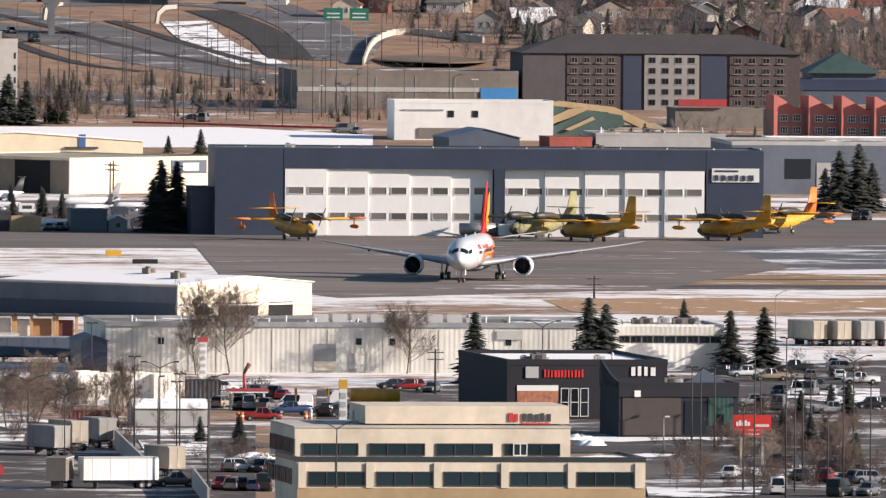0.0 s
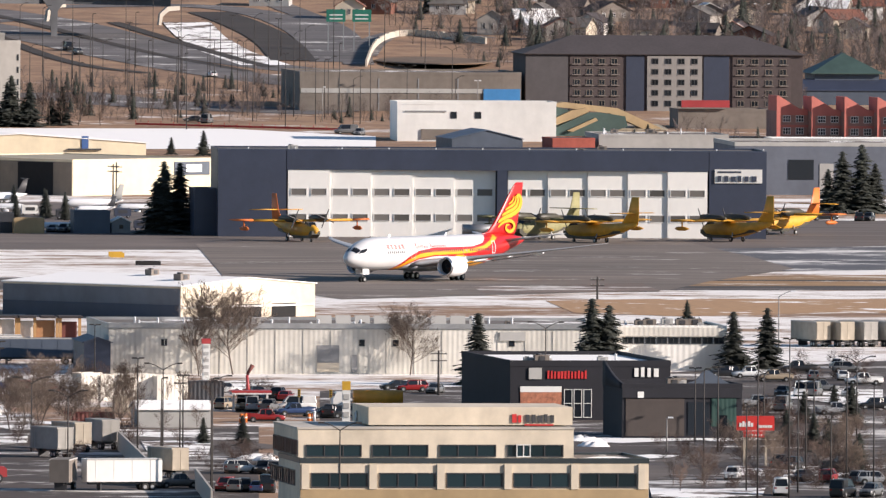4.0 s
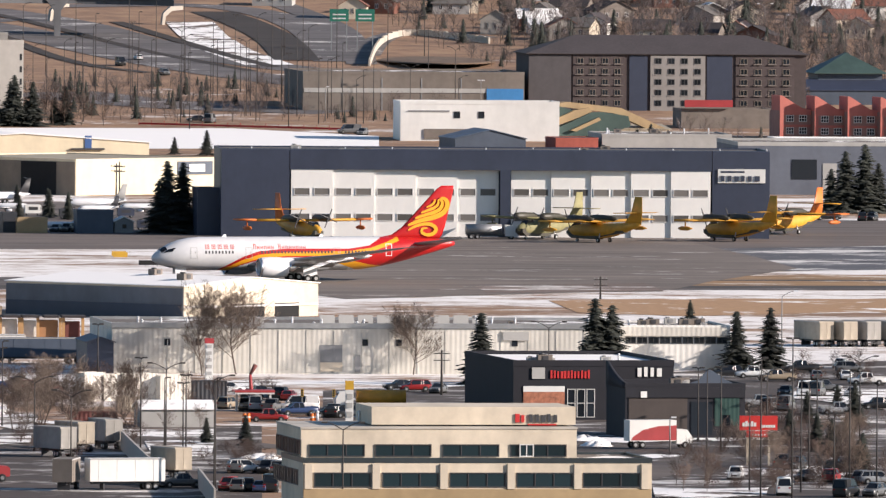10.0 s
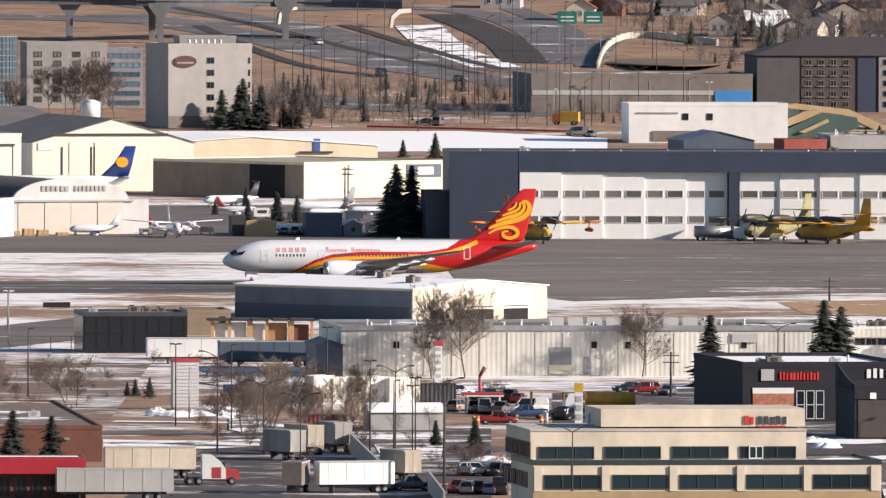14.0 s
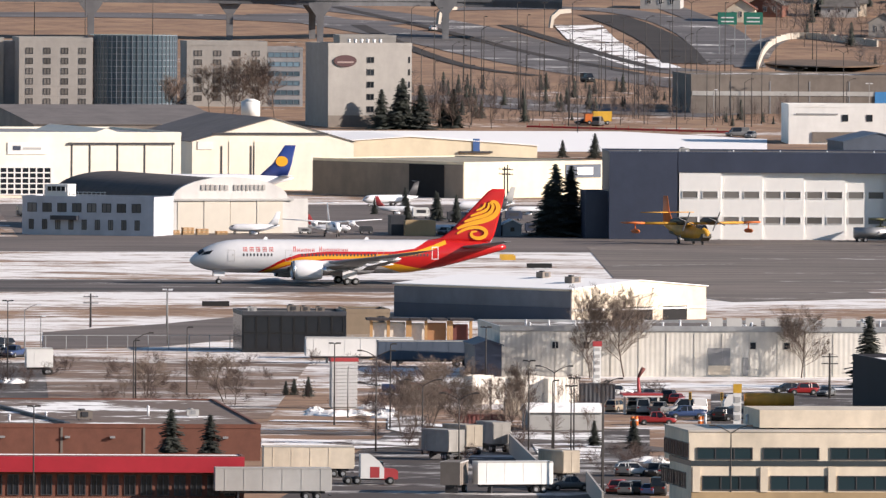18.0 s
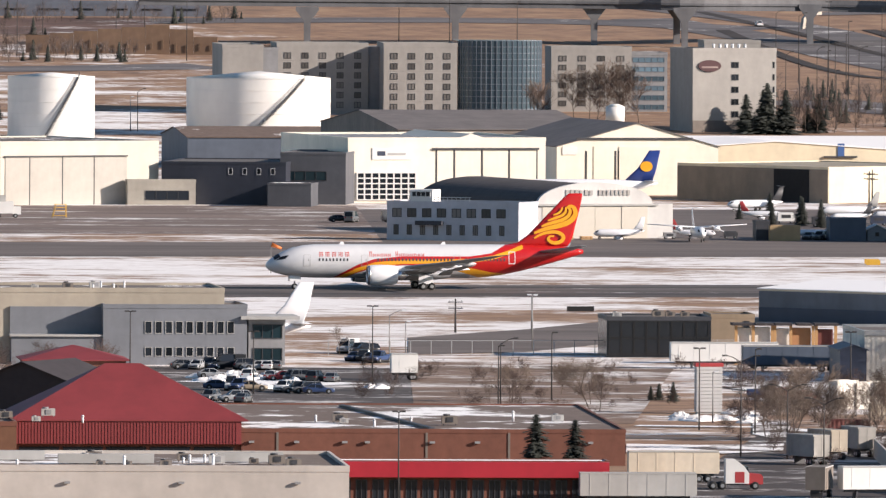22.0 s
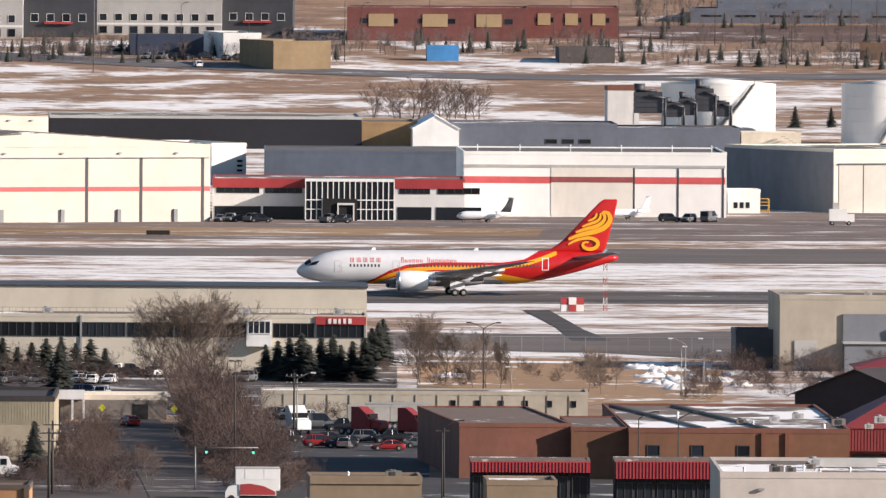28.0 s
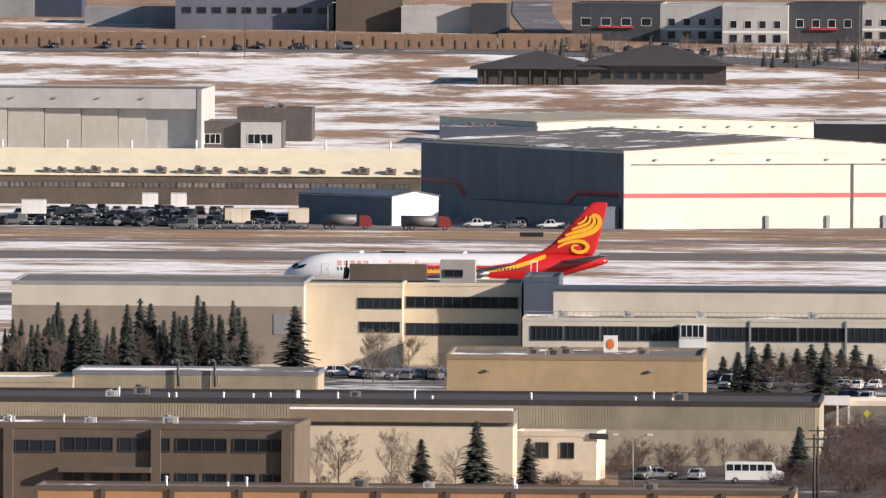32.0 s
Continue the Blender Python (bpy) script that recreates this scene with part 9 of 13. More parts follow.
GROVE_B1 = [(-243.4, 2732.5, 0, 6.8), (-242.7, 2732.7, 0, 9.3), (-241.6, 2732.9, 0, 7.6), (-239.9, 2733.4, 0, 8.3), (-239, 2733.6, 0, 8.4), (-237.4, 2733.9, 0, 9.5), (-236.7, 2734.1, 0, 10), (-235.3, 2734.5, 0, 9.3), (-233.7, 2734.9, 0, 9.4), (-232.7, 2735.1, 0, 6.7), (-231.6, 2735.4, 0, 9.1), (-229.9, 2735.8, 0, 6.1), (-228.9, 2736, 0, 5.5), (-227.7, 2736.3, 0, 8), (-226.2, 2736.7, 0, 8.7), (-225.2, 2736.9, 0, 9.4), (-223, 2737.4, 0, 8.9), (-222, 2737.7, 0, 9.5), (-221.4, 2737.8, 0, 7.5), (-220.2, 2738.1, 0, 9.1), (-218.5, 2738.5, 0, 5.6), (-217.3, 2738.8, 0, 9.1), (-215.9, 2739.2, 0, 5.7), (-214.3, 2739.6, 0, 5.4)]
GROVE_B2 = [(-213.1, 2739.9, 0, 10.1), (-211.9, 2740.1, 0, 10), (-210.9, 2740.4, 0, 6.2), (-209.6, 2740.7, 0, 8.9), (-244.1, 2734.9, 0, 7.6), (-241.5, 2725.2, 0, 6.5), (-241, 2727.9, 0, 9.4), (-238.7, 2713, 0, 5.7), (-238.8, 2731, 0, 7.4), (-238.8, 2741.4, 0, 7.3), (-236.9, 2744.5, 0, 11.7), (-232.4, 2714.5, 0, 7.3), (-233.3, 2734.9, 0, 10.1), (-229.6, 2712.6, 0, 11.7), (-228.5, 2712.9, 0, 9.9), (-227.8, 2725.9, 0, 7.1), (-227.8, 2736.3, 0, 6), (-223.8, 2714.1, 0, 12.4), (-224.6, 2747.5, 0, 12.3), (-222.2, 2737.6, 0, 11.8), (-220.4, 2732.9, 0, 8.5), (-219.1, 2730.6, 0, 6.6), (-216.8, 2715.7, 0, 11.3), (-217.3, 2731.1, 0, 10)]
GROVE_B3 = [(-216.1, 2728.8, 0, 10.2), (-215.6, 2744.5, 0, 13), (-213.9, 2734.5, 0, 12.3), (-212.1, 2732.3, 0, 7.4), (-210.1, 2722.5, 0, 9.8), (-210.1, 2743.2, 0, 12.2), (-209.9, 2751.1, 0, 10.8), (-207.2, 2728.4, 0, 10)]
for x, y, z, h in GROVE_B1 + GROVE_B2 + GROVE_B3:
    tree("spruce", (x, y, z), h * 0.96, 2, 0.9 + 0.4 * ((x * 7.3) % 1))
for x, y, z, h in ((-88.2, 2721.7, 0, 4.9), (-86.3, 2719.6, 0, 5.5), (-84.5, 2717.4, 0, 6.1), (-82.6, 2715.3, 0, 6.7), (-81.4, 2713.1, 0, 5.2), (-79.9, 2723.5, 0, 5.9), (-78.1, 2721.3, 0, 6.4), (-76.8, 2719.1, 0, 5), (-75, 2716.9, 0, 5.6), (-73.1, 2714.8, 0, 6.2)):
    tree("spruce", (x, y, z), h * 1.12, 3, 2.3)
for x, y, z, h in ((-74.2, 2795.5, 0, 5.2), (-72.5, 2795.9, 0, 6.5), (-90.7, 2778.7, 0, 3.6), (-88.6, 2779.1, 0, 4.6), (-86.5, 2779.6, 0, 3.8), (-84.4, 2780, 0, 4.8), (-82.4, 2780.5, 0, 4), (-80.3, 2780.9, 0, 4.9), (-78.2, 2781.4, 0, 4.2), (-76.2, 2781.8, 0, 5.1), (-134.3, 2717.8, 0, 3.9), (-132.1, 2718.3, 0, 4.5), (-129.9, 2718.8, 0, 5.1), (-127.7, 2719.4, 0, 5.7), (-125.5, 2719.9, 0, 4.4), (-123.3, 2720.4, 0, 5), (-121.2, 2720.9, 0, 5.6), (-119, 2721.5, 0, 4.3), (-116.8, 2722, 0, 4.9), (-114.6, 2722.5, 0, 5.5), (-112.4, 2723, 0, 4.2)):
    tree("spruce", (x, y, z), h * 1.12, 4, 2.3)
GROVE_C1 = [(195, 2337.2, 0, 4.7, 0.96), (202.2, 2349.1, 0, 4.5, 1.16), (184.5, 2310.5, 0, 4.5, 1.2), (180.5, 2302.9, 0, 2.8, 1.17), (195.3, 2388, 0, 5.4, 0.91), (179, 2283.2, 0, 4.1, 0.94), (204.6, 2280.6, 0, 2.9, 1.07), (212.5, 2467.5, 0, 3.4, 1.23), (196.9, 2386.3, 0, 4.6, 1.09), (203.5, 2472.6, 0, 5.2, 1.29), (209.3, 2336.9, 0, 3.8, 1.05), (200.9, 2334.1, 0, 3, 0.99), (194.3, 2366.9, 0, 5.3, 1.1), (179.6, 2302.8, 0, 3.9, 1.11), (186.1, 2358.5, 0, 3.2, 1.18), (190.1, 2277.4, 0, 4, 1.28), (181.9, 2281.8, 0, 3.7, 0.98), (122.6, 2426.7, 0, 3, 1.01), (129.4, 2546.4, 0, 4.1, 0.9)]
GROVE_C2 = [(102.4, 2483.3, 0, 6.9, 1.3), (123.9, 2617.7, 0, 4.6, 1.21), (128.1, 2482.2, 0, 3.9, 1.11), (116.7, 2482.9, 0, 4.1, 1.28), (135.7, 2587.2, 0, 4.4, 1.25), (107.3, 2418.9, 0, 5, 1.18), (128.6, 2575.1, 0, 4.3, 1), (122.8, 2471.2, 0, 3.6, 1.25), (118.7, 2567.1, 0, 5, 1.29), (119.4, 2485.3, 0, 6.7, 1.28), (138.9, 2681.2, 0, 5, 0.8), (272.6, 4277.7, 3.5, 4.8, 1), (114.6, 2644.5, 0, 5.1, 1.2), (120.1, 2532.2, 0, 6.3, 0.9), (129.2, 2533.3, 0, 7.1, 0.8), (-65.9, 2746.9, 0, 9.4, 1.1), (-54.3, 2684, 0, 8, 0.8), (-126.5, 2796.8, 0, 3.5, 1.2), (-35.1, 2688.1, 0, 5.9, 0.8)]
GROVE_C3 = [(82.4, 2611.9, 0, 5.4, 1.3), (70.7, 2601.3, 0, 5.7, 1.1), (67.4, 2601, 0, 4.1, 1.2), (49.9, 2827.8, 0, 4.9, 1), (8.8, 2782.5, 0, 4.3, 0.9), (-162.9, 2305.5, 0, 8, 1.3), (-165.7, 2304.9, 0, 6.5, 1), (-156.5, 2306.9, 0, 8.5, 0.9), (-154.3, 2307.3, 0, 6, 1.1), (-148.3, 2308.6, 0, 5.8, 1.2), (-120, 2371.3, 0, 5.2, 0.9), (-113.4, 2372.7, 0, 4.9, 1.1), (-124, 2376.2, 0, 4.1, 1.2), (-129.6, 2369.2, 0, 4.4, 1.1), (-186.1, 2705.3, 0, 7.2, 1.3), (-177, 2707.5, 0, 5.1, 1.2), (-201.3, 2330.7, 0, 5.8, 1), (-204.1, 2330.1, 0, 5.1, 1.1), (-181.8, 2344.4, 0, 4.8, 1.1)]
GROVE_C4 = [(-102.4, 2375.1, 0, 4.4, 1.2), (124, 4372.6, 5.5, 10.1, 1.2), (139.3, 4381, 5.7, 13.1, 1), (144.1, 4381.6, 5.7, 14.8, 1), (149.6, 4382.4, 5.7, 11.7, 1), (184.3, 4329.7, 4.5, 8.1, 1), (190.4, 4330.5, 4.5, 10.3, 1), (194.5, 4331.1, 4.6, 8.9, 1.1), (199.9, 4331.9, 4.6, 9.5, 1), (187.7, 4330.2, 4.5, 10.8, 0.9), (-103.5, 4397.6, 6.1, 7.8, 1.4), (-110.3, 4412.1, 6.4, 6.2, 1.4), (-106.8, 4381.3, 5.7, 10.2, 1.4), (-99.3, 4410.7, 6.4, 7.1, 1.4), (-117.2, 4417.3, 6.6, 9.4, 1.4), (-91.5, 4418.1, 6.6, 9.4, 1.4), (-94.1, 4399.1, 6.1, 8.8, 1.4), (-95, 4417.6, 6.6, 9, 1.4), (-110.7, 4409, 6.3, 9.3, 1.4)]
GROVE_C5 = [(-97.3, 4420.3, 6.6, 10.2, 1.4), (-98.3, 4404.7, 6.2, 5.5, 1.4), (-102.2, 4422.7, 6.7, 8.8, 1.4), (-111.5, 4402.6, 6.2, 9.6, 1.3), (-106, 4403.5, 6.2, 11.5, 1.3), (-100.5, 4404.3, 6.2, 9.6, 1.4), (-92.3, 4405.6, 6.3, 8.2, 1.3), (-116.9, 4401.8, 6.2, 6.3, 1.3), (-3.1, 4681.4, 15, 7.3, 1), (8.5, 4682.3, 15, 8.2, 0.9), (184.5, 2318.5, 0, 5.1, 1.2), (194.7, 2414, 0, 3.8, 1.2), (109.7, 2553.2, 0, 7.2, 1), (112.2, 2553.4, 0, 5.6, 1.1), (82.8, 2583.7, 0, 6.4, 1.2), (71.1, 2628.4, 0, 4.9, 1.2), (263.3, 3974.4, 0.1, 3.7, 1)]
for x, y, z, h, w in GROVE_C1 + GROVE_C2 + GROVE_C3 + GROVE_C4 + GROVE_C5:
    tree("bare", (x, y, z), h, 5, w)
GROVE_D1 = [(-242.9, 2722.3, 0, 4.8, 1.13), (-240.6, 2722.8, 0, 6.6, 1.35), (-236.2, 2723.9, 0, 6.7, 1.38), (-235, 2724.2, 0, 5.3, 1.38), (-230.8, 2725.2, 0, 5.6, 1.37), (-228.3, 2725.8, 0, 7.1, 1.05), (-226.1, 2726.3, 0, 5.8, 0.97), (-222.9, 2727.1, 0, 7.5, 1.07), (-220.7, 2727.6, 0, 4.4, 0.98), (-216.5, 2728.7, 0, 5.5, 1.05), (-214.8, 2729.1, 0, 7.6, 1.11), (-211.8, 2729.8, 0, 4.4, 0.93), (-209, 2730.5, 0, 6.6, 0.97), (-206.3, 2731.1, 0, 6, 1.02), (-207.2, 2303.4, 0, 5.7, 1.07), (-207.5, 2325.6, 0, 6.8, 0.99), (-205.3, 2326.1, 0, 6.7, 1.11), (-203.5, 2322.7, 0, 4.1, 1.11), (-201.3, 2315.7, 0, 4, 0.83)]
GROVE_D2 = [(-199.2, 2310.6, 0, 4.2, 1.16), (-197.9, 2320.2, 0, 4.8, 1.05), (-196.8, 2326, 0, 6.9, 0.87), (-194.4, 2328.4, 0, 4.6, 0.81), (-191.7, 2308.5, 0, 6.5, 1.12), (-188.8, 2309.2, 0, 4.2, 1.03), (-188.4, 2322.2, 0, 6.9, 1.1), (-187.2, 2337.6, 0, 5.9, 1.07), (-184.3, 2321.3, 0, 6.5, 0.92), (-182.7, 2329.1, 0, 5.7, 1.16), (-181.2, 2331.3, 0, 4.4, 0.93), (-177.8, 2309.7, 0, 6.7, 0.96), (-176.7, 2315.5, 0, 4.6, 0.96), (-177, 2337.9, 0, 5.5, 1.08), (-173.8, 2331, 0, 7, 1.05), (-92.7, 2362.5, 0, 4.4, 1.5), (-91.1, 2338.2, 0, 4.4, 1.5), (-89.5, 2314.5, 0, 4.3, 1.5), (-92.6, 2526.3, 0, 7.1, 1.2)]
GROVE_D3 = [(-89, 2461.1, 0, 6.9, 1.2), (-90, 2522.4, 0, 7.1, 1.2), (-86.4, 2457.5, 0, 6.9, 1.2), (-87.3, 2518.6, 0, 7.1, 1.2), (-83.8, 2453.8, 0, 6.9, 1.2), (-142.4, 2372.2, 0, 3.3, 1.3), (-139.6, 2372.8, 0, 4.5, 1.3), (-136.8, 2373.4, 0, 4.1, 1.3), (-134, 2374, 0, 3.8, 1.3), (-131.2, 2374.6, 0, 3.4, 1.3), (-128.4, 2375.2, 0, 4.7, 1.3), (-125.6, 2375.8, 0, 4.3, 1.3), (-122.8, 2376.5, 0, 3.9, 1.3), (-120, 2377.1, 0, 3.6, 1.3), (-117.2, 2377.7, 0, 4.8, 1.3), (-114.4, 2378.3, 0, 4.4, 1.3), (-111.7, 2378.9, 0, 4.1, 1.3), (-108.9, 2379.5, 0, 3.7, 1.3), (-187.1, 2699.8, 0, 4.2, 1.3)]
GROVE_D4 = [(-185, 2700.3, 0, 4.2, 1.3), (-182.9, 2700.8, 0, 4.2, 1.3)]
for x, y, z, h, w in GROVE_D1 + GROVE_D2 + GROVE_D3 + GROVE_D4:
    tree("bare", (x, y, z), h, 6, w)
THICKET_A = [(-96.9, 2629.3, 9.6, 1.4), (-92.2, 2597.6, 7.1, 1.04), (-94.6, 2599.4, 9.3, 1.36), (-91.9, 2593.1, 6.8, 1.12), (-90.3, 2579.7, 8.8, 1.27), (-90.3, 2541.6, 6.8, 1.21), (-92.1, 2559, 6, 1.13), (-91.5, 2550.2, 9.4, 1.12), (-86.9, 2518.2, 8.3, 1.26), (-85.7, 2501.2, 8.3, 1.22), (-86.2, 2494.7, 7.6, 1.2), (-87.4, 2479.7, 7.3, 1.03), (-86.7, 2469.4, 6.5, 1.16), (-83.9, 2459.5, 6.7, 1.15), (-85.3, 2478, 8.7, 1.01), (-82.3, 2464, 6.2, 1.34), (-82, 2449.6, 7.5, 1.19), (-81.7, 2441.5, 8.4, 1.4), (-80.3, 2407.6, 8.6, 1.15), (-79.3, 2401.9, 7.5, 1.04)]
THICKET_B = [(-79.3, 2388.2, 6.5, 1.26), (-77.9, 2388.4, 5.7, 1.25), (-79.5, 2370.7, 7.6, 1.12), (-76.6, 2369.3, 6.6, 1.33), (-75.7, 2352.4, 8.3, 1.26), (-76.1, 2350.4, 7.1, 1.39), (-120.3, 2769, 4.7, 1.25), (-124.7, 2691.4, 5.2, 1.35), (-122.5, 2672.1, 4.9, 1.25), (-124.8, 2736.8, 5.3, 1.37), (-127.7, 2731.1, 5.5, 1.38), (-104.9, 2746.2, 4.6, 1.39), (-116.3, 2710.7, 5.1, 1.16), (-121.8, 2745.2, 5.4, 1.07), (-108.8, 2768.8, 5.6, 1.08), (-127, 2751.8, 5.4, 1.33), (-106.3, 2766.7, 5.6, 1.15), (-111.6, 2706.6, 5.2, 1.04), (-105.9, 2759, 4.7, 1.01), (-119.9, 2740.4, 5.6, 1.3)]
THICKET_C = [(-99.7, 2679.4, 4.4, 1.49), (-98.4, 2320.2, 4.4, 1.02), (-97.8, 2335.1, 4.9, 1.2), (-112.3, 2399.5, 4.5, 1.16), (-129.3, 2377, 4.4, 1.57), (-127, 2348.7, 4.5, 1.4), (-123.4, 2359, 4.4, 1.13), (-93.6, 2604.3, 8.1, 1.38), (-92.3, 2588.4, 4.9, 1.19), (-91.2, 2590.9, 8.5, 1.05), (-93.1, 2597.4, 7, 1.23), (-94.4, 2588, 6, 1.37), (-90.7, 2581.9, 8, 1.06), (-90.8, 2575, 4.8, 1.35), (-91.8, 2563.5, 8.7, 1.35), (-89.9, 2528.5, 6.9, 1.27), (-89.8, 2522, 7.5, 1.39), (-87.2, 2535.6, 6.2, 1.07), (-89.9, 2535, 5.9, 1.24), (-89.3, 2506.9, 6, 1.12)]
THICKET_D = [(-85.6, 2505.5, 5.9, 1.19), (-86, 2511.9, 8.5, 1.01), (-84.3, 2476.1, 4.7, 1.32), (-85.6, 2477.9, 4.6, 1.02), (-85.3, 2457.2, 5.4, 1.3), (-81.9, 2451.7, 5.9, 1.14), (-83.1, 2447.3, 5, 1.3), (-81.4, 2437.5, 4.7, 1.38), (-84.3, 2447.1, 6.9, 1.37), (-82.1, 2421.2, 6.6, 1.12), (-82.5, 2437.3, 4.9, 1.06), (-79.6, 2403.8, 5.1, 1.02), (-78.4, 2410, 6, 1.09), (-79.2, 2394, 6.2, 1.17), (-80.6, 2384, 4.6, 1.2), (-77.9, 2402.1, 7.3, 1.38), (-77.5, 2373, 4.8, 1.17), (-78.7, 2363.2, 5.5, 1.18), (-75, 2358.2, 8, 1.18)]
for x, y, h, w in THICKET_A + THICKET_B + THICKET_C + THICKET_D:
    tree("brush", (x, y, 0), h, 7, w)


tree("spruce", (66, 2311.9, 0), 9.65, 3, 1.9)
tree("spruce", (71, 2312.4, 0), 8.93, 4, 1.8)
for x, y, h, w in ((81.8, 2601.1, 7.5, 1.5), (71.3, 2618.1, 6.0, 1.6), (79.3, 2652.0, 5.0, 1.4), (-64.9, 2774.1, 9.0, 1.2), (-55.6, 2662.9, 8.5, 0.7), (-51.9, 2663.8, 7.5, 0.6), (-38.9, 2654.7, 8.0, 0.7), (-37.0, 2667.2, 7.0, 0.6), (106.8, 2491.7, 7.6, 1.1), (118.0, 2476.3, 8.6, 1.0), (114.4, 2530.9, 5.0, 1.2)):
    tree("tall", (x, y, 0), h, 2, w)
for x, y, h in ((150.2, 3618.7, 5.2), (156.9, 3633.4, 6.0), (160.1, 3620.7, 5.5), (146.3, 3685.3, 3.5), (153.8, 3716.2, 5.0), (157.2, 3648.6, 6.0), (161.4, 3649.5, 5.2)):
    tree("spruce", (x, y, 0), h, 5, 1.5)
tree("tall", (-96.6, 2636.6, 0), 16.8, 8, 1.2)
tree("tall", (-99.0, 2641.0, 0), 15.0, 3, 1.15)
tree("tall", (-93.6, 2646.6, 0), 15.2, 12, 1.15)
tree("tall", (145.4, 2714.3, 0), 14.5, 9, 1.3)
tree("tall", (172.1, 2715.8, 0), 11.2, 4, 1.4)
tree("tall", (139.9, 2706, 0), 14.6, 6, 0.95)
for x, y, z, h, w in ((-64.6, 2708, 0, 10.0, 1.3), (-61.0, 2712, 0, 8.5, 1.2), (-54.5, 2693, 0, 9.0, 0.6), (-52.2, 2690, 0, 8.0, 0.6), (-187.2, 2740, 0, 7.6, 1.0), (-183.5, 2741, 0, 6.5, 1.0), (142.7, 4400, 6.2, 15.5, 1.0), (138.2, 4402, 6.2, 14.0, 1.0), (147, 4401, 6.2, 14.5, 1.0), (134.5, 4403, 6.2, 12.5, 1.0), (124.5, 4412, 6.5, 9.5, 1.0), (127, 4412, 6.5, 7.5, 1.0)):
    tree("tall", (x, y, z), h, 13, w)
for x, y, h, w in ((106.5, 2487, 11.0, 1.2), (110.5, 2470, 8.5, 1.2), (101.5, 2440, 9.0, 1.2), (121.5, 2533, 8.5, 0.9), (104.2, 2519, 8.0, 1.1), (113.8, 2500, 7.0, 1.2), (197.2, 2362, 5.5, 1.4), (206.5, 2371, 6.5, 1.2), (203.5, 2312, 6.0, 1.3), (211, 2394, 6.5, 1.2)):
    tree("tall", (x, y, 0), h, 11, w)


BRUSH_LINES = [
    (-108.7, 2415, -99.3, 2281, 8.4, 31, 2.0, 4.3),
    (-77.7, 2693, -78.7, 2791, 10.4, 13, 1.5, 2.8),
    (-43.4, 2689, -44.1, 2795, 8.9, 16, 1.4, 3.0),
    (-127.2, 2347, -137.0, 2385, 10.5, 17, 2.1, 4.3),
    (-60.8, 2776, -60.9, 2683, 6.5, 13, 1.8, 3.5),
    (60.5, 2770, 51.2, 2625, 6.7, 13, 1.9, 3.2),
    (129.9, 2636, 119.2, 2448, 8.3, 11, 2.4, 3.7),
    (103.9, 2761, 112.1, 2589, 6.6, 15, 1.3, 3.4),
]
BRUSH_LINES += [
    (-116.6, 2671, -107.3, 2758, 10.7, 11, 2.3, 4.3),
    (189.3, 2284, 194.0, 2445, 7.4, 20, 1.6, 3.0),
    (-110.2, 2388, -110.2, 2489, 7.6, 14, 1.9, 4.3),
    (67.8, 2743, 73.1, 2532, 7.1, 21, 1.2, 3.4),
    (103.5, 2586, 108.0, 2383, 9.2, 19, 2.3, 3.0),
    (82.7, 2752, 87.5, 2595, 7.0, 17, 1.3, 3.2),
    (207.0, 2320, 212.7, 2539, 5.2, 14, 1.7, 2.7),
]


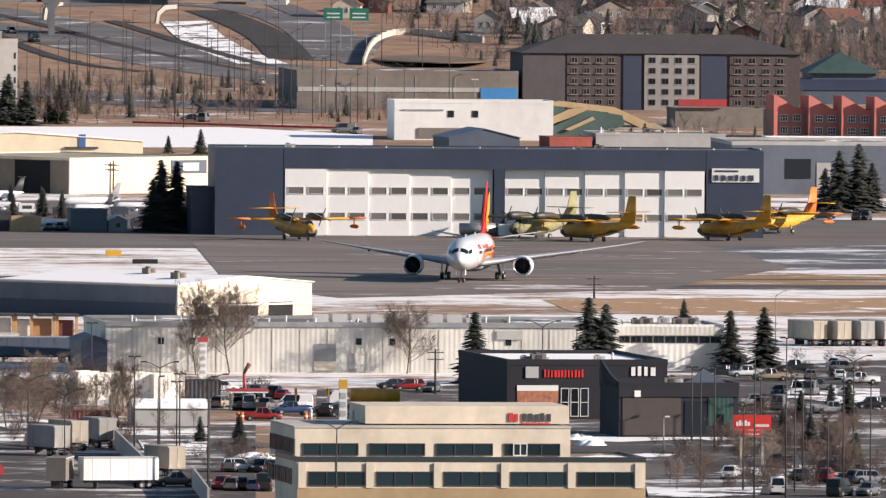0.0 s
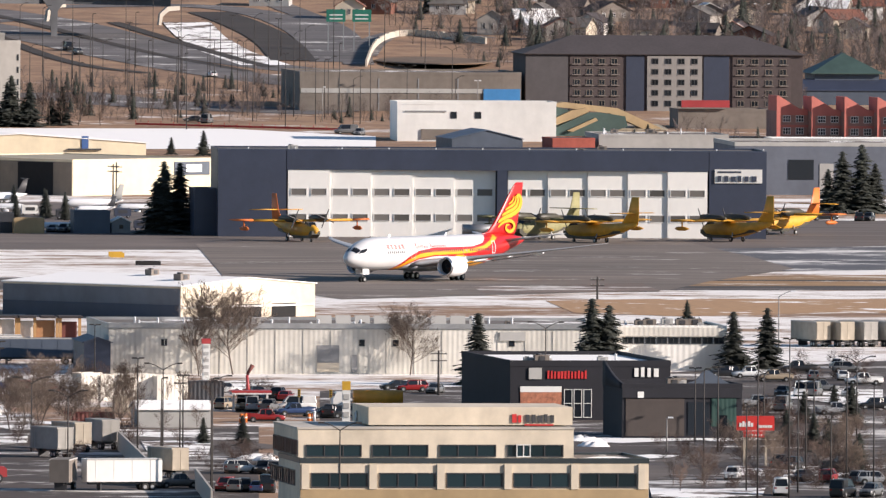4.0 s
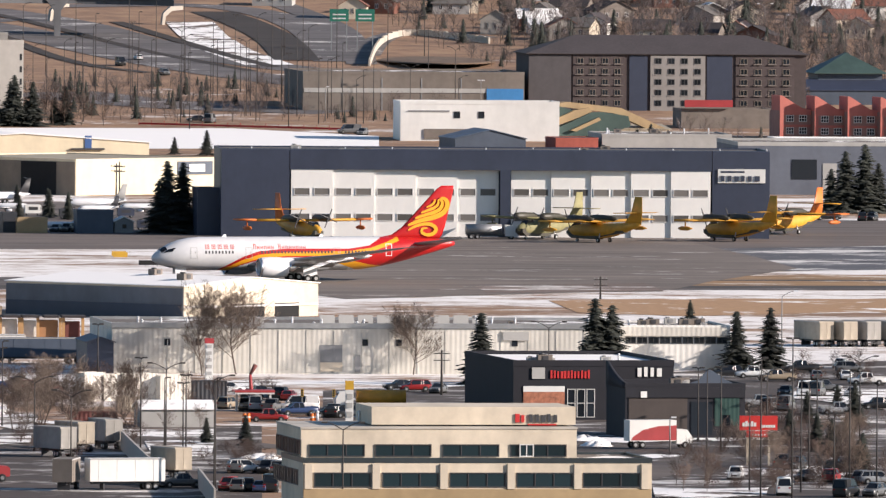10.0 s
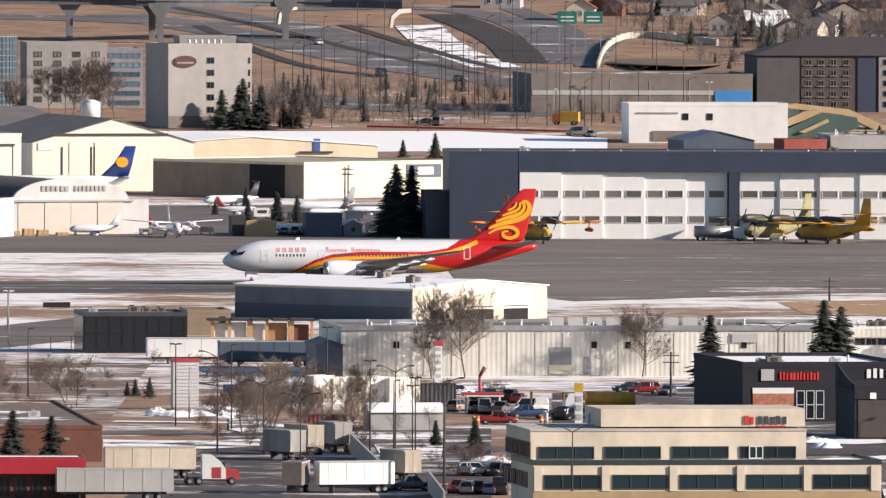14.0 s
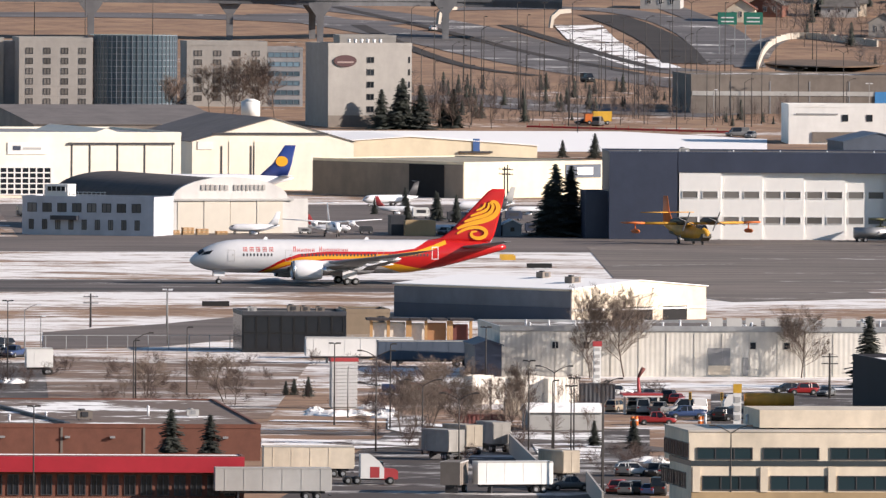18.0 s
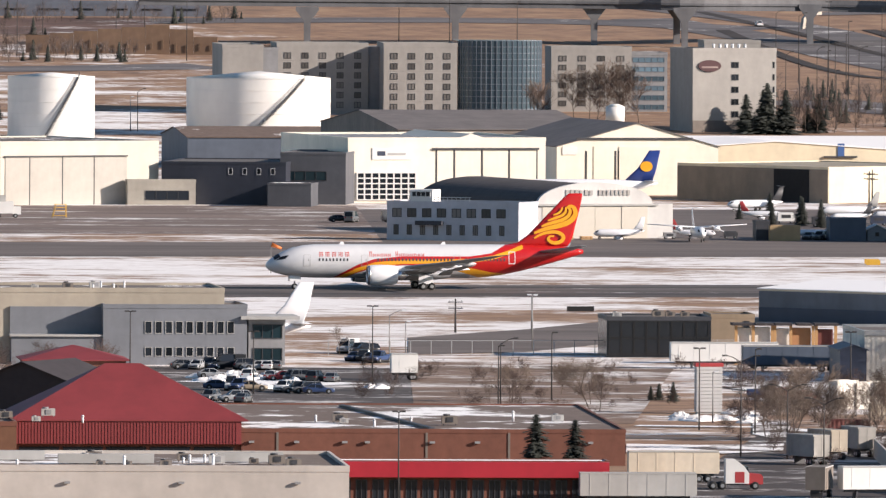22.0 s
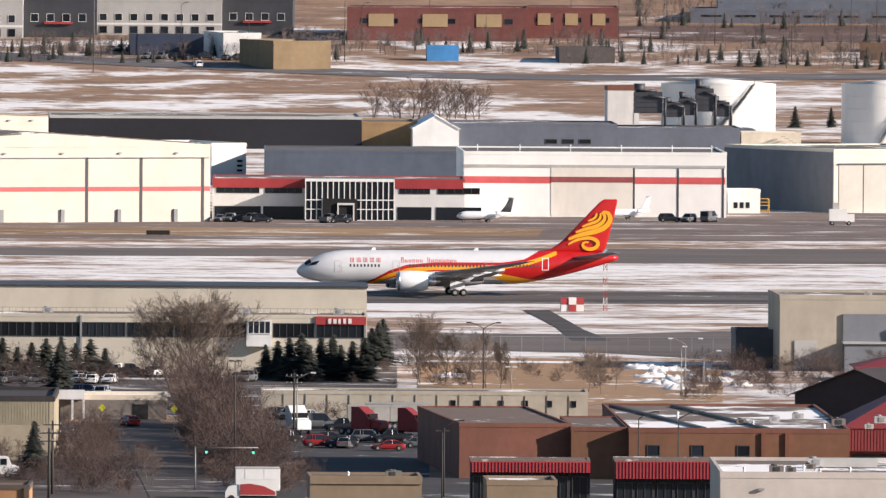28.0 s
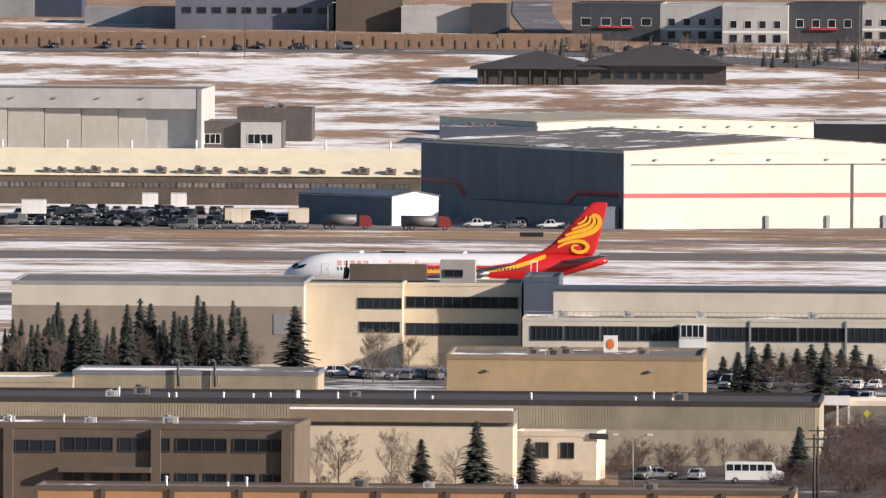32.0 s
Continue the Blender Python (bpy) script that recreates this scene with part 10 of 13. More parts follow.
def street_brush():
    """Thickets along the narrow street and round the restaurant's car park."""
    rnd = random.Random(3)
    spots = []
    for k in range(46):
        y = rnd.uniform(2285, 2500)
        spots.append((-103.4 + (2538 - y) * 0.0539 - rnd.uniform(0.8, 9), y, rnd.uniform(2.2, 4.8)))
    for k in range(26):
        y = rnd.uniform(2300, 2500)
        spots.append((-95.3 + (2507 - y) * 0.0664 + rnd.uniform(1.2, 3.2), y, rnd.uniform(1.8, 3.4)))
    for k in range(40):
        u = rnd.random()
        spots.append((-94.0 + 13.0 * u + rnd.uniform(0, 3), 2545 - 170 * u, rnd.uniform(4.5, 7.5)))
    for k in range(30):
        u = rnd.random()
        spots.append((-92.5 + 11.0 * u + rnd.uniform(0, 2.5), 2535 - 195 * u, rnd.uniform(4.5, 7.5)))
    for k in range(14):
        spots.append((rnd.uniform(-79, -69), rnd.uniform(2285, 2335), rnd.uniform(3.4, 5.2)))
    for k in range(34):
        spots.append((rnd.uniform(-168, -128), 2322 - rnd.uniform(0, 6), rnd.uniform(1.2, 2.6)))
    for x0, x1, y0, y1, n, h0, h1 in ((104, 131, 2690, 2716, 26, 1.5, 3.2), (100, 116, 2560, 2600, 20, 1.6, 3.2), (122, 131, 2330, 2430, 22, 1.2, 2.6), (130, 147, 2610, 2650, 14, 1.2, 2.4), (186, 206, 2285, 2330, 26, 1.6, 3.2), (208, 226, 2480, 2560, 24, 1.8, 3.3), (222, 246, 2640, 2780, 26, 1.2, 2.6)):
        spots += [(rnd.uniform(x0, x1), rnd.uniform(y0, y1), rnd.uniform(h0, h1)) for _ in range(n)]
    for k in range(22):
        spots.append((rnd.uniform(-80, -58), rnd.uniform(2548, 2575), rnd.uniform(2.2, 3.3)))
    for k in range(60):
        spots.append((rnd.uniform(-26, 2), rnd.uniform(2640, 2768), rnd.uniform(2.0, 3.3)))
    for k in range(14):
        spots.append((rnd.uniform(-24, 14), rnd.uniform(2755, 2771), rnd.uniform(3.4, 5.0)))
    for k in range(34):
        spots.append((rnd.uniform(198, 216), rnd.uniform(2350, 2480), rnd.uniform(2.2, 4.4)))
    spots += [(x, y, 3.6) for x, y in [(-16.0, 2695.5), (-14.8, 2705.7), (-13.5, 2691.1), (-17.2, 2685.4)]]
    for x, y, h in spots:
        if h > 3.3:
            tree("brush", (x, y, 0), h, 8, 1.4)
    low = [s + (1.4,) for s in spots if s[2] <= 3.3]
    for x0, y0, x1, y1, wide, n, h0, h1 in BRUSH_LINES:
        for k in range(n):
            u = (k + rnd.random()) / n
            low.append((x0 + (x1 - x0) * u + rnd.uniform(-wide, wide), y0 + (y1 - y0) * u, rnd.uniform(h0, h1), rnd.uniform(1.2, 1.6)))
    kinds = []
    for trunk, crown in (bare_meshes(25, 1.0, (7, 5, 3), 0.06, 0.032, 0.08, 7), bare_meshes(26, 1.0, (7, 5, 3), 0.06, 0.032, 0.08, 7)):
        co = np.empty(len(crown.vertices) * 3)
        crown.vertices.foreach_get("co", co)
        kinds.append((co.reshape(-1, 3), [list(p.vertices) for p in crown.polygons]))
    verts, faces, base = [], [], 0
    for x, y, h, w in low:
        v, f = kinds[rnd.randrange(2)]
        a, s = rnd.uniform(0, 6.28), h / 10
        c, d = math.cos(a) * s * w, math.sin(a) * s * w
        verts.append(np.column_stack((x + v[:, 0] * c - v[:, 1] * d, y + v[:, 0] * d + v[:, 1] * c, v[:, 2] * s)))
        faces += [[q + base for q in p] for p in f]
        base += len(v)
    me = bpy.data.meshes.new("low_brush")
    me.from_pydata(np.vstack(verts).tolist(), [], faces)
    me.materials.append(BRUSH[0][1].materials[0])
    tagged(new("low_brush", me), "low leafless brown brush on dry verges", "brush", "", "stuff")


street_brush()


def woods():
    """Trees between the houses and along the highways, as one mass."""
    rnd = random.Random(77)
    spots = []
    for k in range(1900):
        x, y = rnd.uniform(300, 540), rnd.uniform(4560, 4978)
        if y < 4720 and x < 330 or x < 330 and rnd.random() < 0.5:
            continue
        spots.append((x, y, rnd.uniform(4, 9.5), 1.25))
    for x0, x1, y0, y1, n in WOODS:
        spots += [(rnd.uniform(x0, x1), rnd.uniform(y0, y1), rnd.uniform(2.0, 6.0), 1.2) for _ in range(int(n * 2))]
    kinds = [bare_meshes(31, 0.9, (9, 4, 3), 0.12, 0.034, 0.15), bare_meshes(32, 1.1, (9, 4, 3), 0.12, 0.034, 0.12), bare_meshes(33, 0.8, (9, 4, 3), 0.12, 0.034, 0.2), FAR_SPRUCE]
    data = []
    for pair in kinds:
        vs, fs = [], []
        for me in pair:
            co = np.empty(len(me.vertices) * 3)
            me.vertices.foreach_get("co", co)
            base = sum(len(v) for v in vs)
            vs.append(co.reshape(-1, 3))
            fs += [[i + base for i in p.vertices] for p in me.polygons]
        data.append((np.vstack(vs), fs, len(pair[0].polygons)))
    for name, label, pick in (("bare_woods", "grey-brown leafless trees on the slope", (0, 1, 2)), ("spruce_woods", "dark spruces scattered on the slope", (3,))):
        verts, faces, mats, base = [], [], [], 0
        for i, (x, y, h, w) in enumerate(spots):
            if (3 in pick) != (i % 8 == 0):
                continue
            v, f, nb = data[rnd.choice(pick)]
            a, s = rnd.uniform(0, 6.28), h / 10
            c, d = math.cos(a) * s * w, math.sin(a) * s * w
            verts.append(np.column_stack((x + v[:, 0] * c - v[:, 1] * d, y + v[:, 0] * d + v[:, 1] * c, lift(y) + v[:, 2] * s)))
            faces += [[q + base for q in p] for p in f]
            mats += [0] * nb + [1] * (len(f) - nb)
            base += len(v)
        me = bpy.data.meshes.new(name)
        me.from_pydata(np.vstack(verts).tolist(), [], faces)
        me.materials.append(BARK)
        me.materials.append(TWIGS_FAR if 0 in pick else NEEDLES)
        me.polygons.foreach_set("material_index", mats)
        tagged(new(name, me), label, "trees", "", "stuff")


def low_spruce():
    """A plain spruce for far off."""
    rnd = random.Random(9)
    bm = bmesh.new()
    tube(bm, (0, 0, -0.3), (0, 0, 9.4), 0.2, 0.05, 4, False)
    a = mesh_of(bm, BARK)
    bm = bmesh.new()
    for k in range(12):
        z = 0.6 + 9 * k / 12
        r = 2.6 * (1 - z / 10.4) + 0.15
        for i in range(8):
            t = 0.785 * i + k
            q = r * rnd.uniform(0.7, 1.15)
            v = [bm.verts.new(p) for p in ((0, 0, z + 0.9), (q * math.cos(t), q * math.sin(t), z - 0.25 * q), (q * 0.8 * math.cos(t + 0.7), q * 0.8 * math.sin(t + 0.7), z - 0.1))]
            bm.faces.new(v)
    return a, mesh_of(bm, NEEDLES, False)


FAR_SPRUCE = low_spruce()
WOODS = [(-60, 60, 4856, 4884, 70), (-75, 30, 4690, 4722, 60), (-150, -60, 4730, 4790, 90), (177, 290, 4353, 4560, 240), (310, 326, 4641, 4707, 12), (-61, 7, 4735, 4820, 40), (-63, 7, 4886, 4966, 50), (-283, -193, 4688, 4760, 80), (-215, -130, 4685, 4754, 80), (308, 350, 4213, 4312, 14), (-28, 28, 4679, 4729, 26), (343, 381, 4422, 4486, 16), (308, 338, 4448, 4510, 10)]
woods()


# ---- poles and lamps ----
def lamp_meshes(h, arm, double):
    key = ("lamp", round(h), arm, double)
    if key not in CACHE:
        bm = bmesh.new()
        tube(bm, (0, 0, -0.2), (0, 0, h), 0.12, 0.07, 6)
        arms = []
        for s in ((-1, 1) if double else (1,)):
            k = bmesh.new()
            pts = [(s * arm * u, h - 0.1 + 0.9 * math.sin(u * 1.6)) for u in (0, 0.25, 0.5, 0.75, 1.0)] if arm else [(0.0, h), (s * 0.5, h + 0.1)]
            loft(k, [[(x, r * math.cos(q * math.pi / 3), z + r * math.sin(q * math.pi / 3)) for q in range(6)] for (x, z), r in zip(pts, (0.08, 0.075, 0.07, 0.065, 0.06))])
            x, z = pts[-1]
            d = bmesh.new()
            box(d, x - 0.35, -0.18, z - 0.1, x + 0.35, 0.18, z + 0.1)
            arms.append((mesh_of(k, POLE if h > 8.5 else POLE_GREY), mesh_of(d, POLE if h > 8.5 else LAMP_HEAD)))
        CACHE[key] = (mesh_of(bm, POLE if h > 8.5 else POLE_GREY), arms)
    return CACHE[key]


def street_lamp(at, h, arm=2.2, double=False, turn=0, dark=False):
    g = thing("street_lamp", "tall street lamp with a slim pole", "street lamp", at, turn, "street lamps")
    p, arms = lamp_meshes(h, arm, double)
    part("pole", p, None, g)
    for a, hd in arms:
        part("arm", a, None, g)
        part("lamp_head", hd, None, g)
    return g


def utility_pole(at, h, bars=1):
    g = thing("utility_pole", "weathered wooden utility pole with a crossarm", "utility pole", at, 0, "utility poles")
    key = ("upole", round(h))
    if key not in CACHE:
        bm = bmesh.new()
        tube(bm, (0, 0, -0.3), (0, 0, h), 0.20, 0.13, 7)
        CACHE[key] = mesh_of(bm, POLE)
    part("pole", CACHE[key], None, g)
    for k in range(bars):
        part("crossarm", block(2.4, 0.14, 0.14, POLE), None, g, "", (0, -0.15, h - 0.6 - k * 1.0))
        for s in (-1.0, -0.4, 0.4, 1.0):
            part("insulator", block(0.1, 0.1, 0.25, GREY), None, g, "", (s, -0.15, h - 0.46 - k * 1.0))


GROVE_E1 = [(116.8, 2418.1, 0, 12.1), (187, 2261.4, 0, 17.6), (193.9, 2283, 0, 14.2), (198.3, 2322.9, 0, 12.3), (199.8, 2280.1, 0, 15.6), (205.2, 2302, 0, 12.9), (194.5, 2417.1, 0, 11.3), (204.1, 2458.3, 0, 9.2), (216.9, 2459.8, 0, 10.7), (102.1, 2406.5, 0, 9), (102.8, 2312.6, 0, 10.8), (77.2, 2626.9, 0, 9.8), (122, 2657.4, 0, 9.1), (101.5, 2497.6, 0, 11.7), (94.3, 2511.6, 0, 11), (119.5, 2278.7, 0, 13.9), (180, 2539.6, 0, 12.7), (190.1, 2251.4, 0, 20.4), (187.6, 2285.9, 0, 10.7), (211, 2459.1, 0, 10), (200, 2305, 0, 9.3), (126.4, 2124, 0, 13.6), (237.9, 2838.6, 0, 8.5), (185, 2321.4, 0, 14.5)]
GROVE_E2 = [(80.9, 2858.2, 0, 8.5), (67.1, 2537.7, 0, 10.8), (97.3, 2540.9, 0, 7.1), (96.3, 2416.2, 0, 12.8), (116.8, 2418.2, 0, 12.1), (120.2, 2418.5, 0, 10.6), (122.9, 2418.8, 0, 9.8), (117.1, 2235.4, 0, 15.3), (127.2, 2139.2, 0, 13.3), (46.9, 2238.1, 0, 11.5), (69.2, 2605.8, 0, 8.9), (52.1, 2674.4, 0, 12.1), (57.2, 2801.9, 0, 7), (59.7, 2802.2, 0, 5.9), (34.2, 2648.3, 0, 9.1), (16.3, 2670.1, 0, 10.8), (83.2, 2944.8, 0, 6.1), (-54.2, 2659.7, 0, 9.9), (-50.1, 2660.6, 0, 4.1), (-25.2, 2665.8, 0, 7.1), (-21.9, 2666.4, 0, 5.8), (-27, 2291.6, 0, 10), (-51.5, 2287.1, 0, 8.6), (-21.8, 2274.8, 0, 10.6)]
GROVE_E3 = [(-75.9, 2475.6, 0, 7.7), (-80.3, 2355.3, 0, 14.7), (-232.5, 2799, 0, 5.4), (-237.3, 2797.8, 0, 5.1), (-126.6, 2328.1, 0, 5.8), (-50.8, 2246, 0, 9.8), (-24.5, 2655.7, 0, 7.9), (-6.3, 2252.2, 0, 4.2), (25.5, 2239.6, 0, 4.5), (122, 2408.8, 0, 9), (119.5, 2408.5, 0, 9.8), (194.6, 2457.2, 0, 10), (187.6, 2416.4, 0, 4.5)]
for x, y, z, h in GROVE_E1 + GROVE_E2 + GROVE_E3:
    street_lamp((x, y, z), h, 0.0 if int(x) % 3 else 2.2, int(x) % 2 == 0)
for x, y, z, h in ((174, 3712.7, 0, 9.3), (175.4, 3728.7, 0, 8.8), (-76.3, 2475.6, 0, 9.3), (228.8, 3103.6, 0, 3.9), (170.5, 2724.9, 0, 8.2), (170.7, 2628.4, 0, 6.6), (-100.3, 2261.4, 0, 9.2), (70.7, 2939.8, 0, 5.5), (-101, 2287.3, 0, 9.3)):
    utility_pole((x, y, z), h, 2)
GROVE_F1 = [(193.1, 4633.9, 13.2, 15.9), (197.2, 4593.2, 11.8, 17.2), (204.2, 4580.1, 11.3, 21.4), (206, 4509.1, 9.1, 19.7), (205.9, 4450.1, 7.4, 15.3), (216.4, 4553.3, 10.5, 21.3), (210.9, 4420.4, 6.6, 20.7), (214.9, 4405.5, 6.3, 17.9), (226, 4610.2, 12.4, 18.7), (221.5, 4390.8, 5.9, 20.5), (231.8, 4583.2, 11.4, 20), (219.4, 4310.4, 4.1, 20.2), (231.6, 4438.2, 7.1, 20.8), (244.8, 4639.5, 13.4, 18.8), (237.3, 4392.8, 6, 17.8), (238, 4361.4, 5.2, 15), (252.6, 4557.4, 10.6, 21.3), (250.2, 4470.4, 8, 19.5), (263.4, 4694.9, 15.5, 16.1), (244.1, 4330.1, 4.5, 17.5), (263.7, 4614.3, 12.5, 18.7), (255.2, 4441.1, 7.2, 19.4), (252.3, 4347.3, 4.9, 16.3), (272.4, 4615.3, 12.5, 18.7)]
GROVE_F2 = [(260.9, 4395.8, 6, 17.8), (259.5, 4315.8, 4.2, 12.1), (266.6, 4365.2, 5.3, 13.6), (287.2, 4644.1, 13.6, 17.4), (271.4, 4300.9, 3.9, 14.7), (300.1, 4698.8, 15.6, 16.1), (288.7, 4504.3, 8.9, 16.8), (289.6, 4414.9, 6.5, 15.1), (281.9, 4285.7, 3.6, 13.4), (294.9, 4400.1, 6.1, 8.2), (328.1, 4566, 10.9, 17.1), (373.9, 4719.5, 16.5, 11.8), (391.3, 4835.7, 21.4, 7.5), (391.8, 4785.6, 19.2, 9), (397.7, 4806.3, 20.1, 7.5), (400.6, 4773.8, 18.7, 7.4), (400.3, 4735.2, 17.1, 8.9), (403.4, 4709.5, 16.1, 8.8), (406.2, 4656.8, 14, 8.7), (421.4, 4763.1, 18.3, 8.9), (423.6, 4737.6, 17.2, 10.3), (254.9, 4363.6, 5.3, 8.2), (257.4, 4529.5, 9.7, 14.1), (249, 4557, 10.6, 17)]
GROVE_F3 = [(244.8, 4584.6, 11.5, 15.7), (222.9, 4637.1, 13.3, 14.5)]
for x, y, z, h in GROVE_F1 + GROVE_F2 + GROVE_F3:
    street_lamp((x, y, z), h, 1.8 if int(x) % 2 else 0.0, int(y) % 2 == 0)
GROVE_G1 = [(-16.4, 4712.1, 16.2, 13.2), (-1, 4713.3, 16.2, 16.2), (5.7, 4739.9, 17.3, 14.8), (24.8, 4728.4, 16.8, 16.2), (42.9, 4690.5, 15.3, 17.5), (32.8, 4818.6, 20.7, 9), (99.5, 4773, 18.7, 13.4), (112.3, 4748.4, 17.6, 14.8), (130.4, 4762.6, 18.2, 11.9), (44.2, 4309, 4.1, 9.4), (26.2, 4323.6, 4.4, 8.1), (27.9, 4323.8, 4.4, 9.4), (-158, 4723.6, 16.6, 14.7), (-132.3, 4700.3, 15.7, 19), (-113.4, 4831.3, 21.3, 10.5), (-129.3, 4753.1, 17.8, 11.9), (-115.3, 4754.7, 17.9, 10.4), (-75.8, 4835.5, 21.4, 10.6), (-61.7, 4735.1, 17.1, 17.7), (-50.2, 4838.4, 21.6, 15.1), (-37, 4789.5, 19.4, 10.5), (-96.8, 4756.9, 18, 10.4), (-79, 4759, 18.1, 8.9), (-195, 4638.6, 13.4, 18.8)]
GROVE_G2 = [(-175.6, 4721.4, 16.5, 13.2), (-358.3, 4713.5, 16.2, 16.2), (-345.1, 4831.6, 21.3, 7.5), (-270.1, 4750.6, 17.7, 13.3), (-198.3, 4720, 16.5, 11.8), (-267.1, 4815.2, 20.5, 9), (-371.5, 4725.1, 16.7, 4.4)]
for x, y, z, h in GROVE_G1 + GROVE_G2:
    street_lamp((x, y, z), h, 1.6 if int(x) % 2 else 0.0, False)
_rnd = random.Random(12)
for k in range(26):
    x, y = 178 + k * 3.4 + _rnd.uniform(-1.2, 1.2), _rnd.uniform(4340, 4560)
    street_lamp((x, y, lift(y)), _rnd.uniform(11.5, 14.5), 1.6 if k % 3 == 0 else 0.0, False)


# ---- vehicles ----
PAINTS = [surf("paint_" + k, c, 0.3, 0.0, 0.05, 1.0, 0, 0.15) for k, c in (("white", (0.72, 0.72, 0.71)), ("silver", (0.36, 0.37, 0.38)), ("black", (0.02, 0.021, 0.024)), ("grey", (0.13, 0.135, 0.14)), ("blue", (0.035, 0.06, 0.14)), ("red", (0.26, 0.02, 0.02)), ("tan", (0.32, 0.26, 0.19)))]


PAINT_MIX = [PAINTS[i] for i in (0, 0, 0, 1, 1, 2, 2, 2, 2, 3, 3, 3, 3, 4, 5, 6)]


LAMP_CLEAR = surf("clear_headlamp", (0.62, 0.63, 0.62), 0.2, 0, 0.05, 1.0)
LAMP_RED = surf("red_tail_lamp", (0.30, 0.012, 0.012), 0.25, 0, 0.05, 1.0)


def car_meshes(kind, paint):
    """The shell with its rounded shoulders, lamps and dark wheel arches, and the glazing under a thin roof; the nose points along -x."""
    key = ("car", kind, paint.name)
    if key in CACHE:
        return CACHE[key]
    L, W, H, sill, belt = {"sedan": (4.7, 1.8, 1.44, 0.24, 0.92), "suv": (4.7, 1.86, 1.72, 0.30, 1.06), "pickup": (5.7, 1.98, 1.86, 0.40, 1.14), "van": (5.6, 2.0, 2.25, 0.30, 1.25)}[kind]
    front, rear = -L / 2, L / 2
    # foot of the windscreen, front and back of the roof, foot of the rear window
    a0, a1, b1, b0 = {"sedan": (0.29, 0.45, 0.74, 0.92), "suv": (0.27, 0.40, 0.90, 0.985), "pickup": (0.27, 0.37, 0.60, 0.645), "van": (0.16, 0.30, 0.965, 0.99)}[kind]
    a0, a1, b1, b0 = (front + L * u for u in (a0, a1, b1, b0))
    w = W / 2
    bm = bmesh.new()
    rings = []
    for u, k, z0, z1 in ((0.0, 0.78, 0.12, 0.66), (0.03, 0.93, 0.0, 0.80), (0.16, 0.985, 0.0, 0.90), (0.28, 1.0, 0.0, 0.97), (0.5, 1.0, 0.0, 1.0), (0.8, 1.0, 0.0, 1.02), (0.965, 0.97, 0.0, 1.0), (1.0, 0.84, 0.1, 0.92)):
        x, y, lo, hi = front + L * u, w * k, sill + z0, belt * z1
        rings.append([(x, -y * 0.93, lo), (x, -y, lo + 0.14), (x, -y, hi - 0.22), (x, -y * 0.95, hi - 0.05), (x, -y * 0.82, hi), (x, y * 0.82, hi), (x, y * 0.95, hi - 0.05), (x, y, hi - 0.22), (x, y, lo + 0.14), (x, y * 0.93, lo)])
    loft(bm, rings)
    t = w - 0.27
    slab = [[(x, -y, z), (x, y, z)] for x, y, z in ((a1 - 0.06, t - 0.02, H - 0.07), (a1 + 0.15, t, H - 0.01), ((a1 + b1) / 2, t, H), (b1 - 0.1, t, H - 0.015), (b1 + 0.06, t - 0.03, H - 0.08))]
    loft(bm, [[p[0], p[1], (p[1][0], p[1][1], p[1][2] - 0.07), (p[0][0], p[0][1], p[0][2] - 0.07)] for p in slab])
    for s in (-1, 1):
        for xb, xt in ((a0, a1), (b0, b1)):
            tube(bm, (xb, s * (w - 0.12), belt - 0.03), (xt, s * (t - 0.01), H - 0.05), 0.06, 0.05, 5)
        xm = (a1 + b1) / 2 + 0.05
        tube(bm, (xm, s * (w - 0.075), belt - 0.03), (xm, s * (t + 0.005), H - 0.05), 0.05, 0.045, 5)
        if kind == "suv":
            tube(bm, (b1 - 0.75, s * (w - 0.075), belt - 0.03), (b1 - 0.75, s * (t + 0.005), H - 0.05), 0.05, 0.045, 5)
        if kind == "van":
            box(bm, xm + 0.1, s * (w - 0.16) - 0.1, belt - 0.05, b1, s * (w - 0.16) + 0.1, H - 0.05)
        box(bm, front - 0.01, s * w * 0.62 - 0.2, belt * 0.66, front + 0.25, s * w * 0.62 + 0.2, belt * 0.66 + 0.14, 1)
        box(bm, rear - 0.2, s * w * 0.70 - 0.16, belt * 0.70, rear + 0.01, s * w * 0.70 + 0.16, belt * 0.70 + 0.18, 2)
        box(bm, a0 + 0.28, s * (w + 0.09) - 0.09, belt + 0.0, a0 + 0.42, s * (w + 0.09) + 0.09, belt + 0.16)
    for x in (-L * 0.31, L * 0.30):
        tube(bm, (x, -w - 0.012, 0.37), (x, w + 0.012, 0.37), 0.43, 0.43, 14, True, 3)
    box(bm, front + 0.2, -w * 0.88, 0.16, rear - 0.2, w * 0.88, sill + 0.1, 3)
    box(bm, front - 0.015, -w * 0.42, belt * 0.46, front + 0.1, w * 0.42, belt * 0.60, 3)
    if kind == "pickup":
        for y0, y1 in ((-w + 0.02, -w + 0.12), (w - 0.12, w - 0.02)):
            box(bm, b0 + 0.1, y0, belt - 0.08, rear - 0.05, y1, belt + 0.12)
        box(bm, rear - 0.14, -w + 0.02, belt - 0.08, rear - 0.04, w - 0.02, belt + 0.12)
        box(bm, b0 + 0.12, -w + 0.14, belt - 0.05, rear - 0.16, w - 0.14, belt + 0.035, 3)
    body = mesh_of(bm, [paint, LAMP_CLEAR, LAMP_RED, RUBBER])
    bm = bmesh.new()
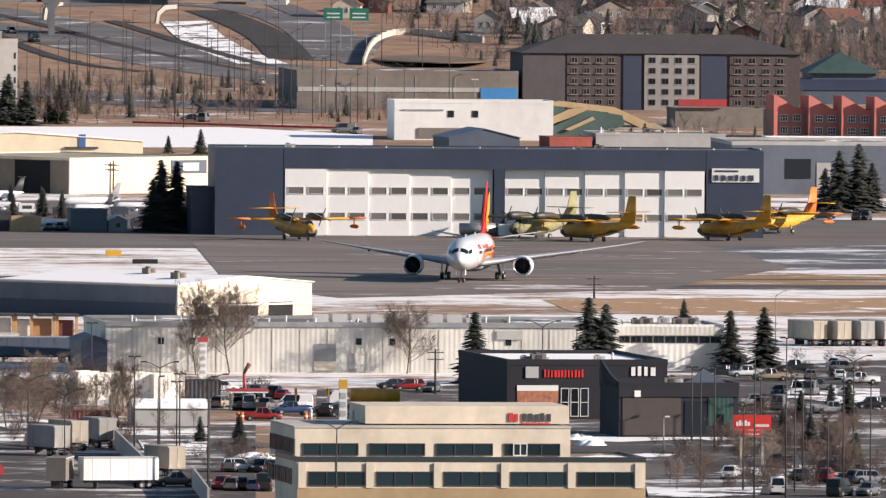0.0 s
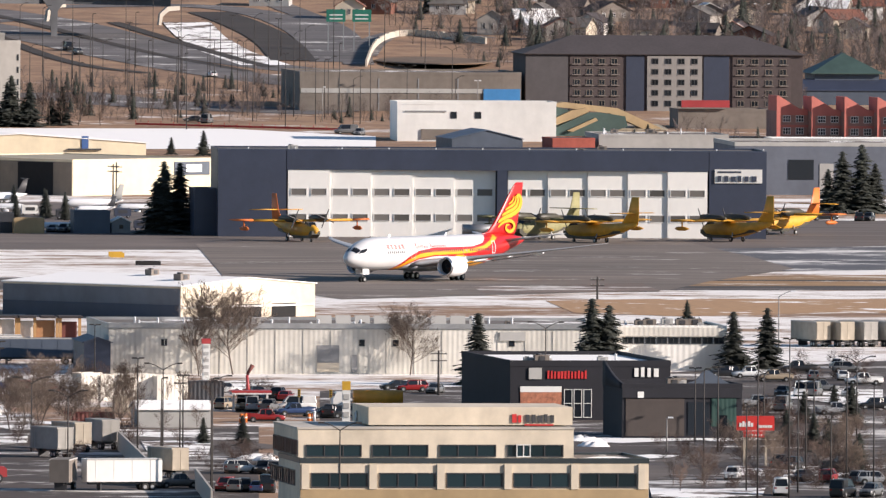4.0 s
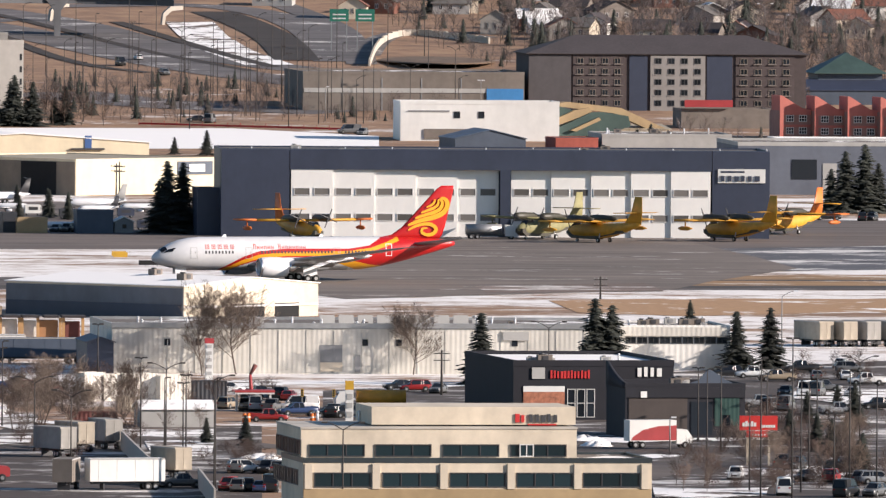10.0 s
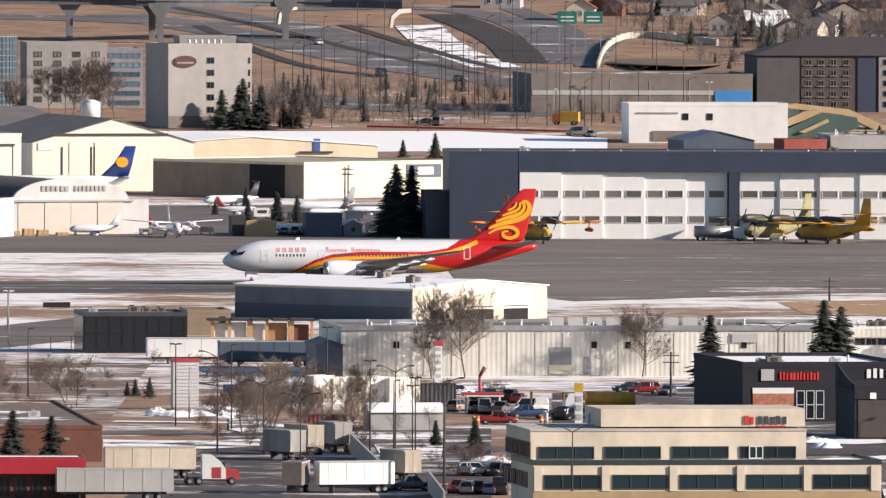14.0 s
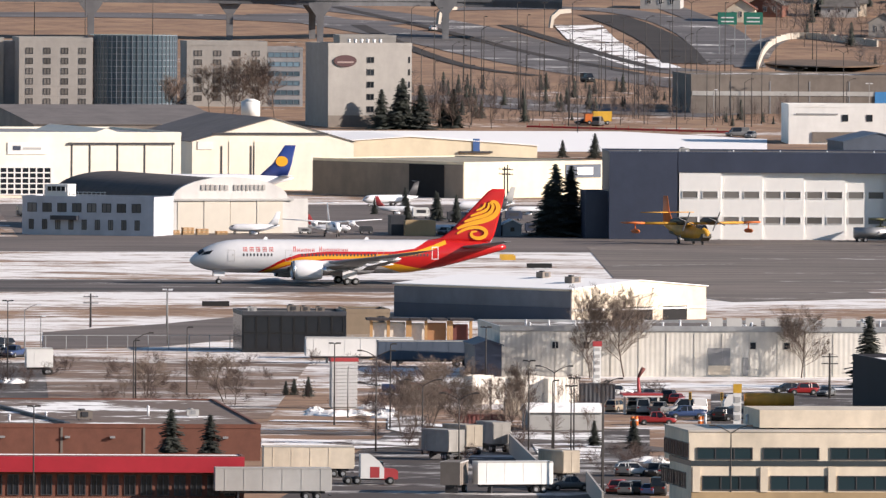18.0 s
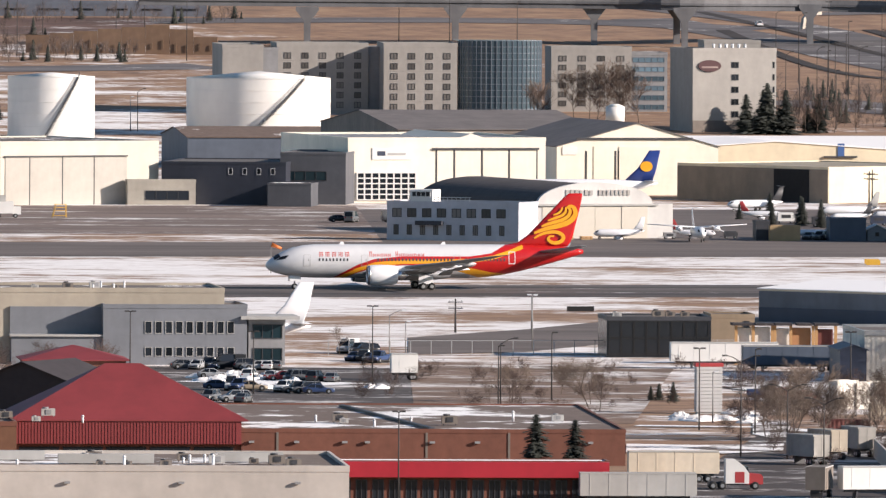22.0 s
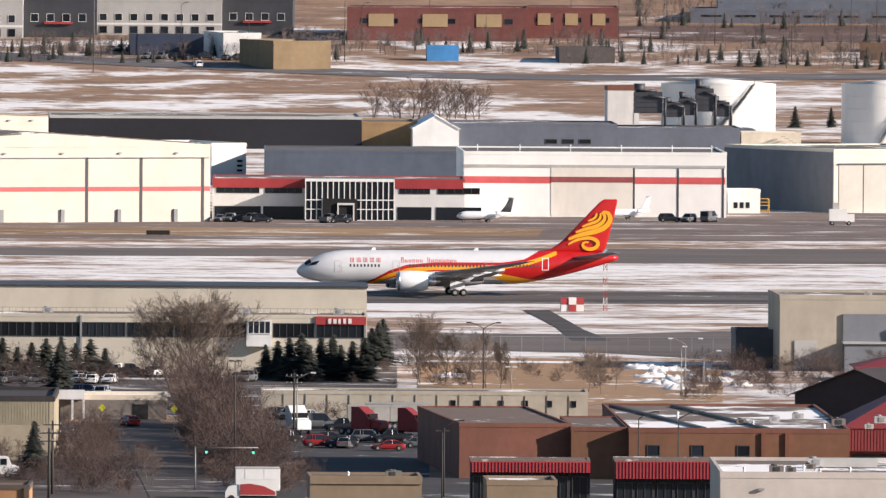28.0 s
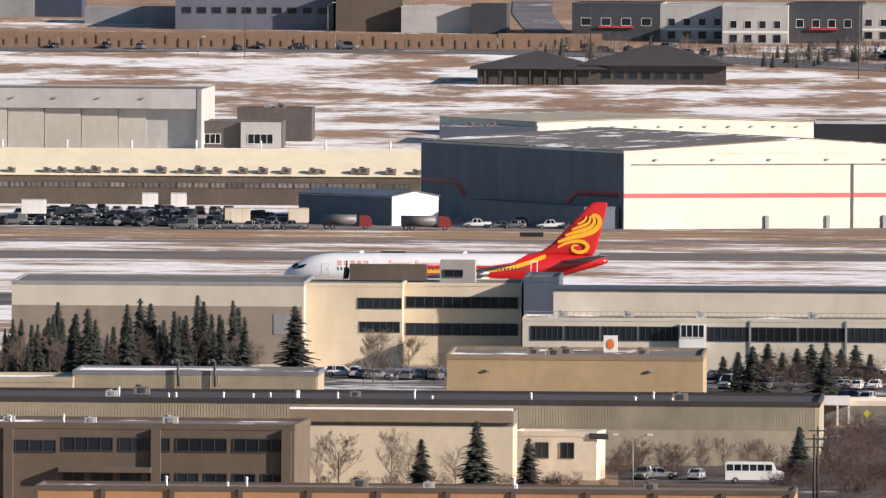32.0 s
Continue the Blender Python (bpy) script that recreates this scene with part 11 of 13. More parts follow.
    lo = [bm.verts.new(p) for p in ((a0 - 0.02, -w + 0.10, belt - 0.04), (a0 - 0.02, w - 0.10, belt - 0.04), (b0 + 0.02, w - 0.10, belt - 0.04), (b0 + 0.02, -w + 0.10, belt - 0.04))]
    hi = [bm.verts.new(p) for p in ((a1, -t + 0.01, H - 0.06), (a1, t - 0.01, H - 0.06), (b1, t - 0.01, H - 0.06), (b1, -t + 0.01, H - 0.06))]
    for f in [lo[::-1], hi] + [(lo[i], lo[(i + 1) % 4], hi[(i + 1) % 4], hi[i]) for i in range(4)]:
        bm.faces.new(f)
    glazing = mesh_of(bm, GLASS)
    CACHE[key] = (body, glazing, L, W)
    return CACHE[key]


def car(kind, at, turn, paint, group="parked cars"):
    body, glazing, L, W = car_meshes(kind, paint)
    word = paint.name.split("_")[1]
    g = thing({"sedan": "car", "suv": "car", "pickup": "pickup_truck", "van": "van"}[kind], word + " " + {"sedan": "saloon car standing on the asphalt", "suv": "estate car standing on the asphalt", "pickup": "pickup truck with an open bed", "van": "delivery van with a tall body"}[kind], "car" if kind in ("sedan", "suv") else kind, at, turn, group)
    part("body", body, None, g)
    part("glazing", glazing, None, g)
    for x in (-L * 0.31, L * 0.30):
        for s in (-1, 1):
            part("wheel", wheel_mesh(0.36, 0.24), None, g, "", (x, s * (W / 2 - 0.09), 0.36))
    return g


def park(p0, p1, n, seed, turn=None, kinds=("sedan", "sedan", "sedan", "suv", "suv", "suv", "pickup", "pickup", "sedan", "suv", "van"), full=0.9):
    rnd = random.Random(seed)
    for i in range(n):
        if rnd.random() > full:
            continue
        u = (i + rnd.uniform(0.25, 0.75)) / n
        x, y = p0[0] + (p1[0] - p0[0]) * u, p0[1] + (p1[1] - p0[1]) * u + rnd.uniform(-2, 2)
        kind = rnd.choice(kinds)
        paint = rnd.choice(PAINT_MIX if y < 3500 else PAINT_MIX[5:13])
        if kind == "van" and paint in PAINTS[4:]:
            paint = PAINTS[0]
        car(kind, (x, y, lift(y) + 0.07), (turn if turn is not None else rnd.choice((70, 80, 250, 262, 10, 185))) + rnd.uniform(-6, 6), paint)


ROWS_1 = [((124.7, 2336.9), (131.2, 2333.9), 5), ((120.9, 2278.9), (126.8, 2276), 5), ((223.2, 2742.3), (247.2, 2760.9), 11), ((221.9, 2694.8), (242.2, 2705), 9), ((213.6, 2634), (235.8, 2625.3), 10), ((211.3, 2576.6), (229.6, 2556.7), 10), ((192.7, 2322.3), (206.9, 2309.3), 8), ((190, 2272.1), (203.4, 2270), 7), ((196.6, 2359.7), (210.8, 2346.3), 7), ((165.1, 2651.2), (172.7, 2628.7), 5), ((140.6, 2612.9), (151.2, 2598.3), 7), ((141.8, 2545.7), (150.8, 2536), 5), ((107.6, 2643.5), (116.5, 2621.3), 4), ((111.4, 2295.6), (116.8, 2289), 3), ((188.3, 2321.8), (191.7, 2318.5), 2), ((23.3, 2758.3), (40, 2752.7), 11), ((28, 2715.8), (47.2, 2698.3), 11), ((28.8, 2666.8), (44.7, 2649.6), 10), ((27, 2619.3), (33.5, 2610.7), 4)]
ROWS_2 = [((49.9, 2800.9), (55.7, 2788.5), 5), ((50.9, 2833.3), (54.8, 2828.4), 3), ((-81.2, 2506.4), (-70.5, 2487.2), 8), ((-77.2, 2454.6), (-58, 2437.9), 10), ((-83, 2560.9), (-75.5, 2551.2), 5), ((-72.3, 2551.8), (-60.9, 2543.1), 6), ((-120.2, 2714.9), (-110.3, 2701.9), 5), ((-125.2, 2737.3), (-104.5, 2731.5), 10), ((-92.8, 2713.8), (-88.2, 2704.7), 3), ((-139.1, 2742.1), (-132, 2735.9), 4), ((-325.1, 3630.2), (-265.2, 3620.8), 34), ((-327.1, 3690.5), (-269.2, 3675.1), 28), ((-327.4, 3733.7), (-284.7, 3727.5), 14), ((-233.3, 3653.4), (-212.2, 3645.9), 4), ((-194.1, 2734.1), (-177.1, 2722.8), 8), ((-133, 2692.9), (-109.7, 2698.5), 10), ((-112.9, 2578.5), (-106.3, 2575.5), 4), ((-113.1, 2647.4), (-104.5, 2620.7), 3), ((135.7, 2568), (144.4, 2551.6), 5)]
ROWS_3 = [((136, 2636.5), (140.4, 2627.8), 3), ((74.6, 3652.3), (85.5, 3631.8), 7), ((63.7, 3650.4), (70.3, 3638.1), 3), ((-128.6, 3663.6), (-118.9, 3661.7), 5), ((-108.1, 3659.4), (-101.3, 3661.5), 2), ((-42.2, 3689.1), (-27.3, 3689.1), 4), ((152.6, 3527.8), (157.3, 3524.6), 2), ((250.3, 4308), (259.6, 4282.6), 5), ((221.9, 4359.3), (238, 4329.3), 6), ((311.8, 3650.5), (326.1, 3644.5), 8), ((51.2, 3822.8), (63, 3815.1), 6), ((-195.8, 4745.2), (-170.1, 4732.6), 9), ((-186.9, 4709.5), (-145.6, 4704), 10), ((-322.8, 4770.3), (-293, 4771.2), 6), ((-426.1, 4755.3), (-331.1, 4761.5), 9), ((-284.9, 4761.8), (-231.9, 4742.2), 10), ((358.6, 4279.5), (382.2, 4272.7), 6), ((-64.7, 2513), (-59.8, 2503.1), 2), ((-144.3, 2362.1), (-136.1, 2354.3), 3)]
ROWS_4 = [((-127.1, 2350.6), (-118.9, 2348.6), 4), ((-203.9, 2311.5), (-195.1, 2309.7), 4)]
ROWS = ROWS_1 + ROWS_2 + ROWS_3 + ROWS_4
for i, (p0, p1, n) in enumerate(ROWS):
    park(p0, p1, n, 100 + i, None, ("sedan", "sedan", "sedan", "suv", "suv", "suv", "pickup", "pickup", "sedan", "suv", "van"), 0.42 if p0[0] > 185 else 0.6 if p0[0] > 90 else 0.4 if -84 < p0[0] < -55 and p0[1] < 2570 else 0.88)


for x, y, kind, k in ((-229.1, 3633, "pickup", 0), (-214.1, 3629, "pickup", 0), (-221.5, 3631, "suv", 3), (-224.8, 3632, "sedan", 3), (-209.6, 3628, "suv", 3), (-281, 3606, "suv", 3), (-277.2, 3607, "pickup", 3), (-273.3, 3608, "suv", 3), (-269.5, 3609, "suv", 3), (-264.8, 3611, "pickup", 3), (-286, 3604, "van", 3)):
    car(kind, (x, y, 0), 3, PAINTS[k], "apron vehicles")
for x, y, kind, k in ((225.1, 2693.4, "pickup", 6), (237.4, 2680.6, "pickup", 0), (239.6, 2735.1, "suv", 3), (232.2, 2734, "pickup", 2), (222.8, 2707.7, "pickup", 0), (219.2, 2713, "suv", 2), (206.5, 2583.1, "suv", 1), (213.5, 2584, "pickup", 1), (228.2, 2650.6, "pickup", 3), (230, 2579.5, "suv", 2), (222.4, 2556.4, "pickup", 1), (139.4, 2519.3, "pickup", 5), (149, 2535.6, "suv", 2), (146.2, 2561.5, "van", 0), (152.5, 2540, "suv", 3), (-77.3, 2468, "suv", 2), (-72, 2470, "sedan", 2), (-66, 2472, "suv", 3), (-62.7, 2470, "pickup", 2), (-69.1, 2450, "suv", 2), (-58.4, 2452, "sedan", 3), (-74.4, 2520, "van", 3), (-70.5, 2512, "pickup", 2)):
    car(kind, (x, y, 0), 182 if k % 2 else 3, PAINTS[k], "parked cars")


def trailer(at, turn, length=12.0, paint=None, label="white box trailer parked in a yard", high=2.9):
    g = thing("box_trailer", label, "trailer", at, turn, "box trailers")
    part("box", block(length, 2.5, high, paint or WHITE), None, g, "", (0, 0, 1.15))
    for k in range(int(length / 2.4)):
        part("rib", block(0.10, 2.56, high - 0.1, paint or WHITE), None, g, "", (-length / 2 + 1.2 + k * 2.4, 0, 1.2))
    part("underframe", block(length * 0.9, 1.0, 0.35, FRAME_D), None, g, "", (0, 0, 0.8))
    for x in (length * 0.28, length * 0.38):
        for s in (-1, 1):
            part("wheel", wheel_mesh(0.5, 0.5), None, g, "", (x, s * 0.95, 0.5))
    for sd in (-1, 1):
        part("top_rail", block(round(length, 1), 0.1, 0.16, GREY), None, g, "", (0, sd * 1.25, 1.0 + high))
        part("rear_door", block(0.08, 1.15, high - 0.35, paint or WHITE), None, g, "", (length / 2 + 0.04, sd * 0.6, 1.3))
    part("bumper", block(0.2, 2.2, 0.15, FRAME_D), None, g, "", (length / 2 - 0.1, 0, 0.55))
    part("landing_leg", block(0.2, 1.6, 1.0, FRAME_D), None, g, "", (-length * 0.3, 0, 0.1))
    return g


def tractor(at, turn, paint, cab_label, cab_paint=None):
    g = thing("semi_tractor", cab_label, "truck", at, turn, "trucks")
    bm = bmesh.new()
    prism(bm, [(-3.4, 0.7), (-3.4, 1.7), (-3.1, 2.0), (-1.5, 2.15), (-1.0, 0.7)], -1.0, 1.0)
    part("hood", bm, paint, g)
    bm = bmesh.new()
    prism(bm, [(-1.6, 0.8), (-1.6, 2.1), (-1.0, 3.0), (0.2, 3.9), (1.4, 3.9), (1.4, 0.8)], -1.2, 1.2)
    part("cab", bm, cab_paint or WHITE, g)
    part("windscreen", block(0.5, 2.2, 0.8, GLASS), None, g, "", (-1.25, 0, 2.15))
    part("door", block(1.2, 2.44, 1.4, paint), None, g, "", (-0.4, 0, 0.9))
    part("frame", block(6.8, 0.9, 0.4, FRAME_D), None, g, "", (0.2, 0, 0.6))
    for x in (-2.4, 1.8, 3.0):
        for s in (-1, 1):
            part("wheel", wheel_mesh(0.52, 0.4), None, g, "", (x, s * 0.98, 0.52))
    return g


def tanker(at, turn, tank_mat, cab_mat, label):
    g = thing("fuel_truck", label, "truck", at, turn, "fuel trucks")
    bm = bmesh.new()
    tube(bm, (-2.4, 0, 1.9), (4.6, 0, 1.9), 1.05, 1.05, 18)
    part("tank", bm, tank_mat, g)
    bm = bmesh.new()
    prism(bm, [(-5.4, 0.6), (-5.4, 1.7), (-4.9, 2.7), (-3.0, 2.8), (-3.0, 0.6)], -1.15, 1.15)
    part("cab", bm, cab_mat, g)
    part("windscreen", block(0.3, 2.0, 0.7, GLASS), None, g, "", (-5.05, 0, 1.75))
    part("frame", block(9.6, 0.9, 0.4, FRAME_D), None, g, "", (-0.4, 0, 0.6))
    for x in (-4.2, 2.4, 3.6):
        for s in (-1, 1):
            part("wheel", wheel_mesh(0.5, 0.35), None, g, "", (x, s * 0.95, 0.5))
    return g


TANK_DULL = surf("dull_tank_steel", (0.17, 0.165, 0.17), 0.55, 0.3, 0.15, 0.6, 0, 0.3)
RED_DULL = surf("dull_red_cab_paint", (0.25, 0.03, 0.03), 0.5, 0, 0.15, 0.8, 0, 0.3)
TANK_ORANGE = surf("bright_orange_tank_paint", (0.85, 0.36, 0.04), 0.5, 0, 0.1, 0.8)
TRAILER_DIRTY = surf("road_stained_trailer", (0.42, 0.36, 0.28), 0.7, 0, 0.15, 0.5, 0, 0.35)
TRAILER_GREY = surf("grimy_grey_trailer", (0.36, 0.34, 0.31), 0.7, 0, 0.15, 0.5, 0, 0.35)


WALL_GREY = surf("grey_concrete_panels", (0.52, 0.48, 0.43), 0.85, 0, 0.12, 0.6, 0, 0.3)
GREY_PALE = surf("pale_grey_slats", (0.55, 0.54, 0.53), 0.6, 0, 0.05, 0.6)
WOOD = surf("fresh_timber", (0.52, 0.30, 0.13), 0.8, 0, 0.15, 1.0, 0, 0.2)
TARP = surf("weathered_white_tarpaulin", (0.78, 0.73, 0.65), 0.7, 0, 0.15, 0.8, 0, 0.3)


def container(at, turn, L, H, paint, label):
    """A corrugated steel box with corner posts and door bars at one end."""
    g = thing("storage_container", label, "container", at, turn, "storage containers")
    n = int(L / 0.3)
    side = [(-L / 2 + L * (i + k) / n, 1.2 + (0.05 if k in (0.0, 0.5) and i % 2 else 0.0)) for i in range(n) for k in (0.0, 0.5)] + [(L / 2, 1.2)]
    outline = [(x, -y) for x, y in side] + [(x, y) for x, y in reversed(side)]
    bm = bmesh.new()
    lo, hi = [bm.verts.new((x, y, 0.12)) for x, y in outline], [bm.verts.new((x, y, H - 0.1)) for x, y in outline]
    for i in range(len(lo)):
        j = (i + 1) % len(lo)
        bm.faces.new((lo[i], lo[j], hi[j], hi[i]))
    bm.faces.new(hi)
    part("body", bm, paint, g)
    for z in (0.0, H - 0.14):
        for s in (-1, 1):
            part("rail", block(round(L, 1), 0.12, 0.14, paint), None, g, "", (0, s * 1.22, z))
    for sx in (-1, 1):
        for sy in (-1, 1):
            part("corner_post", block(0.16, 0.16, H, paint), None, g, "", (sx * L / 2, sy * 1.18, 0))
    for y in (-0.75, -0.3, 0.3, 0.75):
        part("door_bar", block(0.08, 0.06, H - 0.5, STEEL), None, g, "", (L / 2 + 0.06, y, 0.25))
    return g


def timber_rack():
    """An open shed of timber posts under dark slabs, with sheeted goods between."""
    g = thing("timber_rack", "open timber storage rack with white sheeted bays", "rack", (110.4, 2790, 0), 2)
    for k, (u0, u1, m, z) in enumerate(((0.2, 2.4, TARP, 5.6), (2.9, 5.3, TARP, 5.7), (6.2, 8.2, TARP, 5.5), (8.7, 11.6, ORANGE, 5.6), (12.6, 15.0, DARK_RED, 5.4))):
        part("sheeted_bale", block(round(u1 - u0, 1), 2.6, z, m), None, g, "", ((u0 + u1) / 2, 2.2, 0))
    for u in (0.0, 2.65, 5.6, 6.0, 8.45, 11.9, 12.4, 15.4):
        part("post", block(0.45, 0.4, 6.0, WOOD), None, g, "", (u, 0.4, 0))
    for u0, u1 in ((-0.6, 2.7), (3.0, 5.8), (6.0, 8.6), (9.4, 11.6), (12.1, 15.8)):
        part("roof_slab", block(round(u1 - u0, 1), 5.0, 0.35, SHINGLE), None, g, "", ((u0 + u1) / 2, 2.0, 6.0))
    for k in range(5):
        part("plank", block(1.8, 0.5, 0.16, YELLOW if k % 2 else WOOD), None, g, "", (13.6, 0.2, 1.6 + k * 0.3))


def yards():
    for at, turn, L, m, lab in (
            ((104.1, 2389.5, 0), -62, 7, TRAILER_GREY, "weathered beige box trailer"), ((107.5, 2407.8, 0), -66, 7, TRAILER_DIRTY, "weathered beige box trailer"), ((112.1, 2418.0, 0), -74, 7, TRAILER_GREY, "weathered grey box trailer"),
            ((108.2, 2281.1, 0), 14, 9.83, WHITE, "white box trailer parked in a yard"), ((100.8, 2280.3, 0), 80, 8, GREY_BROWN, "brown steel container in a yard"), ((116.0, 2320.0, 0), -64, 6.5, TRAILER_DIRTY, "grey box trailer with a worn side"),
            ((107.7, 2770, 0), 4, 16.42, WHITE, "long white box trailer by a fence"), ((117.7, 2756.2, 0), 5, 15.47, NAVY_GREY, "dark blue-grey container in a yard"),
            
            ((57.5, 2711.4, 0), 5, 3.9, WHITE, "short white trailer in a yard"), ((84.1, 2328.8, 0), 3, 11.63, STONE, "cream box trailer behind a tractor"), ((77.1, 2256.9, 0), 3, 14.51, GREY, "grey box trailer beside a store"),
            ((244.6, 2858, 0), -68, 9, TRAILER_DIRTY, "weathered beige box trailer"), ((248.4, 2858, 0), -68, 9, TRAILER_DIRTY, "weathered beige box trailer"), ((252.2, 2859, 0), -68, 9, TRAILER_GREY, "weathered grey box trailer"), ((256.0, 2860, 0), -68, 9, TRAILER_GREY, "weathered grey box trailer"),
            
            ((-74.7, 2275.8, 0), 4, 5.5, WHITE, "white truck box with a red flash"),
            ((-322.5, 3677.7, 0), 5, 5, WHITE, "white site container on the apron"), ((-303.9, 3741, 0), 5, 3.2, WHITE, "white ground power unit"), ((-298.1, 3742.8, 0), 5, 3.2, WHITE, "white ground power unit"), ((-276.3, 3617.5, 0), 5, 5, STONE, "beige storage container on the apron"), ((-264.3, 3621.1, 0), 5, 4, STONE, "beige storage container on the apron")):
        trailer(at, turn, L, m, lab)
    wall = hall("yard_store", (120.7, 2496, 0), 10, 9, 2.5, 4, GREY, SNOW_ROOF, "low grey store with a snowy roof", "store", "gable", 1.0)
    g = thing("yard_wall", "grey concrete yard wall in panels", "wall", (0, 0, 0))
    for (x0, y0), (x1, y1), n in (((114.1, 2414.7), (113.1, 2294.2), 22), ((118.0, 2289.4), (116.6, 2224.0), 14)):
        run, ang = math.hypot(x1 - x0, y1 - y0) / n, math.degrees(math.atan2(y1 - y0, x1 - x0))
        for k in range(n):
            part("wall_panel", block(round(run - 0.06, 2), 0.25, 2.55, WALL_GREY), None, g, "", pose(x0 + (x1 - x0) * (k + 0.5) / n, y0 + (y1 - y0) * (k + 0.5) / n, 0, 0, 0, ang))
    timber_rack()
    for at, turn, L, H, m, lab in (((118.3, 2600, 0), 30, 3.4, 4.1, TARP, "pale steel container standing on end"), ((121.0, 2601, 0), 24, 2.6, 3.8, TARP, "stack sheeted in weathered white tarpaulin"), ((125.1, 2602, 0), 20, 5.2, 3.9, TARP, "tan storage container in a yard"), ((130.2, 2602, 0), 20, 4.6, 3.7, TARP, "stack sheeted in weathered white tarpaulin"),
                                   ((135.4, 2604, 0), 3, 5.2, 2.8, DARK, "dark storage container in a yard"), ((114.2, 2503, 0), 3, 6.6, 1.9, DARK_RED, "low dark red container in a yard"), ((121.4, 2556, 0), 3, 2.6, 2.2, TRAILER_DIRTY, "short tan storage container")):
        container(at, turn, L, H, m, lab)
    annex = hall("lean_to", (122.7, 2708, 0), 4.0, 16, 4.9, 3, NAVY, NAVY, "dark blue lean-to against the warehouse's end", "lean-to", "front", 0.7)
    tractor((91.3, 2306.1, 0), 183, RED, "red and white semi truck tractor")
    tractor((-67.3, 2498.5, 0), 150, RED_DULL, "red semi truck tractor in a yard", RED_DULL)
    tractor((-60.9, 2495.3, 0), 160, RED_DULL, "red semi truck tractor in a yard", RED_DULL)
    for x, y, turn, L in ((-66.5, 2520, 4, 7.5), (-63.5, 2532, 3, 9.0)):
        trailer((x, y, 0), turn, L, TRAILER_GREY, "grimy grey box trailer parked in a yard", 2.2)
    tractor((-76.7, 2500.9, 0), 110, WHITE, "white semi truck tractor in a yard")
    tanker((-254.6, 3614.9, 0), 183, TANK_DULL, RED_DULL, "dull steel fuel tanker with a red cab")
    tanker((-238.4, 3610.7, 0), 183, TANK_DULL, RED_DULL, "dull steel fuel tanker with a red cab")
    tanker((235.7, 3490.3, 0), 183, STEEL, WHITE, "steel fuel tanker with a white cab")
    tanker((156.9, 2565.3, 0), 3, TANK_ORANGE, WHITE, "orange tank truck at the fuel station")
    s = thing("deicing_truck", "white service truck with a raised cab", "truck", (-3.2, 3670.6, 0), 4)
    part("box", block(3.6, 2.4, 2.4, WHITE), None, s, "", (0, 0, 0.9))
    part("cab", block(1.6, 2.2, 1.6, WHITE), None, s, "", (2.5, 0, 0.7))
    part("basket", block(1.3, 1.3, 1.3, GREY), None, s, "", (-0.4, 0, 3.3))
    for x in (-1.2, 2.2):
        for sd in (-1, 1):
            part("wheel", wheel_mesh(0.45, 0.3), None, s, "", (x, sd * 1.0, 0.45))
    b = thing("bus", "white shuttle bus with dark windows", "bus", (-111.5, 2338.8, 0), 183)
    bm = bmesh.new()
    prism(bm, [(-3.9, 0.5), (-3.9, 1.35), (-3.7, 1.55), (-2.95, 1.7), (-2.55, 2.65), (-2.2, 2.8), (3.5, 2.8), (3.7, 2.65), (3.7, 0.5)], -1.15, 1.15)
    part("body", bm, WHITE, b)
    part("windscreen", block(0.12, 2.0, 0.85, GLASS), None, b, "", pose(-2.78, 0, 1.75, 0, 22, 0))
    part("bumper", block(0.2, 2.2, 0.3, FRAME_D), None, b, "", (-4.0, 0, 0.5))
    for k in range(6):
        part("window", block(0.85, 2.34, 0.8, GLASS), None, b, "", (-1.9 + k * 1.0, 0, 1.7))
    for x in (-2.4, 2.4):
        for sd in (-1, 1):
            part("wheel", wheel_mesh(0.45, 0.3), None, b, "", (x, sd * 1.0, 0.45))
    l = thing("louvred_sign", "tall white slatted sign tower with a red cap", "sign", (98, 2575.9, 0), 6)
    part("core", block(3.38, 2.0, 6.59, GREY), None, l)
    for k in range(13):
        part("slat", block(3.7, 2.3, 0.43, GREY_PALE), None, l, "", (0, 0, 0.3 + k * 0.5))
    part("cap", block(4.02, 2.4, 0.5, RED), None, l, "", (0, 0, 6.75))
    r = thing("antenna_hut", "red and white checkered equipment hut", "hut", (-47.7, 3076.4, 0), 4)
    checks = {(0, 1): RED, (1, 0): RED, (0, 0): WHITE, (1, 1): WHITE, (2, 0): WHITE, (2, 1): RED}
    for i in range(3):
        for j in range(2):
            part("panel", block(1.28, 2.6 + 0.3 * (i % 2), 1.15, checks[i, j]), None, r, "", (-1.3 + i * 1.3, 0, j * 1.17))
    m = thing("lattice_mast", "slim red and white lattice mast", "mast", (-42.1, 3077.7, 0), 0)
    for k in range(7):
        bm = bmesh.new()
        z = k * 1.15
        for sx, sy in ((-0.3, -0.3), (0.3, -0.3), (0.3, 0.3), (-0.3, 0.3)):
            tube(bm, (sx, sy, z), (sx, sy, z + 1.15), 0.06, 0.06, 4, False)
        tube(bm, (-0.3, -0.3, z), (0.3, -0.3, z + 1.15), 0.05, 0.05, 4, False)
        tube(bm, (0.3, 0.3, z), (-0.3, 0.3, z + 1.15), 0.05, 0.05, 4, False)
        part("mast_section", bm, RED if k % 2 == 0 else WHITE, m)
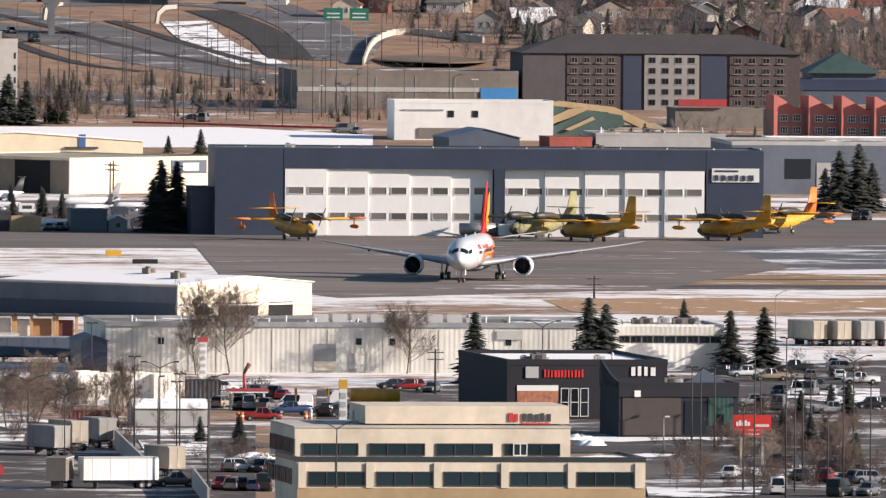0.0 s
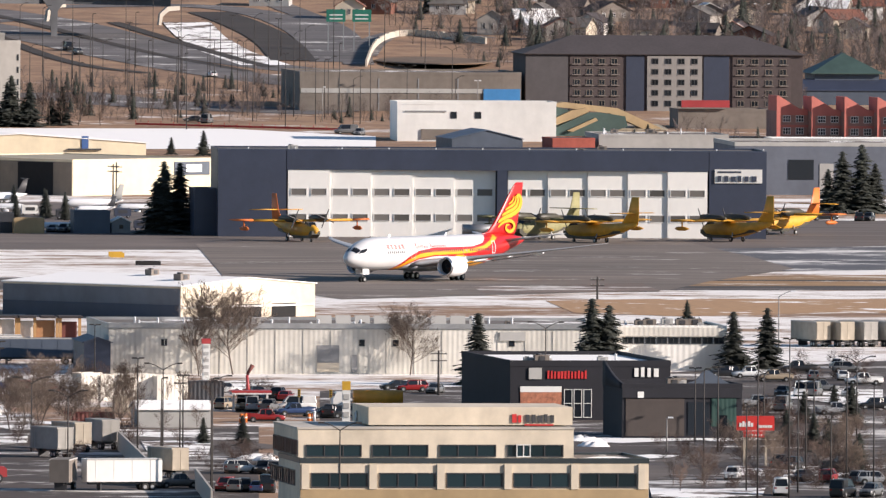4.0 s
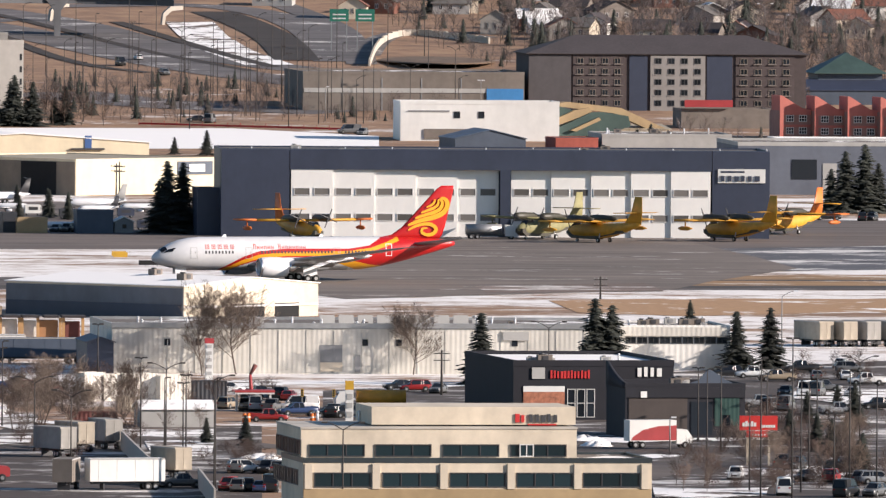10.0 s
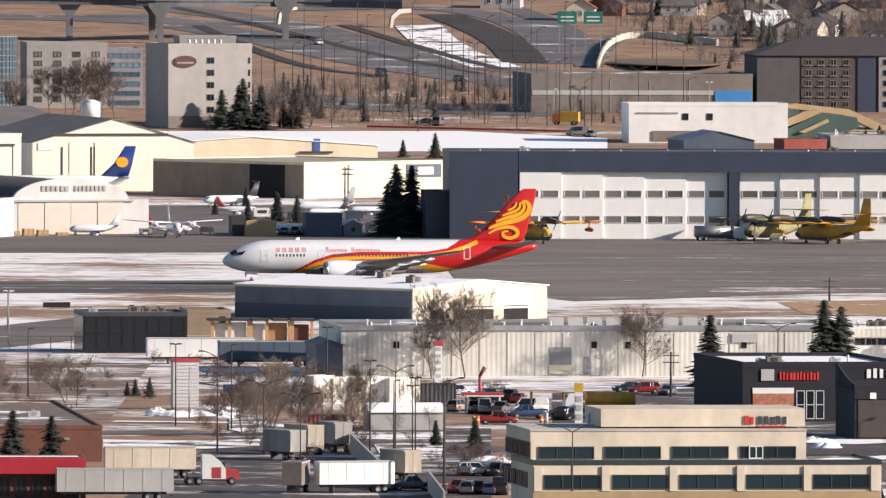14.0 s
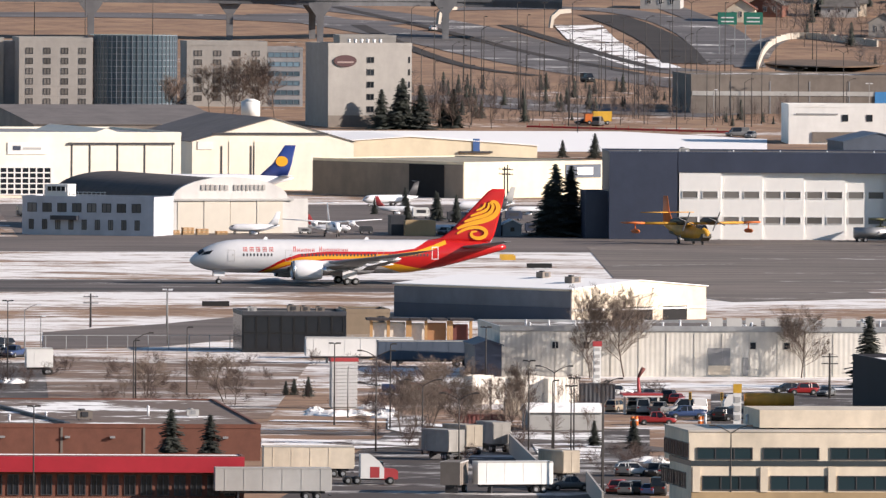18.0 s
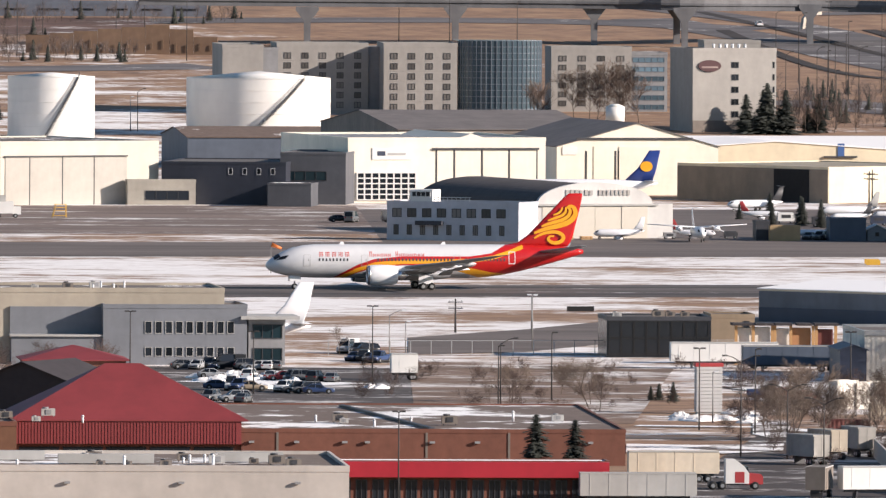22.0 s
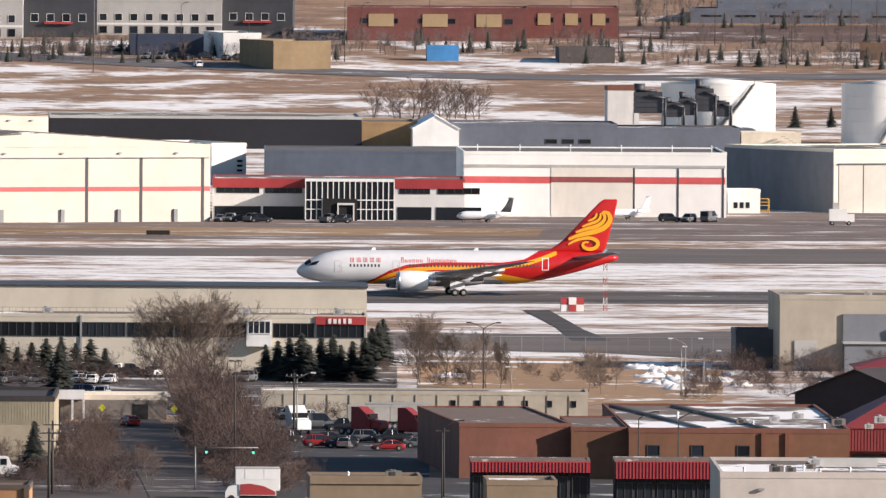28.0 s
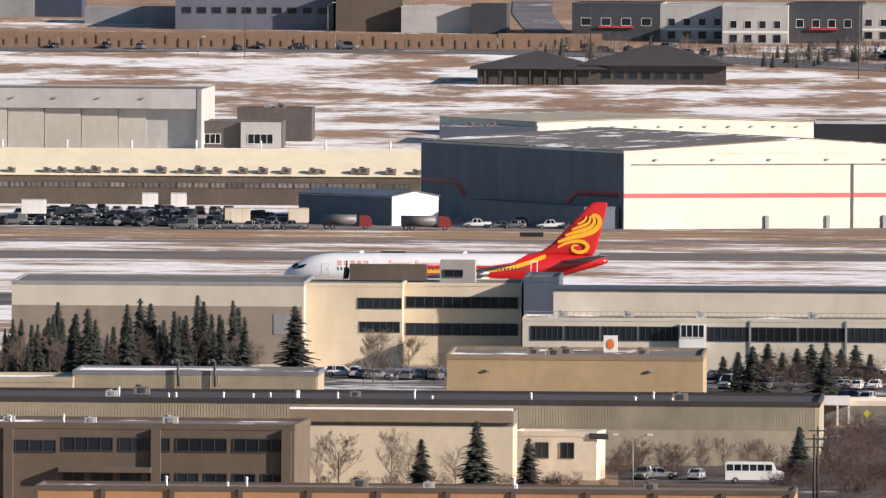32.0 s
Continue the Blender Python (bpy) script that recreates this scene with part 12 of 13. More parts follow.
    for at in ((160.7, 3291.1, 0), (-136.3, 3550, 0), (-213.7, 3558, 0), (-231, 3411, 0), (94.4, 3049.5, 0)):
        d = thing("airfield_sign", "low black airfield sign board", "airfield sign", at, 4, "airfield signs")
        part("board", block(4.6, 0.3, 0.85, BLACK), None, d, "", (0, 0, 0.25))
        for sx in (-1.1, 1.1):
            part("leg", block(0.12, 0.12, 0.3, STEEL), None, d, "", (sx, 0, 0))
    for at in ((157.5, 3342.3, 0), (157.5, 3349.4, 0)):
        d = thing("airfield_sign", "low yellow airfield sign board", "airfield sign", at, 4, "airfield signs")
        part("board", block(2.6, 0.3, 0.9, YELLOW), None, d, "", (0, 0, 0.25))
        for sx in (-1.0, 1.0):
            part("leg", block(0.12, 0.12, 0.3, STEEL), None, d, "", (sx, 0, 0))
    for at, wide, high in (((-19.0, 3773.6, 0), 2.6, 2.8), ((7.9, 3676.1, 0), 2.8, 2.6)):
        m2 = thing("maintenance_stand", "yellow tubular maintenance stand on the apron", "stand", at, 10, "maintenance stands")
        for sx in (-1, 1):
            for sy in (-0.6, 0.6):
                bm = bmesh.new()
                tube(bm, (sx * wide / 2, sy, 0), (sx * wide / 2 * (0.5 if sx < 0 else 1.0), sy, high), 0.07, 0.07, 5)
                part("leg", bm, YELLOW, m2)
        for z in (0.3, high * 0.5, high * 0.75, high):
            part("step", block(round(wide * 0.9, 1), 1.2, 0.1, YELLOW), None, m2, "", (0.2, 0, z))
    w = thing("windsock", "faded orange windsock on a pole", "windsock", (45.4, 3278.6, 0), 0)
    bm = bmesh.new()
    tube(bm, (0, 0, 0), (0, 0, 5.4), 0.07, 0.05, 6)
    part("pole", bm, POLE_GREY, w)
    bm = bmesh.new()
    tube(bm, (0.1, 0, 5.2), (1.9, 0, 4.5), 0.42, 0.2, 10)
    part("sock", bm, ORANGE_P, w)
    # heaps of ploughed snow
    rnd = random.Random(5)
    for x, y in ((-33.1, 2782.6), (-26, 2722.3), (-31, 2783.1), (-28.7, 2714.2), (-30, 2716.4), (-22.1, 2782.4), (-24, 2748.2), (-25.5, 2690.1), (-31.9, 2793.4), (-17.2, 2754.8), (-29.7, 2759.8), (-26.3, 2694.8), (-29.6, 2772.9), (-23, 2738.2), (-16.7, 2709.3), (-27.2, 2773.4), (102.2, 2540.5), (93.6, 2550.2), (103.2, 2556), (95.6, 2548.3), (102.4, 2575.9), (27.4, 2717.9), (28.4, 2700.6), (30, 2713.2), (32.4, 2728.6), (33.5, 2708.7), (34.6, 2718.8), (36.7, 2716.6), (38.4, 2726.9), (39.5, 2727), (40.9, 2699.8), (42.5, 2705), (43.9, 2707.6), (-30.7, 2744.2), (-27.2, 2734.7), (-23.8, 2740.5), (-20.3, 2726.1), (31, 2676.7), (35.9, 2672.5), (41.2, 2687.7), (102.6, 2585.6), (98.1, 2551.5), (93.7, 2561.9), (131.9, 2380.9), (130, 2386.4), (179.2, 2435.2), (-60.5, 2737.8), (52.6, 2674.5), (-183.2, 2736.7), (-393.1, 4901.1), (179.1, 2455.4), (129.7, 2578.3)):
        g = thing("snow_heap", "lumpy heap of ploughed dirty snow", "snow heap", (x, y, lift(y)), rnd.uniform(0, 180), "snow heaps")
        bm = bmesh.new()
        L = rnd.uniform(1.6, 3.8)
        rings = []
        for k in range(5):
            s = math.cos(k / 4.3 * math.pi / 2)
            rings.append([(L * s * math.cos(a * math.pi / 8) * rnd.uniform(0.8, 1.2), L * 0.8 * s * math.sin(a * math.pi / 8) * rnd.uniform(0.8, 1.2), 0.55 * math.sin(k / 4.3 * math.pi / 2) * rnd.uniform(0.2, 2.0) - 0.15) for a in range(16)])
        loft(bm, rings)
        part("mound", bm, SNOW, g)


def fences():
    for p0, p1, h, name, m in (((48.1, 2821.4), (115.6, 2835.1), 2.4, "chain_fence", STEEL), ((-75.8, 2862.8), (-18.7, 2861.6), 2.4, "chain_fence", STEEL), ((-83.7, 2572), (-60, 2570), 2.2, "chain_fence", POLE), ((208.5, 4335.1), (255.7, 4308.7), 1.2, "snow_fence", TITLE_RED)):
        L = math.hypot(p1[0] - p0[0], p1[1] - p0[1])
        g = thing(name, "red plastic snow fence on stakes" if m == TITLE_RED else "chain-link fence on steel posts", "fence", (p0[0], p0[1], lift(p0[1])), math.degrees(math.atan2(p1[1] - p0[1], p1[0] - p0[0])))
        n = int(L / 3.2)
        for i in range(n + 1):
            part("post", block(0.1, 0.1, h, m), None, g, "", (L * i / n, 0, (lift(p1[1]) - lift(p0[1])) * i / n))
            if i < n:
                part("rail", block(L / n - 0.1, 0.05, 0.08 if m != TITLE_RED else 0.45, m), None, g, "", (L * (i + 0.5) / n, 0, (lift(p1[1]) - lift(p0[1])) * i / n + (h - 0.1 if m != TITLE_RED else 0.2)))


yards()
fences()



# ---- parked aircraft ----
def water_bomber(at, turn, paint, tail, tips, label):
    """A twin-engine amphibian: boat hull, high straight wing, cruciform tail. The nose points along -x."""
    g = thing("water_bomber", label, "aeroplane", at, turn, "parked water bombers")
    bm = bmesh.new()
    hull = [(-9.6, 2.2, 0.15, 0.2), (-9.0, 2.2, 0.75, 0.8), (-7.5, 2.15, 1.15, 1.3), (-5, 2.2, 1.25, 1.5), (0, 2.3, 1.25, 1.5), (3, 2.5, 1.1, 1.3), (6, 3.0, 0.8, 0.95), (9, 3.5, 0.45, 0.55), (10.2, 3.7, 0.15, 0.2)]
    loft(bm, [ellipse(x, z, ry, rz, 18) for x, z, ry, rz in hull])
    part("hull", bm, paint, g)
    bm = bmesh.new()
    prism(bm, [(-9.3, 1.5), (-8, 0.75), (-1, 0.6), (-0.8, 0.95), (6, 2.0), (6, 2.4), (-9.3, 2.2)], -0.9, 0.9)
    part("keel", bm, BOMBER_DARK, g)
    for s in (-1, 1):
        bm = bmesh.new()
        loft(bm, [aerofoil(-3.6, s * 0.2, 4.0, 3.6, 0.16), aerofoil(-3.6, s * 10.5, 4.15, 3.5, 0.15)])
        part("wing", bm, paint, g)
        bm = bmesh.new()
        loft(bm, [aerofoil(-3.6, s * 10.5, 4.15, 3.5, 0.15), aerofoil(-3.4, s * 14.2, 4.25, 3.2, 0.12)])
        part("wing_tip", bm, tips, g)
        bm = bmesh.new()
        loft(bm, [ellipse(x, 4.5, r, r, 14, s * 3.2) for x, r in ((-6.6, 0.3), (-6.2, 0.7), (-4, 0.75), (-1, 0.6), (0.5, 0.2))])
        part("engine", bm, BOMBER_DARK, g)
        bm = bmesh.new()
        for k in range(4):
            a = math.pi * k / 2 + 0.4
            tube(bm, (-6.6, s * 3.2, 4.5), (-6.65, s * 3.2 + 1.95 * math.cos(a), 4.5 + 1.95 * math.sin(a)), 0.14, 0.09, 5)
        part("propeller", bm, FRAME_D, g)
        bm = bmesh.new()
        loft(bm, [ellipse(x, 2.6, r, r, 10, s * 12.0) for x, r in ((-4.4, 0.1), (-3.6, 0.4), (-1.6, 0.4), (-0.4, 0.08))])
        tube(bm, (-2.4, s * 12.0, 2.9), (-2.4, s * 12.0, 4.2), 0.14, 0.14, 6)
        part("float", bm, tips, g)
        bm = bmesh.new()
        loft(bm, [aerofoil(7.6, s * 0.2, 5.9, 2.2, 0.1), aerofoil(8.0, s * 5.4, 5.9, 1.6, 0.1)])
        part("tailplane", bm, paint, g)
        part("wheel", wheel_mesh(0.5, 0.35), None, g, "", (0.2, s * 1.6, 0.5))
        bm = bmesh.new()
        tube(bm, (0.2, s * 1.5, 0.5), (0.2, s * 1.1, 1.8), 0.12, 0.12, 6)
        part("gear_leg", bm, STEEL, g)
    bm = bmesh.new()
    loft(bm, [aerofoil(x, 0, z, c, 0.1, 14, False) for x, z, c in ((5.6, 3.6, 4.8), (7.6, 6.0, 3.1), (8.6, 9.0, 2.0))])
    part("fin", bm, tail, g)
    bm = bmesh.new()
    prism(bm, [(-8.2, 3.0), (-5.6, 3.3), (-5.8, 3.9), (-7.3, 3.8)], -0.7, 0.7)
    part("cockpit_glazing", bm, GLASS, g)
    part("wheel", wheel_mesh(0.35, 0.3), None, g, "", (-7.2, 0, 0.35))
    return g


BOMBER_DARK = surf("dark_oil_stained_paint", (0.05, 0.045, 0.03), 0.5, 0, 0.15, 1.0)
BOMBER_YELLOW = surf("faded_yellow_paint", (0.66, 0.33, 0.03), 0.5, 0, 0.12, 0.8, 0, 0.3)
OLIVE = surf("olive_primer", (0.24, 0.22, 0.10), 0.7, 0, 0.15, 0.8)
water_bomber((197.7, 3470.8, 0), 112, BOMBER_YELLOW, ORANGE_P, ORANGE_P, "yellow amphibious water bomber with orange wing tips")
water_bomber((256.3, 3469.9, 0), -50, BOMBER_YELLOW, BOMBER_YELLOW, BOMBER_YELLOW, "yellow amphibious water bomber in front of the hangar")
water_bomber((283.6, 3483.2, 0), -52, BOMBER_YELLOW, BOMBER_YELLOW, BOMBER_YELLOW, "yellow amphibious water bomber in front of the hangar")
water_bomber((298.4, 3539.8, 0), 50, BOMBER_YELLOW, ORANGE_P, ORANGE_P, "yellow water bomber with an orange fin")
water_bomber((247.4, 3492.6, 0), 48, OLIVE, OLIVE, OLIVE, "olive-primed amphibian under repair")


def jet(name, at, turn, L, r, paint, fin_paint, label, t_tail=True, span=0.8, high=False, props=False, zc=None):
    """A small transport or business jet; the nose points along -x."""
    g = thing(name, label, "aeroplane", at, turn, "parked aircraft")
    zc = zc or r * 1.7
    bm = bmesh.new()
    prof = ((0.0, 0.05, -0.2), (0.02, 0.4, -0.15), (0.07, 0.8, -0.05), (0.16, 1.0, 0), (0.62, 1.0, 0), (0.82, 0.62, 0.25), (0.96, 0.22, 0.5), (1.0, 0.06, 0.55))
    loft(bm, [ellipse(-L / 2 + u * L, zc + dz * r, k * r, k * r, 20) for u, k, dz in prof])
    part("fuselage", bm, paint, g)
    S = L * span / 2
    for s in (-1, 1):
        zw = zc + (r * 0.85 if high else -r * 0.6)
        bm = bmesh.new()
        loft(bm, [aerofoil(-L * 0.06, s * r * 0.4, zw, L * 0.2, 0.13), aerofoil(L * (0.0 if high else 0.14), s * S, zw + S * 0.06, L * 0.08, 0.11)])
        part("wing", bm, paint, g)
        bm = bmesh.new()
        if props:
            loft(bm, [ellipse(x, zw - 0.2, k, k, 12, s * S * 0.38) for x, k in ((-L * 0.16, 0.2), (-L * 0.13, 0.55), (L * 0.02, 0.5), (L * 0.08, 0.12))])
            tube(bm, (-L * 0.165, s * S * 0.38 - 1.2, zw - 0.8), (-L * 0.165, s * S * 0.38 + 1.2, zw + 0.4), 0.09, 0.09, 5)
        else:
            y = s * (r + 0.75) if t_tail else s * S * 0.36
            x0, z0 = (L * 0.18, zc + r * 0.5) if t_tail else (-L * 0.08, zw - r * 0.75)
            loft(bm, [ellipse(x0 + x * L, z0, k * r, k * r, 14, y) for x, k in ((0, 0.42), (0.02, 0.5), (0.08, 0.48), (0.13, 0.3))])
        part("engine", bm, JET_WHITE if not props else paint, g)
        bm = bmesh.new()
        zt = zc + r * (4.1 if t_tail else 0.8)
        loft(bm, [aerofoil(L * 0.40, s * 0.1, zt, L * 0.1, 0.1), aerofoil(L * 0.44, s * L * 0.14, zt + 0.1, L * 0.055, 0.1)])
        part("tailplane", bm, fin_paint if t_tail else paint, g)
        part("wheel", wheel_mesh(0.35, 0.25), None, g, "", (L * 0.05, s * r * 1.3, 0.35))
        bm = bmesh.new()
        tube(bm, (L * 0.05, s * r * 1.2, 0.35), (L * 0.05, s * r * 0.8, zc - r * 0.4), 0.1, 0.1, 6)
        part("gear_leg", bm, STEEL, g)
    bm = bmesh.new()
    loft(bm, [aerofoil(x, 0, z, c, 0.09, 14, False) for x, z, c in ((L * 0.26, zc + r * 0.7, L * 0.2), (L * 0.36, zc + r * 2.2, L * 0.13), (L * 0.44, zc + r * 4.2, L * 0.075))])
    part("fin", bm, fin_paint, g)
    bm = bmesh.new()
    prism(bm, [(-L * 0.47, zc + r * 0.15), (-L * 0.42, zc + r * 0.2), (-L * 0.40, zc + r * 0.62), (-L * 0.43, zc + r * 0.6)], -r * 0.7, r * 0.7)
    part("cockpit_glazing", bm, GLASS, g)
    part("wheel", wheel_mesh(0.3, 0.22), None, g, "", (-L * 0.38, 0, 0.3))
    return g


FIN_BLUE = surf("deep_blue_fin", (0.02, 0.045, 0.20), 0.4, 0, 0.08, 0.6)
jet("business_jet", (-74.8, 3674, 0), 8, 11.5, 0.85, JET_WHITE, FRAME_D, "white business jet with a dark tail")
jet("business_jet", (-46.6, 3706.4, 0), 20, 10.5, 0.8, JET_WHITE, JET_WHITE, "white business jet by the hangar")
jet("turboprop", (131.2, 3510.3, 0), 96, 15.0, 1.1, JET_WHITE, JET_WHITE, "white high-winged turboprop seen from the nose", True, 1.3, True, True)
big = jet("parked_airliner", (118.6, 3806, 0), 6, 31.0, 1.9, JET_WHITE, FIN_BLUE, "parked airliner with a deep blue tail fin", False, 0.9, False, False, 3.4)
bm = bmesh.new()
prism(bm, [(13.0 + 1.3 * math.cos(2 * math.pi * i / 20), 8.0 + 1.1 * math.sin(2 * math.pi * i / 20)) for i in range(20)], -0.35, 0.35)
part("golden_disc", bm, JET_GOLD, big, "golden disc on the fin")
jet("parked_airliner", (30.1, 2830.6, 0), 6, 31.0, 1.9, JET_WHITE, JET_WHITE, "all-white airliner parked behind an office", False, 0.9, False, False, 3.2)
jet("commuter_plane", (169.5, 3702.5, 0), 8, 12.5, 0.9, JET_WHITE, GREY, "grey commuter aircraft with a tall fin", False, 0.9)
jet("commuter_plane", (152.2, 3751.5, 0), 20, 12.5, 0.9, JET_WHITE, FRAME_D, "white commuter aircraft with a T-shaped tail", True, 0.9)
jet("light_plane", (116.5, 3524.6, 0), 5, 10.0, 0.75, JET_WHITE, JET_WHITE, "white light aircraft on the snow", False, 0.9)


def apron_clutter():
    """Small aircraft, carts and stacks along the edge of the east apron."""
    for at, turn, fin, words in (((155.0, 3541, 0), 10, JET_WHITE, "white light aircraft among ground equipment"), ((131.5, 3536.5, 0), 172, RED, "white light aircraft with a red fin"), ((168.5, 3672, 0), 12, DARK, "white light aircraft with a dark fin"), ((150.9, 3688, 0), 176, RED, "white light aircraft with a red fin"), ((178, 3690, 0), 4, JET_WHITE, "white light aircraft by the cream hangar")):
        jet("light_plane", at, turn, 8.6, 0.62, JET_WHITE, fin, words, False, 0.95)
    wheel = wheel_mesh(0.3, 0.2)
    for x, y, L, h, m, words in ((138.6, 3533, 2.6, 1.5, DARK, "dark ground power cart"), (148.5, 3538, 3.0, 1.7, YELLOW, "yellow ground power cart"), (151.4, 3541, 2.2, 1.2, GREY, "grey baggage cart"), (161.5, 3545, 3.2, 1.8, DARK, "dark ground power cart"), (171.8, 3546, 3.0, 1.9, NAVY, "blue ground service cart"), (175.5, 3549, 2.6, 1.4, GREY_MID, "grey baggage cart"), (126.5, 3528, 2.4, 1.3, GREY_MID, "grey baggage cart"), (160.4, 3630, 3.4, 2.0, DARK, "dark ground power cart"), (154.5, 3655, 3.4, 2.2, WHITE, "white ground service cart"), (172.5, 3640, 3.4, 2.0, NAVY, "blue ground service cart")):
        c = thing("ground_cart", words + " on the apron", "cart", (x, y, 0), 5, "ground carts")
        bm = bmesh.new()
        prism(bm, [(-L / 2, 0.45), (L / 2, 0.45), (L / 2, h * 0.8), (L / 2 - 0.35, h), (-L / 2, h)], -0.75, 0.75)
        part("housing", bm, m, c)
        part("panel", block(L * 0.55, 0.06, h * 0.3, FRAME_D), None, c, "", (0, -0.77, h * 0.5))
        bm = bmesh.new()
        tube(bm, (-L / 2, 0, 0.5), (-L / 2 - 1.1, 0, 0.35), 0.05, 0.05, 6)
        part("drawbar", bm, STEEL, c)
        for sx in (-L * 0.33, L * 0.33):
            for sy in (-0.62, 0.62):
                part("wheel", wheel, None, c, "", (sx, sy, 0.3))
    for x, y, n in ((100.6, 3517.5, 4), (103.4, 3518.2, 6), (106.2, 3519, 5), (110.0, 3520.4, 3)):
        s = thing("pallet_stack", "stack of weathered brown timber pallets", "pallets", (x, y, 0), 14, "pallet stacks")
        for k in range(n):
            part("pallet", block(2.3, 1.4, 0.16, WOOD if k % 3 else TAN), None, s, "", (0, 0, 0.05 + k * 0.24))
            for sx in (-0.95, 0, 0.95):
                part("bearer", block(0.14, 1.3, 0.1, TAN_DARK), None, s, "", (sx, 0, 0.2 + k * 0.24 - 0.25 if k else 0.0))


apron_clutter()



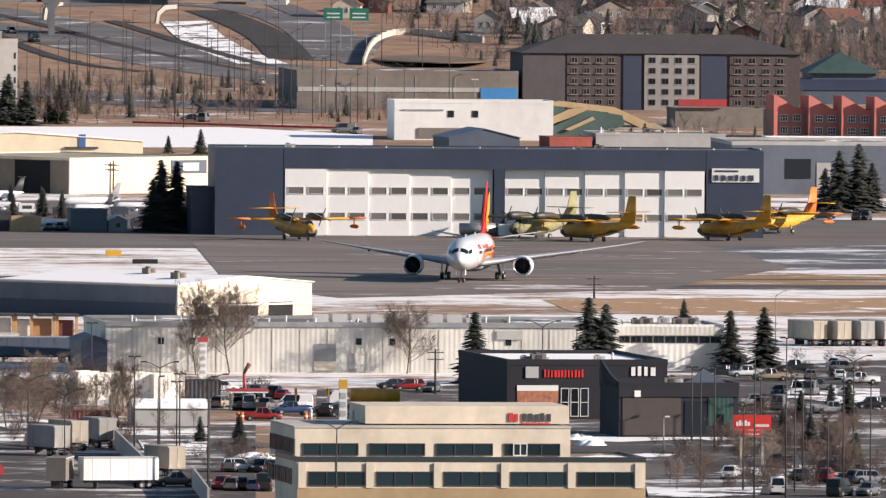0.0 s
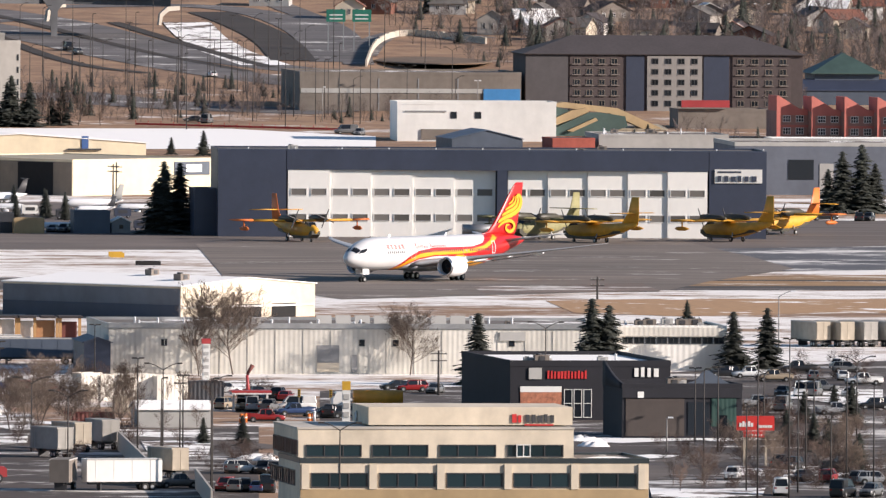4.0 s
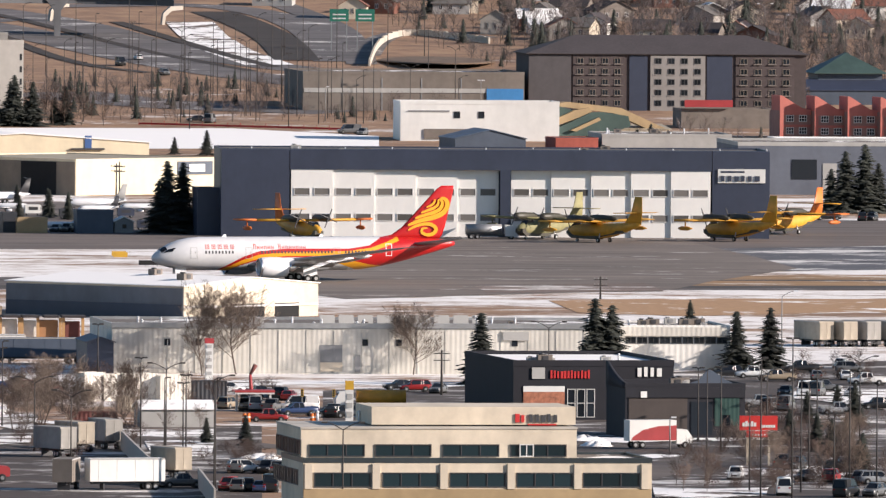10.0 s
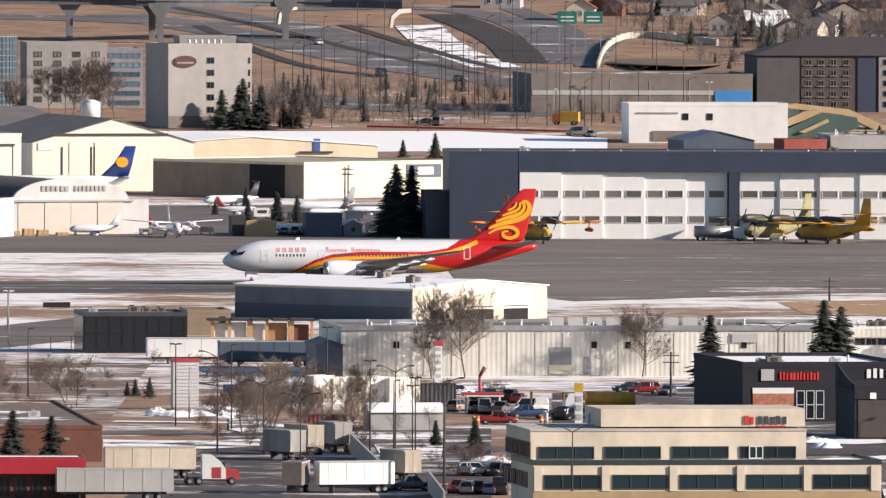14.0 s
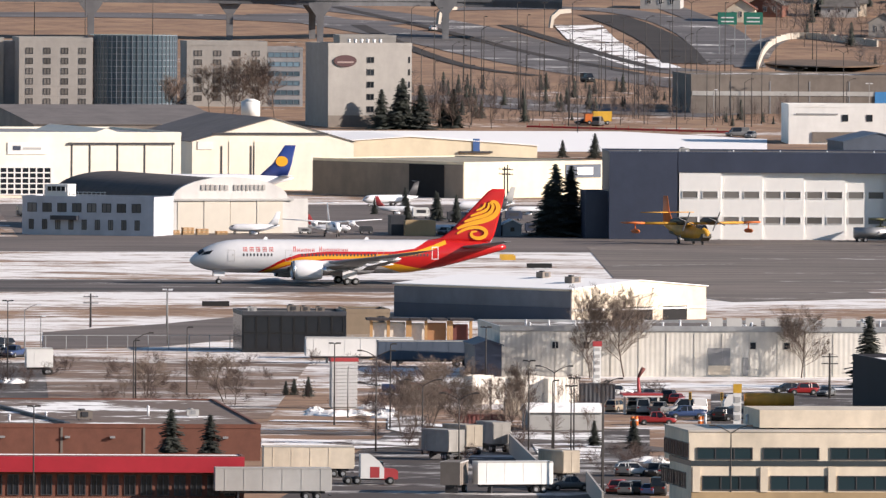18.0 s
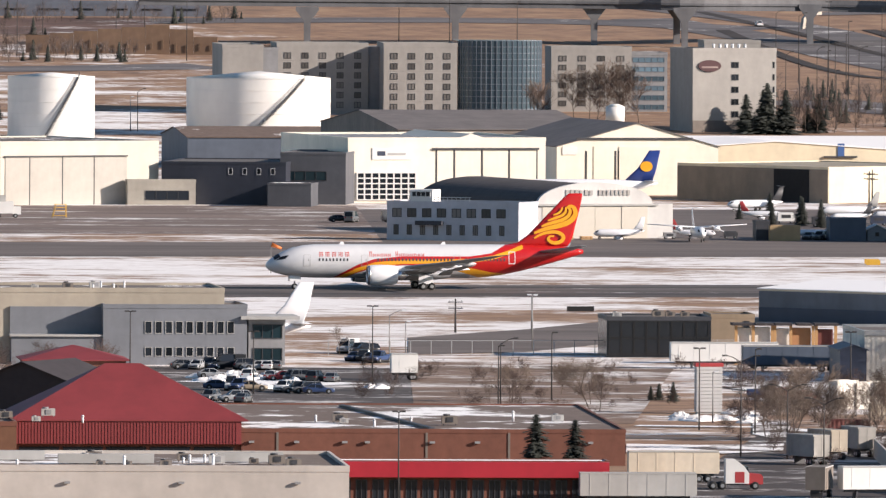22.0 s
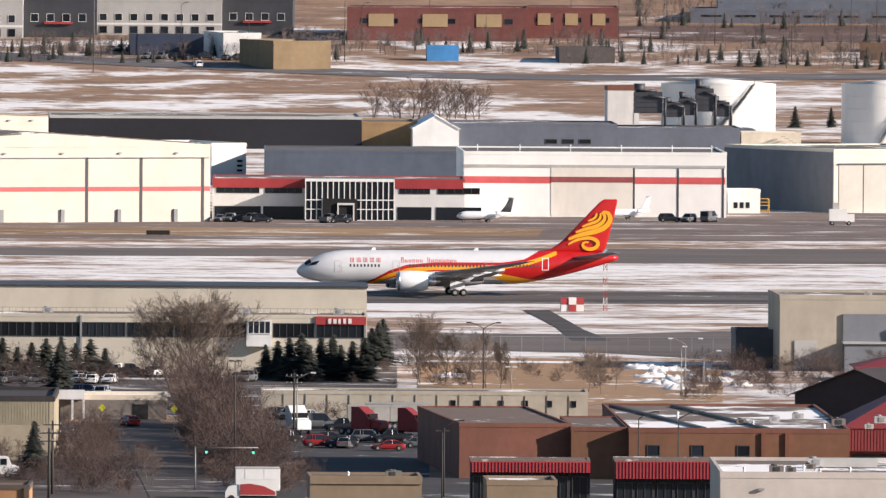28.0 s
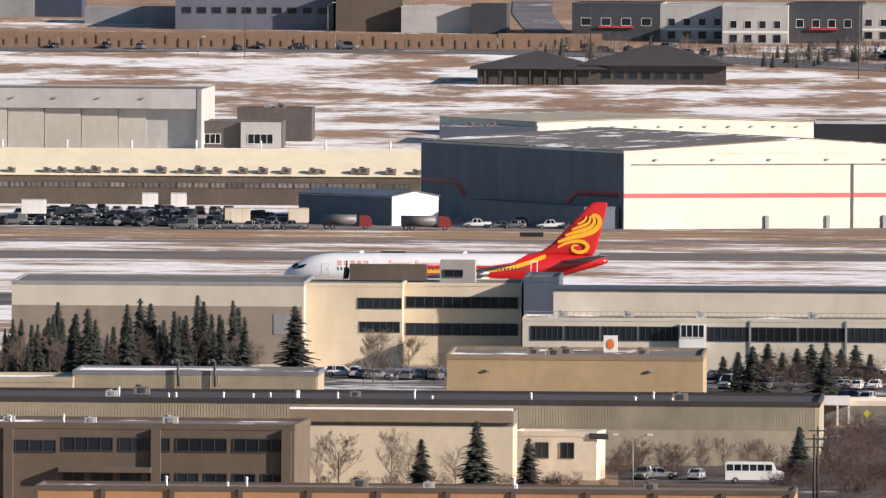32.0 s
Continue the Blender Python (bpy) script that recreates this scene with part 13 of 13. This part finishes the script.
# ---- what moves ----
def make_movers():
    """Vehicles on the highways and streets."""
    out = []
    semi = thing("box_truck", "moving box truck with a red and white body", "truck", (0, 0, 0), 0, "trucks")
    part("box", block(6.6, 2.5, 2.8, WHITE), None, semi, "white box body", (1.2, 0, 1.0))
    bm = bmesh.new()
    prism(bm, [(-2.1, 1.1), (4.3, 1.1), (4.0, 1.6), (2.6, 2.5), (0.5, 3.0), (-2.1, 3.1)], -1.28, 1.28)
    part("flash", bm, RED, semi, "dark red flash on the body")
    bm = bmesh.new()
    prism(bm, [(-4.4, 0.6), (-4.4, 1.5), (-3.7, 2.5), (-2.2, 2.6), (-2.2, 0.6)], -1.1, 1.1)
    part("cab", bm, WHITE, semi)
    part("windscreen", block(0.3, 2.0, 0.7, GLASS), None, semi, "", (-3.85, 0, 1.6))
    for x in (-3.4, 2.6, 3.6):
        for s in (-1, 1):
            part("wheel", wheel_mesh(0.48, 0.4), None, semi, "", (x, s * 0.95, 0.48))
    second = copy_thing(semi, pose(0, 30, 0))
    out.append((semi, [(0, 161.7, 2419.4, 0, -144.9), (4, 168.8, 2424.4, 0, -163.9), (5.6, 184.5, 2426, 0, -174.4), (6.4, 192.6, 2426.7, 0, -186.1), (7, 198.5, 2424.5, 0, -193.1), (8, 208.2, 2423.1, 0, -194.7), (9.5, 223.1, 2418, 0, -197.1), (13, 230.9, 2416.1, 0, -197.1), (32, 189.1, 2511.6, 0, -197.1)]))
    out.append((second, [(0, 151.8, 2418.1, 0, -144.3), (6, 158.5, 2422.9, 0, -160.8), (8.3, 168.7, 2423.9, 0, -177.8), (9.4, 180.1, 2423.7, 0, -175), (10, 186.8, 2425.5, 0, -166.6), (10.5, 192.5, 2426.7, 0, -185.5), (11, 197.5, 2424.5, 0, -194), (12, 208.3, 2422.7, 0, -195.9), (13, 218.2, 2418.6, 0, -168), (15, 247, 2430.9, 0, -168), (32, 173.4, 2508.1, 0, -168)]))
    truck = thing("service_truck", "orange service truck on the road", "truck", (0, 0, 0))
    part("box", block(4.6, 2.3, 2.4, YELLOW), None, truck, "", (1.0, 0, 0.8))
    part("cab", block(1.8, 2.2, 1.9, ORANGE_P), None, truck, "", (-2.3, 0, 0.7))
    for x in (-2.2, 2.2):
        for s in (-1, 1):
            part("wheel", wheel_mesh(0.5, 0.35), None, truck, "", (x, s * 1.0, 0.5))
    out.append((truck, [(0, 314.2, 4343.3, 4.81, -11.2), (6, 296.8, 4346.8, 4.89, -1.8), (13, 270.2, 4344.7, 4.84, -16.2), (15, 244.4, 4362, 5.23, -14.1), (17.5, 228.2, 4355.2, 5.08, 16.1), (19, 223, 4355.8, 5.09, -39.8), (21, 217.1, 4364.5, 5.29, -116.7), (25, 243.5, 4396.6, 6.04, -116.4), (32, 261.6, 4454.3, 7.53, -107.5)]))
    for kind, paint, rows in ((("suv"), PAINTS[1], [(0, 199.9, 2422.6, 0, -6.3), (1.5, 188.7, 2423.9, 0, -11.8), (3, 177.9, 2427.3, 0, -18.8), (4.5, 169.6, 2430.4, 0, -3.5), (13, 162.7, 2428.2, 0, -3.5), (15, 169.8, 2439.4, 0, -3.5), (32, 163, 2526.9, 0, -3.5)]),
                              (("suv"), PAINTS[2], [(0, 243.1, 2420.6, 0, -5.6), (5, 223, 2422.6, 0, -3.9), (7, 193.8, 2424, 0, -8.6), (8, 185.5, 2428.2, 0, -11.6), (9, 176.8, 2427.5, 0, -2.6), (10.5, 166.8, 2429.1, 0, -2.4), (13, 161.9, 2428.1, 0, -2.4), (15, 168.2, 2439.2, 0, -2.4), (32, 161.4, 2526.5, 0, -2.4)]),
                              (("van"), PAINTS[2], [(0, 202.2, 4747.1, 17.58, 104.5), (3, 207.6, 4726.5, 16.73, 100.7), (6, 212, 4694.8, 15.48, 97.5), (9, 216.8, 4656.3, 14.01, 98.2), (13, 223.6, 4614, 12.49, 100), (15, 227.3, 4596.9, 11.9, 110.2), (18, 235.6, 4581.3, 11.37, 110.2), (32, 237.7, 4669, 14.49, 110.2)]),
                              (("sedan"), PAINTS[0], [(0, 250.8, 4550.9, 10.38, -76.4), (6, 234.9, 4616.7, 12.58, -78.4), (11, 222.1, 4690.8, 15.32, -82.4), (15, 213.7, 4776.1, 18.81, -81.8), (21, 199.6, 4846.9, 21.97, -83.5), (32, 189.8, 4986, 28.9, -86)]),
                              (("suv"), PAINTS[3], [(0, 197.8, 4784.9, 19.19, 98.4), (6, 216.7, 4658.1, 14.08, 101.5), (13, 239, 4582.5, 11.41, 112.9), (15, 248.8, 4582.2, 11.4, 121.8), (20, 263.3, 4543.4, 10.14, 121.8), (32, 289.3, 4608.6, 12.3, 121.8)]),
                              (("suv"), PAINTS[0], [(0, -227.9, 4628.6, 13.01, -149), (15, -167.2, 4665.1, 14.34, -120), (25, -182.4, 4707.5, 15.98, -61.6), (28, -169.3, 4669, 14.49, -76), (30, -188.9, 4733.8, 17.03, -65.1), (32, -207, 4750.4, 17.72, -42.5)]),
                              (("van"), PAINTS[1], [(0, -272, 4650.3, 13.79, -18.4), (20, -370.1, 4683, 15.02, -18.4), (28, -238.2, 4734.9, 17.08, -18.4), (30, -229.9, 4755.3, 17.92, -64.3), (32, -250.6, 4760.7, 18.15, -14.8)]),
                              (("sedan"), PAINTS[5], [(0, -97.1, 2433.4, 0, -143.4), (25, -83, 2443.8, 0, -87.7), (28, -100.7, 2524.1, 0, -69.7), (30, -98.8, 2486.4, 0, -69.7), (31, -97.4, 2448.1, 0, -69.7), (32, -95, 2353.7, 0, -69.7)]),
                              (("sedan"), PAINTS[2], [(0, -328.4, 4637.8, 13.34, -128.1), (27, -257, 4728.7, 16.83, -107.4), (30, -292.2, 4753.5, 17.85, -107.4), (32, -363.2, 4752.4, 17.8, -107.4)])):
        c = car(kind, (0, 0, 0), 0, paint, "moving cars")
        c["label"] = paint.name.split("_")[1] + " car driving along a road"
        out.append((c, rows))
    return out


MOVERS = make_movers()


def motions():
    # seconds, place of the nose over the ground, turn
    rows = [(0, 210.86, 3185.5, 81.0), (1, 206.48, 3187.9, 74.5), (2, 202.10, 3188.1, 67.5), (3, 196.84, 3191.5, 61.0), (3.5, 193.88, 3193.6, 56.5), (5.5, 182.62, 3199.3, 41.4), (6, 179.84, 3201.4, 37.5), (7, 174.18, 3202.1, 31.5), (8, 168.64, 3201.3, 26.0), (9, 161.42, 3198.5, 20.5), (10, 155.99, 3194.2, 15.0), (11, 149.23, 3191.9, 11.0), (12, 142.92, 3191.7, 9.0), (13, 135.47, 3192.1, 7.5), (15, 120.43, 3190.1, 7.0), (17.5, 98.87, 3187.1, 7.0), (19, 83.54, 3185.0, 7.0), (21, 58.66, 3181.6, 7.0), (23, 25.16, 3177.0, 7.0), (25.5, -29.13, 3169.5, 7.0), (28, -97.12, 3160.1, 7.0), (30, -159.94, 3151.4, 7.0), (31, -195.04, 3146.6, 7.0), (32, -231.76, 3141.6, 7.0)]
    walk(AIRLINER, [(t, pose(x, y, 0.0, 0, 0, a)) for t, x, y, a in rows])
    for ob, path in MOVERS:
        walk(ob, [(t, pose(x, y, z + 0.12, 0, 0, a)) for t, x, y, z, a in path])


motions()
